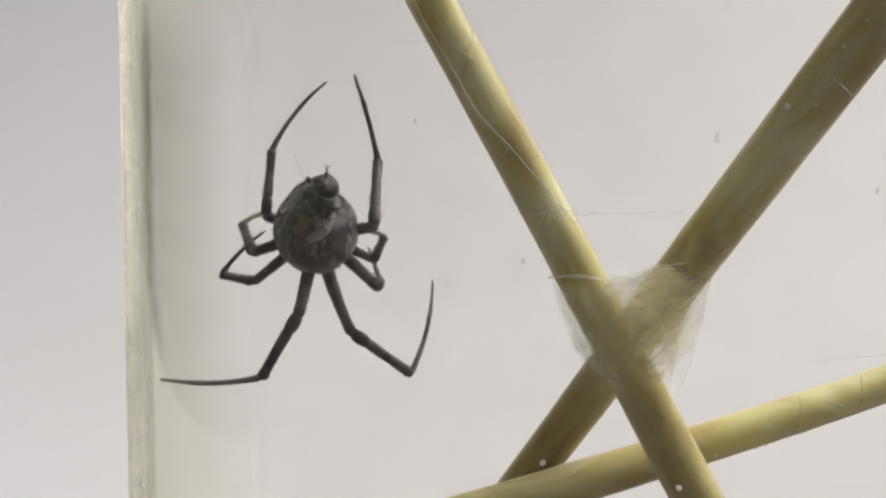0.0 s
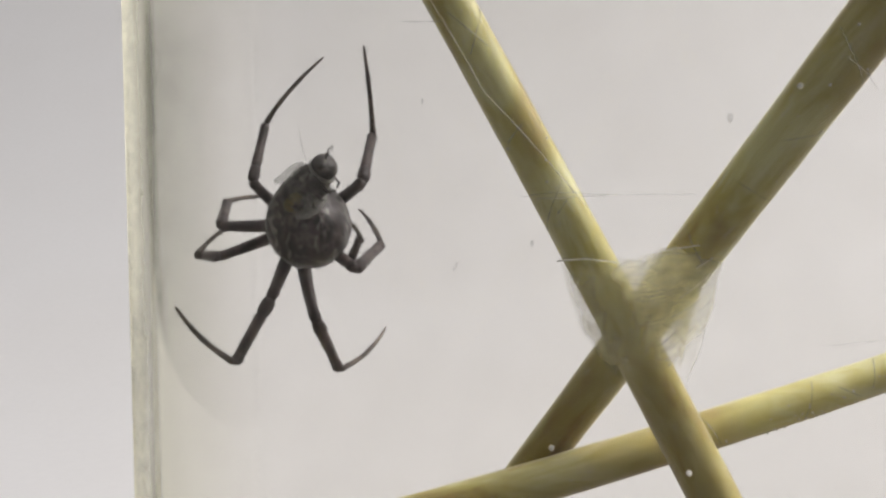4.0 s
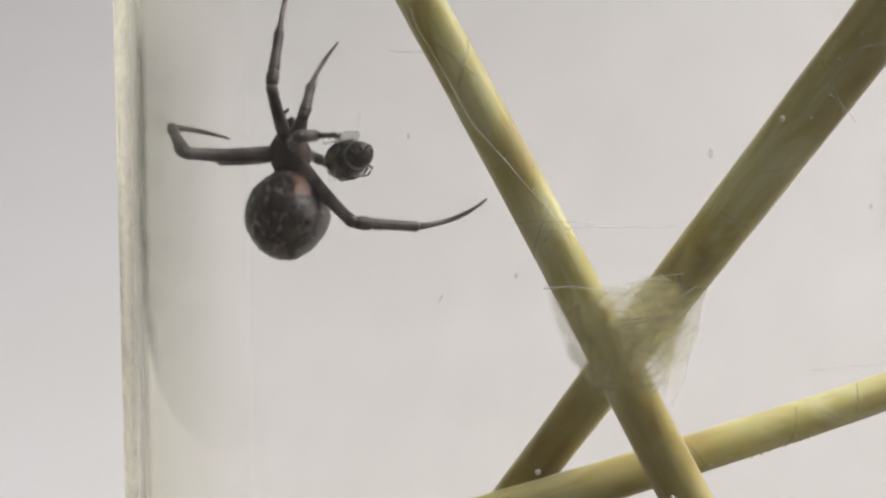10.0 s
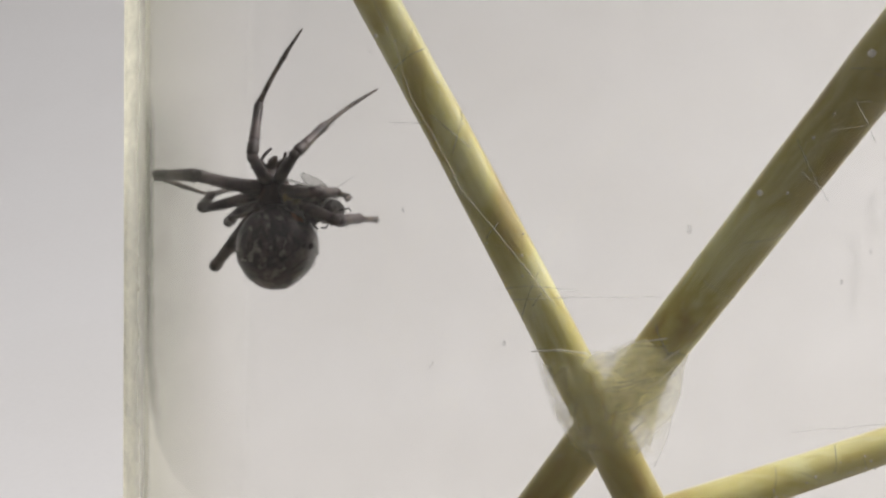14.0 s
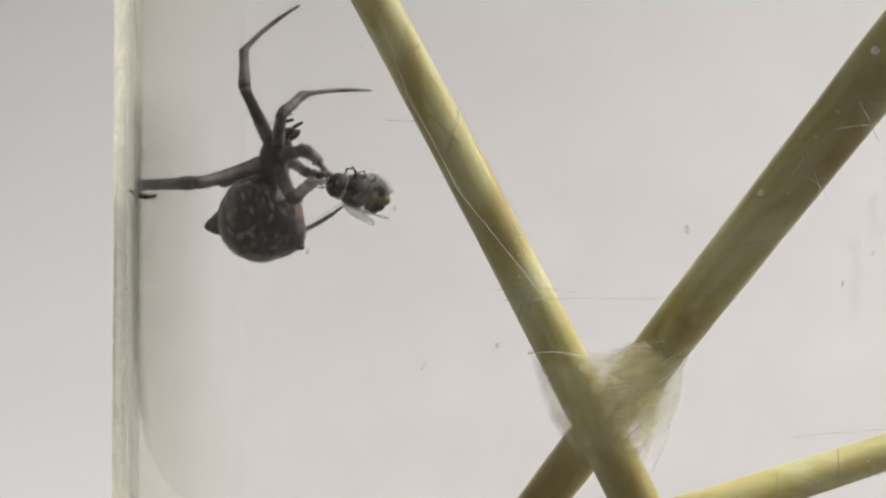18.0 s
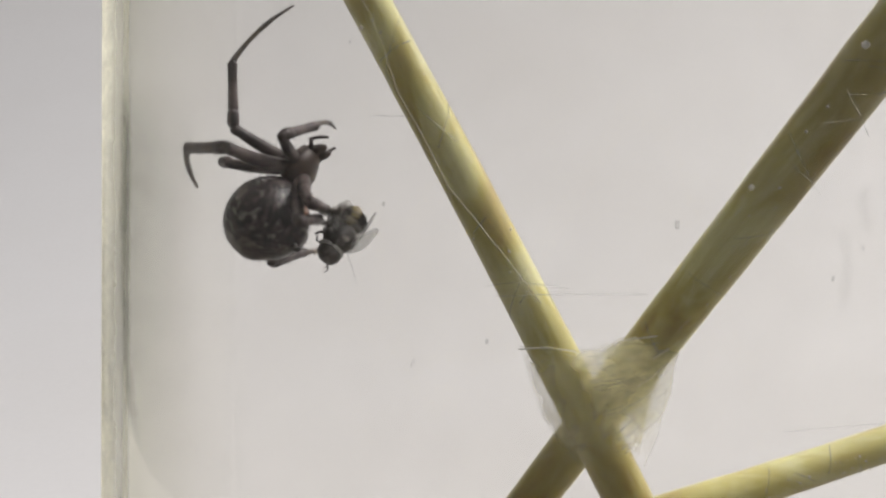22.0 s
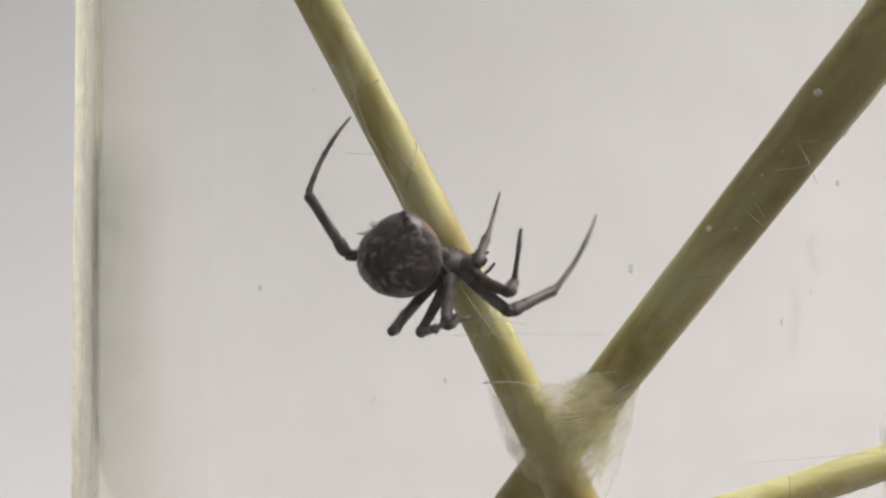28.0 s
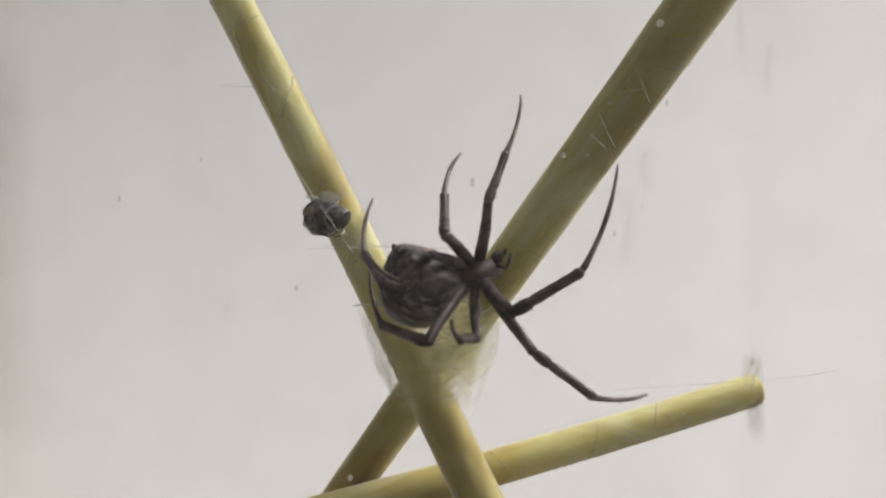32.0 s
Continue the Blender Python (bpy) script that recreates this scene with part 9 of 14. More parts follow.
        (17, pose(-0.000102, 0.001377, 0.002883, -25.5, 70.6, -122.3)),
        (17.5, pose(-7e-05, 0.00127, 0.002851, -17.1, 71.6, -111.7)),
        (18, pose(-2.9e-05, 0.001229, 0.002788, -6.9, 69.2, -99.4)),
        (18.25, pose(0.000168, 0.001623, 0.00311, -137.7, 89.5, 126.8)),
        (18.5, pose(0.000333, 0.002179, 0.003829, 177.4, 72.1, 79.2)),
        (18.67, pose(0.000434, 0.001053, 0.002778, 121.7, 87.3, 14.4)),
        (18.83, pose(0.000355, 9.6e-05, 0.002529, 14.2, 58.7, -103.7)),
        (19, pose(0.000138, -0.000977, 0.002665, 15.2, 17.5, -113.5)),
        (19.25, pose(0.000147, -9.9e-05, 0.002508, 21.0, -4.2, -79.8)),
        (19.5, pose(-0.000107, 0.000752, 0.002621, 9.8, -24.6, -44.4)),
        (19.75, pose(-0.00089, 0.001928, 0.00369, -47.2, -50.6, 15.4)),
        (20, pose(-0.001467, 0.001872, 0.005541, -117.9, -18.3, 42.3)),
        (20.125, pose(-0.001391, 0.002064, 0.005122, -99.3, -38.8, 43.3)),
        (20.25, pose(-0.001237, 0.002132, 0.004627, -20.4, -39.7, -1.0)),
        (20.5, pose(-0.000883, 0.002013, 0.00382, 28.9, 12.6, -32.5)),
        (20.75, pose(-0.000726, 0.001892, 0.003544, 26.1, 53.2, -60.1)),
        (21, pose(-0.000594, 0.001805, 0.003357, -75.6, 66.8, -166.1)),
        (21.25, pose(-0.000727, 0.001847, 0.003488, -116.6, 59.1, 148.3)),
        (21.5, pose(-0.000845, 0.00192, 0.003634, -135.3, 42.6, 125.9)),
        (21.75, pose(-5.2e-05, 0.001928, 0.003416, -122.6, 64.6, 125.9)),
        (22, pose(0.000557, 0.001908, 0.00347, -142.9, 83.8, 108.0)),
        (22.5, pose(0.000848, 0.001937, 0.003676, -112.2, 53.0, 132.7)),
        (23, pose(0.000163, 0.002445, 0.004716, -98.1, 25.5, 148.4)),
        (23.25, pose(0.000225, 0.002431, 0.004494, -91.2, 26.8, 153.1)),
        (23.5, pose(0.000239, 0.002383, 0.004361, -85.2, 27.6, 158.5)),
        (23.75, pose(0.000308, 0.002107, 0.0037, -112.1, 54.4, 135.3)),
        (24, pose(0.000895, 0.001904, 0.003645, -169.6, 55.3, 69.8)),
        (24.25, pose(0.000729, 0.001646, 0.003271, -179.6, 75.9, 65.4)),
        (24.5, pose(0.000586, 0.001447, 0.003018, 27.2, 81.1, -80.1)),
        (24.75, pose(0.000274, 0.001233, 0.002846, -36.7, 72.8, -153.2)),
        (25, pose(-4.6e-05, 0.001438, 0.002924, -51.5, 58.3, -173.8)),
        (25.25, pose(0.000646, 0.001334, 0.002991, -68.5, 71.6, 155.1)),
        (25.5, pose(0.001371, 0.001251, 0.003305, -113.1, 76.6, 97.9)),
        (26.17, pose(0.001916, -0.000231, 0.003417, -173.5, 53.0, -6.0)),
        (26.83, pose(0.001668, -0.00181, 0.004601, -173.1, 31.6, -41.3)),
        (27.5, pose(0.000362, -0.001606, 0.006744, -173.9, 6.5, -69.9)),
        (27.75, pose(0.000988, -0.002218, 0.005555, -167.5, 37.5, -52.0)),
        (28, pose(0.001224, -0.002083, 0.005375, -139.8, 55.2, -20.5)),
        (28.25, pose(-0.0001, -0.00227, 0.006017, 147.3, 48.6, -87.8)),
        (28.5, pose(-0.001207, -0.001176, 0.006708, 118.8, 3.6, -97.2)),
        (28.75, pose(-0.001732, -0.001595, 0.00581, 140.3, 9.6, -132.8)),
        (29, pose(-0.001492, -0.001477, 0.006198, 158.2, 3.1, -150.7)),
        (29.25, pose(-0.001262, -0.001717, 0.006287, 160.1, 10.4, -141.8)),
        (29.5, pose(-0.00093, -0.001842, 0.006255, 163.7, 15.0, -131.6)),
        (29.75, pose(-0.001239, -0.001784, 0.006215, 166.0, -5.8, -131.0)),
        (30, pose(-0.001433, -0.001587, 0.006132, 174.9, -29.1, -132.1)),
        (30.25, pose(-0.001032, -0.001962, 0.006131, 165.1, 0.8, -123.0)),
        (30.5, pose(-0.000518, -0.002128, 0.006037, 168.0, 27.6, -114.8)),
        (30.75, pose(-0.000623, -0.002201, 0.005983, 166.7, 30.0, -117.8)),
        (31, pose(-0.000715, -0.00217, 0.005827, 165.7, 31.9, -120.8)),
        (31.25, pose(-2.1e-05, -0.00207, 0.006381, -165.9, 32.7, -73.7)),
        (31.5, pose(0.000721, -0.001631, 0.006611, -149.0, 13.5, -35.6)),
        (31.75, pose(0.000959, -0.001658, 0.006588, -148.5, 10.4, -28.2)),
        (32, pose(0.001127, -0.001565, 0.006443, -148.4, 6.3, -21.5)),
    ])
    leg, tib, met = LEGS["e"]
    walk(leg, [
        (0, pose(1.8e-05, -0.000136, 0.000481, -36.7, 30.8, 140.6)),
        (0.5, pose(9e-06, 2.4e-05, 0.000275, -36.0, 30.1, 141.3)),
        (1, pose(0, 0.000184, 6.9e-05, -50.7, 34.2, 136.7)),
        (1.5, pose(-1.7e-05, 0.000249, 5.6e-05, -50.2, 33.0, 138.7)),
        (2, pose(-3.4e-05, 0.000314, 4.3e-05, -58.1, 34.5, 136.3)),
        (2.5, pose(1e-06, 0.000125, 0.000145, -52.7, 30.7, 142.5)),
        (3, pose(3.6e-05, -6.3e-05, 0.000247, -42.9, 26.0, 148.1)),
        (3.5, pose(5.6e-05, -0.000119, 0.000265, -51.3, 29.9, 140.3)),
        (3.83, pose(6.9e-05, -0.000156, 0.000277, -53.9, 28.3, 140.4)),
        (4.67, pose(0.000102, -0.000251, 0.000308, -60.3, 24.2, 141.1)),
        (5.5, pose(0.000135, -0.000344, 0.000338, -66.5, 20.1, 142.4)),
        (5.75, pose(-0.000323, -0.000456, 0.000264, -70.4, 50.2, 175.0)),
        (6, pose(-0.000781, -0.000567, 0.00019, -37.2, 80.8, -117.6)),
        (6.25, pose(-0.000684, -0.000487, 0.000194, -56.5, 70.6, -133.2)),
        (6.5, pose(-0.000587, -0.000406, 0.000198, -61.8, 59.5, -135.4)),
        (6.75, pose(-0.000639, -0.000368, 0.000154, -74.9, 61.6, -154.6)),
        (7, pose(-0.000691, -0.000331, 0.00011, -90.4, 61.4, -175.3)),
        (7.17, pose(-0.000488, -0.000326, 0.0002, -89.5, 45.8, 176.4)),
        (7.33, pose(-0.000298, -0.000322, 0.000284, -88.5, 31.3, 168.9)),
        (7.5, pose(-9.6e-05, -0.000318, 0.000374, -87.4, 15.9, 161.3)),
        (7.75, pose(4.1e-05, -0.000275, 0.000419, -82.5, 14.6, 173.0)),
        (8, pose(0.000178, -0.000233, 0.000464, -70.6, 11.9, -177.1)),
        (8.25, pose(6.4e-05, -0.000312, 0.000386, -76.8, 12.8, 179.6)),
        (8.5, pose(-5.1e-05, -0.000391, 0.000308, -83.0, 13.4, 176.3)),
        (8.75, pose(-1.1e-05, -0.000405, 0.000289, -88.0, 13.2, 179.2)),
        (9, pose(2.9e-05, -0.00042, 0.000269, -92.6, 13.2, -177.5)),
        (9.5, pose(1.2e-05, -0.000415, 0.000278, -100.6, 12.8, 178.9)),
        (9.75, pose(-1e-06, -0.000425, 0.000262, -99.2, 12.0, 173.0)),
        (10, pose(-1.5e-05, -0.000435, 0.000245, -97.7, 11.4, 167.2)),
        (10.25, pose(-6e-05, -0.000427, 0.000249, -100.0, 11.1, 167.0)),
        (10.5, pose(-0.000106, -0.000419, 0.000253, -102.9, 10.9, 167.2)),
        (10.75, pose(-2.2e-05, -0.000356, 0.000327, -90.9, 12.1, 177.5)),
        (11, pose(6.1e-05, -0.000293, 0.000401, -79.5, 11.3, -171.9)),
        (11.25, pose(2.7e-05, -0.000298, 0.000399, -80.9, 11.8, -175.4)),
        (11.5, pose(-7e-06, -0.000303, 0.000397, -82.6, 12.3, -178.8)),
        (12, pose(6.3e-05, -0.0003, 0.000395, -89.7, 12.1, -174.5)),
        (12.5, pose(0.000104, -0.000308, 0.000377, -103.9, 13.3, -175.0)),
        (13, pose(0.000145, -0.000316, 0.000359, -110.4, 8.4, 164.7)),
        (13.25, pose(0.000144, -0.000312, 0.000364, -115.0, 9.2, 166.8)),
        (13.5, pose(0.000142, -0.000308, 0.000369, -119.0, 10.7, 169.9)),
        (13.75, pose(0.000138, -0.000335, 0.000343, -112.8, 9.0, 166.1)),
        (14, pose(0.000134, -0.000362, 0.000318, -105.7, 8.9, 165.5)),
        (14.5, pose(7.5e-05, -0.000309, 0.000347, -97.4, 7.0, 164.5)),
        (15, pose(1.6e-05, -0.000257, 0.000376, -90.0, 5.1, 162.2)),
        (15.5, pose(-4.2e-05, -0.000204, 0.000405, -83.3, 3.5, 158.6)),
        (16, pose(-0.000101, -0.000151, 0.000434, -77.4, 2.6, 153.8)),
        (16.5, pose(-0.00016, -9.8e-05, 0.000464, -72.3, 2.3, 148.1)),
        (16.62, pose(-0.00018, -0.00011, 0.000451, -75.1, 1.1, 150.6)),
        (16.75, pose(-0.000202, -0.000122, 0.000438, -77.8, -0.1, 153.6)),
        (16.88, pose(-0.000224, -0.000135, 0.000424, -80.4, -1.2, 157.0)),
        (17, pose(-0.000244, -0.000147, 0.000412, -82.6, -2.1, 160.4)),
        (17.25, pose(-0.000253, -0.000144, 0.000407, -82.7, -1.8, 158.4)),
        (17.5, pose(-0.000261, -0.000141, 0.000402, -82.7, -1.6, 156.3)),
        (17.75, pose(-0.00027, -0.000138, 0.000397, -83.1, -1.7, 157.2)),
        (18, pose(-0.000279, -0.000136, 0.000392, -83.5, -1.7, 158.0)),
        (18.12, pose(-0.00027, -0.00014, 0.000396, -83.6, -1.7, 157.7)),
        (18.25, pose(-0.000261, -0.000145, 0.000401, -83.5, -1.6, 157.2)),
        (18.38, pose(-0.000252, -0.00015, 0.000405, -83.1, -1.6, 156.6)),
        (18.5, pose(-0.000243, -0.000154, 0.000409, -82.5, -1.5, 156.1)),
        (18.75, pose(-0.000267, -0.000127, 0.000402, -86.7, -0.7, 148.0)),
        (19, pose(-0.000291, -0.0001, 0.000395, -90.8, -0.5, 139.6)),
        (19.125, pose(-0.000241, -0.000115, 0.000409, -92.5, -0.5, 143.8)),
        (19.25, pose(-0.000192, -0.00013, 0.000422, -94.3, -0.4, 147.8)),
        (19.5, pose(-9.2e-05, -0.00016, 0.00045, -98.3, 0.3, 155.3)),
        (19.75, pose(7e-06, -0.00019, 0.000478, -98.7, 1.4, 163.9)),
        (20, pose(0.000106, -0.00022, 0.000506, -99.8, 2.5, 172.4)),
        (20.5, pose(-5.7e-05, -0.000186, 0.000464, -99.4, 2.6, 172.7)),
        (21, pose(-0.00022, -0.000153, 0.000422, -79.4, 2.7, 162.6)),
        (21.1, pose(-0.000216, -0.000153, 0.000424, -79.5, 2.6, 163.1)),
        (21.2, pose(-0.000213, -0.000153, 0.000425, -79.6, 2.5, 163.6)),
        (21.25, pose(-0.000211, -0.000153, 0.000426, -79.7, 2.5, 163.8)),
        (21.3, pose(-0.000209, -0.000154, 0.000427, -79.8, 2.4, 164.1)),
        (21.4, pose(-0.000206, -0.000154, 0.000429, -79.9, 2.3, 164.6)),
        (21.5, pose(-0.000202, -0.000154, 0.00043, -80.0, 2.2, 165.0)),
        (21.75, pose(-0.000167, -0.000181, 0.000433, -85.4, 3.0, 159.1)),
        (22, pose(-0.000132, -0.000207, 0.000435, -90.5, 3.2, 153.5)),
        (22.5, pose(-0.000133, -0.000202, 0.000438, -69.8, 3.0, 152.0)),
        (23, pose(-0.000133, -0.000196, 0.00044, -87.1, 3.3, 148.4)),
        (23.25, pose(-0.000186, -0.000176, 0.000425, -85.8, 2.8, 155.3)),
        (23.5, pose(-0.00024, -0.000156, 0.00041, -81.1, 2.1, 160.2)),
        (23.75, pose(-4.5e-05, -0.000179, 0.000412, -79.0, 2.9, 156.1)),
        (24, pose(0.000149, -0.000203, 0.000414, -72.8, 3.7, 153.0)),
        (24.17, pose(0.000189, -0.000209, 0.000396, -81.5, 2.3, 159.5)),
        (24.33, pose(0.000226, -0.000215, 0.000379, -90.2, 1.9, 165.7)),
        (24.5, pose(0.000266, -0.000221, 0.00036, -99.3, 2.5, 172.0)),
        (24.75, pose(5e-05, -0.000257, 0.000365, -76.7, 3.0, 161.2)),
        (25, pose(-0.000165, -0.000293, 0.00037, -54.3, 7.1, 152.6)),
        (25.25, pose(-0.000157, -0.000306, 0.000363, -62.8, 10.0, 149.4)),
        (25.5, pose(-0.000149, -0.000318, 0.000356, -70.7, 13.3, 143.7)),
        (26.5, pose(-0.000264, -0.000315, 0.000224, -74.3, 33.7, 140.1)),
        (27.5, pose(-0.00038, -0.000311, 9.2e-05, -79.3, 54.0, 131.9)),
        (27.75, pose(-0.000409, -0.000247, 0.000125, -71.8, 54.3, 130.2)),
        (28, pose(-0.000438, -0.000183, 0.000158, -63.9, 54.5, 129.0)),
        (28.25, pose(-0.000404, -0.000258, 5.2e-05, -82.2, 55.2, 125.9)),
        (28.5, pose(-0.00037, -0.000333, -5.3e-05, -102.6, 55.2, 119.8)),
        (28.75, pose(-0.000429, -0.00022, -2.3e-05, -104.2, 52.2, 95.6)),
        (29, pose(-0.000488, -0.000108, 7e-06, -97.1, 51.0, 81.3)),
        (29.25, pose(-0.000479, -0.000128, -3.7e-05, -105.9, 49.9, 72.7)),
        (29.5, pose(-0.00047, -0.000149, -8.2e-05, -114.1, 48.0, 64.8)),
        (29.75, pose(-0.000457, -0.000186, -7.3e-05, -115.2, 46.0, 58.3)),
        (30, pose(-0.000443, -0.000224, -6.3e-05, -116.3, 43.8, 52.0)),
        (30.25, pose(-0.000466, -0.000161, -2.1e-05, -110.3, 40.7, 42.3)),
        (30.5, pose(-0.00049, -9.8e-05, 2.1e-05, -105.0, 38.0, 31.9)),
        (30.75, pose(-0.000295, -0.000101, -0.000226, -102.3, 36.9, 26.3)),
        (31, pose(-9.9e-05, -0.000104, -0.000474, -100.3, 35.9, 20.6)),
        (31.25, pose(-0.000298, -3.7e-05, -0.000216, -97.0, 37.9, 36.4)),
        (31.5, pose(-0.000497, 2.9e-05, 4.2e-05, -94.6, 39.3, 52.1)),
        (31.75, pose(-0.000494, -2.9e-05, 5e-06, -99.8, 39.6, 55.4)),
        (32, pose(-0.000491, -8.8e-05, -3.1e-05, -105.4, 40.1, 58.4)),
    ])
    walk(tib, [
        (0, pose(0, 0, 0.006229, 49.4, -24.8, -70.2)),
        (0.5, pose(0, -0, 0.006324, 74.6, -20.9, -74.1)),
        (1, pose(0, 0, 0.006229, 71.2, -15.7, -74.8)),
        (1.5, pose(-0, -0, 0.006324, 74.9, -11.8, -73.3)),
        (2, pose(0, 0, 0.006229, 73.7, -8.3, -73.3)),
        (2.5, pose(0, -0, 0.006324, 73.6, -9.3, -68.5)),
        (3, pose(0, 0, 0.006229, 43.6, -13.3, -70.8)),
        (3.5, pose(-0, -0, 0.006324, 55.0, -10.8, -70.8)),
        (3.83, pose(0, -0, 0.006324, 60.3, -11.2, -73.6)),
        (4.67, pose(0, -0, 0.006324, 74.2, -10.9, -81.1)),
        (5.5, pose(0, 0, 0.006229, 86.2, -8.9, -87.7)),
        (5.75, pose(-0, -0, 0.006324, 99.3, 8.7, -108.8)),
        (6, pose(0, 0, 0.006229, 107.4, 29.0, -123.8)),
        (6.25, pose(0, -0, 0.006324, 111.9, 17.5, -120.2)),
        (6.5, pose(0, 0, 0.006229, 112.4, 6.6, -119.4)),
        (6.75, pose(-0, -0, 0.006324, 111.7, 16.9, -124.3)),
        (7, pose(0, 0, 0.006229, 105.5, 27.1, -130.5)),
        (7.17, pose(0, -0, 0.006324, 121.3, 11.7, -109.8)),
        (7.33, pose(0, -0, 0.006324, 131.9, -5.3, -96.7)),
        (7.5, pose(0, 0, 0.006229, 141.5, -23.5, -87.9)),
        (7.75, pose(0, -0, 0.006324, 133.0, -29.8, -78.2)),
        (8, pose(0, 0, 0.006229, 113.3, -38.7, -57.5)),
        (8.25, pose(0, 0, 0.006324, 110.1, -40.0, -50.8)),
        (8.5, pose(0, 0, 0.006229, 103.2, -41.4, -41.4)),
        (8.75, pose(-0, -0, 0.006324, 102.9, -36.0, -38.8)),
        (9, pose(0, 0, 0.006229, 98.7, -31.1, -33.6)),
        (9.5, pose(0, 0, 0.006229, 114.8, -29.2, -40.6)),
        (9.75, pose(-0, -0, 0.006324, 112.4, -32.0, -48.6)),
        (10, pose(0, 0, 0.006229, 104.9, -36.3, -53.3)),
        (10.25, pose(-0, -0, 0.006324, 110.1, -36.8, -46.6)),
        (10.5, pose(0, 0, 0.006229, 111.9, -38.2, -38.1)),
        (10.75, pose(0, 0, 0.006324, 109.5, -33.7, -36.9)),
        (11, pose(0, 0, 0.006229, 104.9, -29.3, -35.6)),
        (11.25, pose(-0, 0, 0.006324, 107.9, -31.7, -36.9)),
        (11.5, pose(0, 0, 0.006229, 108.3, -34.5, -36.9)),
        (12, pose(0, 0, 0.006229, 112.3, -26.5, -38.2)),
        (12.5, pose(-0, 0, 0.006324, 121.6, -25.7, -51.2)),
        (13, pose(0, 0, 0.006229, 116.2, -32.5, -48.1)),
        (13.25, pose(-0, 0, 0.006324, 118.8, -29.7, -43.2)),
        (13.5, pose(0, 0, 0.006229, 118.5, -27.7, -37.0)),
        (13.75, pose(0, -0, 0.006324, 115.2, -32.0, -39.9)),
        (14, pose(0, 0, 0.006229, 104.6, -37.5, -39.3)),
        (14.5, pose(-0, 0, 0.006324, 111.1, -60.3, -43.8)),
        (15, pose(-0, 0, 0.006324, 155.3, -80.1, -82.9)),
        (15.5, pose(-0, 0, 0.006324, -111.8, -69.1, -170.0)),
        (16, pose(-0, 0, 0.006324, -99.1, -46.6, -176.4)),
        (16.5, pose(-0, 0, 0.00642, -96.6, -23.4, -173.0)),
        (16.62, pose(-0, 0, 0.006324, -93.0, -17.7, -170.1)),
        (16.75, pose(-0, 0, 0.006324, -90.7, -11.7, -166.0)),
        (16.88, pose(-0, 0, 0.006324, -88.5, -5.9, -161.4)),
        (17, pose(0, 0, 0.006229, -85.3, -0.7, -156.9)),
        (17.25, pose(0, -0, 0.006324, -86.6, 0.0, -158.5)),
        (17.5, pose(0, -0, 0.006324, -86.4, 0.8, -160.1)),
        (17.75, pose(0, -0, 0.006324, -88.2, 1.4, -159.7)),
        (18, pose(0, 0, 0.006229, -88.7, 2.0, -159.4)),
        (18.12, pose(0, -0, 0.006324, -90.3, 2.5, -162.8)),
        (18.25, pose(0, -0, 0.006324, -90.4, 3.0, -166.4)),
        (18.38, pose(0, -0, 0.006324, -90.2, 3.6, -170.1)),
        (18.5, pose(0, 0, 0.006229, -88.6, 4.1, -173.3)),
        (18.75, pose(0, 0, 0.006324, -92.5, 12.6, -177.2)),
        (19, pose(0, 0, 0.006229, -94.0, 20.9, 178.9)),
        (19.125, pose(0, 0, 0.006324, -107.6, 16.7, 177.2)),
        (19.25, pose(0, 0, 0.006324, -120.2, 12.8, 177.8)),
        (19.5, pose(0, 0, 0.006324, -143.5, 8.6, -175.6)),
        (19.75, pose(0, 0, 0.006324, -139.1, 2.9, -170.3)),
        (20, pose(0, 0, 0.006229, -135.1, -3.9, -166.2)),
        (20.5, pose(0, 0, 0.006324, -95.3, -3.7, -172.8)),
        (21, pose(0, 0, 0.006229, -96.6, -0.4, -172.0)),
        (21.1, pose(-0, -0, 0.006324, -97.0, -0.8, -171.4)),
        (21.2, pose(-0, -0, 0.006324, -96.2, -1.2, -170.7)),
        (21.25, pose(-0, -0, 0.006324, -95.8, -1.4, -170.4)),
        (21.3, pose(-0, -0, 0.006324, -95.4, -1.6, -170.1)),
        (21.4, pose(-0, -0, 0.006324, -94.5, -2.1, -169.4)),
        (21.5, pose(0, 0, 0.006229, -92.5, -2.5, -168.8)),
        (21.75, pose(0, 0, 0.006324, -103.0, 4.0, -169.5)),
        (22, pose(0, 0, 0.006229, -107.3, 10.0, -172.8)),
        (22.5, pose(-0, 0, 0.006324, -101.4, 10.7, 178.4)),
        (23, pose(0, 0, 0.006229, -89.4, 13.1, 174.3)),
        (23.25, pose(0, -0, 0.006324, -96.6, 7.1, -169.9)),
        (23.5, pose(0, 0, 0.006229, -99.9, 2.5, -154.1)),
        (23.75, pose(-0, 0, 0.006324, -91.9, 4.3, -167.5)),
        (24, pose(0, 0, 0.006229, -78.4, 8.6, 178.0)),
        (24.17, pose(0, -0, 0.006324, -93.9, 0.9, 168.0)),
        (24.33, pose(0, -0, 0.006324, -102.6, -8.2, 160.2)),
        (24.5, pose(0, 0, 0.006229, -105.0, -18.9, 151.7)),
        (24.75, pose(-0, 0, 0.006324, -80.0, 7.9, 122.1)),
        (25, pose(0, 0, 0.006229, -51.3, 47.0, 97.9)),
        (25.25, pose(0, 0, 0.006324, -61.8, 37.0, 97.0)),
        (25.5, pose(0, 0, 0.006229, -71.6, 27.3, 97.5)),
        (26.5, pose(-0, -0, 0.006324, -75.3, 13.6, 67.7)),
        (27.5, pose(0, 0, 0.006229, -72.2, -0.5, 40.5)),
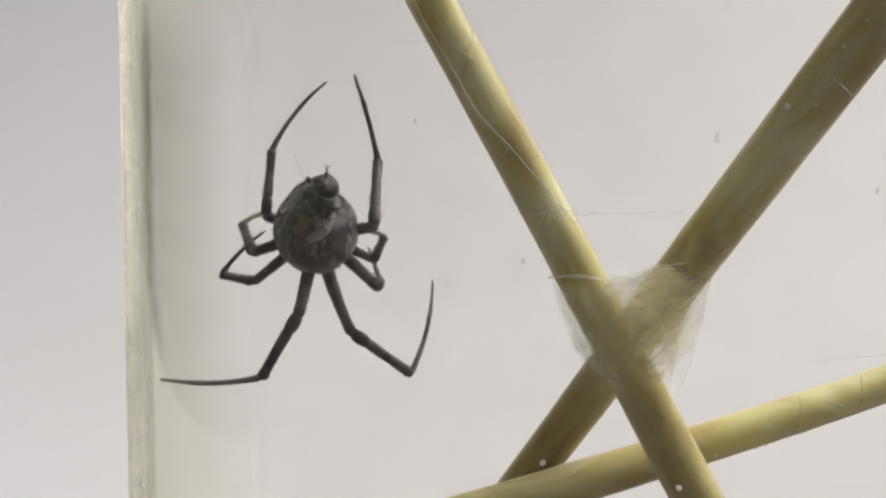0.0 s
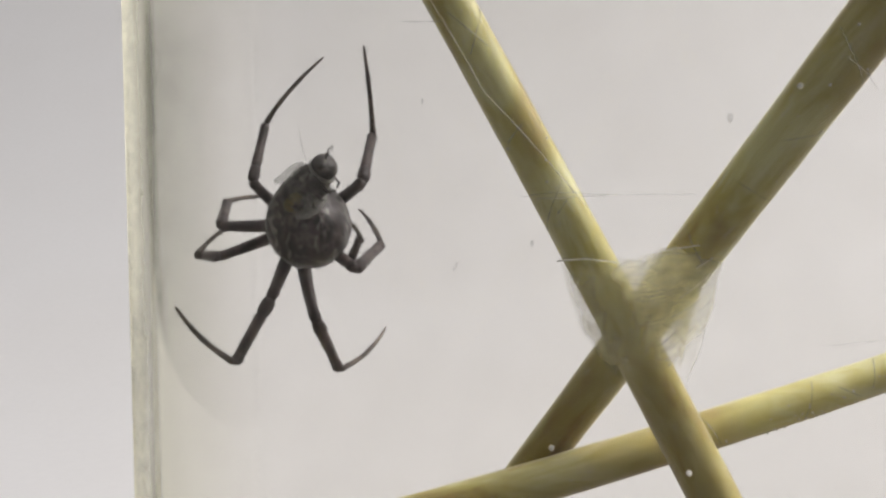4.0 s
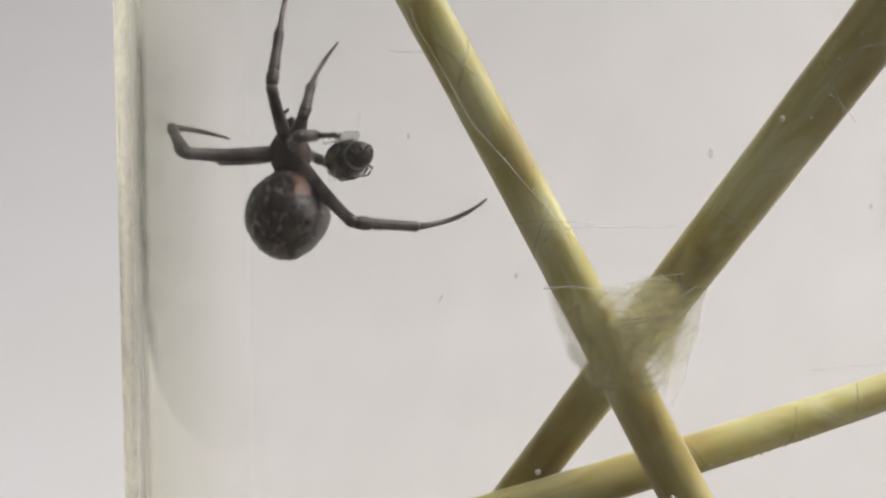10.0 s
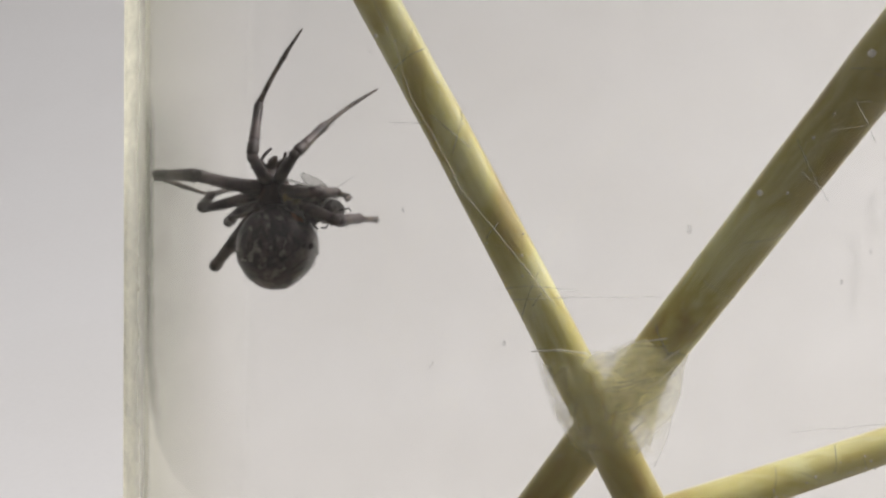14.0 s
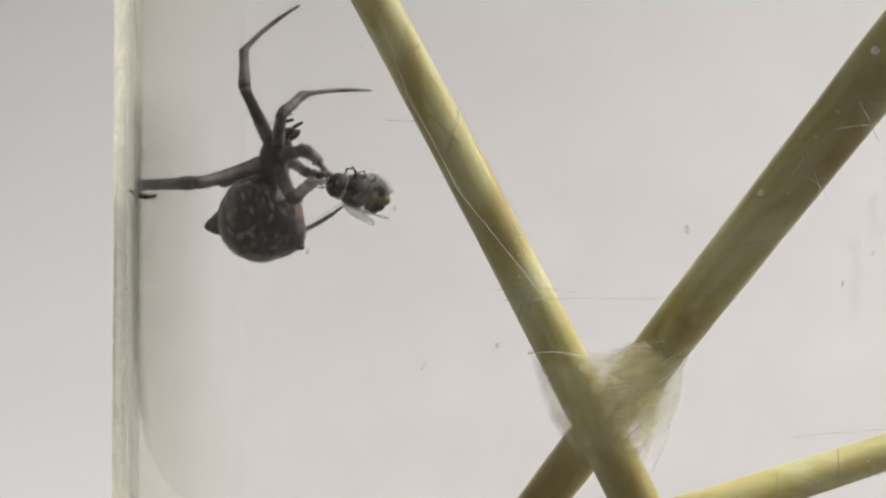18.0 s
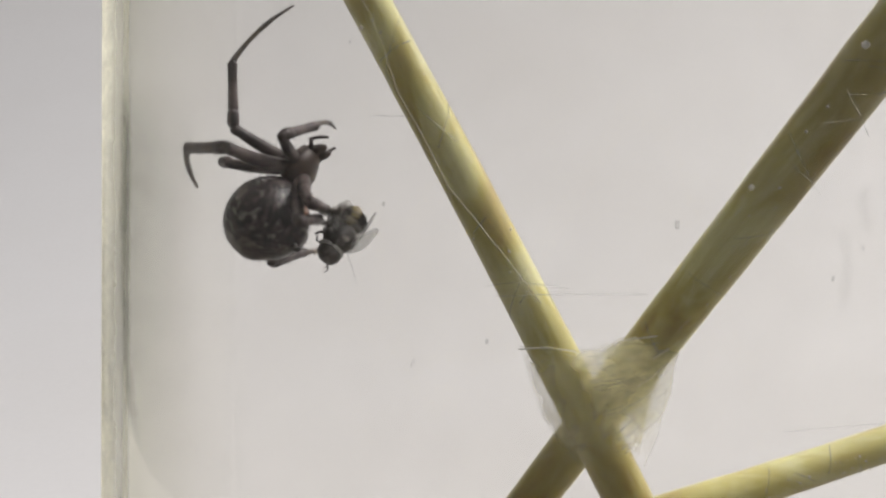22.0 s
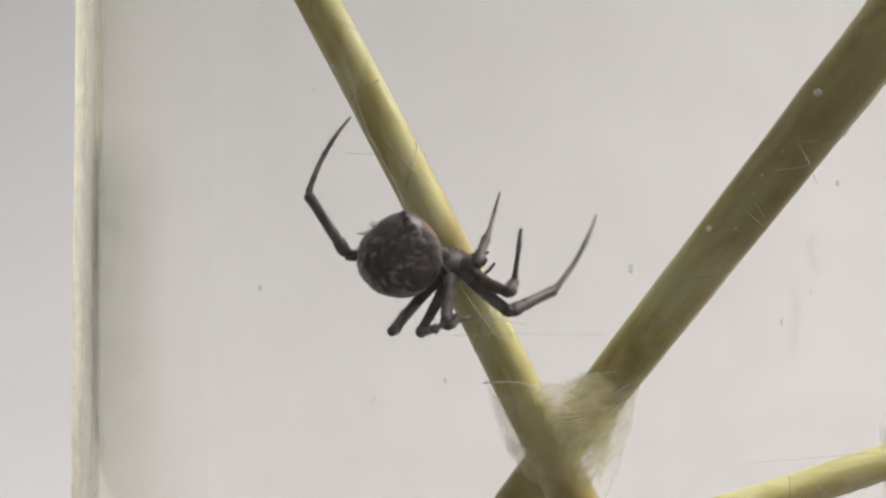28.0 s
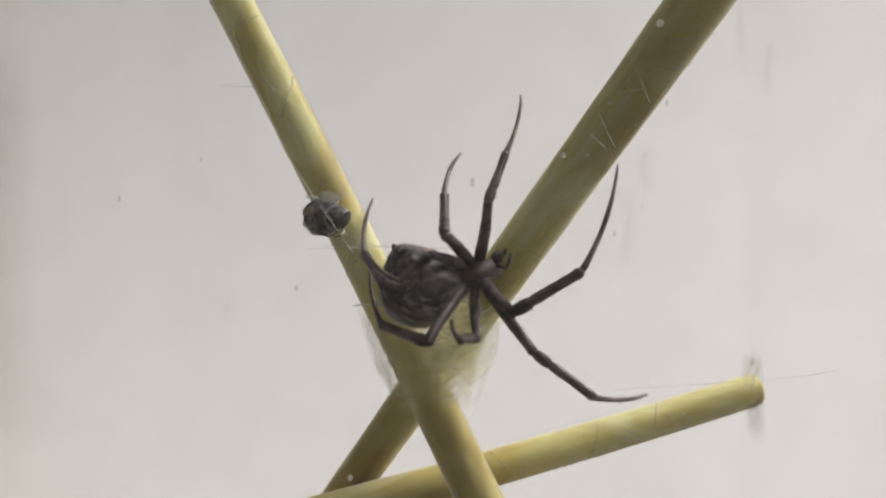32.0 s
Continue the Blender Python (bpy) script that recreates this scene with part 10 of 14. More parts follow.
        (27.75, pose(0, 0, 0.006324, -59.2, 11.6, 16.9)),
        (28, pose(0, 0, 0.006229, -47.3, 27.7, -3.6)),
        (28.25, pose(-0, 0, 0.006324, -35.8, 27.0, 2.4)),
        (28.5, pose(0, 0, 0.006229, -19.7, 20.7, 10.3)),
        (28.75, pose(-0, 0, 0.006324, -62.8, 11.8, 3.7)),
        (29, pose(0, 0, 0.006229, -82.0, -0.4, 5.3)),
        (29.25, pose(0, -0, 0.006324, -93.0, -7.4, 22.1)),
        (29.5, pose(0, 0, 0.006229, -103.7, -11.2, 39.1)),
        (29.75, pose(0, -0, 0.006324, -113.5, -12.0, 41.9)),
        (30, pose(0, 0, 0.006229, -118.5, -13.0, 43.8)),
        (30.25, pose(-0, -0, 0.006324, -119.7, -10.8, 45.3)),
        (30.5, pose(0, 0, 0.006229, -117.8, -8.9, 46.3)),
        (30.75, pose(0, -0, 0.006324, -103.0, -10.9, 40.9)),
        (31, pose(0, 0, 0.006229, -85.2, -11.3, 34.9)),
        (31.25, pose(0, -0, 0.006324, -104.5, -6.7, 43.1)),
        (31.5, pose(0, 0, 0.006229, -111.9, 0.7, 52.7)),
        (31.75, pose(0, -0, 0.006324, -108.6, -6.0, 42.2)),
        (32, pose(0, 0, 0.006229, -102.1, -12.0, 30.6)),
    ])
    walk(met, [
        (0, pose(-0.003597, 0, 0.008865, 63.7, -29.7, -159.8)),
        (0.5, pose(-0.004319, -0.000787, 0.007447, 65.7, -26.0, -169.1)),
        (1, pose(-0.004175, -0.000735, 0.007612, 54.1, -20.9, -174.2)),
        (1.5, pose(-0.004259, -0.001026, 0.00748, 61.7, -28.0, 179.8)),
        (2, pose(-0.004152, -0.001058, 0.007465, 41.3, -30.6, -178.3)),
        (2.5, pose(-0.004119, -0.001402, 0.00759, 47.9, -40.9, -180.0)),
        (3, pose(-0.003148, -0.000308, 0.009372, 56.5, -56.7, 164.7)),
        (3.5, pose(-0.003667, -0.000761, 0.008874, 45.1, -34.3, 171.7)),
        (3.83, pose(-0.003898, -0.00069, 0.008528, 61.5, -29.5, 160.7)),
        (4.67, pose(-0.004343, -0.000445, 0.007535, 117.4, -8.0, 154.8)),
        (5.5, pose(-0.004447, -0.000132, 0.00652, 152.8, -2.1, -179.1)),
        (5.75, pose(-0.004198, 0.001543, 0.005598, 132.4, 15.6, 156.4)),
        (6, pose(-0.003176, 0.002905, 0.005066, 98.3, 15.5, 135.3)),
        (6.25, pose(-0.003377, 0.002554, 0.004709, 123.8, 14.2, 146.3)),
        (6.5, pose(-0.003496, 0.002192, 0.004539, 149.5, 4.6, 159.1)),
        (6.75, pose(-0.003201, 0.002775, 0.004718, 150.4, -0.8, 150.9)),
        (7, pose(-0.002917, 0.003202, 0.00517, 152.7, -7.8, 143.5)),
        (7.17, pose(-0.003481, 0.001761, 0.004019, 147.5, 6.7, 167.1)),
        (7.33, pose(-0.00338, 0.000113, 0.003308, 146.5, 20.8, -170.3)),
        (7.5, pose(-0.002723, -0.001489, 0.003028, 153.4, 34.4, -142.9)),
        (7.75, pose(-0.002929, -0.00218, 0.003641, 155.9, 10.8, -131.0)),
        (8, pose(-0.002861, -0.003132, 0.004855, 161.3, -12.4, -122.1)),
        (8.25, pose(-0.002668, -0.003463, 0.005131, 169.0, -27.7, -121.0)),
        (8.5, pose(-0.002361, -0.003704, 0.005465, -179.5, -42.3, -123.0)),
        (8.75, pose(-0.002307, -0.003813, 0.005506, -176.2, -34.5, -122.8)),
        (9, pose(-0.002147, -0.003866, 0.005654, -174.4, -26.7, -122.2)),
        (9.5, pose(-0.00194, -0.003668, 0.004596, -177.4, -20.7, -119.8)),
        (9.75, pose(-0.002535, -0.003459, 0.00486, -169.0, -23.0, -133.0)),
        (10, pose(-0.003048, -0.00312, 0.005305, -159.9, -23.1, -146.5)),
        (10.25, pose(-0.002448, -0.003602, 0.005076, -156.3, -24.3, -140.5)),
        (10.5, pose(-0.00174, -0.003892, 0.004924, -153.0, -26.2, -134.7)),
        (10.75, pose(-0.001893, -0.003919, 0.005064, -157.4, -26.5, -132.3)),
        (11, pose(-0.002052, -0.003831, 0.005232, -162.4, -27.1, -130.0)),
        (11.25, pose(-0.002003, -0.003888, 0.00514, -153.4, -27.2, -136.9)),
        (11.5, pose(-0.001904, -0.003862, 0.005072, -144.2, -26.0, -143.4)),
        (12, pose(-0.001958, -0.003709, 0.004716, -159.0, -17.6, -132.0)),
        (12.5, pose(-0.002364, -0.003222, 0.004188, -164.9, 9.2, -125.3)),
        (13, pose(-0.00227, -0.003459, 0.004568, -164.1, -0.2, -129.9)),
        (13.25, pose(-0.001929, -0.003634, 0.004425, -167.2, 0.1, -123.5)),
        (13.5, pose(-0.00157, -0.003725, 0.004347, -170.4, -0.2, -117.4)),
        (13.75, pose(-0.001843, -0.003803, 0.004691, -171.9, -3.1, -119.8)),
        (14, pose(-0.0022, -0.003774, 0.005337, -174.4, -6.5, -122.1)),
        (14.5, pose(-0.001901, -0.004032, 0.005514, -170.5, -7.1, -113.3)),
        (15, pose(-0.001377, -0.004258, 0.005617, -168.9, -10.0, -104.9)),
        (15.5, pose(-0.000821, -0.004415, 0.005723, -167.6, -12.9, -96.4)),
        (16, pose(-0.000243, -0.004498, 0.005831, -166.3, -15.8, -87.8)),
        (16.5, pose(0.000345, -0.004492, 0.005939, -165.3, -18.8, -79.2)),
        (16.62, pose(0.000707, -0.00447, 0.006098, -166.0, -17.5, -76.6)),
        (16.75, pose(0.001088, -0.004398, 0.006271, -166.8, -16.4, -73.9)),
        (16.88, pose(0.001456, -0.004289, 0.006444, -167.7, -15.5, -71.2)),
        (17, pose(0.001751, -0.004084, 0.006595, -168.6, -15.5, -69.0)),
        (17.25, pose(0.001661, -0.004207, 0.006595, -135.9, 27.3, -24.7)),
        (17.5, pose(0.001538, -0.004253, 0.006606, -69.3, 16.1, 27.4)),
        (17.75, pose(0.001565, -0.00425, 0.006465, -67.8, -5.3, 17.6)),
        (18, pose(0.001567, -0.004173, 0.006331, -51.4, -24.8, 4.0)),
        (18.12, pose(0.001341, -0.004328, 0.006301, -71.6, -9.8, 15.0)),
        (18.25, pose(0.001065, -0.004404, 0.006291, -119.6, 7.5, 3.9)),
        (18.38, pose(0.000784, -0.004463, 0.006305, -165.0, -1.5, -26.0)),
        (18.5, pose(0.000515, -0.004428, 0.006339, -174.4, -12.0, -46.5)),
        (18.75, pose(0.000262, -0.004519, 0.006135, -171.2, -6.9, -68.7)),
        (19, pose(2.4e-05, -0.004449, 0.005937, -170.8, -2.6, -90.7)),
        (19.125, pose(0.00018, -0.004332, 0.005009, 175.8, 19.6, -106.7)),
        (19.25, pose(0.000356, -0.003933, 0.004103, 122.2, 40.4, -141.9)),
        (19.5, pose(0.000749, -0.002644, 0.002721, 50.6, 9.9, -160.0)),
        (19.75, pose(0.000673, -0.002894, 0.002903, 29.4, -8.6, -131.4)),
        (20, pose(0.000544, -0.003109, 0.003079, 12.2, -4.4, -93.5)),
        (20.5, pose(0.000542, -0.004479, 0.005905, 20.3, -71.1, -120.6)),
        (21, pose(0.000613, -0.004387, 0.005719, 31.5, -51.7, -110.0)),
        (21.1, pose(0.000667, -0.004448, 0.005773, 58.2, -31.9, -145.4)),
        (21.2, pose(0.000714, -0.004448, 0.005837, 85.0, -5.1, -167.0)),
        (21.25, pose(0.000739, -0.004447, 0.005869, 135.7, 10.2, -166.5)),
        (21.3, pose(0.000764, -0.004446, 0.005901, -167.7, 4.7, -150.0)),
        (21.4, pose(0.000816, -0.004443, 0.005967, -150.8, -19.9, -125.5)),
        (21.5, pose(0.000859, -0.004371, 0.006035, -164.3, -38.0, -94.1)),
        (21.75, pose(0.000875, -0.004328, 0.005309, -157.1, -32.9, -98.4)),
        (22, pose(0.000763, -0.004194, 0.00492, -151.9, -26.0, -101.1)),
        (22.5, pose(4.3e-05, -0.004445, 0.005446, -156.3, -32.7, -107.4)),
        (23, pose(-0.000453, -0.004436, 0.006276, -157.5, -16.3, -102.2)),
        (23.25, pose(0.000849, -0.004421, 0.005808, -156.0, -19.3, -91.0)),
        (23.5, pose(0.001946, -0.003938, 0.00546, -152.7, -23.7, -80.1)),
        (23.75, pose(0.000991, -0.004419, 0.006171, -158.8, -27.3, -89.8)),
        (24, pose(-0.000283, -0.004361, 0.007114, -165.1, -30.3, -98.8)),
        (24.17, pose(-0.000938, -0.004422, 0.006019, 155.3, -21.4, -78.1)),
        (24.33, pose(-0.001627, -0.004114, 0.005347, 119.2, -1.8, -71.6)),
        (24.5, pose(-0.002369, -0.003617, 0.005141, 90.7, 19.6, -76.4)),
        (24.75, pose(-0.003837, -0.002282, 0.0071, 89.9, -19.3, -104.7)),
        (25, pose(-0.003724, 0.001544, 0.008133, 121.4, -51.9, -143.7)),
        (25.25, pose(-0.004121, 0.000788, 0.008034, 108.9, -39.0, -142.5)),
        (25.5, pose(-0.004279, 9e-05, 0.007479, 98.0, -26.8, -141.9)),
        (26.5, pose(-0.003954, 0.001912, 0.007439, 138.2, -39.7, 172.2)),
        (27.5, pose(-0.002767, 0.003218, 0.007596, 176.5, -49.0, 132.6)),
        (27.75, pose(-0.000681, 0.003858, 0.008599, -171.2, -50.3, 95.2)),
        (28, pose(0.001609, 0.003181, 0.008908, -138.9, -59.3, 41.9)),
        (28.25, pose(0.001553, 0.002718, 0.0096, -2.5, -81.0, -106.0)),
        (28.5, pose(0.001192, 0.001744, 0.010156, 8.6, -45.0, -141.8)),
        (28.75, pose(0.00016, 0.00405, 0.008348, 69.6, -61.1, 174.8)),
        (29, pose(-0.000412, 0.004396, 0.006851, 124.0, -47.1, 137.2)),
        (29.25, pose(-0.001674, 0.004204, 0.006087, 134.9, -56.4, 153.1)),
        (29.5, pose(-0.002571, 0.003493, 0.005193, 149.4, -65.7, 165.7)),
        (29.75, pose(-0.002496, 0.003344, 0.004558, 158.0, -58.6, 158.1)),
        (30, pose(-0.002367, 0.003158, 0.004154, 163.4, -51.1, 153.5)),
        (30.25, pose(-0.002497, 0.003069, 0.004116, 175.4, -51.0, 138.6)),
        (30.5, pose(-0.002627, 0.002958, 0.004172, -173.5, -49.2, 124.4)),
        (30.75, pose(-0.002745, 0.003463, 0.005324, -175.6, -48.5, 124.4)),
        (31, pose(-0.002605, 0.0036, 0.006598, -177.5, -50.9, 124.1)),
        (31.25, pose(-0.0029, 0.003293, 0.005195, -177.4, -54.2, 128.9)),
        (31.5, pose(-0.003304, 0.002489, 0.004565, -178.1, -62.7, 134.1)),
        (31.75, pose(-0.002772, 0.003283, 0.004887, 150.7, -53.3, 153.6)),
        (32, pose(-0.002049, 0.003853, 0.005314, 133.5, -38.8, 159.7)),
    ])
    leg, tib, met = LEGS["f"]
    walk(leg, [
        (0, pose(-1.5e-05, 0.000125, 0.000484, 12.3, -11.8, -105.5)),
        (0.5, pose(-1.4e-05, 0.000188, 0.00029, 41.5, 6.8, -97.5)),
        (1, pose(-1.4e-05, 0.000251, 9.6e-05, 53.5, 18.5, -86.3)),
        (1.25, pose(-2.6e-05, 0.000296, 9.9e-05, 30.7, 12.9, -90.2)),
        (1.5, pose(-3.8e-05, 0.000341, 0.000101, 8.3, 6.4, -91.5)),
        (1.75, pose(-5e-05, 0.000386, 0.000104, 18.3, 13.7, -88.8)),
        (2, pose(-6.1e-05, 0.000431, 0.000107, 29.0, 20.2, -84.7)),
        (2.5, pose(-3.3e-05, 0.000269, 0.000204, 10.1, 10.6, -88.5)),
        (3, pose(-4e-06, 0.000107, 0.000301, 9.0, 7.1, -89.3)),
        (3.5, pose(-9e-06, 8.4e-05, 0.00034, 42.7, 9.8, -88.1)),
        (4.25, pose(-1.7e-05, 4.9e-05, 0.0004, 30.0, 7.7, -89.9)),
        (5.5, pose(-3e-05, -1e-05, 0.000499, 9.5, 3.0, -92.0)),
        (5.75, pose(-0.000536, -0.000316, 0.000212, 47.7, -12.2, -56.7)),
        (6, pose(-0.001043, -0.000621, -7.4e-05, 83.7, -40.4, -25.4)),
        (6.25, pose(-0.001054, -0.000559, -0.000122, 81.2, -28.8, -38.8)),
        (6.5, pose(-0.001065, -0.000497, -0.00017, 78.8, -17.9, -53.1)),
        (6.75, pose(-0.00103, -0.000414, -0.000173, 79.6, -18.8, -49.8)),
        (7, pose(-0.000995, -0.000331, -0.000175, 80.5, -19.8, -46.5)),
        (7.25, pose(-0.000725, -0.000215, 5e-06, 76.9, 4.6, -65.8)),
        (7.5, pose(-0.000454, -0.0001, 0.000185, 67.6, 27.3, -87.0)),
        (7.75, pose(-0.000375, -2.9e-05, 5.2e-05, 68.0, 18.1, -110.9)),
        (8, pose(-0.000297, 4.1e-05, -8.2e-05, 72.5, 10.0, -134.0)),
        (8.17, pose(-0.000296, 0.000132, -0.000143, 94.8, 9.0, -118.9)),
        (8.33, pose(-0.000295, 0.000218, -0.000201, 126.2, 3.0, -109.6)),
        (8.5, pose(-0.000294, 0.000309, -0.000262, 151.8, 0.6, -110.9)),
        (8.75, pose(-0.000303, 0.000315, -0.000242, 151.9, 0.9, -111.4)),
        (9, pose(-0.000313, 0.000321, -0.000222, 151.8, 1.2, -112.0)),
        (9.25, pose(-0.000344, 0.000289, -0.000215, 147.8, -0.4, -110.8)),
        (9.5, pose(-0.000376, 0.000257, -0.000207, 143.8, -2.3, -109.3)),
        (9.75, pose(-0.000363, 0.000302, -0.000145, 137.5, -1.2, -112.1)),
        (10, pose(-0.00035, 0.000347, -8.3e-05, 130.7, 0.3, -115.8)),
        (10.25, pose(-0.000387, 0.000284, -0.000115, 138.8, -3.9, -110.5)),
        (10.5, pose(-0.000424, 0.000222, -0.000146, 147.1, -8.4, -106.0)),
        (10.75, pose(-0.000418, 0.00019, -0.000191, 149.5, -15.4, -100.7)),
        (11, pose(-0.000412, 0.000159, -0.000236, 150.8, -22.9, -95.1)),
        (11.25, pose(-0.000361, 0.000196, -0.000275, 150.0, -13.9, -100.5)),
        (11.5, pose(-0.000311, 0.000233, -0.000314, 149.2, -4.8, -105.9)),
        (11.75, pose(-0.000315, 0.000232, -0.000311, 146.6, -3.0, -107.0)),
        (12, pose(-0.000318, 0.000231, -0.000308, 143.9, -1.2, -108.2)),
        (12.5, pose(-0.000291, 0.000272, -0.000298, 128.7, -1.4, -107.5)),
        (13, pose(-0.000264, 0.000313, -0.000288, 139.5, 3.5, -111.9)),
        (13.25, pose(-0.000264, 0.000302, -0.000299, 148.0, -3.7, -106.6)),
        (13.5, pose(-0.000263, 0.000291, -0.00031, 155.7, -11.8, -102.3)),
        (13.75, pose(-0.000257, 0.000325, -0.000277, 150.7, -10.9, -102.7)),
        (14, pose(-0.00025, 0.000358, -0.000243, 145.6, -10.0, -103.3)),
        (14.5, pose(-0.000278, 0.000333, -0.000236, 146.3, -15.4, -100.0)),
        (15.25, pose(-0.000321, 0.000294, -0.000226, 145.3, -24.0, -94.5)),
        (16.5, pose(-0.000392, 0.000229, -0.000208, 136.9, -35.7, -85.0)),
        (16.67, pose(-0.000391, 0.000193, -0.000236, 143.2, -38.6, -82.0)),
        (16.75, pose(-0.00039, 0.000176, -0.000249, 146.3, -40.1, -80.8)),
        (16.83, pose(-0.000389, 0.000159, -0.000262, 149.4, -41.6, -79.7)),
        (17, pose(-0.000388, 0.000123, -0.00029, 156.2, -44.8, -77.5)),
        (17.5, pose(-0.000396, 0.000107, -0.000285, 155.3, -45.9, -76.9)),
        (18, pose(-0.000404, 9.1e-05, -0.000281, 155.6, -47.1, -76.0)),
        (18.5, pose(-0.000399, 0.000115, -0.000278, 152.5, -43.2, -78.8)),
        (18.75, pose(-0.000423, 0.000161, -0.00018, 142.7, -39.1, -82.1)),
        (19, pose(-0.000448, 0.000206, -8.2e-05, 134.1, -34.3, -87.3)),
        (19.5, pose(-0.000335, 4.3e-05, 5.6e-05, 148.2, -41.9, -78.3)),
        (20, pose(-0.000223, -0.000119, 0.000194, 150.7, -53.7, -66.7)),
        (20.5, pose(-0.000315, -1.9e-05, -4.1e-05, 149.6, -50.8, -69.4)),
        (21, pose(-0.000408, 8.2e-05, -0.000277, 151.5, -43.0, -75.7)),
        (21.5, pose(-0.00045, 6.4e-05, -0.000208, 150.8, -51.2, -69.0)),
        (21.75, pose(-0.000427, 0.000165, -0.000166, 144.4, -42.9, -76.3)),
        (22, pose(-0.000404, 0.000267, -0.000125, 141.0, -32.4, -85.9)),
        (22.5, pose(-0.000424, 0.000247, -7.7e-05, 136.2, -31.9, -86.4)),
        (23, pose(-0.000444, 0.000227, -2.9e-05, 127.7, -30.5, -88.2)),
        (23.25, pose(-0.000391, 0.000192, -0.000181, 143.1, -30.9, -87.4)),
        (23.5, pose(-0.000338, 0.000156, -0.000333, 157.4, -34.2, -84.9)),
        (23.75, pose(-0.000225, 0.000161, -0.000311, 148.3, -35.4, -84.1)),
        (24, pose(-0.000112, 0.000165, -0.000289, 139.5, -36.2, -83.4)),
        (24.25, pose(-0.00028, 0.000174, -0.000207, 133.6, -36.0, -83.6)),
        (24.5, pose(-0.000449, 0.000183, -0.000124, 127.6, -36.1, -83.6)),
        (24.75, pose(-0.000349, 0.000295, -0.000137, 134.0, -22.8, -100.9)),
        (25, pose(-0.000248, 0.000407, -0.000149, 136.4, -8.6, -115.3)),
        (25.25, pose(-0.000245, 0.000422, -6.3e-05, 126.8, -8.7, -116.8)),
        (25.5, pose(-0.000243, 0.000437, 2.3e-05, 117.2, -9.0, -118.4)),
        (26.17, pose(-2.9e-05, 0.000361, -5.8e-05, 121.9, -14.8, -131.5)),
        (26.83, pose(0.000183, 0.000287, -0.000138, 127.4, -19.4, -145.1)),
        (27.5, pose(0.000397, 0.000211, -0.000219, 131.9, -23.0, -159.5)),
        (27.75, pose(0.000378, 0.000267, -4.6e-05, 117.9, -16.3, -168.8)),
        (28, pose(0.00036, 0.000323, 0.000126, 107.0, -9.8, 176.4)),
        (28.25, pose(0.000368, 0.000325, 7.9e-05, 111.9, -11.7, -178.1)),
        (28.5, pose(0.000377, 0.000327, 3.2e-05, 116.1, -14.2, -172.3)),
        (28.75, pose(0.000381, 0.000241, 0.000155, 104.6, -10.3, 175.5)),
        (29, pose(0.000386, 0.000154, 0.000279, 88.4, -9.8, 167.5)),
        (29.25, pose(0.000341, 0.000165, 0.000321, 86.0, -9.6, 171.7)),
        (29.5, pose(0.000295, 0.000176, 0.000364, 83.8, -9.2, 176.1)),
        (29.75, pose(0.000329, 0.000209, 0.000305, 86.2, -9.4, 174.8)),
        (30, pose(0.000362, 0.000242, 0.000247, 89.0, -9.4, 173.7)),
        (30.25, pose(0.000359, 0.000193, 0.000284, 89.6, -9.4, 174.2)),
        (30.5, pose(0.000356, 0.000144, 0.00032, 89.9, -9.3, 174.9)),
        (30.75, pose(0.000567, 3.7e-05, 4.3e-05, 90.3, -9.4, 169.7)),
        (31, pose(0.000778, -7e-05, -0.000233, 90.9, -9.3, 164.7)),
        (31.25, pose(0.000515, 1e-06, 9.6e-05, 88.6, -9.3, 167.5)),
        (31.5, pose(0.000252, 7.2e-05, 0.000426, 86.8, -9.2, 170.6)),
        (31.75, pose(0.000233, 0.000102, 0.000429, 85.2, -8.8, 175.7)),
        (32, pose(0.000215, 0.000132, 0.000432, 83.7, -8.3, -179.2)),
    ])
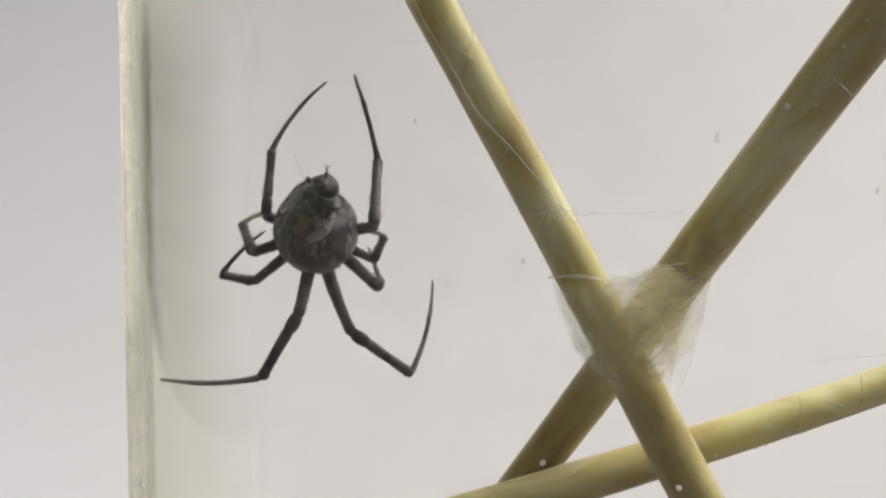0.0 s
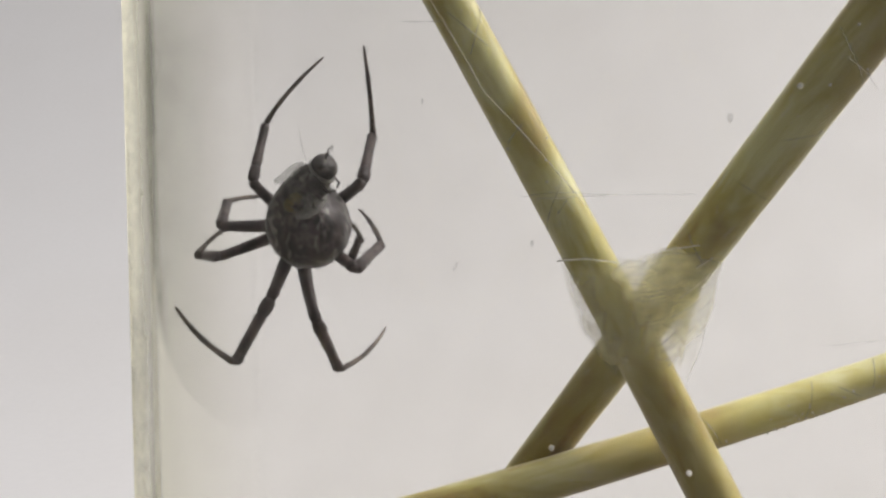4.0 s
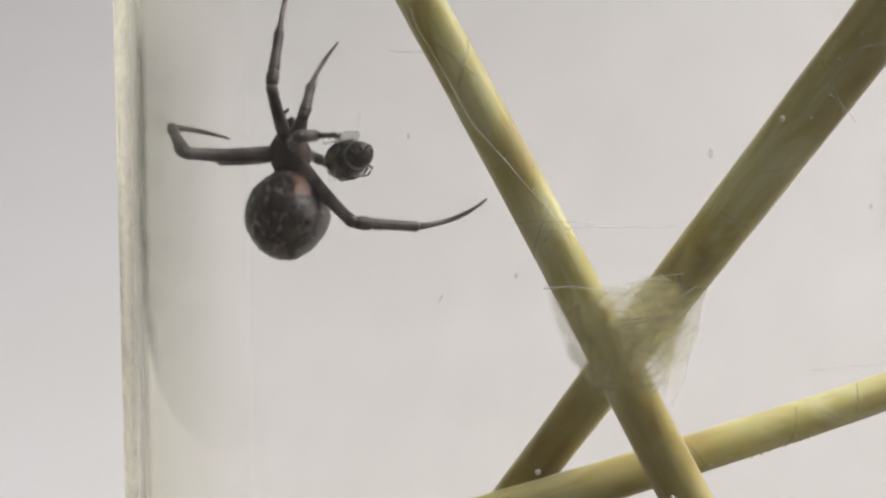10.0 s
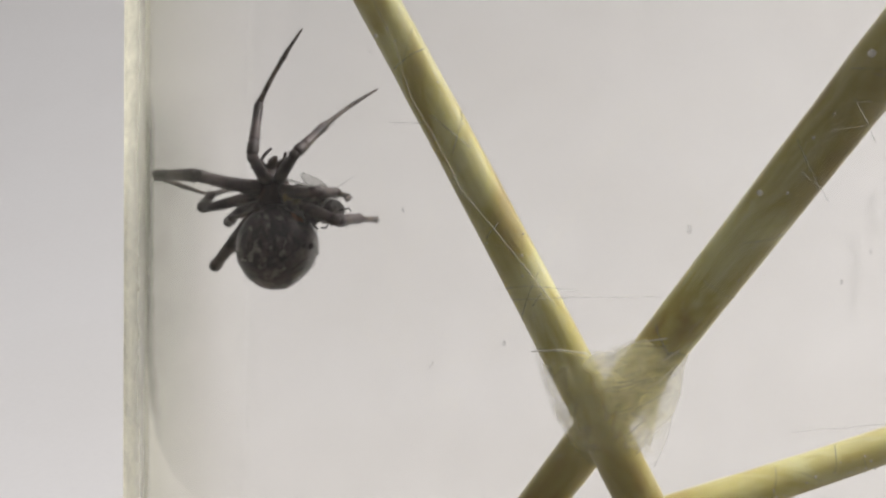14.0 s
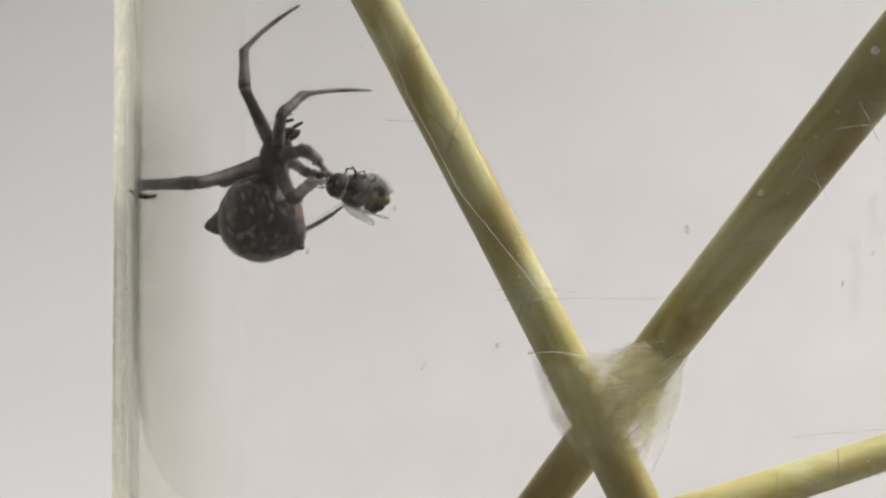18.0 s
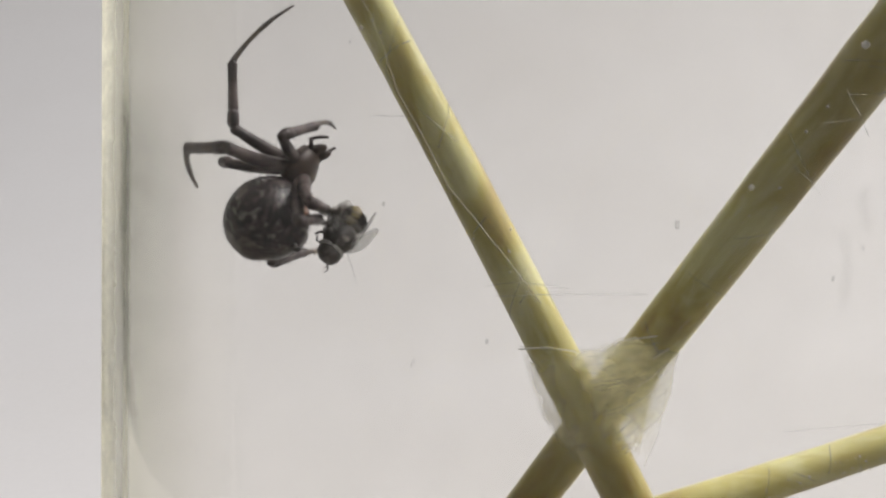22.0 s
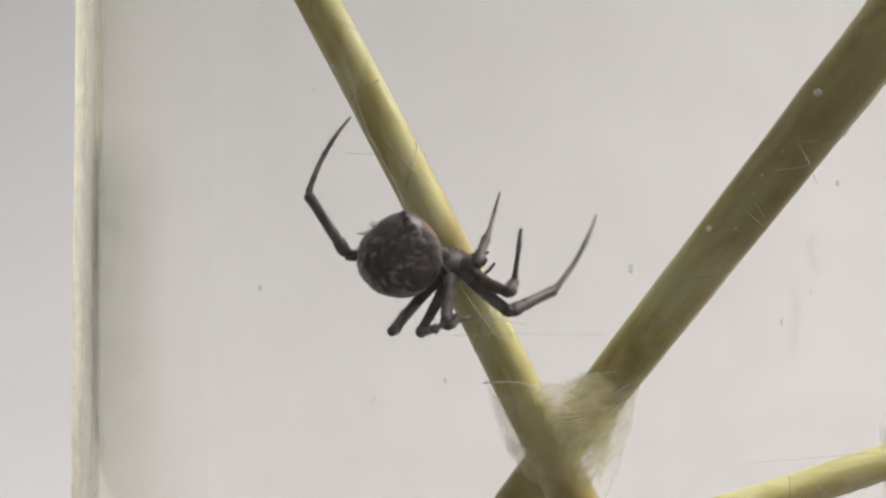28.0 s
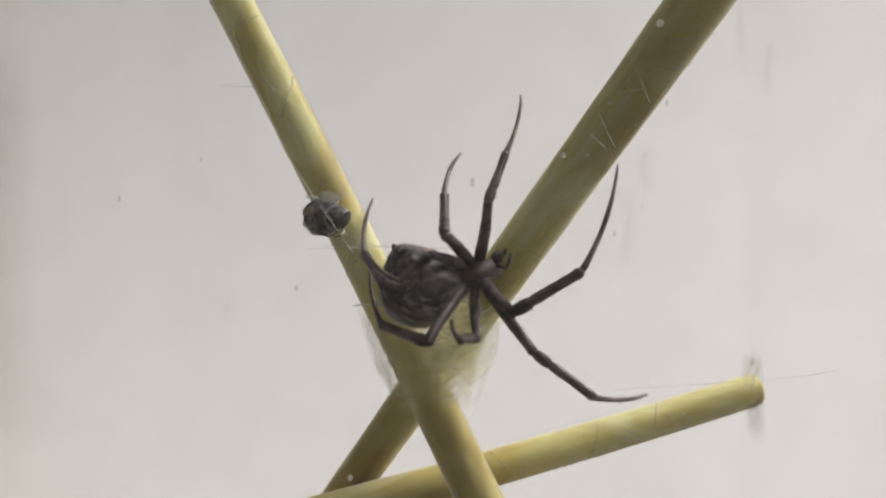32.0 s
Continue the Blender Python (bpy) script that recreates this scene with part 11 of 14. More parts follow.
    walk(tib, [
        (0, pose(0, 0, 0.006393, 9.1, -35.8, -15.4)),
        (0.5, pose(-0, 0, 0.006491, -8.1, -49.1, -2.8)),
        (1, pose(0, 0, 0.006393, -44.1, -53.3, 17.0)),
        (1.25, pose(-0, 0, 0.006491, 9.0, -36.3, 1.0)),
        (1.5, pose(-0, 0, 0.006491, 55.2, -20.7, 4.5)),
        (1.75, pose(-0, 0, 0.006491, 15.7, -31.3, -11.6)),
        (2, pose(0, 0, 0.006393, -20.7, -57.6, -18.0)),
        (2.5, pose(-0, -0, 0.006491, -29.9, -44.4, -27.4)),
        (3, pose(0, 0, 0.006393, -4.2, -34.7, -30.8)),
        (3.5, pose(-0, 0, 0.006491, -41.8, -52.8, -17.2)),
        (4.25, pose(-0, -0, 0.006491, -68.8, -56.6, 1.9)),
        (5.5, pose(0, 0, 0.006393, -95.5, -53.2, 26.3)),
        (5.75, pose(-0, -0, 0.006491, -103.5, -33.4, 64.3)),
        (6, pose(0, 0, 0.006393, -92.8, -15.9, 86.8)),
        (6.25, pose(-0, -0, 0.006491, -97.8, -28.5, 115.6)),
        (6.5, pose(0, 0, 0.006393, -103.2, -39.5, 143.7)),
        (6.75, pose(-0, -0, 0.006491, -102.7, -33.8, 127.0)),
        (7, pose(0, 0, 0.006393, -99.7, -28.1, 108.9)),
        (7.25, pose(-0, 0, 0.006491, -98.3, -18.3, 126.3)),
        (7.5, pose(0, 0, 0.006393, -96.0, -9.0, 143.5)),
        (7.75, pose(0, 0, 0.006491, -87.3, -13.7, 125.0)),
        (8, pose(0, 0, 0.006393, -50.3, -8.7, 101.1)),
        (8.17, pose(-0, -0, 0.006491, -87.7, 21.8, 90.0)),
        (8.33, pose(-0, -0, 0.006491, -112.8, 42.6, 63.7)),
        (8.5, pose(0, 0, 0.006393, -114.7, 69.2, 57.1)),
        (8.75, pose(-0, 0, 0.006491, -99.0, 70.1, 62.7)),
        (9, pose(0, 0, 0.006393, -72.3, 70.0, 79.4)),
        (9.25, pose(-0, 0, 0.006491, -71.8, 66.2, 71.3)),
        (9.5, pose(0, 0, 0.006393, -65.9, 61.9, 68.1)),
        (9.75, pose(-0, 0, 0.006491, -75.9, 57.4, 69.9)),
        (10, pose(0, 0, 0.006393, -79.4, 52.5, 76.9)),
        (10.25, pose(-0, -0, 0.006491, -109.1, 55.4, 44.2)),
        (10.5, pose(0, 0, 0.006393, -130.5, 51.0, 17.5)),
        (10.75, pose(0, 0, 0.006491, -137.6, 53.4, 24.2)),
        (11, pose(0, 0, 0.006393, -140.2, 58.0, 33.9)),
        (11.25, pose(0, -0, 0.006491, -132.1, 61.8, 41.8)),
        (11.5, pose(0, 0, 0.006393, -113.2, 66.5, 59.8)),
        (11.75, pose(-0, -0, 0.006491, -124.0, 57.9, 32.1)),
        (12, pose(0, 0, 0.006393, -123.3, 49.6, 14.6)),
        (12.5, pose(-0, 0, 0.006491, -119.5, 62.0, 65.8)),
        (13, pose(0, 0, 0.006393, -76.9, 59.1, 106.2)),
        (13.25, pose(-0, -0, 0.006491, -124.3, 61.5, 49.4)),
        (13.5, pose(0, 0, 0.006393, -147.1, 51.5, 14.0)),
        (13.75, pose(-0, 0, 0.006491, -150.8, 46.9, 16.5)),
        (14, pose(0, 0, 0.006393, -150.9, 46.5, 22.5)),
        (14.5, pose(-0, -0, 0.006491, -161.0, 44.1, 17.7)),
        (15.25, pose(-0, -0, 0.006491, -173.2, 38.4, 11.7)),
        (16.5, pose(-0, -0, 0.00659, 175.4, 25.7, 5.2)),
        (16.67, pose(-0, 0, 0.006491, 178.3, 32.3, 4.0)),
        (16.75, pose(-0, -0, 0.006491, 179.8, 35.2, 3.5)),
        (16.83, pose(-0, 0, 0.006491, -178.6, 38.2, 3.1)),
        (17, pose(0, 0, 0.006393, -175.1, 45.1, 2.7)),
        (17.5, pose(-0, 0, 0.006491, -178.7, 32.5, 1.8)),
        (18, pose(0, 0, 0.006393, 177.1, 21.7, 1.9)),
        (18.5, pose(0, 0, 0.006393, -175.3, 22.8, 4.0)),
        (18.75, pose(-0, -0, 0.006491, -164.7, 29.0, 11.2)),
        (19, pose(0, 0, 0.006393, -151.8, 36.3, 21.4)),
        (19.5, pose(-0, 0, 0.006491, -157.2, 19.5, 11.4)),
        (20, pose(0, 0, 0.006393, -158.4, -5.7, 0.4)),
        (20.5, pose(0, 0, 0.006491, -165.1, 6.7, 3.3)),
        (21, pose(0, 0, 0.006393, -172.0, 19.5, 4.8)),
        (21.5, pose(0, 0, 0.006393, -177.2, 18.6, 3.8)),
        (21.75, pose(-0, 0, 0.006491, -173.4, 20.1, 7.4)),
        (22, pose(0, 0, 0.006393, -169.5, 24.2, 11.6)),
        (22.5, pose(-0, -0, 0.006491, -166.4, 26.3, 16.1)),
        (23, pose(0, 0, 0.006393, -155.9, 29.9, 21.7)),
        (23.25, pose(-0, 0, 0.006491, -162.9, 33.2, 12.1)),
        (23.5, pose(0, 0, 0.006393, -170.3, 36.2, 1.9)),
        (23.75, pose(-0, 0, 0.006491, -171.0, 37.1, 9.8)),
        (24, pose(0, 0, 0.006393, -164.1, 46.0, 20.8)),
        (24.25, pose(-0, -0, 0.006491, -157.3, 34.8, 21.0)),
        (24.5, pose(0, 0, 0.006393, -149.7, 25.3, 20.4)),
        (24.75, pose(0, 0, 0.006491, -150.3, 33.1, 18.5)),
        (25, pose(0, 0, 0.006393, -150.8, 41.9, 17.1)),
        (25.25, pose(-0, 0, 0.006491, -138.7, 45.3, 34.5)),
        (25.5, pose(0, 0, 0.006393, -122.1, 46.5, 55.0)),
        (26.17, pose(-0, 0, 0.006491, -140.9, 22.2, 43.0)),
        (26.83, pose(-0, 0, 0.006491, -156.0, 9.7, 49.0)),
        (27.5, pose(0, 0, 0.006393, -169.0, 12.5, 62.3)),
        (27.75, pose(-0, -0, 0.006491, -145.0, 10.1, 71.8)),
        (28, pose(0, 0, 0.006393, -116.0, 9.4, 85.7)),
        (28.25, pose(0, 0, 0.006491, -112.1, 10.9, 77.6)),
        (28.5, pose(0, 0, 0.006393, -106.4, 12.8, 68.9)),
        (28.75, pose(0, -0, 0.006491, -95.0, 1.7, 68.2)),
        (29, pose(0, 0, 0.006393, -81.3, -8.8, 63.0)),
        (29.25, pose(0, -0, 0.006491, -80.5, -13.0, 72.0)),
        (29.5, pose(0, 0, 0.006393, -78.4, -17.3, 80.8)),
        (29.75, pose(0, 0, 0.006491, -69.3, -16.2, 84.7)),
        (30, pose(0, 0, 0.006393, -57.5, -15.4, 87.9)),
        (30.25, pose(0, -0, 0.006491, -66.5, -16.6, 91.5)),
        (30.5, pose(0, 0, 0.006393, -72.0, -17.2, 94.8)),
        (30.75, pose(0, -0, 0.006491, -81.0, -18.5, 95.6)),
        (31, pose(0, 0, 0.006393, -88.7, -19.6, 96.6)),
        (31.25, pose(0, 0, 0.006491, -99.6, -20.8, 98.3)),
        (31.5, pose(0, 0, 0.006393, -108.2, -21.9, 99.5)),
        (31.75, pose(0, 0, 0.006491, -95.2, -22.1, 98.6)),
        (32, pose(0, 0, 0.006393, -80.0, -22.2, 98.0)),
    ])
    walk(met, [
        (0, pose(-0.002788, 0, 0.010121, 164.3, -40.9, 174.1)),
        (0.5, pose(-0.003501, 0.000843, 0.009554, -152.1, -22.6, 163.3)),
        (1, pose(-0.00351, 0.002313, 0.008393, -168.3, -34.8, 144.5)),
        (1.25, pose(-0.002753, -0.00079, 0.010253, 177.2, -47.7, 140.8)),
        (1.5, pose(-0.000648, -0.003944, 0.009016, 169.2, -78.6, 145.0)),
        (1.75, pose(-0.002573, -0.000775, 0.010381, 179.9, -56.6, 134.8)),
        (2, pose(-0.002988, 0.002703, 0.008726, -167.7, -51.7, 132.6)),
        (2.5, pose(-0.00146, 0.003411, 0.009421, -163.5, -70.4, 132.4)),
        (3, pose(-0.002097, 0.001645, 0.01021, 170.2, -67.6, 145.6)),
        (3.5, pose(-0.001747, 0.003841, 0.008624, -172.1, -53.7, 135.8)),
        (4.25, pose(-0.001573, 0.004358, 0.007432, -171.7, -48.9, 125.7)),
        (5.5, pose(-0.001732, 0.004313, 0.006126, -170.8, -58.5, 103.7)),
        (5.75, pose(-0.003878, 0.002543, 0.00557, -176.8, -47.4, 141.7)),
        (6, pose(-0.004639, 0.000326, 0.006171, -180.0, -55.2, 176.0)),
        (6.25, pose(-0.004355, -0.001752, 0.00593, 153.8, -39.9, -141.5)),
        (6.5, pose(-0.003228, -0.003254, 0.005575, 143.1, -20.4, -113.1)),
        (6.75, pose(-0.00403, -0.002318, 0.00563, 154.9, -26.0, -135.1)),
        (7, pose(-0.004462, -0.001134, 0.005699, 167.5, -29.2, -157.9)),
        (7.25, pose(-0.0039, -0.002593, 0.005843, 158.1, -30.2, -133.4)),
        (7.5, pose(-0.002815, -0.003677, 0.005915, 149.3, -28.7, -108.5)),
        (7.75, pose(-0.003839, -0.002751, 0.006705, 128.2, -59.7, -109.4)),
        (8, pose(-0.003429, -0.001129, 0.009332, 10.5, -74.1, 5.8)),
        (8.17, pose(-0.004724, 7e-05, 0.006665, -45.8, -88.3, 43.5)),
        (8.33, pose(-0.004456, 0.000822, 0.005141, -176.8, -70.2, 165.8)),
        (8.5, pose(-0.004539, 0.000771, 0.005702, -174.6, -54.2, 165.5)),
        (8.75, pose(-0.004469, 0.001522, 0.00624, -172.8, -63.2, 154.3)),
        (9, pose(-0.004115, 0.002122, 0.006878, -159.7, -73.8, 133.7)),
        (9.25, pose(-0.00382, 0.002721, 0.007087, -122.7, -71.0, 90.8)),
        (9.5, pose(-0.003316, 0.003143, 0.007288, -99.9, -62.5, 63.4)),
        (9.75, pose(-0.003972, 0.002489, 0.007113, -108.6, -63.5, 82.8)),
        (10, pose(-0.004302, 0.0017, 0.006917, -117.2, -63.4, 101.1)),
        (10.25, pose(-0.00403, 0.002311, 0.005611, -137.4, -46.7, 112.2)),
        (10.5, pose(-0.003307, 0.002669, 0.004491, -150.1, -30.9, 112.3)),
        (10.75, pose(-0.003863, 0.001759, 0.004409, -166.0, -35.7, 141.3)),
        (11, pose(-0.00418, 0.000779, 0.004498, 178.1, -34.3, 171.2)),
        (11.25, pose(-0.00442, 0.000752, 0.00499, 172.7, -39.6, 176.4)),
        (11.5, pose(-0.004543, 0.000706, 0.005663, 166.0, -44.8, -177.1)),
        (11.75, pose(-0.003979, 0.002134, 0.005089, 149.3, -40.3, -178.3)),
        (12, pose(-0.002863, 0.003277, 0.004739, 132.6, -37.7, -179.4)),
        (12.5, pose(-0.004595, -0.000189, 0.005395, 133.1, -49.5, -163.3)),
        (13, pose(-0.004607, -0.000394, 0.006937, 145.9, -61.9, -146.1)),
        (13.25, pose(-0.00449, 0.000762, 0.005221, 158.0, -55.8, -167.7)),
        (13.5, pose(-0.003583, 0.00171, 0.003961, 163.7, -50.4, 176.8)),
        (13.75, pose(-0.003546, 0.001353, 0.003671, 166.4, -47.9, 175.8)),
        (14, pose(-0.003594, 0.000958, 0.003593, 168.9, -46.5, 175.4)),
        (14.5, pose(-0.003432, 0.000522, 0.003281, 166.1, -40.9, -177.1)),
        (15.25, pose(-0.002968, -3.9e-05, 0.002811, 164.0, -32.2, -167.4)),
        (16.5, pose(-0.002103, -0.000597, 0.00212, 161.3, -18.5, -153.4)),
        (16.67, pose(-0.002506, -0.00032, 0.002494, 161.6, -23.5, -149.1)),
        (16.75, pose(-0.00272, -0.000186, 0.002628, 161.4, -25.9, -147.0)),
        (16.83, pose(-0.002923, -4.8e-05, 0.002776, 161.0, -28.4, -144.8)),
        (17, pose(-0.003298, 0.000247, 0.003117, 159.4, -33.6, -139.9)),
        (17.5, pose(-0.002541, 3e-05, 0.002504, 160.3, -24.9, -143.5)),
        (18, pose(-0.00171, -0.000295, 0.002073, 162.4, -17.0, -146.3)),
        (18.5, pose(-0.001822, 0.000257, 0.002117, 163.1, -14.6, -147.1)),
        (18.75, pose(-0.002411, 0.000795, 0.002503, 162.1, -19.2, -162.0)),
        (19, pose(-0.003065, 0.001162, 0.003088, 162.7, -26.2, -176.6)),
        (19.5, pose(-0.001789, 0.00151, 0.002383, 166.4, -16.1, -180.0)),
        (20, pose(0.000415, 0.00172, 0.002087, 164.8, 2.1, 175.0)),
        (20.5, pose(-0.000605, 0.001183, 0.001954, 167.8, -8.9, 177.6)),
        (21, pose(-0.001588, 0.000516, 0.002047, 172.3, -21.5, 179.8)),
        (21.5, pose(-0.001493, 0.000129, 0.001986, -171.8, -2.4, 149.6)),
        (21.75, pose(-0.001673, 0.000333, 0.002082, -175.4, -13.0, 148.2)),
        (22, pose(-0.002007, 0.000453, 0.002217, -173.6, -24.8, 146.7)),
        (22.5, pose(-0.002261, 0.000506, 0.00237, -170.9, -25.5, 146.7)),
        (23, pose(-0.002672, 0.000984, 0.00271, -168.4, -31.1, 145.6)),
        (23.25, pose(-0.00271, 0.000845, 0.00271, -169.2, -31.7, 145.4)),
        (23.5, pose(-0.002735, 0.000693, 0.00269, -169.4, -32.8, 145.1)),
        (23.75, pose(-0.002905, 0.000246, 0.002769, -159.7, -33.6, 145.4)),
        (24, pose(-0.003465, 4.9e-05, 0.003284, -147.8, -41.9, 141.0)),
        (24.25, pose(-0.002979, 0.000808, 0.00291, -138.2, -15.3, 115.6)),
        (24.5, pose(-0.002431, 0.001603, 0.002761, -144.5, 8.9, 91.7)),
        (24.75, pose(-0.002871, 0.00151, 0.003052, -139.5, 5.9, 96.6)),
        (25, pose(-0.003264, 0.001369, 0.003369, -135.0, 2.5, 101.2)),
        (25.25, pose(-0.003848, 0.001139, 0.003991, -130.6, -7.7, 111.7)),
        (25.5, pose(-0.004261, 0.00079, 0.004692, -127.8, -19.9, 120.0)),
        (26.17, pose(-0.00305, 0.001235, 0.003097, -139.7, -12.6, 111.0)),
        (26.83, pose(-0.001928, 0.000708, 0.002232, -149.9, -1.6, 105.3)),
        (27.5, pose(-0.001245, -0.000463, 0.001931, -157.1, 12.7, 99.8)),
        (27.75, pose(-0.002789, 0.000197, 0.002678, -139.7, 3.3, 112.9)),
        (28, pose(-0.004199, -2.1e-05, 0.004383, -123.7, -6.8, 125.5)),
        (28.25, pose(-0.004351, 0.000609, 0.004744, -105.2, 15.0, 103.9)),
        (28.5, pose(-0.004271, 0.00134, 0.005112, -89.1, 42.5, 92.1)),
        (28.75, pose(-0.004378, 0.001738, 0.006078, -58.7, 43.0, 110.0)),
        (29, pose(-0.00415, 0.001991, 0.007092, -35.2, 36.4, 127.1)),
        (29.25, pose(-0.004489, 0.001275, 0.007249, -66.4, 12.6, 111.6)),
        (29.5, pose(-0.004546, 0.000453, 0.00729, -87.9, -16.7, 117.4)),
        (29.75, pose(-0.004447, -5.6e-05, 0.008096, -82.9, -32.3, 115.6)),
        (30, pose(-0.003948, -0.000516, 0.008806, -74.2, -47.1, 108.0)),
        (30.25, pose(-0.00432, -0.000653, 0.008297, -86.4, -49.5, 116.4)),
        (30.5, pose(-0.004377, -0.000794, 0.007768, -99.0, -50.7, 126.2)),
        (30.75, pose(-0.004625, -0.000688, 0.00719, -100.6, -35.9, 128.9)),
        (31, pose(-0.004619, -0.000573, 0.006491, -101.8, -21.2, 129.7)),
        (31.25, pose(-0.004654, -0.000395, 0.005756, -104.6, -8.6, 128.3)),
        (31.5, pose(-0.004451, -0.000192, 0.005041, -107.7, 3.6, 125.1)),
        (31.75, pose(-0.004679, -0.000547, 0.006094, -114.5, -22.0, 137.3)),
        (32, pose(-0.004498, -0.00094, 0.007144, -129.8, -44.9, 157.6)),
    ])
    leg, tib, met = LEGS["g"]
    walk(leg, [
        (0, pose(-5.3e-05, 0.000423, 0.000262, -59.0, -26.1, -52.6)),
        (0.5, pose(-8e-05, 0.000542, 0.00015, -53.2, -21.0, -60.7)),
        (1, pose(-0.000108, 0.000661, 3.9e-05, -48.0, -16.0, -67.1)),
        (1.5, pose(-0.000135, 0.000768, 4.4e-05, -53.0, -17.7, -64.9)),
        (2, pose(-0.000162, 0.000876, 5e-05, -51.8, -14.8, -68.6)),
        (2.5, pose(-0.000128, 0.000683, 0.000111, -49.8, -17.7, -64.9)),
        (3, pose(-9.4e-05, 0.000491, 0.000173, -49.1, -20.7, -61.2)),
        (3.5, pose(-0.000105, 0.000446, 0.000218, -48.8, -19.4, -60.7)),
        (4.25, pose(-0.000122, 0.000378, 0.000285, -49.2, -18.1, -59.1)),
        (5.5, pose(-0.000149, 0.000264, 0.000398, -49.8, -16.1, -56.3)),
        (5.75, pose(-0.000515, -7e-06, -0.000144, -51.6, -59.5, -18.9)),
        (6, pose(-0.000881, -0.000279, -0.000686, -153.1, -66.6, 101.4)),
        (6.25, pose(-0.000732, -0.000143, -0.000697, -84.0, -71.8, 23.3)),
        (6.5, pose(-0.000582, -6e-06, -0.000707, -46.6, -52.1, -18.3)),
        (6.75, pose(-0.000677, 5e-06, -0.000735, -62.9, -58.7, -0.9)),
        (7, pose(-0.000771, 1.7e-05, -0.000764, -86.7, -61.5, 22.2)),
        (7.25, pose(-0.000428, 0.000175, -0.000563, -65.8, -45.7, -10.2)),
        (7.5, pose(-8.5e-05, 0.000333, -0.000362, -56.3, -25.2, -29.0)),
        (7.75, pose(-0.00012, 0.000253, -0.000329, -52.1, -28.6, -23.5)),
        (8, pose(-0.000155, 0.000172, -0.000296, -53.0, -34.6, -13.8)),
        (8.25, pose(-0.000222, 0.000242, -0.00028, -42.6, -30.3, -19.4)),
        (8.5, pose(-0.000289, 0.000312, -0.000264, -32.9, -26.1, -23.0)),
        (9, pose(-0.000293, 0.000334, -0.000229, -28.7, -26.2, -22.7)),
        (9.25, pose(-0.000298, 0.000325, -0.000235, -33.2, -31.5, -19.3)),
        (9.5, pose(-0.000304, 0.000315, -0.00024, -37.5, -37.0, -14.8)),
        (9.75, pose(-0.000197, 0.000378, -0.000228, -36.3, -23.6, -25.9)),
        (10, pose(-9e-05, 0.000441, -0.000217, -35.1, -9.7, -35.9)),
        (10.25, pose(-0.000182, 4.1e-05, -2e-06, -3.7, -10.8, -35.9)),
        (10.5, pose(-0.000274, -0.00036, 0.000213, 27.7, -9.9, -36.1)),
        (10.75, pose(-0.000248, -0.000315, 0.000285, 18.7, -12.2, -37.8)),
        (11, pose(-0.000222, -0.00027, 0.000357, 10.2, -16.0, -39.4)),
        (11.5, pose(-0.000262, -0.000261, 0.000336, 8.3, -20.0, -40.0)),
        (12, pose(-0.000257, -0.000262, 0.00034, 10.7, -18.7, -39.8)),
        (12.5, pose(-0.000297, 1.7e-05, 5.9e-05, -25.4, -27.7, -40.0)),
        (13, pose(-0.000337, 0.000295, -0.000222, -51.3, -39.8, -30.8)),
        (13.25, pose(-0.000309, 4.6e-05, 6.9e-05, -24.6, -28.0, -40.9)),
        (13.5, pose(-0.000281, -0.000204, 0.000359, 0.5, -18.3, -42.4)),
        (13.75, pose(-0.000252, -0.000216, 0.000372, 1.4, -11.0, -42.3)),
        (14, pose(-0.000223, -0.000228, 0.000385, 2.2, -3.5, -42.1)),
        (14.5, pose(-9.4e-05, -0.000198, 0.000256, -14.4, -10.0, -39.0)),
        (14.83, pose(-1e-05, -0.000178, 0.000171, -24.1, -12.3, -36.5)),
        (15.67, pose(0.000207, -0.000127, -4.5e-05, -49.9, -10.8, -32.5)),
        (16.5, pose(0.00042, -7.7e-05, -0.000259, -70.3, -3.5, -37.2)),
        (16.62, pose(0.000285, -1.7e-05, -0.000304, -69.4, -6.1, -28.4)),
        (16.75, pose(0.000139, 4.9e-05, -0.000353, -69.5, -9.0, -18.7)),
        (16.88, pose(-7e-06, 0.000114, -0.000402, -70.9, -11.8, -9.0)),
        (17, pose(-0.000142, 0.000174, -0.000447, -73.2, -14.1, 0.1)),
        (17.5, pose(-0.000129, 0.000165, -0.000454, -76.1, -14.4, 1.3)),
        (18, pose(-0.000115, 0.000156, -0.000461, -78.9, -14.5, 2.0)),
        (18.25, pose(-0.000245, 0.00014, -0.000383, -85.5, -16.3, 13.5)),
        (18.5, pose(-0.000376, 0.000125, -0.000305, -88.6, -17.1, 26.2)),
        (18.75, pose(-0.000341, 0.000194, -0.000299, -80.3, -15.6, 9.8)),
        (19, pose(-0.000307, 0.000264, -0.000293, -72.1, -11.8, -5.8)),
        (19.33, pose(-0.000266, 0.000198, -0.000251, -90.1, -17.5, 12.6)),
        (19.5, pose(-0.000244, 0.000163, -0.000229, -99.1, -18.2, 23.8)),
        (19.67, pose(-0.000223, 0.000129, -0.000208, -105.5, -15.8, 42.2)),
        (20, pose(-0.000182, 6.2e-05, -0.000166, -113.6, -6.7, 76.0)),
        (20.5, pose(-0.000278, 8e-05, -0.000242, -95.8, -16.3, 40.8)),
        (21, pose(-0.000374, 9.7e-05, -0.000318, -91.0, -17.0, 30.6)),
        (21.25, pose(-0.000434, 5.7e-05, -0.000196, -81.8, -17.1, 32.8)),
        (21.5, pose(-0.000494, 1.6e-05, -7.4e-05, -72.8, -17.7, 35.4)),
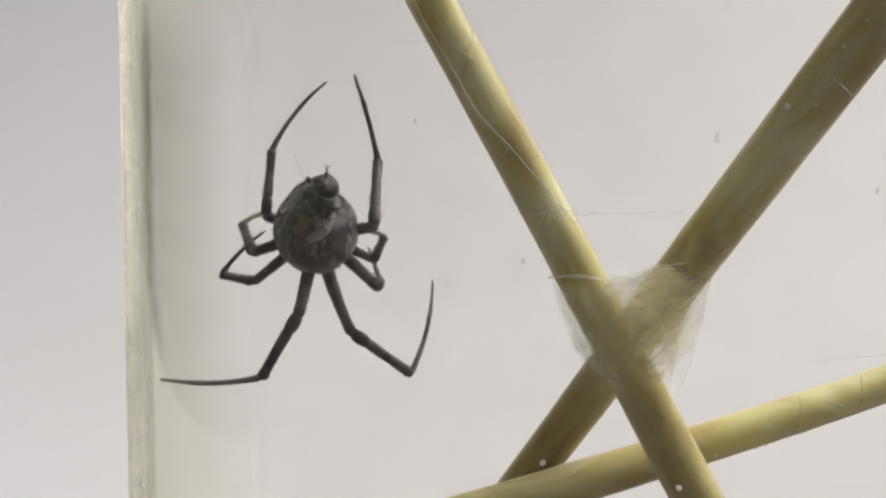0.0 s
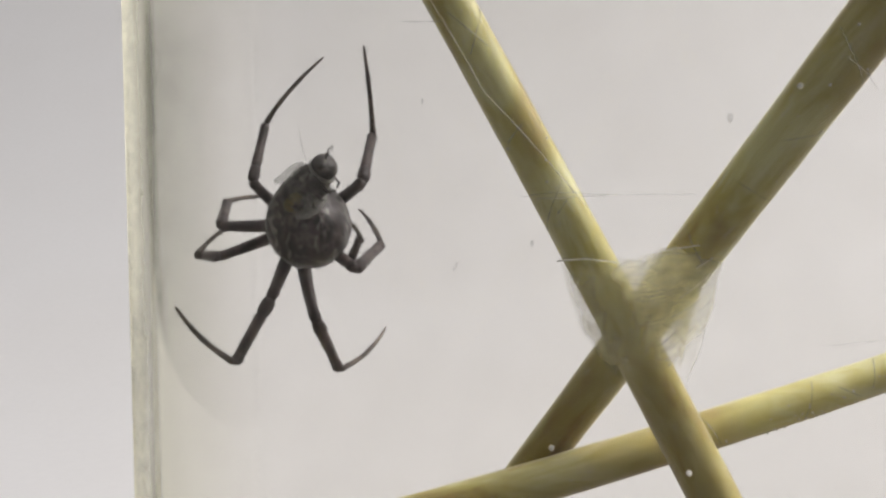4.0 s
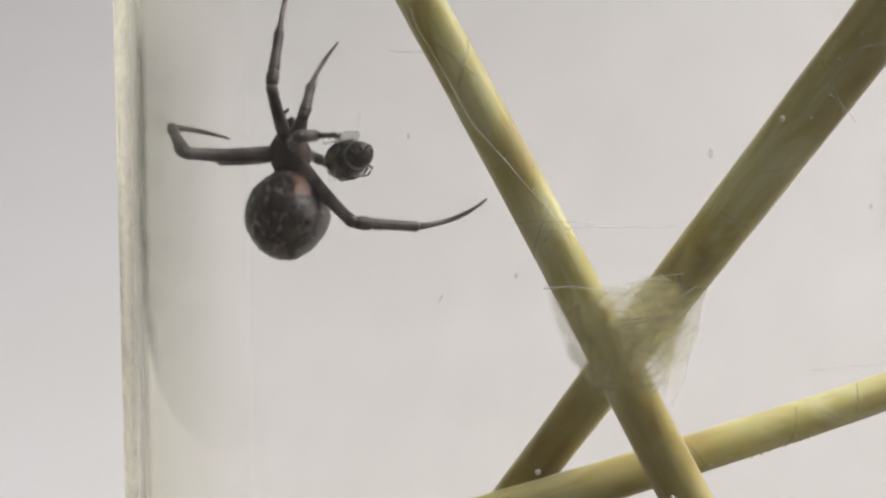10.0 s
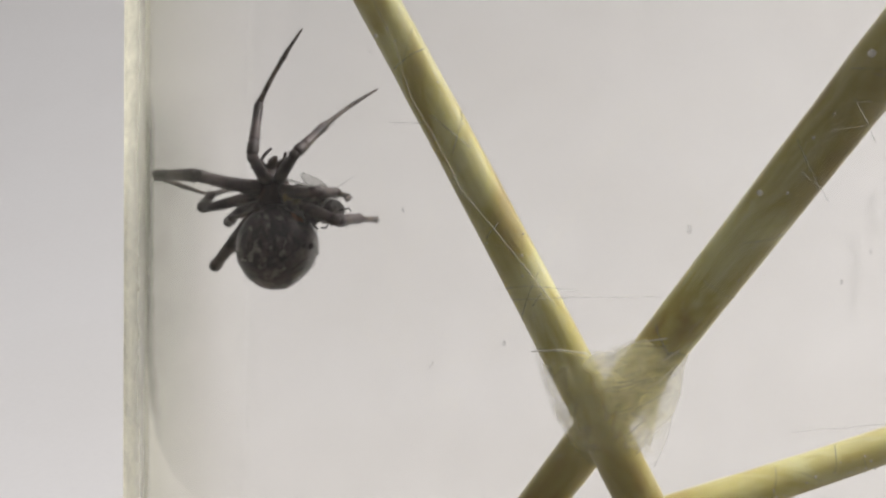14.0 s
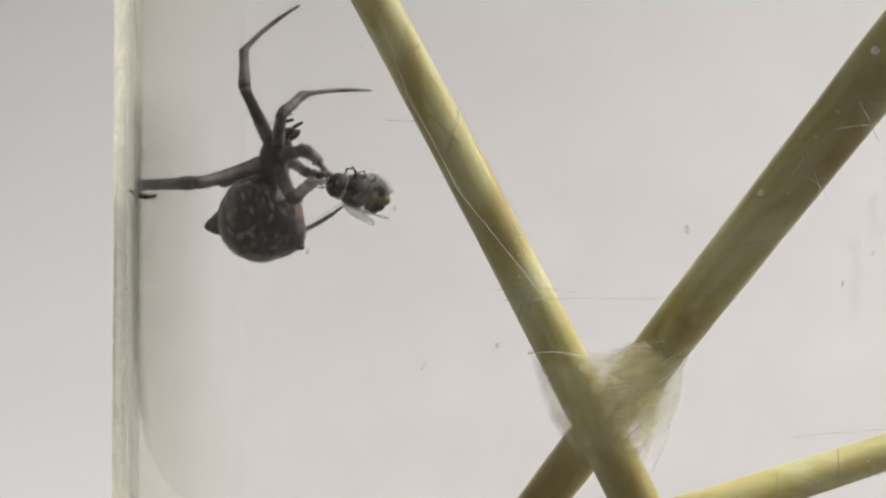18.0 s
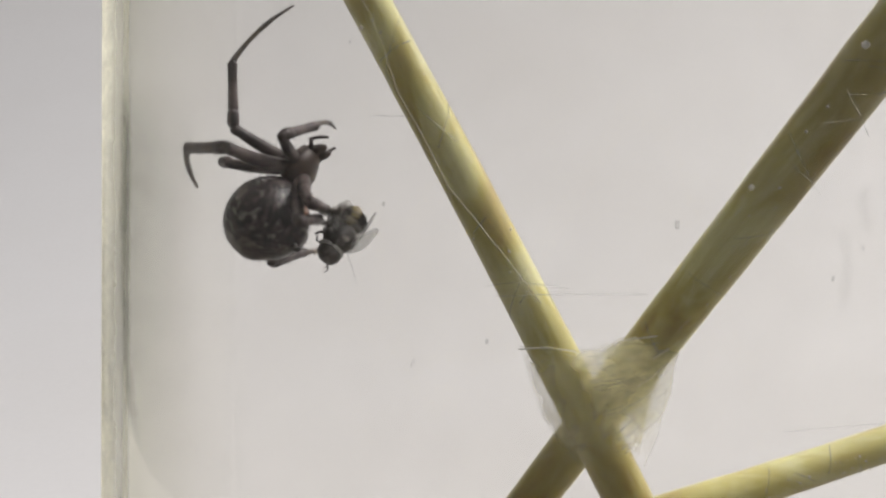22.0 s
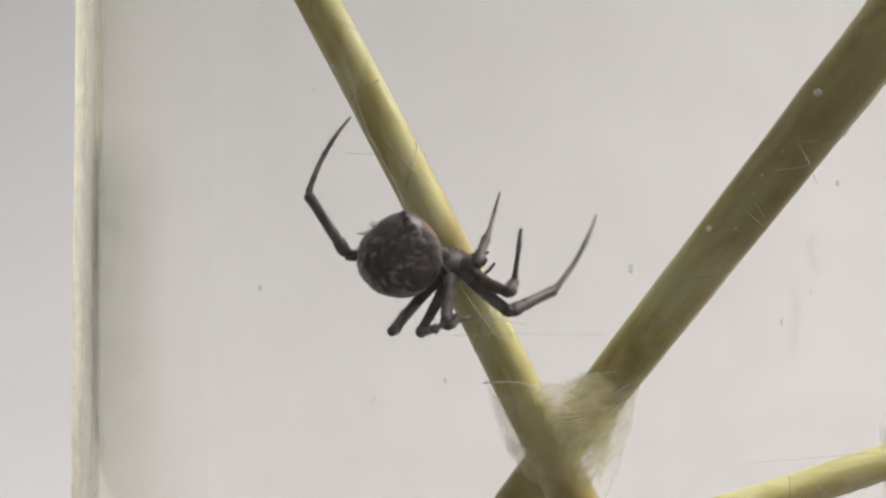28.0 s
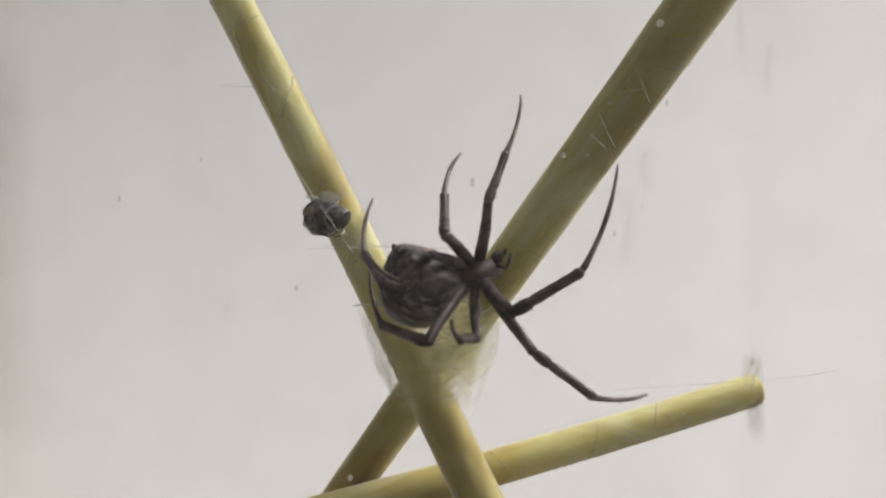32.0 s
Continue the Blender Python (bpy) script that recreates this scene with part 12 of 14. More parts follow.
        (21.75, pose(-0.000442, 0.000145, -0.00011, -68.7, -9.9, 14.8)),
        (22, pose(-0.000391, 0.000275, -0.000147, -60.7, -0.5, -3.5)),
        (22.5, pose(-0.000426, 0.000233, -5e-05, -60.0, -10.7, 12.7)),
        (23, pose(-0.00046, 0.000191, 4.6e-05, -51.6, 4.9, -11.5)),
        (23.25, pose(-0.000446, 0.000154, -9e-05, -57.1, -3.1, 0.1)),
        (23.5, pose(-0.000431, 0.000117, -0.000226, -66.9, -8.5, 10.8)),
        (23.75, pose(-0.000318, 0.000112, -0.000151, -85.3, -17.3, 36.7)),
        (24, pose(-0.000205, 0.000107, -7.6e-05, -93.0, -20.2, 71.8)),
        (24.25, pose(-0.000343, 0.000113, -7e-06, -88.1, -20.1, 73.3)),
        (24.5, pose(-0.000482, 0.000119, 6.2e-05, -83.1, -20.2, 74.9)),
        (24.67, pose(-0.000453, 0.00018, 6e-05, -85.3, -19.6, 68.8)),
        (24.83, pose(-0.000426, 0.000237, 5.8e-05, -86.6, -19.1, 62.5)),
        (25, pose(-0.000397, 0.000298, 5.6e-05, -87.0, -18.6, 55.3)),
        (25.25, pose(-0.000359, 0.000322, 0.000111, -73.6, -15.2, 40.8)),
        (25.5, pose(-0.000322, 0.000345, 0.000165, -61.4, -9.0, 28.1)),
        (26.17, pose(-0.00028, 0.000292, 0.00025, -65.0, -3.3, 41.2)),
        (26.335, pose(-0.000269, 0.000279, 0.000271, -67.7, -1.8, 44.4)),
        (26.5, pose(-0.000259, 0.000266, 0.000293, -70.9, 0.0, 47.2)),
        (26.83, pose(-0.000238, 0.00024, 0.000335, -78.3, 4.7, 50.4)),
        (27.5, pose(-0.000196, 0.000187, 0.00042, -91.2, 16.1, 45.8)),
        (27.62, pose(-0.000184, 0.000189, 0.000424, -81.6, 16.0, 46.8)),
        (27.75, pose(-0.000172, 0.000191, 0.000428, -70.7, 15.7, 47.7)),
        (27.88, pose(-0.00016, 0.000193, 0.000432, -59.7, 15.4, 48.4)),
        (28, pose(-0.000148, 0.000194, 0.000436, -50.1, 15.1, 48.8)),
        (28.12, pose(-7.1e-05, 0.000226, 0.000412, -61.2, 18.4, 43.4)),
        (28.25, pose(1.2e-05, 0.00026, 0.000387, -76.3, 20.8, 36.2)),
        (28.38, pose(9.5e-05, 0.000295, 0.000361, -91.9, 21.3, 29.2)),
        (28.5, pose(0.000172, 0.000326, 0.000338, -104.3, 20.4, 24.4)),
        (28.75, pose(-0.000123, 8.8e-05, 5.3e-05, -106.9, 25.2, 38.3)),
        (29, pose(-0.000417, -0.00015, -0.000231, -125.8, 25.9, 37.2)),
        (29.25, pose(1e-06, -5.4e-05, -0.00025, -120.7, 16.2, 21.0)),
        (29.5, pose(0.000419, 4.2e-05, -0.000269, -111.6, 8.7, 5.2)),
        (29.67, pose(0.000135, -5.2e-05, -0.000226, -113.3, 12.1, 13.6)),
        (29.83, pose(-0.000133, -0.000141, -0.000186, -114.1, 15.4, 21.5)),
        (30, pose(-0.000417, -0.000235, -0.000143, -114.0, 19.1, 30.2)),
        (30.25, pose(-0.000425, -0.000186, -0.000176, -114.4, 18.2, 28.2)),
        (30.5, pose(-0.000433, -0.000137, -0.00021, -114.7, 17.4, 26.3)),
        (30.75, pose(-0.000256, -0.000143, -0.000458, -112.9, 16.2, 23.5)),
        (31, pose(-7.9e-05, -0.000149, -0.000706, -111.4, 15.2, 21.0)),
        (31.25, pose(-0.00026, -8.9e-05, -0.000471, -114.5, 15.7, 22.2)),
        (31.5, pose(-0.00044, -2.8e-05, -0.000237, -117.8, 16.2, 23.3)),
        (31.67, pose(-0.000426, -6.1e-05, -0.000249, -119.7, 17.7, 26.0)),
        (31.83, pose(-0.000414, -9.3e-05, -0.00026, -121.7, 19.0, 28.3)),
        (32, pose(-0.0004, -0.000127, -0.000273, -123.9, 20.4, 30.6)),
    ])
    walk(tib, [
        (0, pose(0, 0, 0.00459, -153.9, -55.6, 149.3)),
        (0.5, pose(0, -0, 0.004659, -143.9, -24.9, 167.9)),
        (1, pose(0, 0, 0.00459, -162.6, -53.4, 145.0)),
        (1.5, pose(0, -0, 0.004659, 167.9, -74.6, 150.0)),
        (2, pose(0, 0, 0.00459, -162.0, -32.7, 158.5)),
        (2.5, pose(0, 0, 0.004659, -154.1, -43.9, 151.2)),
        (3, pose(0, 0, 0.00459, -161.0, -49.0, 146.4)),
        (3.5, pose(0, -0, 0.004659, -160.4, -47.9, 148.6)),
        (4.25, pose(0, -0, 0.004659, -154.3, -47.5, 151.3)),
        (5.5, pose(0, 0, 0.00459, -144.6, -46.9, 156.1)),
        (5.75, pose(0, 0, 0.004659, -128.3, -60.4, 142.5)),
        (6, pose(0, 0, 0.00459, -63.6, -68.3, 70.9)),
        (6.25, pose(-0, 0, 0.004659, -169.5, -55.7, 162.1)),
        (6.5, pose(0, 0, 0.00459, 170.9, -28.9, 175.7)),
        (6.75, pose(0, 0, 0.004659, 170.5, -51.2, 173.2)),
        (7, pose(0, 0, 0.00459, 161.3, -81.2, 177.8)),
        (7.25, pose(0, -0, 0.004659, -172.6, -72.1, 132.7)),
        (7.5, pose(0, 0, 0.00459, -171.8, -63.9, 110.5)),
        (7.75, pose(0, 0, 0.004659, -163.1, -51.0, 100.5)),
        (8, pose(0, 0, 0.00459, -151.0, -45.5, 90.9)),
        (8.25, pose(0, 0, 0.004659, -157.7, -42.1, 93.5)),
        (8.5, pose(0, 0, 0.00459, -161.5, -40.6, 94.5)),
        (9, pose(0, 0, 0.00459, -158.9, -31.0, 96.3)),
        (9.25, pose(-0, -0, 0.004659, -140.5, -32.2, 94.8)),
        (9.5, pose(0, 0, 0.00459, -119.1, -32.8, 93.1)),
        (9.75, pose(-0, -0, 0.004659, -139.3, -34.8, 101.4)),
        (10, pose(0, 0, 0.00459, -157.4, -34.1, 110.3)),
        (10.25, pose(0, -0, 0.004659, -166.4, -3.0, 112.4)),
        (10.5, pose(0, 0, 0.00459, -169.9, 28.7, 111.1)),
        (10.75, pose(0, -0, 0.004659, -173.9, 30.3, 112.7)),
        (11, pose(0, 0, 0.00459, -178.0, 32.7, 114.2)),
        (11.5, pose(0, 0, 0.00459, -174.7, 28.9, 115.9)),
        (12, pose(0, 0, 0.00459, -175.7, 31.0, 115.7)),
        (12.5, pose(0, 0, 0.004659, -170.9, -8.3, 117.0)),
        (13, pose(0, 0, 0.00459, -152.5, -33.8, 114.7)),
        (13.25, pose(0, -0, 0.004659, -169.1, -5.5, 118.4)),
        (13.5, pose(0, 0, 0.00459, -173.2, 23.4, 116.8)),
        (13.75, pose(0, -0, 0.004659, -172.0, 25.9, 113.3)),
        (14, pose(0, 0, 0.00459, -170.5, 30.8, 110.2)),
        (14.5, pose(-0, -0, 0.004659, -170.3, 15.8, 99.3)),
        (14.83, pose(-0, -0, 0.004659, -169.3, 8.5, 92.8)),
        (15.67, pose(-0, -0, 0.004659, -164.8, -7.7, 76.4)),
        (16.5, pose(-0, -0, 0.00473, -156.5, -23.3, 57.2)),
        (16.62, pose(-0, 0, 0.004659, -159.1, -24.1, 54.7)),
        (16.75, pose(-0, -0, 0.004659, -163.2, -24.3, 52.4)),
        (16.88, pose(-0, -0, 0.004659, -167.3, -24.3, 50.2)),
        (17, pose(0, 0, 0.00459, -170.5, -24.6, 48.1)),
        (17.5, pose(-0, 0, 0.004659, -158.3, -24.5, 47.6)),
        (18, pose(0, 0, 0.00459, -145.0, -24.6, 46.9)),
        (18.25, pose(0, 0, 0.004659, -130.1, -17.9, 42.3)),
        (18.5, pose(0, 0, 0.00459, -112.6, -10.1, 40.5)),
        (18.75, pose(-0, -0, 0.004659, -126.5, -16.7, 46.8)),
        (19, pose(0, 0, 0.00459, -138.0, -22.1, 54.4)),
        (19.33, pose(-0, -0, 0.004659, -84.3, -7.6, 79.1)),
        (19.5, pose(-0, -0, 0.004659, -60.6, -11.9, 101.9)),
        (19.67, pose(-0, -0, 0.004659, -69.1, -2.7, 89.1)),
        (20, pose(0, 0, 0.00459, -73.4, 15.8, 52.7)),
        (20.5, pose(0, -0, 0.004659, -97.8, 4.1, 43.6)),
        (21, pose(0, 0, 0.00459, -117.2, -11.6, 35.0)),
        (21.25, pose(-0, 0, 0.004659, -130.3, -5.5, 34.3)),
        (21.5, pose(0, 0, 0.00459, -138.0, 0.4, 32.6)),
        (21.75, pose(-0, -0, 0.004659, -144.9, -9.2, 38.6)),
        (22, pose(0, 0, 0.00459, -151.6, -17.0, 46.5)),
        (22.5, pose(-0, -0, 0.004659, -148.8, 8.8, 62.4)),
        (23, pose(0, 0, 0.00459, -135.1, 11.8, 66.3)),
        (23.25, pose(-0, -0, 0.004659, -142.8, 3.3, 60.4)),
        (23.5, pose(0, 0, 0.00459, -150.2, -3.2, 57.4)),
        (23.75, pose(-0, -0, 0.004659, -130.6, 9.1, 69.3)),
        (24, pose(0, 0, 0.00459, -70.0, 14.0, 103.2)),
        (24.25, pose(0, -0, 0.004659, -35.8, 11.3, 112.2)),
        (24.5, pose(0, 0, 0.00459, 0.3, 4.4, 117.6)),
        (24.67, pose(-0, 0, 0.004659, 12.2, 17.4, 117.3)),
        (24.83, pose(-0, 0, 0.004659, 27.9, 28.2, 119.6)),
        (25, pose(0, 0, 0.00459, 44.9, 35.3, 123.2)),
        (25.25, pose(0, -0, 0.004659, 72.6, 69.7, 165.0)),
        (25.5, pose(0, 0, 0.00459, 164.6, 64.7, -88.9)),
        (26.17, pose(-0, -0, 0.004659, 139.0, 64.1, -127.7)),
        (26.335, pose(-0, -0, 0.004659, 126.3, 65.7, -144.5)),
        (26.5, pose(-0, -0, 0.004659, 108.1, 66.3, -167.1)),
        (26.83, pose(-0, -0, 0.004659, 66.2, 57.1, 142.4)),
        (27.5, pose(0, 0, 0.00459, 28.2, 8.0, 106.5)),
        (27.62, pose(0, -0, 0.004659, 42.9, 21.8, 109.9)),
        (27.75, pose(0, -0, 0.004659, 59.7, 35.5, 118.8)),
        (27.88, pose(0, -0, 0.004659, 77.4, 45.6, 131.5)),
        (28, pose(0, 0, 0.00459, 90.6, 51.8, 142.2)),
        (28.12, pose(0, 0, 0.004659, 86.8, 50.9, 141.4)),
        (28.25, pose(0, 0, 0.004659, 66.6, 47.8, 128.2)),
        (28.38, pose(0, 0, 0.004659, 39.4, 37.0, 111.3)),
        (28.5, pose(0, 0, 0.00459, 20.0, 22.0, 102.7)),
        (28.75, pose(0, 0, 0.004659, 43.8, 9.3, 105.6)),
        (29, pose(0, 0, 0.00459, 34.2, -11.0, 101.0)),
        (29.25, pose(0, -0, 0.004659, 31.0, -1.7, 99.4)),
        (29.5, pose(0, 0, 0.00459, 17.9, 7.7, 96.7)),
        (29.67, pose(0, -0, 0.004659, 4.5, -8.3, 90.3)),
        (29.83, pose(0, -0, 0.004659, -11.8, -29.1, 88.5)),
        (30, pose(0, 0, 0.00459, -25.5, -44.7, 90.8)),
        (30.25, pose(0, 0, 0.004659, -43.8, -55.7, 105.9)),
        (30.5, pose(0, 0, 0.00459, -64.7, -60.2, 123.3)),
        (30.75, pose(0, -0, 0.004659, -36.9, -50.0, 110.0)),
        (31, pose(0, 0, 0.00459, -15.0, -36.3, 105.5)),
        (31.25, pose(0, -0, 0.004659, -25.4, -36.7, 103.6)),
        (31.5, pose(0, 0, 0.00459, -32.9, -34.4, 99.8)),
        (31.67, pose(0, 0, 0.004659, -44.3, -37.7, 97.9)),
        (31.83, pose(0, 0, 0.004659, -54.4, -40.4, 95.9)),
        (32, pose(0, 0, 0.00459, -63.4, -42.9, 93.1)),
    ])
    walk(met, [
        (0, pose(-0.00212, -0, 0.003343, -149.6, -4.0, 157.5)),
        (0.5, pose(-0.001136, -0.001258, 0.002833, -164.6, -24.0, 147.2)),
        (1, pose(-0.001965, 0.000476, 0.00319, -161.7, -2.9, 152.1)),
        (1.5, pose(-0.001773, 0.001627, 0.004011, -153.8, 12.5, 163.0)),
        (2, pose(-0.001455, -0.000244, 0.002623, -160.9, -5.2, 160.3)),
        (2.5, pose(-0.001887, -0.000207, 0.003044, -169.8, -2.8, 156.2)),
        (3, pose(-0.001904, 0.000307, 0.003064, -157.7, 2.2, 152.9)),
        (3.5, pose(-0.001923, 0.000192, 0.003086, -157.9, -1.5, 159.6)),
        (4.25, pose(-0.001971, -0.000154, 0.003142, -159.3, -9.1, 168.8)),
        (5.5, pose(-0.001915, -0.000709, 0.00322, -165.2, -21.1, -174.6)),
        (5.75, pose(-0.002256, -0.000735, 0.003897, -175.0, -30.0, -170.6)),
        (6, pose(-0.002414, -0.000241, 0.004994, 157.5, -37.6, -163.2)),
        (6.25, pose(-0.002065, 0.000191, 0.003277, 178.2, -22.9, 168.2)),
        (6.5, pose(-0.001142, 0.000475, 0.002465, -174.3, -0.0, 147.6)),
        (6.75, pose(-0.001852, 0.000636, 0.003118, -163.9, -5.5, 149.1)),
        (7, pose(-0.002269, 0.000877, 0.004234, -154.5, -11.8, 149.4)),
        (7.25, pose(-0.00183, 0.001512, 0.003901, -153.8, -15.2, 121.9)),
        (7.5, pose(-0.001095, 0.001923, 0.003517, -149.0, -19.3, 92.7)),
        (7.75, pose(-0.001049, 0.001691, 0.003159, -149.7, -11.1, 92.4)),
        (8, pose(-0.001216, 0.001516, 0.003084, -144.1, -5.0, 91.2)),
        (8.25, pose(-0.001037, 0.001485, 0.002948, -154.0, -14.4, 95.8)),
        (8.5, pose(-0.000895, 0.001452, 0.002819, -166.5, -19.2, 103.6)),
        (9, pose(-0.001007, 0.001078, 0.002623, -153.5, -9.9, 87.6)),
        (9.25, pose(-0.001667, 0.000887, 0.003033, -157.6, -22.1, 120.2)),
        (9.5, pose(-0.00218, 0.000531, 0.003585, -169.1, -32.7, 156.2)),
        (9.75, pose(-0.001805, 0.000737, 0.003107, -179.2, -27.6, 157.9)),
        (10, pose(-0.001329, 0.000863, 0.00271, 172.2, -20.5, 158.4)),
        (10.25, pose(-0.000592, -0.000106, 0.002241, -173.4, -9.0, 158.1)),
        (10.5, pose(1.6e-05, -0.001239, 0.002466, -158.8, 3.8, 161.1)),
        (10.75, pose(0.000238, -0.001255, 0.002519, -159.0, 7.2, 162.4)),
        (11, pose(0.000464, -0.001245, 0.002521, -159.8, 10.5, 163.7)),
        (11.5, pose(0.000311, -0.001164, 0.002446, -160.9, 6.6, 162.2)),
        (12, pose(0.000381, -0.00122, 0.002489, -161.9, -5.7, -159.6)),
        (12.5, pose(-0.000512, 0.000139, 0.002224, 179.0, -12.5, 178.0)),
        (13, pose(-0.001537, 0.000629, 0.002776, -170.6, -30.4, 153.8)),
        (13.25, pose(-0.000527, -1.9e-05, 0.002223, -177.6, -15.3, 177.5)),
        (13.5, pose(0.000179, -0.000997, 0.00235, -168.2, -7.0, -160.7)),
        (13.75, pose(0.000107, -0.001128, 0.00244, -176.3, -15.0, -120.7)),
        (14, pose(4.7e-05, -0.001305, 0.002506, 170.7, -14.6, -79.2)),
        (14.5, pose(-0.000305, -0.000727, 0.002295, 169.6, -3.5, -60.5)),
        (14.83, pose(-0.000442, -0.000384, 0.002237, 171.8, 1.2, -47.9)),
        (15.67, pose(-0.00056, 0.000466, 0.002276, -175.1, 3.7, -14.3)),
        (16.5, pose(-0.00037, 0.001378, 0.0025, -172.9, -11.0, 17.6)),
        (16.62, pose(-0.000175, 0.001289, 0.002533, -170.9, -9.4, 22.8)),
        (16.75, pose(2.8e-05, 0.001219, 0.002485, -168.5, -8.6, 28.3)),
        (16.88, pose(0.000219, 0.00112, 0.002444, -165.6, -9.0, 33.6)),
        (17, pose(0.000372, 0.001024, 0.002386, -163.0, -10.4, 38.3)),
        (17.5, pose(-3.1e-05, 0.001332, 0.002553, -156.8, -10.3, 38.3)),
        (18, pose(-0.000457, 0.001575, 0.002758, -150.6, -10.8, 38.1)),
        (18.25, pose(-0.000919, 0.001741, 0.003132, -134.8, -7.4, 40.3)),
        (18.5, pose(-0.001349, 0.001834, 0.003662, -120.5, -3.6, 44.7)),
        (18.75, pose(-0.001168, 0.001682, 0.003239, -131.0, -4.3, 43.8)),
        (19, pose(-0.000938, 0.001516, 0.002896, -141.7, -5.5, 42.7)),
        (19.33, pose(-0.002441, 0.000437, 0.004905, -136.1, -31.3, 27.8)),
        (19.5, pose(-0.002073, -0.000693, 0.005855, -124.9, -38.9, 23.0)),
        (19.67, pose(-0.002329, -5e-06, 0.005546, -123.9, -37.0, 33.7)),
        (20, pose(-0.001759, 0.00158, 0.005266, -85.8, -39.8, 49.0)),
        (20.5, pose(-0.001721, 0.00177, 0.00432, -108.1, -47.2, 26.7)),
        (21, pose(-0.001068, 0.001922, 0.003489, -133.9, -35.9, 65.0)),
        (21.25, pose(-0.000945, 0.001657, 0.003056, -155.3, -48.6, 86.0)),
        (21.5, pose(-0.000898, 0.001379, 0.002762, 173.8, -49.2, 116.9)),
        (21.75, pose(-0.000638, 0.001324, 0.002646, 174.7, -40.5, 115.8)),
        (22, pose(-0.000411, 0.001264, 0.002521, 176.6, -31.2, 115.1)),
        (22.5, pose(-0.001297, 0.00031, 0.002554, -178.9, -39.0, 132.7)),
        (23, pose(-0.001732, 0.000374, 0.002886, -167.4, -25.0, 151.3)),
        (23.25, pose(-0.001368, 0.000644, 0.002678, -174.8, -27.6, 151.0)),
        (23.5, pose(-0.000965, 0.000759, 0.00246, 177.2, -27.8, 151.1)),
        (23.75, pose(-0.001861, 0.00043, 0.003058, 120.8, -46.9, -141.5)),
        (24, pose(-0.002296, -0.000328, 0.005407, 61.2, -11.2, -110.6)),
        (24.25, pose(-0.001499, -0.000184, 0.006642, 55.9, -47.8, -91.2)),
        (24.5, pose(-7.5e-05, 0.000173, 0.007042, -2.6, -65.6, -20.2)),
        (24.67, pose(0.000137, 0.000888, 0.006983, -38.1, -76.0, -13.4)),
        (24.83, pose(0.000496, 0.001482, 0.0066, -100.8, -80.0, 17.2)),
        (25, pose(0.000901, 0.001792, 0.006013, -153.2, -78.6, 40.6)),
        (25.25, pose(-6e-05, 0.002478, 0.004918, -113.8, -57.7, 29.4)),
        (25.5, pose(-0.000695, 0.002129, 0.003576, -106.7, -33.3, 48.0)),
        (26.17, pose(-0.000261, 0.002339, 0.003838, 44.6, -87.1, -144.0)),
        (26.335, pose(-7.2e-05, 0.002416, 0.004053, 79.1, -76.1, 152.2)),
        (26.5, pose(0.000162, 0.002467, 0.004348, 103.9, -61.0, 83.1)),
        (26.83, pose(0.000721, 0.002322, 0.005205, 121.2, -12.2, 27.0)),
        (27.5, pose(0.001027, 0.00062, 0.006737, 163.9, 30.2, 57.5)),
        (27.62, pose(0.001365, 0.001212, 0.006355, 159.8, 28.9, 54.8)),
        (27.75, pose(0.001534, 0.001677, 0.005681, 146.8, -10.6, 71.3)),
        (27.88, pose(0.001565, 0.001902, 0.005038, 92.1, -54.5, 143.1)),
        (28, pose(0.001523, 0.00193, 0.004574, 89.5, -57.2, 150.6)),
        (28.12, pose(0.001467, 0.002012, 0.004746, 85.0, -61.8, 144.0)),
        (28.25, pose(0.001346, 0.001989, 0.005323, 131.4, -49.1, 61.8)),
        (28.38, pose(0.001054, 0.001654, 0.006197, 147.2, -22.8, 27.4)),
        (28.5, pose(0.00063, 0.001027, 0.006733, 155.4, -25.0, 23.2)),
        (28.75, pose(0.001581, 0.000745, 0.006435, -170.4, 5.6, 43.0)),
        (29, pose(0.001432, -0.000118, 0.006586, -137.4, -31.2, 51.3)),
        (29.25, pose(0.001277, 0.000147, 0.006794, -162.1, -31.1, 43.4)),
        (29.5, pose(0.000715, 0.000398, 0.006909, -178.4, -52.2, 30.7)),
        (29.67, pose(0.000196, -0.000357, 0.007118, 177.6, -51.2, 73.8)),
        (29.83, pose(-0.000539, -0.001171, 0.006792, 133.7, -69.4, 145.7)),
        (30, pose(-0.001037, -0.001574, 0.006169, 63.8, -43.6, -132.2)),
        (30.25, pose(-0.001253, -0.0019, 0.005674, 63.5, -30.1, -132.1)),
        (30.5, pose(-0.001357, -0.001983, 0.005113, 60.2, -14.9, -129.0)),
        (30.75, pose(-0.000882, -0.001947, 0.00594, 54.1, -34.0, -117.5)),
        (31, pose(-0.000236, -0.001524, 0.006505, 37.0, -46.0, -92.5)),
        (31.25, pose(-0.000722, -0.001558, 0.006465, 82.3, -50.3, -131.2)),
        (31.5, pose(-0.001118, -0.001378, 0.006292, 115.5, -38.3, -151.4)),
        (31.67, pose(-0.001573, -0.00132, 0.006072, 80.7, -27.1, -143.4)),
        (31.83, pose(-0.00192, -0.001142, 0.005763, 31.2, -15.8, -146.0)),
        (32, pose(-0.002154, -0.000869, 0.005398, 2.2, -12.2, -157.8)),
    ])
    leg, tib, met = LEGS["h"]
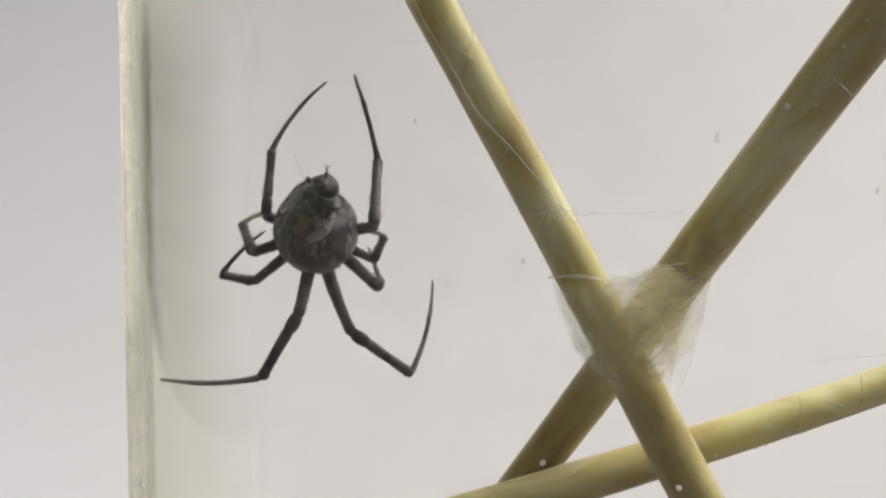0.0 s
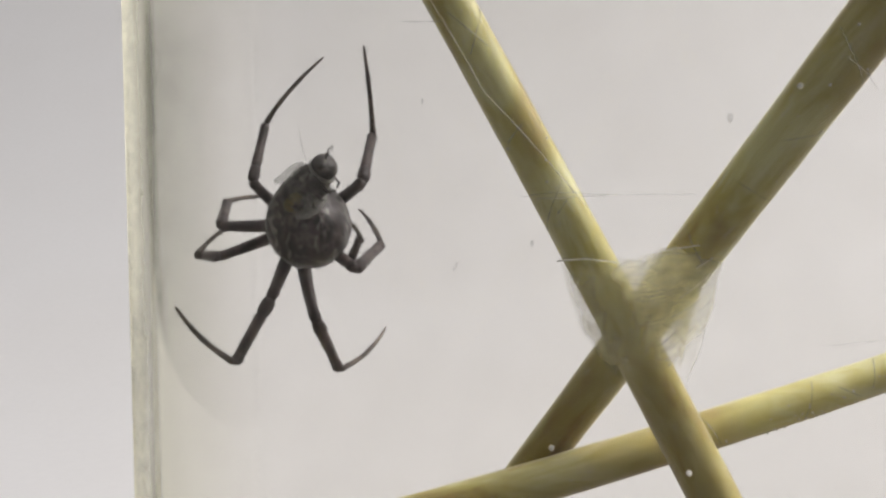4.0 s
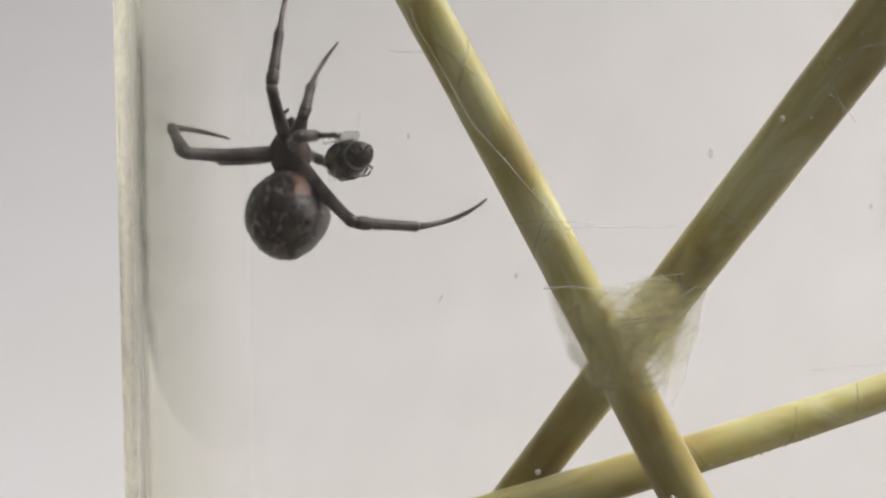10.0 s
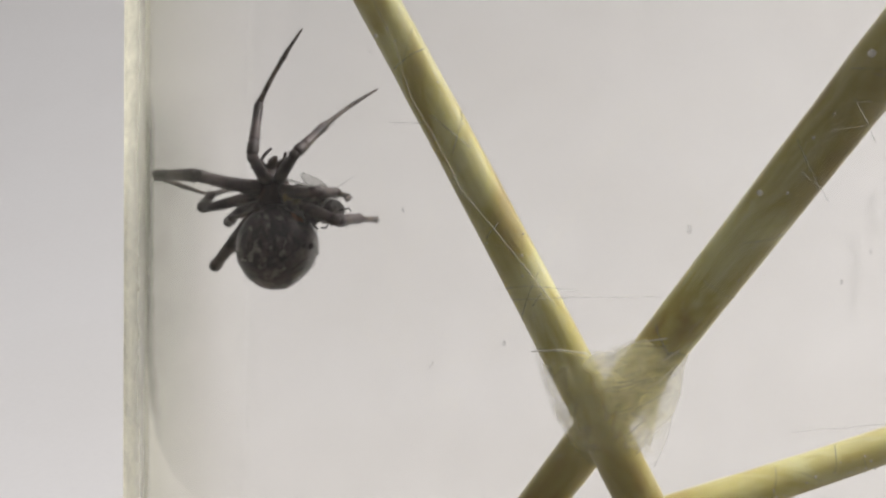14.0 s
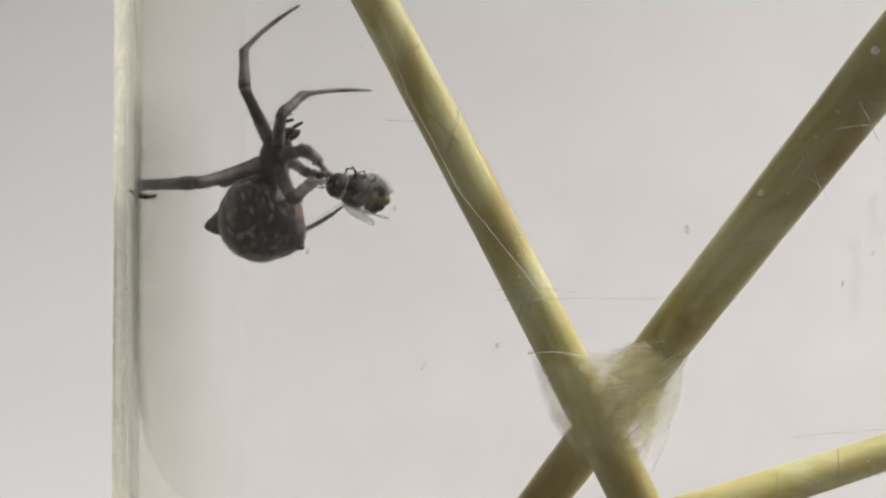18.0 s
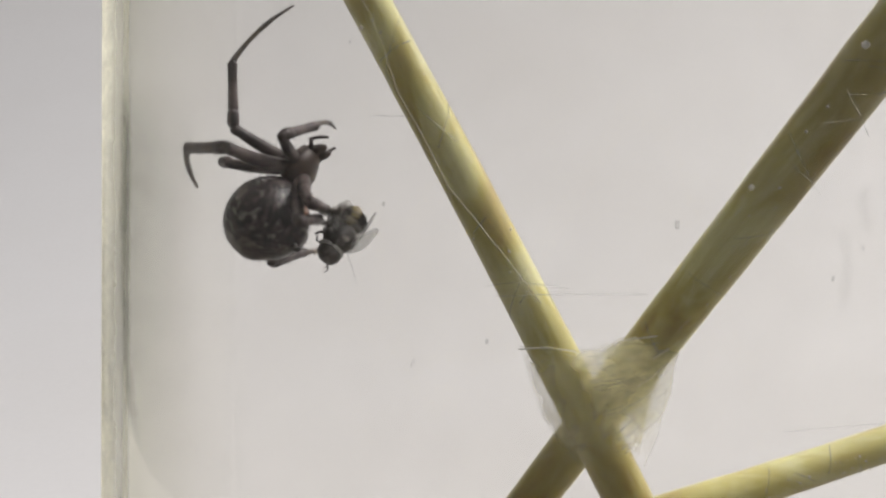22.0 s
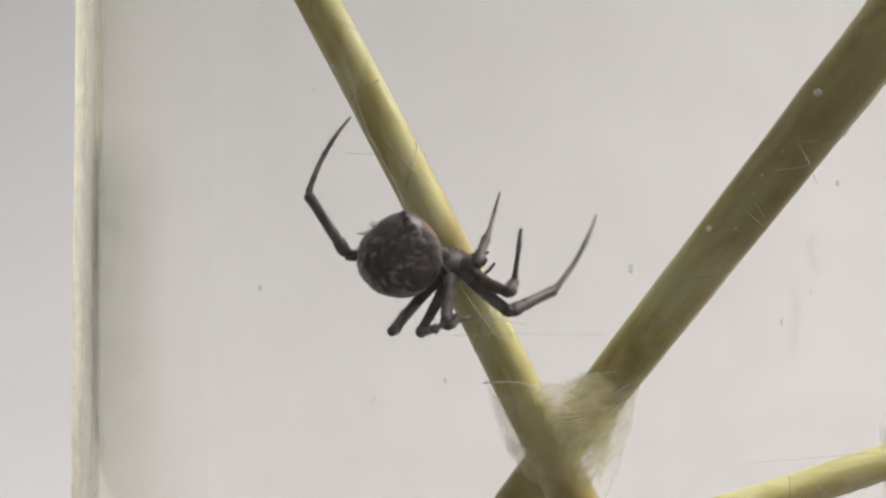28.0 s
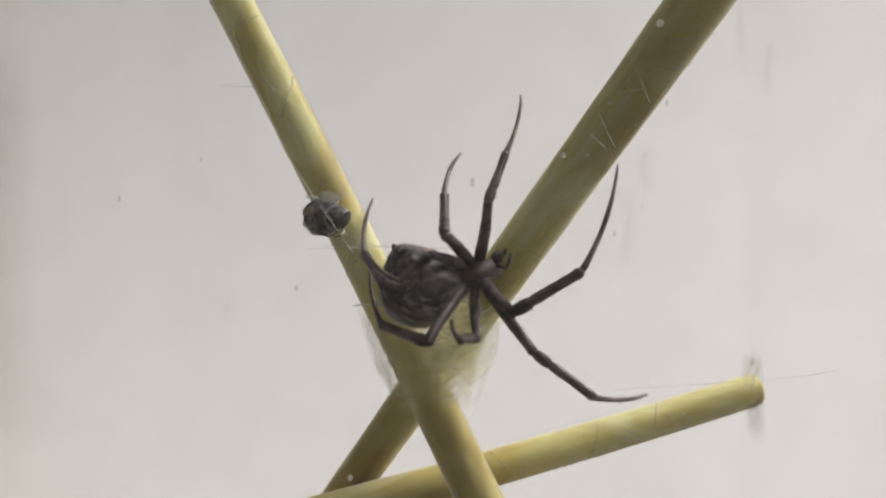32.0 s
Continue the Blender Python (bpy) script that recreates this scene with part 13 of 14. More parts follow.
    walk(leg, [
        (0, pose(-4.2e-05, 0.000337, 0.000367, 56.9, 30.1, -139.8)),
        (0.5, pose(-6.8e-05, 0.000471, 0.000219, 39.4, 28.7, -140.5)),
        (1, pose(-9.4e-05, 0.000605, 7.1e-05, 46.1, 34.4, -133.3)),
        (1.5, pose(-0.000115, 0.000682, 9.1e-05, 54.1, 37.4, -129.3)),
        (2, pose(-0.000136, 0.000759, 0.000111, 47.2, 38.0, -128.7)),
        (2.25, pose(-0.000125, 0.000686, 0.000131, 50.8, 38.8, -127.1)),
        (2.5, pose(-0.000113, 0.000613, 0.000152, 54.5, 39.6, -125.3)),
        (3, pose(-8.9e-05, 0.000467, 0.000194, 53.0, 31.8, -137.6)),
        (3.5, pose(-9.1e-05, 0.000403, 0.000248, 62.6, 40.4, -126.3)),
        (4.25, pose(-9.5e-05, 0.000308, 0.00033, 52.5, 42.7, -130.2)),
        (5.5, pose(-0.0001, 0.000148, 0.000467, 34.4, 45.5, -137.9)),
        (5.75, pose(-0.000523, -0.000235, 0.000266, 53.8, 33.7, -79.7)),
        (6, pose(-0.000946, -0.000618, 6.6e-05, 61.1, 11.3, -36.7)),
        (6.25, pose(-0.000943, -0.000568, 4.7e-05, 58.1, 17.6, -45.8)),
        (6.5, pose(-0.000939, -0.000517, 2.8e-05, 54.5, 23.3, -55.5)),
        (6.75, pose(-0.000881, -0.000435, 3.2e-05, 50.8, 24.7, -56.1)),
        (7, pose(-0.000823, -0.000352, 3.6e-05, 47.1, 26.2, -56.5)),
        (7.25, pose(-0.000553, -0.000301, 0.000182, 56.4, 64.1, -60.5)),
        (7.5, pose(-0.000283, -0.00025, 0.000327, -141.8, 74.1, 95.2)),
        (7.75, pose(-0.000148, -0.000236, 0.000374, -152.2, 73.9, 96.2)),
        (8, pose(-1.3e-05, -0.000222, 0.000421, -144.1, 79.7, 113.7)),
        (8.25, pose(-0.000181, -0.000256, 0.000316, -4.4, 68.0, -132.0)),
        (8.5, pose(-0.00035, -0.000289, 0.000211, 14.8, 36.5, -134.7)),
        (8.75, pose(-0.000323, -0.000318, 0.000208, 10.1, 37.2, -133.9)),
        (9, pose(-0.000296, -0.000347, 0.000205, 5.5, 38.6, -133.0)),
        (9.25, pose(-0.000344, -0.000311, 0.000175, 12.0, 44.0, -132.4)),
        (9.5, pose(-0.000392, -0.000274, 0.000145, 18.8, 50.2, -130.4)),
        (9.75, pose(-0.00042, -0.000188, 0.000169, 21.7, 34.4, -135.6)),
        (10, pose(-0.000449, -0.000101, 0.000194, 20.2, 17.8, -140.4)),
        (10.25, pose(-0.000426, -0.000179, 0.00017, 21.0, 33.6, -134.9)),
        (10.5, pose(-0.000403, -0.000258, 0.000147, 21.5, 48.7, -128.6)),
        (10.75, pose(-0.000385, -0.000233, 0.000206, 20.6, 44.6, -132.4)),
        (11, pose(-0.000368, -0.000208, 0.000266, 20.6, 41.0, -135.7)),
        (11.5, pose(-0.0004, -0.000187, 0.000235, 25.9, 39.3, -136.7)),
        (12, pose(-0.000409, -0.000177, 0.000226, 27.5, 43.3, -133.9)),
        (12.5, pose(-0.000326, -0.000182, 0.000311, 18.1, 17.5, -145.5)),
        (13, pose(-0.000243, -0.000186, 0.000395, 10.3, 5.2, -148.0)),
        (13.25, pose(-0.000298, -0.000172, 0.000357, 14.8, 14.4, -145.9)),
        (13.5, pose(-0.000353, -0.000157, 0.000318, 20.1, 23.3, -142.9)),
        (13.67, pose(-0.000345, -0.000151, 0.000329, 17.7, 24.2, -142.5)),
        (13.83, pose(-0.000337, -0.000145, 0.000339, 15.6, 25.1, -142.2)),
        (14, pose(-0.000329, -0.000139, 0.00035, 13.4, 26.0, -141.9)),
        (14.5, pose(-0.000321, -6.5e-05, 0.000213, 26.0, 18.0, -154.7)),
        (14.83, pose(-0.000316, -1.6e-05, 0.000123, 35.4, 18.7, -161.3)),
        (15.67, pose(-0.000304, 0.000109, -0.000107, 62.1, 27.4, -173.5)),
        (16.5, pose(-0.000291, 0.000233, -0.000334, 91.3, 41.4, -174.7)),
        (16.62, pose(-0.000341, 0.000177, -0.000243, 85.8, 43.7, -160.5)),
        (16.75, pose(-0.000395, 0.000117, -0.000145, 81.0, 47.6, -140.3)),
        (16.88, pose(-0.000448, 5.7e-05, -4.7e-05, 79.3, 52.4, -117.8)),
        (17, pose(-0.000498, 2e-06, 4.3e-05, 81.0, 56.6, -97.9)),
        (17.5, pose(-0.000467, -3.9e-05, 0.000136, 63.2, 54.8, -111.1)),
        (18, pose(-0.000437, -8.1e-05, 0.000228, 39.9, 39.6, -140.2)),
        (18.25, pose(-0.000462, -5.7e-05, 0.000168, 51.0, 51.3, -123.5)),
        (18.5, pose(-0.000487, -3.3e-05, 0.000108, 71.1, 59.6, -97.8)),
        (18.75, pose(-0.000474, 2.1e-05, 0.000144, 65.9, 57.4, -108.1)),
        (19, pose(-0.000461, 7.4e-05, 0.000179, 61.2, 54.8, -117.2)),
        (19.5, pose(-0.000302, -5.1e-05, 0.000257, 41.0, 40.1, -140.5)),
        (20, pose(-0.000143, -0.000176, 0.000336, 27.1, 39.2, -139.3)),
        (20.5, pose(-0.000311, -0.000117, 0.00023, 50.2, 53.0, -122.1)),
        (21, pose(-0.00048, -5.8e-05, 0.000125, 54.8, 50.4, -125.6)),
        (21.25, pose(-0.000477, -5.9e-05, 0.000135, 54.6, 51.5, -123.0)),
        (21.5, pose(-0.000475, -6e-05, 0.000144, 54.5, 52.7, -120.2)),
        (21.75, pose(-0.000462, 8e-05, 6.5e-05, 66.7, 48.4, -130.6)),
        (22, pose(-0.000449, 0.000219, -1.4e-05, 72.2, 43.4, -147.3)),
        (22.165, pose(-0.000433, 0.000176, 4.7e-05, 65.6, 40.0, -155.0)),
        (22.33, pose(-0.000417, 0.000133, 0.000108, 60.2, 36.0, -161.9)),
        (22.5, pose(-0.000401, 8.9e-05, 0.00017, 56.0, 31.4, -168.1)),
        (22.67, pose(-0.000384, 4.5e-05, 0.000232, 42.7, 30.4, -167.3)),
        (23, pose(-0.000352, -4.1e-05, 0.000354, 16.2, 27.1, -166.7)),
        (23.25, pose(-0.000407, -4.6e-05, 0.00027, 24.5, 38.8, -161.5)),
        (23.5, pose(-0.000462, -5.1e-05, 0.000186, 35.6, 49.8, -152.6)),
        (23.75, pose(-0.000305, -4.3e-05, 0.000208, 31.2, 45.5, -156.8)),
        (24, pose(-0.000148, -3.5e-05, 0.00023, 27.6, 42.0, -159.6)),
        (24.25, pose(-0.000313, 3.2e-05, 0.000169, 40.4, 54.5, -147.0)),
        (24.5, pose(-0.000478, 9.9e-05, 0.000108, 63.4, 63.9, -123.8)),
        (24.75, pose(-0.000438, 0.000198, 8.2e-05, 88.9, 65.8, -104.9)),
        (25, pose(-0.000398, 0.000298, 5.7e-05, 114.4, 64.3, -89.5)),
        (25.25, pose(-0.000341, 0.000349, 7.4e-05, 110.4, 64.9, -100.7)),
        (25.5, pose(-0.000285, 0.0004, 9.1e-05, 105.8, 65.3, -112.6)),
        (26.5, pose(-0.000273, 0.000256, 0.000251, 90.1, 46.6, -126.9)),
        (27.5, pose(-0.000261, 0.000111, 0.000412, 90.1, 27.2, -127.2)),
        (27.75, pose(-0.000132, 0.000194, 0.000414, 91.6, 27.4, -139.7)),
        (28, pose(-2e-06, 0.000277, 0.000416, 94.8, 28.1, -151.0)),
        (28.25, pose(-0.000103, 0.000177, 0.000433, 97.7, 26.9, -138.9)),
        (28.5, pose(-0.000205, 7.7e-05, 0.000449, 99.4, 25.3, -127.1)),
        (28.75, pose(-0.000237, 5.9e-05, 0.000435, 92.1, 26.3, -143.1)),
        (29, pose(-0.000268, 4e-05, 0.00042, 79.1, 25.0, -154.5)),
        (29.5, pose(-0.000296, 2.7e-05, 0.000402, 71.7, 25.8, -151.2)),
        (29.75, pose(-0.0003, 3e-06, 0.000399, 70.3, 27.2, -146.7)),
        (30, pose(-0.000304, -2.1e-05, 0.000396, 68.5, 28.5, -142.6)),
        (30.25, pose(-0.000305, -0, 0.000395, 65.3, 26.9, -147.1)),
        (30.5, pose(-0.000307, 2.1e-05, 0.000394, 62.4, 25.1, -151.3)),
        (30.75, pose(-8.8e-05, -1.1e-05, 0.00013, 62.9, 21.7, -158.2)),
        (31, pose(0.000132, -4.2e-05, -0.000134, 63.7, 18.6, -164.6)),
        (31.25, pose(-9.4e-05, 2.2e-05, 0.00012, 61.7, 20.3, -161.1)),
        (31.5, pose(-0.000319, 8.5e-05, 0.000375, 60.4, 22.4, -157.1)),
        (31.75, pose(-0.000349, 4.8e-05, 0.000351, 65.4, 25.6, -150.2)),
        (32, pose(-0.000378, 1e-05, 0.000326, 70.9, 28.3, -142.8)),
    ])
    walk(tib, [
        (0, pose(0, 0, 0.006393, -169.5, -46.4, 165.6)),
        (0.5, pose(0, -0, 0.006491, 179.1, -55.4, 173.2)),
        (1, pose(0, 0, 0.006393, 173.9, -43.3, -179.5)),
        (1.5, pose(-0, 0, 0.006491, 178.4, -38.0, -179.1)),
        (2, pose(0, 0, 0.006393, 170.9, -39.4, -178.0)),
        (2.25, pose(-0, -0, 0.006491, 173.9, -36.7, -179.4)),
        (2.5, pose(-0, -0, 0.006491, 176.5, -34.7, 179.6)),
        (3, pose(0, 0, 0.006393, -142.9, -39.1, 176.2)),
        (3.5, pose(-0, -0, 0.006491, -142.4, -41.3, 175.6)),
        (4.25, pose(-0, -0, 0.006491, -157.8, -40.0, 179.0)),
        (5.5, pose(0, 0, 0.006393, 178.3, -39.9, -177.7)),
        (5.75, pose(-0, 0, 0.006491, 141.4, -43.9, -152.1)),
        (6, pose(0, 0, 0.006393, 108.4, -35.7, -129.5)),
        (6.25, pose(-0, -0, 0.006491, 116.0, -45.3, -135.8)),
        (6.5, pose(0, 0, 0.006393, 122.7, -55.1, -142.9)),
        (6.75, pose(-0, -0, 0.006491, 111.6, -52.9, -129.1)),
        (7, pose(0, 0, 0.006393, 97.8, -49.8, -112.5)),
        (7.25, pose(-0, -0, 0.006491, 137.8, -38.5, -122.4)),
        (7.5, pose(0, 0, 0.006393, 160.1, -29.8, -119.2)),
        (7.75, pose(-0, -0, 0.006491, 160.9, -23.8, -114.5)),
        (8, pose(0, 0, 0.006393, 156.3, -22.6, -108.1)),
        (8.25, pose(0, 0, 0.006491, 141.9, -42.7, -93.4)),
        (8.5, pose(0, 0, 0.006393, 47.1, -47.8, -11.8)),
        (8.75, pose(0, -0, 0.006491, 50.9, -41.5, -4.8)),
        (9, pose(0, 0, 0.006393, 55.2, -35.3, 2.8)),
        (9.25, pose(0, -0, 0.006491, 50.7, -51.3, -9.3)),
        (9.5, pose(0, 0, 0.006393, 53.4, -66.9, -24.4)),
        (9.75, pose(0, -0, 0.006491, 21.9, -51.7, -7.9)),
        (10, pose(0, 0, 0.006393, 6.8, -28.5, -3.6)),
        (10.25, pose(0, 0, 0.006491, 10.9, -47.0, -6.8)),
        (10.5, pose(0, 0, 0.006393, 18.0, -60.5, -12.1)),
        (10.75, pose(0, -0, 0.006491, 25.7, -62.7, -11.9)),
        (11, pose(0, 0, 0.006393, 31.4, -62.6, -9.6)),
        (11.5, pose(0, 0, 0.006393, 18.0, -60.2, 2.6)),
        (12, pose(0, 0, 0.006393, 20.9, -64.0, 3.2)),
        (12.5, pose(-0, 0, 0.006491, 28.6, -30.2, 5.8)),
        (13, pose(0, 0, 0.006393, 42.9, -5.3, 8.2)),
        (13.25, pose(-0, 0, 0.006491, 48.9, -18.1, 6.1)),
        (13.5, pose(0, 0, 0.006393, 53.1, -30.1, 3.4)),
        (13.67, pose(0, 0, 0.006491, 46.2, -37.5, -9.8)),
        (13.83, pose(0, 0, 0.006491, 42.9, -47.1, -25.1)),
        (14, pose(0, 0, 0.006393, 45.7, -56.8, -43.8)),
        (14.5, pose(0, -0, 0.006491, 34.6, -38.8, -57.2)),
        (14.83, pose(-0, -0, 0.006491, 38.3, -28.1, -66.2)),
        (15.67, pose(-0, 0, 0.006491, 31.1, -9.0, -92.6)),
        (16.5, pose(0, -0, 0.00659, 26.2, -7.0, -127.2)),
        (16.62, pose(0, -0, 0.006491, 14.3, 24.3, -120.3)),
        (16.75, pose(0, -0, 0.006491, -43.2, 81.7, -150.5)),
        (16.88, pose(0, -0, 0.006491, -165.9, 63.6, 109.4)),
        (17, pose(0, 0, 0.006393, -179.9, 55.8, 116.3)),
        (17.5, pose(0, -0, 0.006491, -137.4, 43.5, 126.1)),
        (18, pose(0, 0, 0.006393, -144.4, 48.9, 152.0)),
        (18.25, pose(0, 0, 0.006491, -157.5, 59.4, 132.0)),
        (18.5, pose(0, 0, 0.006393, 178.8, 75.7, 99.1)),
        (18.75, pose(-0, -0, 0.006491, -163.0, 72.5, 120.0)),
        (19, pose(0, 0, 0.006393, -147.3, 70.4, 138.0)),
        (19.5, pose(0, -0, 0.006491, -122.4, 72.4, 171.9)),
        (20, pose(0, 0, 0.006393, -86.4, 69.8, -138.0)),
        (20.5, pose(0, -0, 0.006491, -79.4, 73.0, -148.3)),
        (21, pose(0, 0, 0.006393, -57.9, 74.1, -131.7)),
        (21.25, pose(0, -0, 0.006491, -108.9, 78.4, -178.1)),
        (21.5, pose(0, 0, 0.006393, -149.4, 75.1, 146.2)),
        (21.75, pose(0, 0, 0.006491, -106.4, 70.2, 148.2)),
        (22, pose(0, 0, 0.006393, -64.9, 66.0, 146.6)),
        (22.165, pose(0, -0, 0.006491, -33.9, 55.2, 175.2)),
        (22.33, pose(0, -0, 0.006491, -17.3, 36.7, -170.4)),
        (22.5, pose(-0, -0, 0.006491, -8.6, 16.2, -163.8)),
        (22.67, pose(0, -0, 0.006491, -34.4, 12.1, -160.9)),
        (23, pose(0, 0, 0.006393, -76.8, 4.7, -146.3)),
        (23.25, pose(0, 0, 0.006491, -67.4, 9.7, -140.5)),
        (23.5, pose(0, 0, 0.006393, -55.2, 12.7, -132.1)),
        (23.75, pose(-0, 0, 0.006491, -45.8, 17.3, -142.6)),
        (24, pose(0, 0, 0.006393, -36.3, 24.4, -153.2)),
        (24.25, pose(-0, -0, 0.006491, -29.5, 36.2, -147.5)),
        (24.5, pose(0, 0, 0.006393, -14.8, 42.0, -135.9)),
        (24.75, pose(0, 0, 0.006491, 8.8, 54.4, -121.9)),
        (25, pose(0, 0, 0.006393, 37.2, 54.3, -103.3)),
        (25.25, pose(-0, -0, 0.006491, 49.4, 60.7, -89.2)),
        (25.5, pose(0, 0, 0.006393, 59.0, 63.9, -75.4)),
        (26.5, pose(-0, -0, 0.006491, 138.4, 78.0, -25.3)),
        (27.5, pose(0, 0, 0.006393, -142.7, 67.3, 28.7)),
        (27.75, pose(-0, 0, 0.006491, -170.4, 48.0, -5.2)),
        (28, pose(0, 0, 0.006393, -175.8, 26.8, -20.0)),
        (28.25, pose(-0, -0, 0.006491, -149.1, 31.0, -9.8)),
        (28.5, pose(0, 0, 0.006393, -117.8, 33.8, 6.2)),
        (28.75, pose(-0, -0, 0.006491, -129.1, 26.6, -29.2)),
        (29, pose(0, 0, 0.006393, -136.1, 17.2, -57.6)),
        (29.5, pose(0, 0, 0.006393, -121.4, 21.3, -57.4)),
        (29.75, pose(-0, -0, 0.006491, -120.2, 21.8, -55.4)),
        (30, pose(0, 0, 0.006393, -116.6, 22.7, -52.3)),
        (30.25, pose(-0, 0, 0.006491, -114.8, 26.0, -54.0)),
        (30.5, pose(0, 0, 0.006393, -110.2, 29.9, -54.3)),
        (30.75, pose(-0, -0, 0.006491, -111.3, 30.4, -59.9)),
        (31, pose(0, 0, 0.006393, -109.5, 31.5, -63.8)),
        (31.25, pose(-0, 0, 0.006491, -108.6, 30.8, -68.2)),
        (31.5, pose(0, 0, 0.006393, -104.5, 30.6, -71.0)),
        (31.75, pose(-0, 0, 0.006491, -108.4, 25.4, -71.0)),
        (32, pose(0, 0, 0.006393, -109.6, 20.4, -69.9)),
    ])
    walk(met, [
        (0, pose(-0.00342, 0, 0.003234, -160.2, -16.6, 155.6)),
        (0.5, pose(-0.003854, 0.000538, 0.003806, -172.2, -11.0, 166.2)),
        (1, pose(-0.003179, 0.000468, 0.003024, 177.6, -18.4, 174.8)),
        (1.5, pose(-0.002912, 8.4e-05, 0.002767, 175.7, -14.9, 177.5)),
        (2, pose(-0.002944, 0.000632, 0.002843, 171.1, -12.7, -179.8)),
        (2.25, pose(-0.002812, 0.000475, 0.00272, -152.3, 1.2, -165.1)),
        (2.5, pose(-0.002687, 0.000311, 0.002613, -111.0, -3.3, -151.9)),
        (3, pose(-0.002525, -0.002644, 0.003511, -177.4, -20.5, -136.5)),
        (3.5, pose(-0.002687, -0.002688, 0.003679, -165.3, -10.1, -142.6)),
        (4.25, pose(-0.002844, -0.001732, 0.003135, -175.0, -12.4, -154.6)),
        (5.5, pose(-0.00299, 2.2e-05, 0.002824, 176.0, -28.2, -174.3)),
        (5.75, pose(-0.003645, 0.001403, 0.003827, 151.3, -37.7, -167.3)),
        (6, pose(-0.003955, 0.002148, 0.005201, 129.9, -40.0, -159.9)),
        (6.25, pose(-0.004021, 0.002017, 0.005035, 153.1, -36.7, -179.3)),
        (6.5, pose(-0.004008, 0.001881, 0.004955, 167.5, -27.2, 164.4)),
        (6.75, pose(-0.004287, 0.001696, 0.005443, 176.9, -42.7, 160.2)),
        (7, pose(-0.004445, 0.001324, 0.005986, -164.2, -55.0, 149.6)),
        (7.25, pose(-0.003852, -0.000138, 0.003752, -179.8, -37.4, -175.6)),
        (7.5, pose(-0.002448, -0.001126, 0.002597, 178.1, -15.6, -152.2)),
        (7.75, pose(-0.002156, -0.001001, 0.002404, -178.9, -15.6, -158.4)),
        (8, pose(-0.002283, -0.000976, 0.002455, -175.7, -15.7, -164.7)),
        (8.25, pose(-0.003065, -0.002344, 0.003759, -147.4, -57.6, 178.9)),
        (8.5, pose(-0.002991, -0.002863, 0.008522, -37.1, -61.2, 74.9)),
        (8.75, pose(-0.002276, -0.00349, 0.008725, 42.1, -61.2, -15.7)),
        (9, pose(-0.001348, -0.003893, 0.008561, 66.8, -28.1, -49.6)),
        (9.25, pose(-0.002898, -0.003233, 0.008362, 71.8, -27.9, -51.8)),
        (9.5, pose(-0.003868, -0.00235, 0.007483, 75.0, -26.2, -49.2)),
        (9.75, pose(-0.003654, -0.001274, 0.009208, 54.8, -37.9, -52.8)),
        (10, pose(-0.002237, -0.000407, 0.010456, 24.6, -42.6, -42.0)),
        (10.25, pose(-0.00348, -0.000484, 0.009655, 8.3, -60.8, -6.8)),
        (10.5, pose(-0.004071, -0.000599, 0.008572, -44.9, -65.9, 59.9)),
        (10.75, pose(-0.004126, -0.001225, 0.008447, -60.1, -71.4, 83.2)),
        (11, pose(-0.003883, -0.001804, 0.008222, -81.7, -73.6, 113.4)),
        (11.5, pose(-0.003773, -0.00161, 0.008596, -51.7, -70.8, 81.5)),
        (12, pose(-0.003809, -0.001875, 0.008303, -70.2, -43.7, 113.2)),
        (12.5, pose(-0.00185, -0.002461, 0.01008, -1.7, -61.0, 49.2)),
        (13, pose(0.00014, -0.003183, 0.009788, 57.1, -47.7, -20.8)),
        (13.25, pose(-0.00058, -0.003645, 0.009446, 116.7, -70.8, -53.3)),
        (13.5, pose(-0.001176, -0.003801, 0.008811, -158.6, -55.9, -117.9)),
        (13.67, pose(-0.002544, -0.003024, 0.009087, -157.2, -63.9, -139.0)),
        (13.83, pose(-0.003662, -0.001838, 0.008851, -136.1, -77.0, 173.6)),
        (14, pose(-0.004269, -0.000521, 0.008176, -84.0, -75.7, 96.8)),
        (14.5, pose(-0.003576, 0.000598, 0.009525, 39.0, -67.4, -5.4)),
        (14.83, pose(-0.003384, 0.000418, 0.009767, 43.3, -47.9, -14.4)),
        (15.67, pose(-0.002414, 0.000743, 0.010488, 28.0, -18.6, -49.1)),
        (16.5, pose(-0.001318, 0.001634, 0.010709, 37.3, -24.1, -104.1)),
        (16.62, pose(-0.001961, -0.001041, 0.010665, 66.0, -13.5, -99.9)),
        (16.75, pose(-0.001375, -0.004496, 0.006988, 82.2, -6.0, -97.0)),
        (16.88, pose(0.000272, -0.004258, 0.004454, 120.7, -6.2, -66.1)),
        (17, pose(0.001696, -0.003455, 0.003774, 152.9, -7.9, -56.5)),
        (17.5, pose(-0.001179, -0.00382, 0.003967, 130.3, -7.0, -35.6)),
        (18, pose(0.001249, -0.003731, 0.003905, 126.9, 8.4, -27.6)),
        (18.25, pose(0.001172, -0.004004, 0.004267, 142.1, -21.6, -43.1)),
        (18.5, pose(0.000812, -0.004438, 0.005246, 175.0, -38.0, -75.6)),
        (18.75, pose(0.00096, -0.004426, 0.005135, 179.4, -28.8, -77.6)),
        (19, pose(0.001058, -0.00434, 0.005081, -176.1, -21.1, -78.7)),
        (19.5, pose(0.001828, -0.004292, 0.005724, 172.6, -26.2, -59.5)),
        (20, pose(0.002907, -0.003635, 0.006493, 153.0, -32.2, -36.7)),
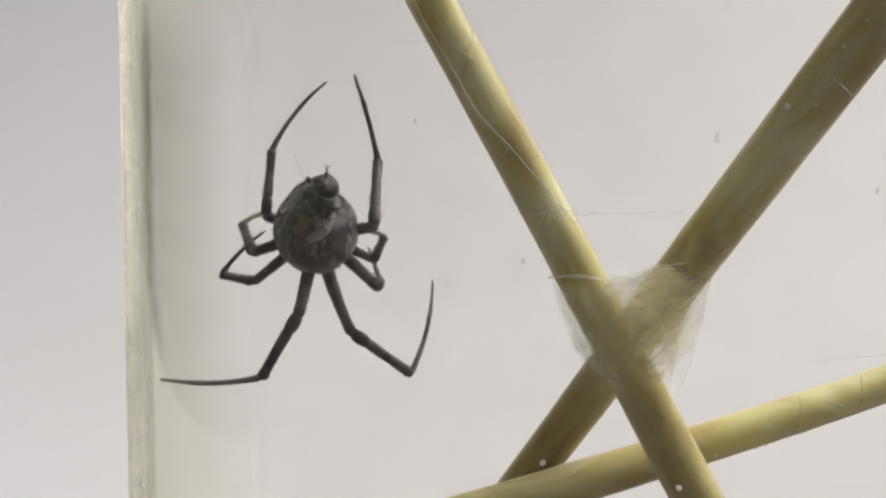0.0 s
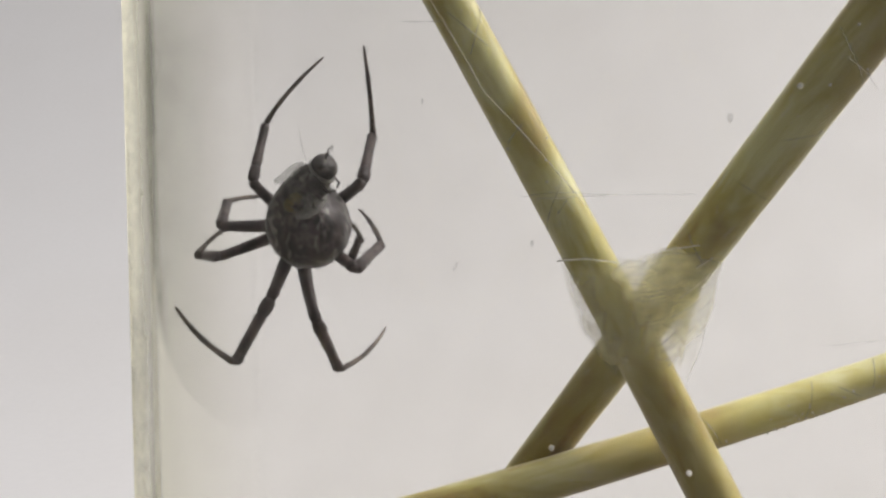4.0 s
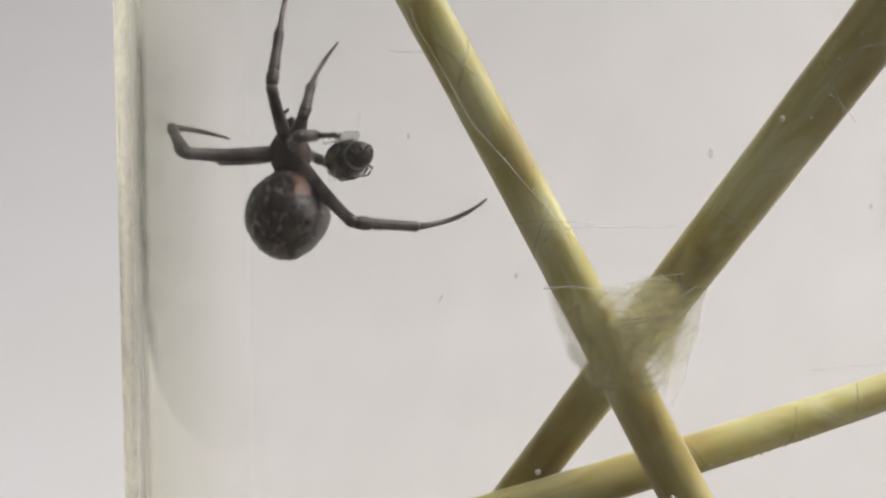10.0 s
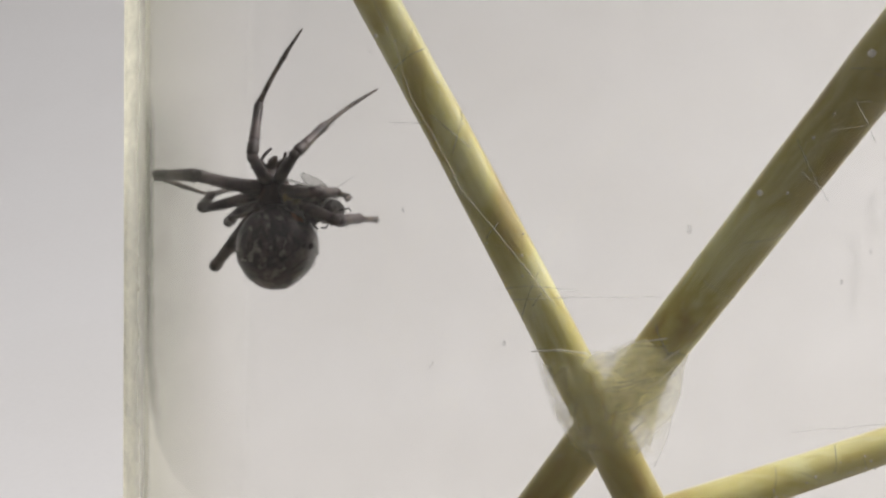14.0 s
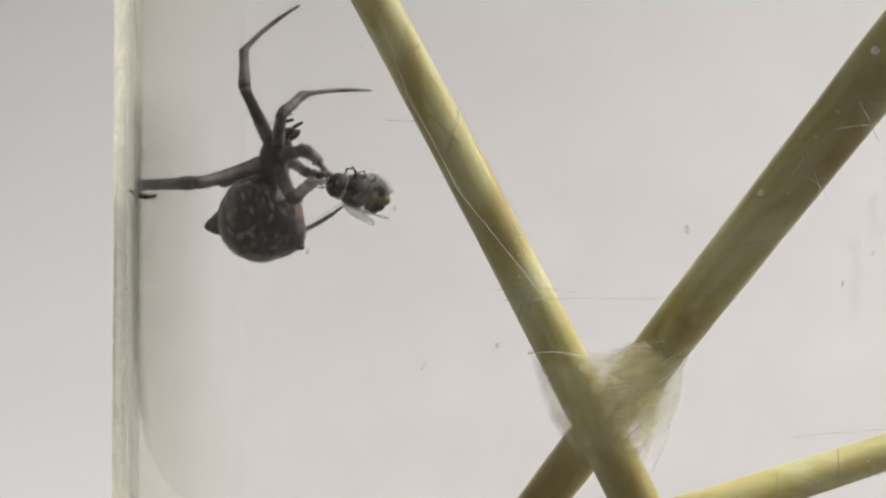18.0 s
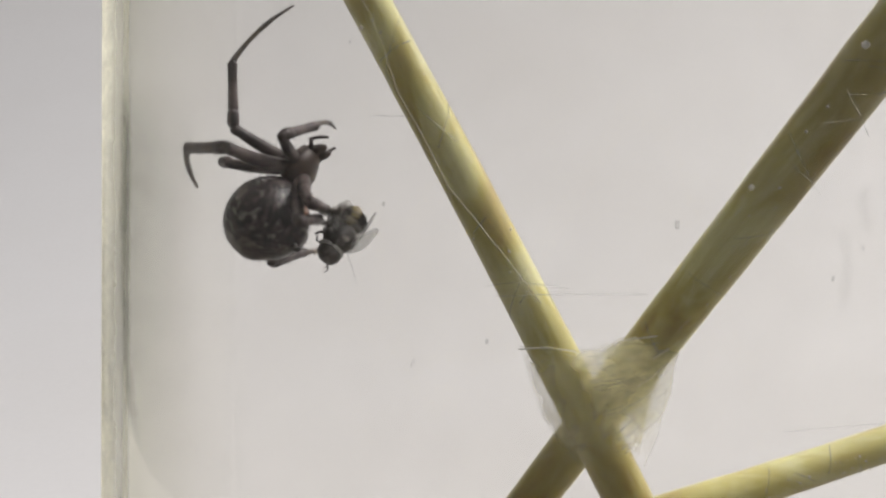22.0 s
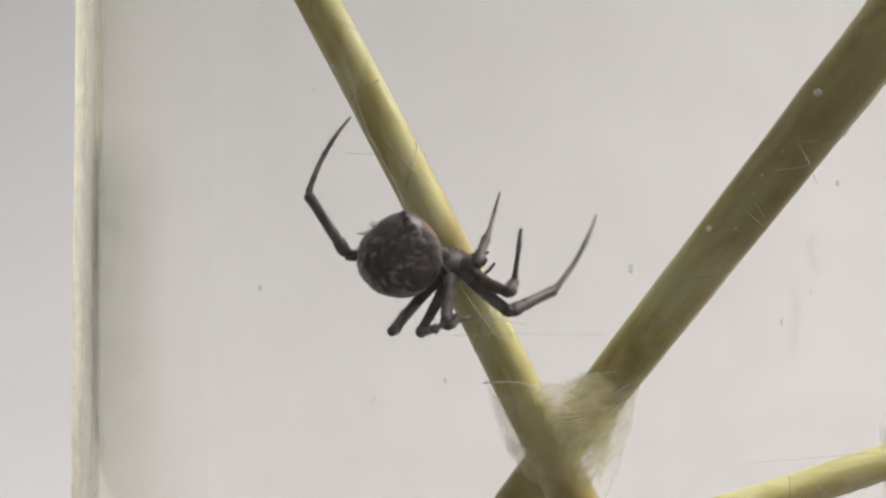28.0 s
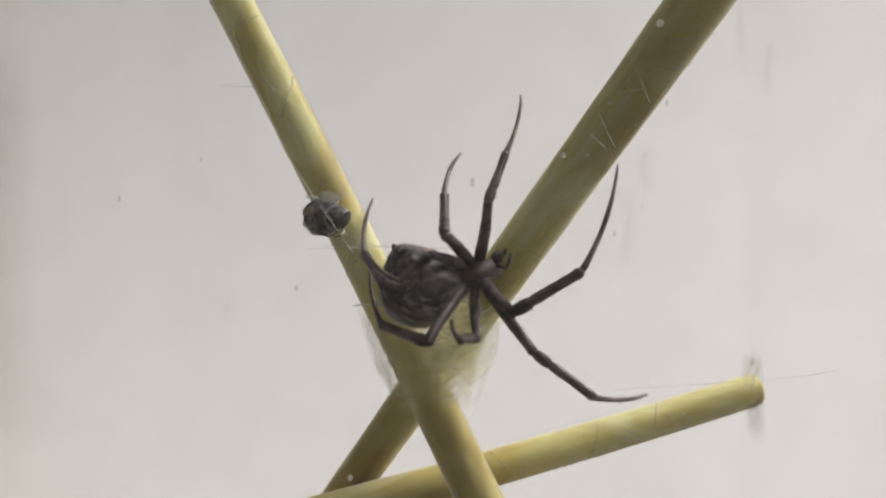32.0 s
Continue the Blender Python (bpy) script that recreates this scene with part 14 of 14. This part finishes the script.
        (20.5, pose(0.001733, -0.004391, 0.006747, 164.5, -33.9, -53.3)),
        (21, pose(0.001361, -0.0044, 0.007072, 173.4, -34.5, -69.9)),
        (21.25, pose(0.001651, -0.004419, 0.006182, 147.0, -28.4, -47.3)),
        (21.5, pose(0.001898, -0.004125, 0.005364, 127.7, -12.9, -33.2)),
        (21.75, pose(-0.001321, -0.004517, 0.006038, 97.0, 17.4, -46.5)),
        (22, pose(-0.003828, -0.002524, 0.007198, 60.7, 35.2, -82.5)),
        (22.165, pose(-0.003434, -0.002357, 0.008728, 79.0, 34.7, -42.8)),
        (22.33, pose(-0.002423, -0.001834, 0.010113, 126.6, 6.8, 22.6)),
        (22.5, pose(-0.001052, -0.001045, 0.01098, 138.8, -13.7, 27.0)),
        (22.67, pose(0.000105, -0.002792, 0.010305, 144.6, -18.0, 14.3)),
        (23, pose(0.002442, -0.00382, 0.007452, 134.0, -28.1, -9.9)),
        (23.25, pose(0.002537, -0.003564, 0.008284, 120.1, -39.8, -12.0)),
        (23.5, pose(0.002446, -0.002997, 0.008984, 94.5, -54.4, 5.1)),
        (23.75, pose(0.001279, -0.003289, 0.009638, 129.1, -75.6, -29.1)),
        (24, pose(-0.000138, -0.003157, 0.009812, -120.9, -74.0, -135.4)),
        (24.25, pose(-0.000798, -0.003271, 0.00981, -123.5, -80.7, -150.2)),
        (24.5, pose(-0.00134, -0.002948, 0.009738, -162.4, -83.5, -129.8)),
        (24.75, pose(-0.002621, -0.002841, 0.009214, -166.7, -54.4, -139.2)),
        (25, pose(-0.003431, -0.002282, 0.00856, -167.6, -29.7, -146.9)),
        (25.25, pose(-0.003551, -0.002733, 0.007998, -165.6, -28.2, -144.1)),
        (25.5, pose(-0.003315, -0.003094, 0.007448, -162.7, -31.2, -142.7)),
        (26.5, pose(-0.004468, -0.001358, 0.005753, 165.9, -44.6, -140.3)),
        (27.5, pose(-0.004351, 0.000834, 0.004962, 130.9, -39.2, -141.2)),
        (27.75, pose(-0.003379, 0.001098, 0.003372, 146.9, -30.0, -151.3)),
        (28, pose(-0.001851, 0.001031, 0.002248, 160.4, -20.3, -157.0)),
        (28.25, pose(-0.001644, 0.002745, 0.003011, 154.8, 2.2, 171.0)),
        (28.5, pose(-0.001645, 0.003965, 0.004591, 127.1, 1.2, 144.7)),
        (28.75, pose(0.000626, 0.003852, 0.003822, 148.4, -20.4, 116.5)),
        (29, pose(0.002194, 0.002564, 0.003186, 177.2, -36.4, 80.1)),
        (29.5, pose(0.002871, 0.002883, 0.004131, -151.9, -33.3, 30.5)),
        (29.75, pose(0.002862, 0.003048, 0.004284, -150.4, -29.4, 25.6)),
        (30, pose(0.002798, 0.003184, 0.004469, -149.3, -26.2, 20.4)),
        (30.25, pose(0.00296, 0.003228, 0.004711, -145.6, -27.7, 17.1)),
        (30.5, pose(0.003077, 0.003203, 0.004998, -141.7, -29.5, 13.3)),
        (30.75, pose(0.003374, 0.002963, 0.00501, -155.2, -30.2, 20.5)),
        (31, pose(0.00358, 0.002665, 0.005068, -168.2, -29.5, 27.7)),
        (31.25, pose(0.003876, 0.002378, 0.005198, -179.9, -30.1, 31.1)),
        (31.5, pose(0.004069, 0.002028, 0.005391, 168.4, -29.6, 34.5)),
        (31.75, pose(0.004031, 0.002069, 0.00514, 157.9, -26.1, 43.1)),
        (32, pose(0.00393, 0.00202, 0.004927, 148.2, -21.6, 50.8)),
    ])
    walk(insect, [
        (0, pose(-0.006991, -0.0008, -0.001314, 43.9, -47.9, -39.1)),
        (0.5, pose(-0.007214, -0.000824, -0.001395, 40.8, -45.1, -36.8)),
        (1, pose(-0.007307, -0.0008, -0.000891, 37.9, -42.3, -34.9)),
        (1.5, pose(-0.007508, -0.000853, -0.001179, 50.7, -52.8, -44.4)),
        (2, pose(-0.007059, -0.0008, -0.000294, 70.4, -61.1, -61.0)),
        (2.5, pose(-0.007347, -0.0008, -0.000665, 50.1, -52.4, -43.9)),
        (3, pose(-0.007634, -0.0008, -0.001036, 37.1, -41.5, -34.4)),
        (3.5, pose(-0.007609, -0.000806, -0.001095, 34.9, -39.0, -33.0)),
        (5.5, pose(-0.007534, -0.0008, -0.000984, 27.6, -28.7, -28.8)),
        (6, pose(-0.007114, 0.0022, 0.000355, 14.9, -4.5, -25.1)),
        (6.5, pose(-0.005247, 0.002195, 0.001489, 35.7, -39.9, -33.4)),
        (7, pose(-0.006868, 0.00219, -0.000253, 21.5, -18.1, -26.4)),
        (7.5, pose(-0.006953, 0.002185, 0.000878, 17.0, -9.1, -25.3)),
        (8, pose(-0.0041, 0.002179, 0.0009, 21.5, -18.1, -26.4)),
        (8.5, pose(-0.004338, 0.002174, 0.001674, 17.1, -7.1, -45.4)),
        (9, pose(-0.00546, 0.002169, 0.001113, 16.4, -5.7, -55.4)),
        (9.5, pose(-0.004309, 0.002164, 0.001826, 85.5, -49.0, -78.3)),
        (10, pose(-0.004982, 0.002159, 0.001943, 11.5, -2.5, -60.1)),
        (10.5, pose(-0.004927, 0.002154, 0.002654, 86.0, -44.1, -80.1)),
        (11, pose(-0.005019, 0.002149, 0.002105, 69.2, -50.3, -64.0)),
        (11.5, pose(-0.004536, 0.002144, 0.002202, 86.0, -44.1, -80.1)),
        (12, pose(-0.005202, 0.002138, 0.002039, 62.0, -58.4, -53.7)),
        (12.5, pose(-0.005336, 0.002133, 0.002234, 66.0, -59.8, -57.2)),
        (13, pose(-0.005469, 0.002128, 0.00243, 70.4, -61.1, -61.0)),
        (13.5, pose(-0.00737, 0.002123, 0.001845, 80.1, -63.2, -69.6)),
        (13.75, pose(-0.007135, 0.00212, 0.002456, 26.5, -26.9, -28.3)),
        (14, pose(-0.006901, 0.002118, 0.003068, 4.0, 18.1, -26.4)),
        (14.5, pose(-0.006434, 0.002113, 0.003083, 18.8, -12.6, -25.7)),
        (14.7, pose(-0.006316, 0.002112, 0.003087, 22.7, -20.3, -26.8)),
        (15.3, pose(-0.005732, 0.002105, 0.003106, 55.0, -55.2, -47.8)),
        (15.9, pose(-0.005148, 0.002099, 0.003125, 139.5, -59.8, -122.8)),
        (16.5, pose(-0.004564, 0.002092, 0.003144, 179.1, -26.9, -151.7)),
        (17, pose(-0.004624, 0.002087, 0.003744, -178.4, -22.5, -152.8)),
        (17.5, pose(-0.004487, 0.002065, 0.003445, -177.2, -20.3, -153.2)),
        (18, pose(-0.004076, 0.002077, 0.003865, -176.0, -18.1, -153.6)),
        (18.5, pose(-0.003075, 0.002072, 0.0043, -167.2, -0.0, -155.0)),
        (19, pose(-0.003694, 0.002067, 0.003748, -167.2, -0.0, -155.0)),
        (19.5, pose(-0.003536, 0.002021, 0.002579, -170.4, -6.8, -154.8)),
        (20, pose(-0.00319, 0.002056, 0.003228, -173.7, -13.6, -154.2)),
        (20.5, pose(-0.001986, 0.002099, 0.003459, -159.7, 15.8, -153.9)),
        (21, pose(-0.003803, 0.002046, 0.00165, -140.5, 44.0, -144.0)),
        (21.5, pose(-0.002785, 0.002041, 0.001871, -136.1, 47.9, -140.9)),
        (22, pose(-0.004457, 0.002036, 0.000862, -136.1, 47.9, -140.9)),
        (22.5, pose(-0.00479, 0.002031, 0.000232, -144.3, 39.8, -146.6)),
        (23, pose(-0.005123, 0.002026, -0.000397, -150.7, 31.3, -150.3)),
        (23.5, pose(-0.007583, 0.002021, -0.003121, 166.0, -44.0, -144.0)),
        (24, pose(-0.004415, 0.002015, -0.002212, 176.3, -31.3, -150.3)),
        (24.5, pose(-0.002917, 0.00201, -0.000587, 49.0, -51.7, -43.0)),
        (25, pose(-0.000852, 0.002005, -0.000461, 21.5, -18.1, -26.4)),
        (25.5, pose(0.000394, 0.002, 0.002118, 49.0, -51.7, -43.0)),
        (27.5, pose(0.000636, 0.003, 0.002414, 12.8, -0.0, -25.0)),
        (28, pose(0.000918, 0.0026, 0.002372, 12.8, -0.0, -25.0)),
        (28.5, pose(0.002579, 0.0022, -0.000457, 17.0, -9.1, -25.3)),
        (29, pose(0.004352, 0.002229, -0.001694, 11.5, 4.7, -20.1)),
        (29.5, pose(0.003694, 0.002257, -0.001059, 4.4, 7.6, -40.4)),
        (30, pose(0.003432, 0.002286, -0.001029, 1.4, 6.4, -50.4)),
        (30.5, pose(0.00395, 0.002314, -0.001277, 1.4, 6.4, -50.4)),
        (31, pose(0.004837, 0.002343, -0.000312, 1.4, 6.4, -50.4)),
        (31.5, pose(0.005069, 0.002371, -0.000418, -0.1, 5.7, -55.4)),
        (32, pose(0.005037, 0.0024, -0.000425, -0.1, 5.7, -55.4)),
    ])


motions()
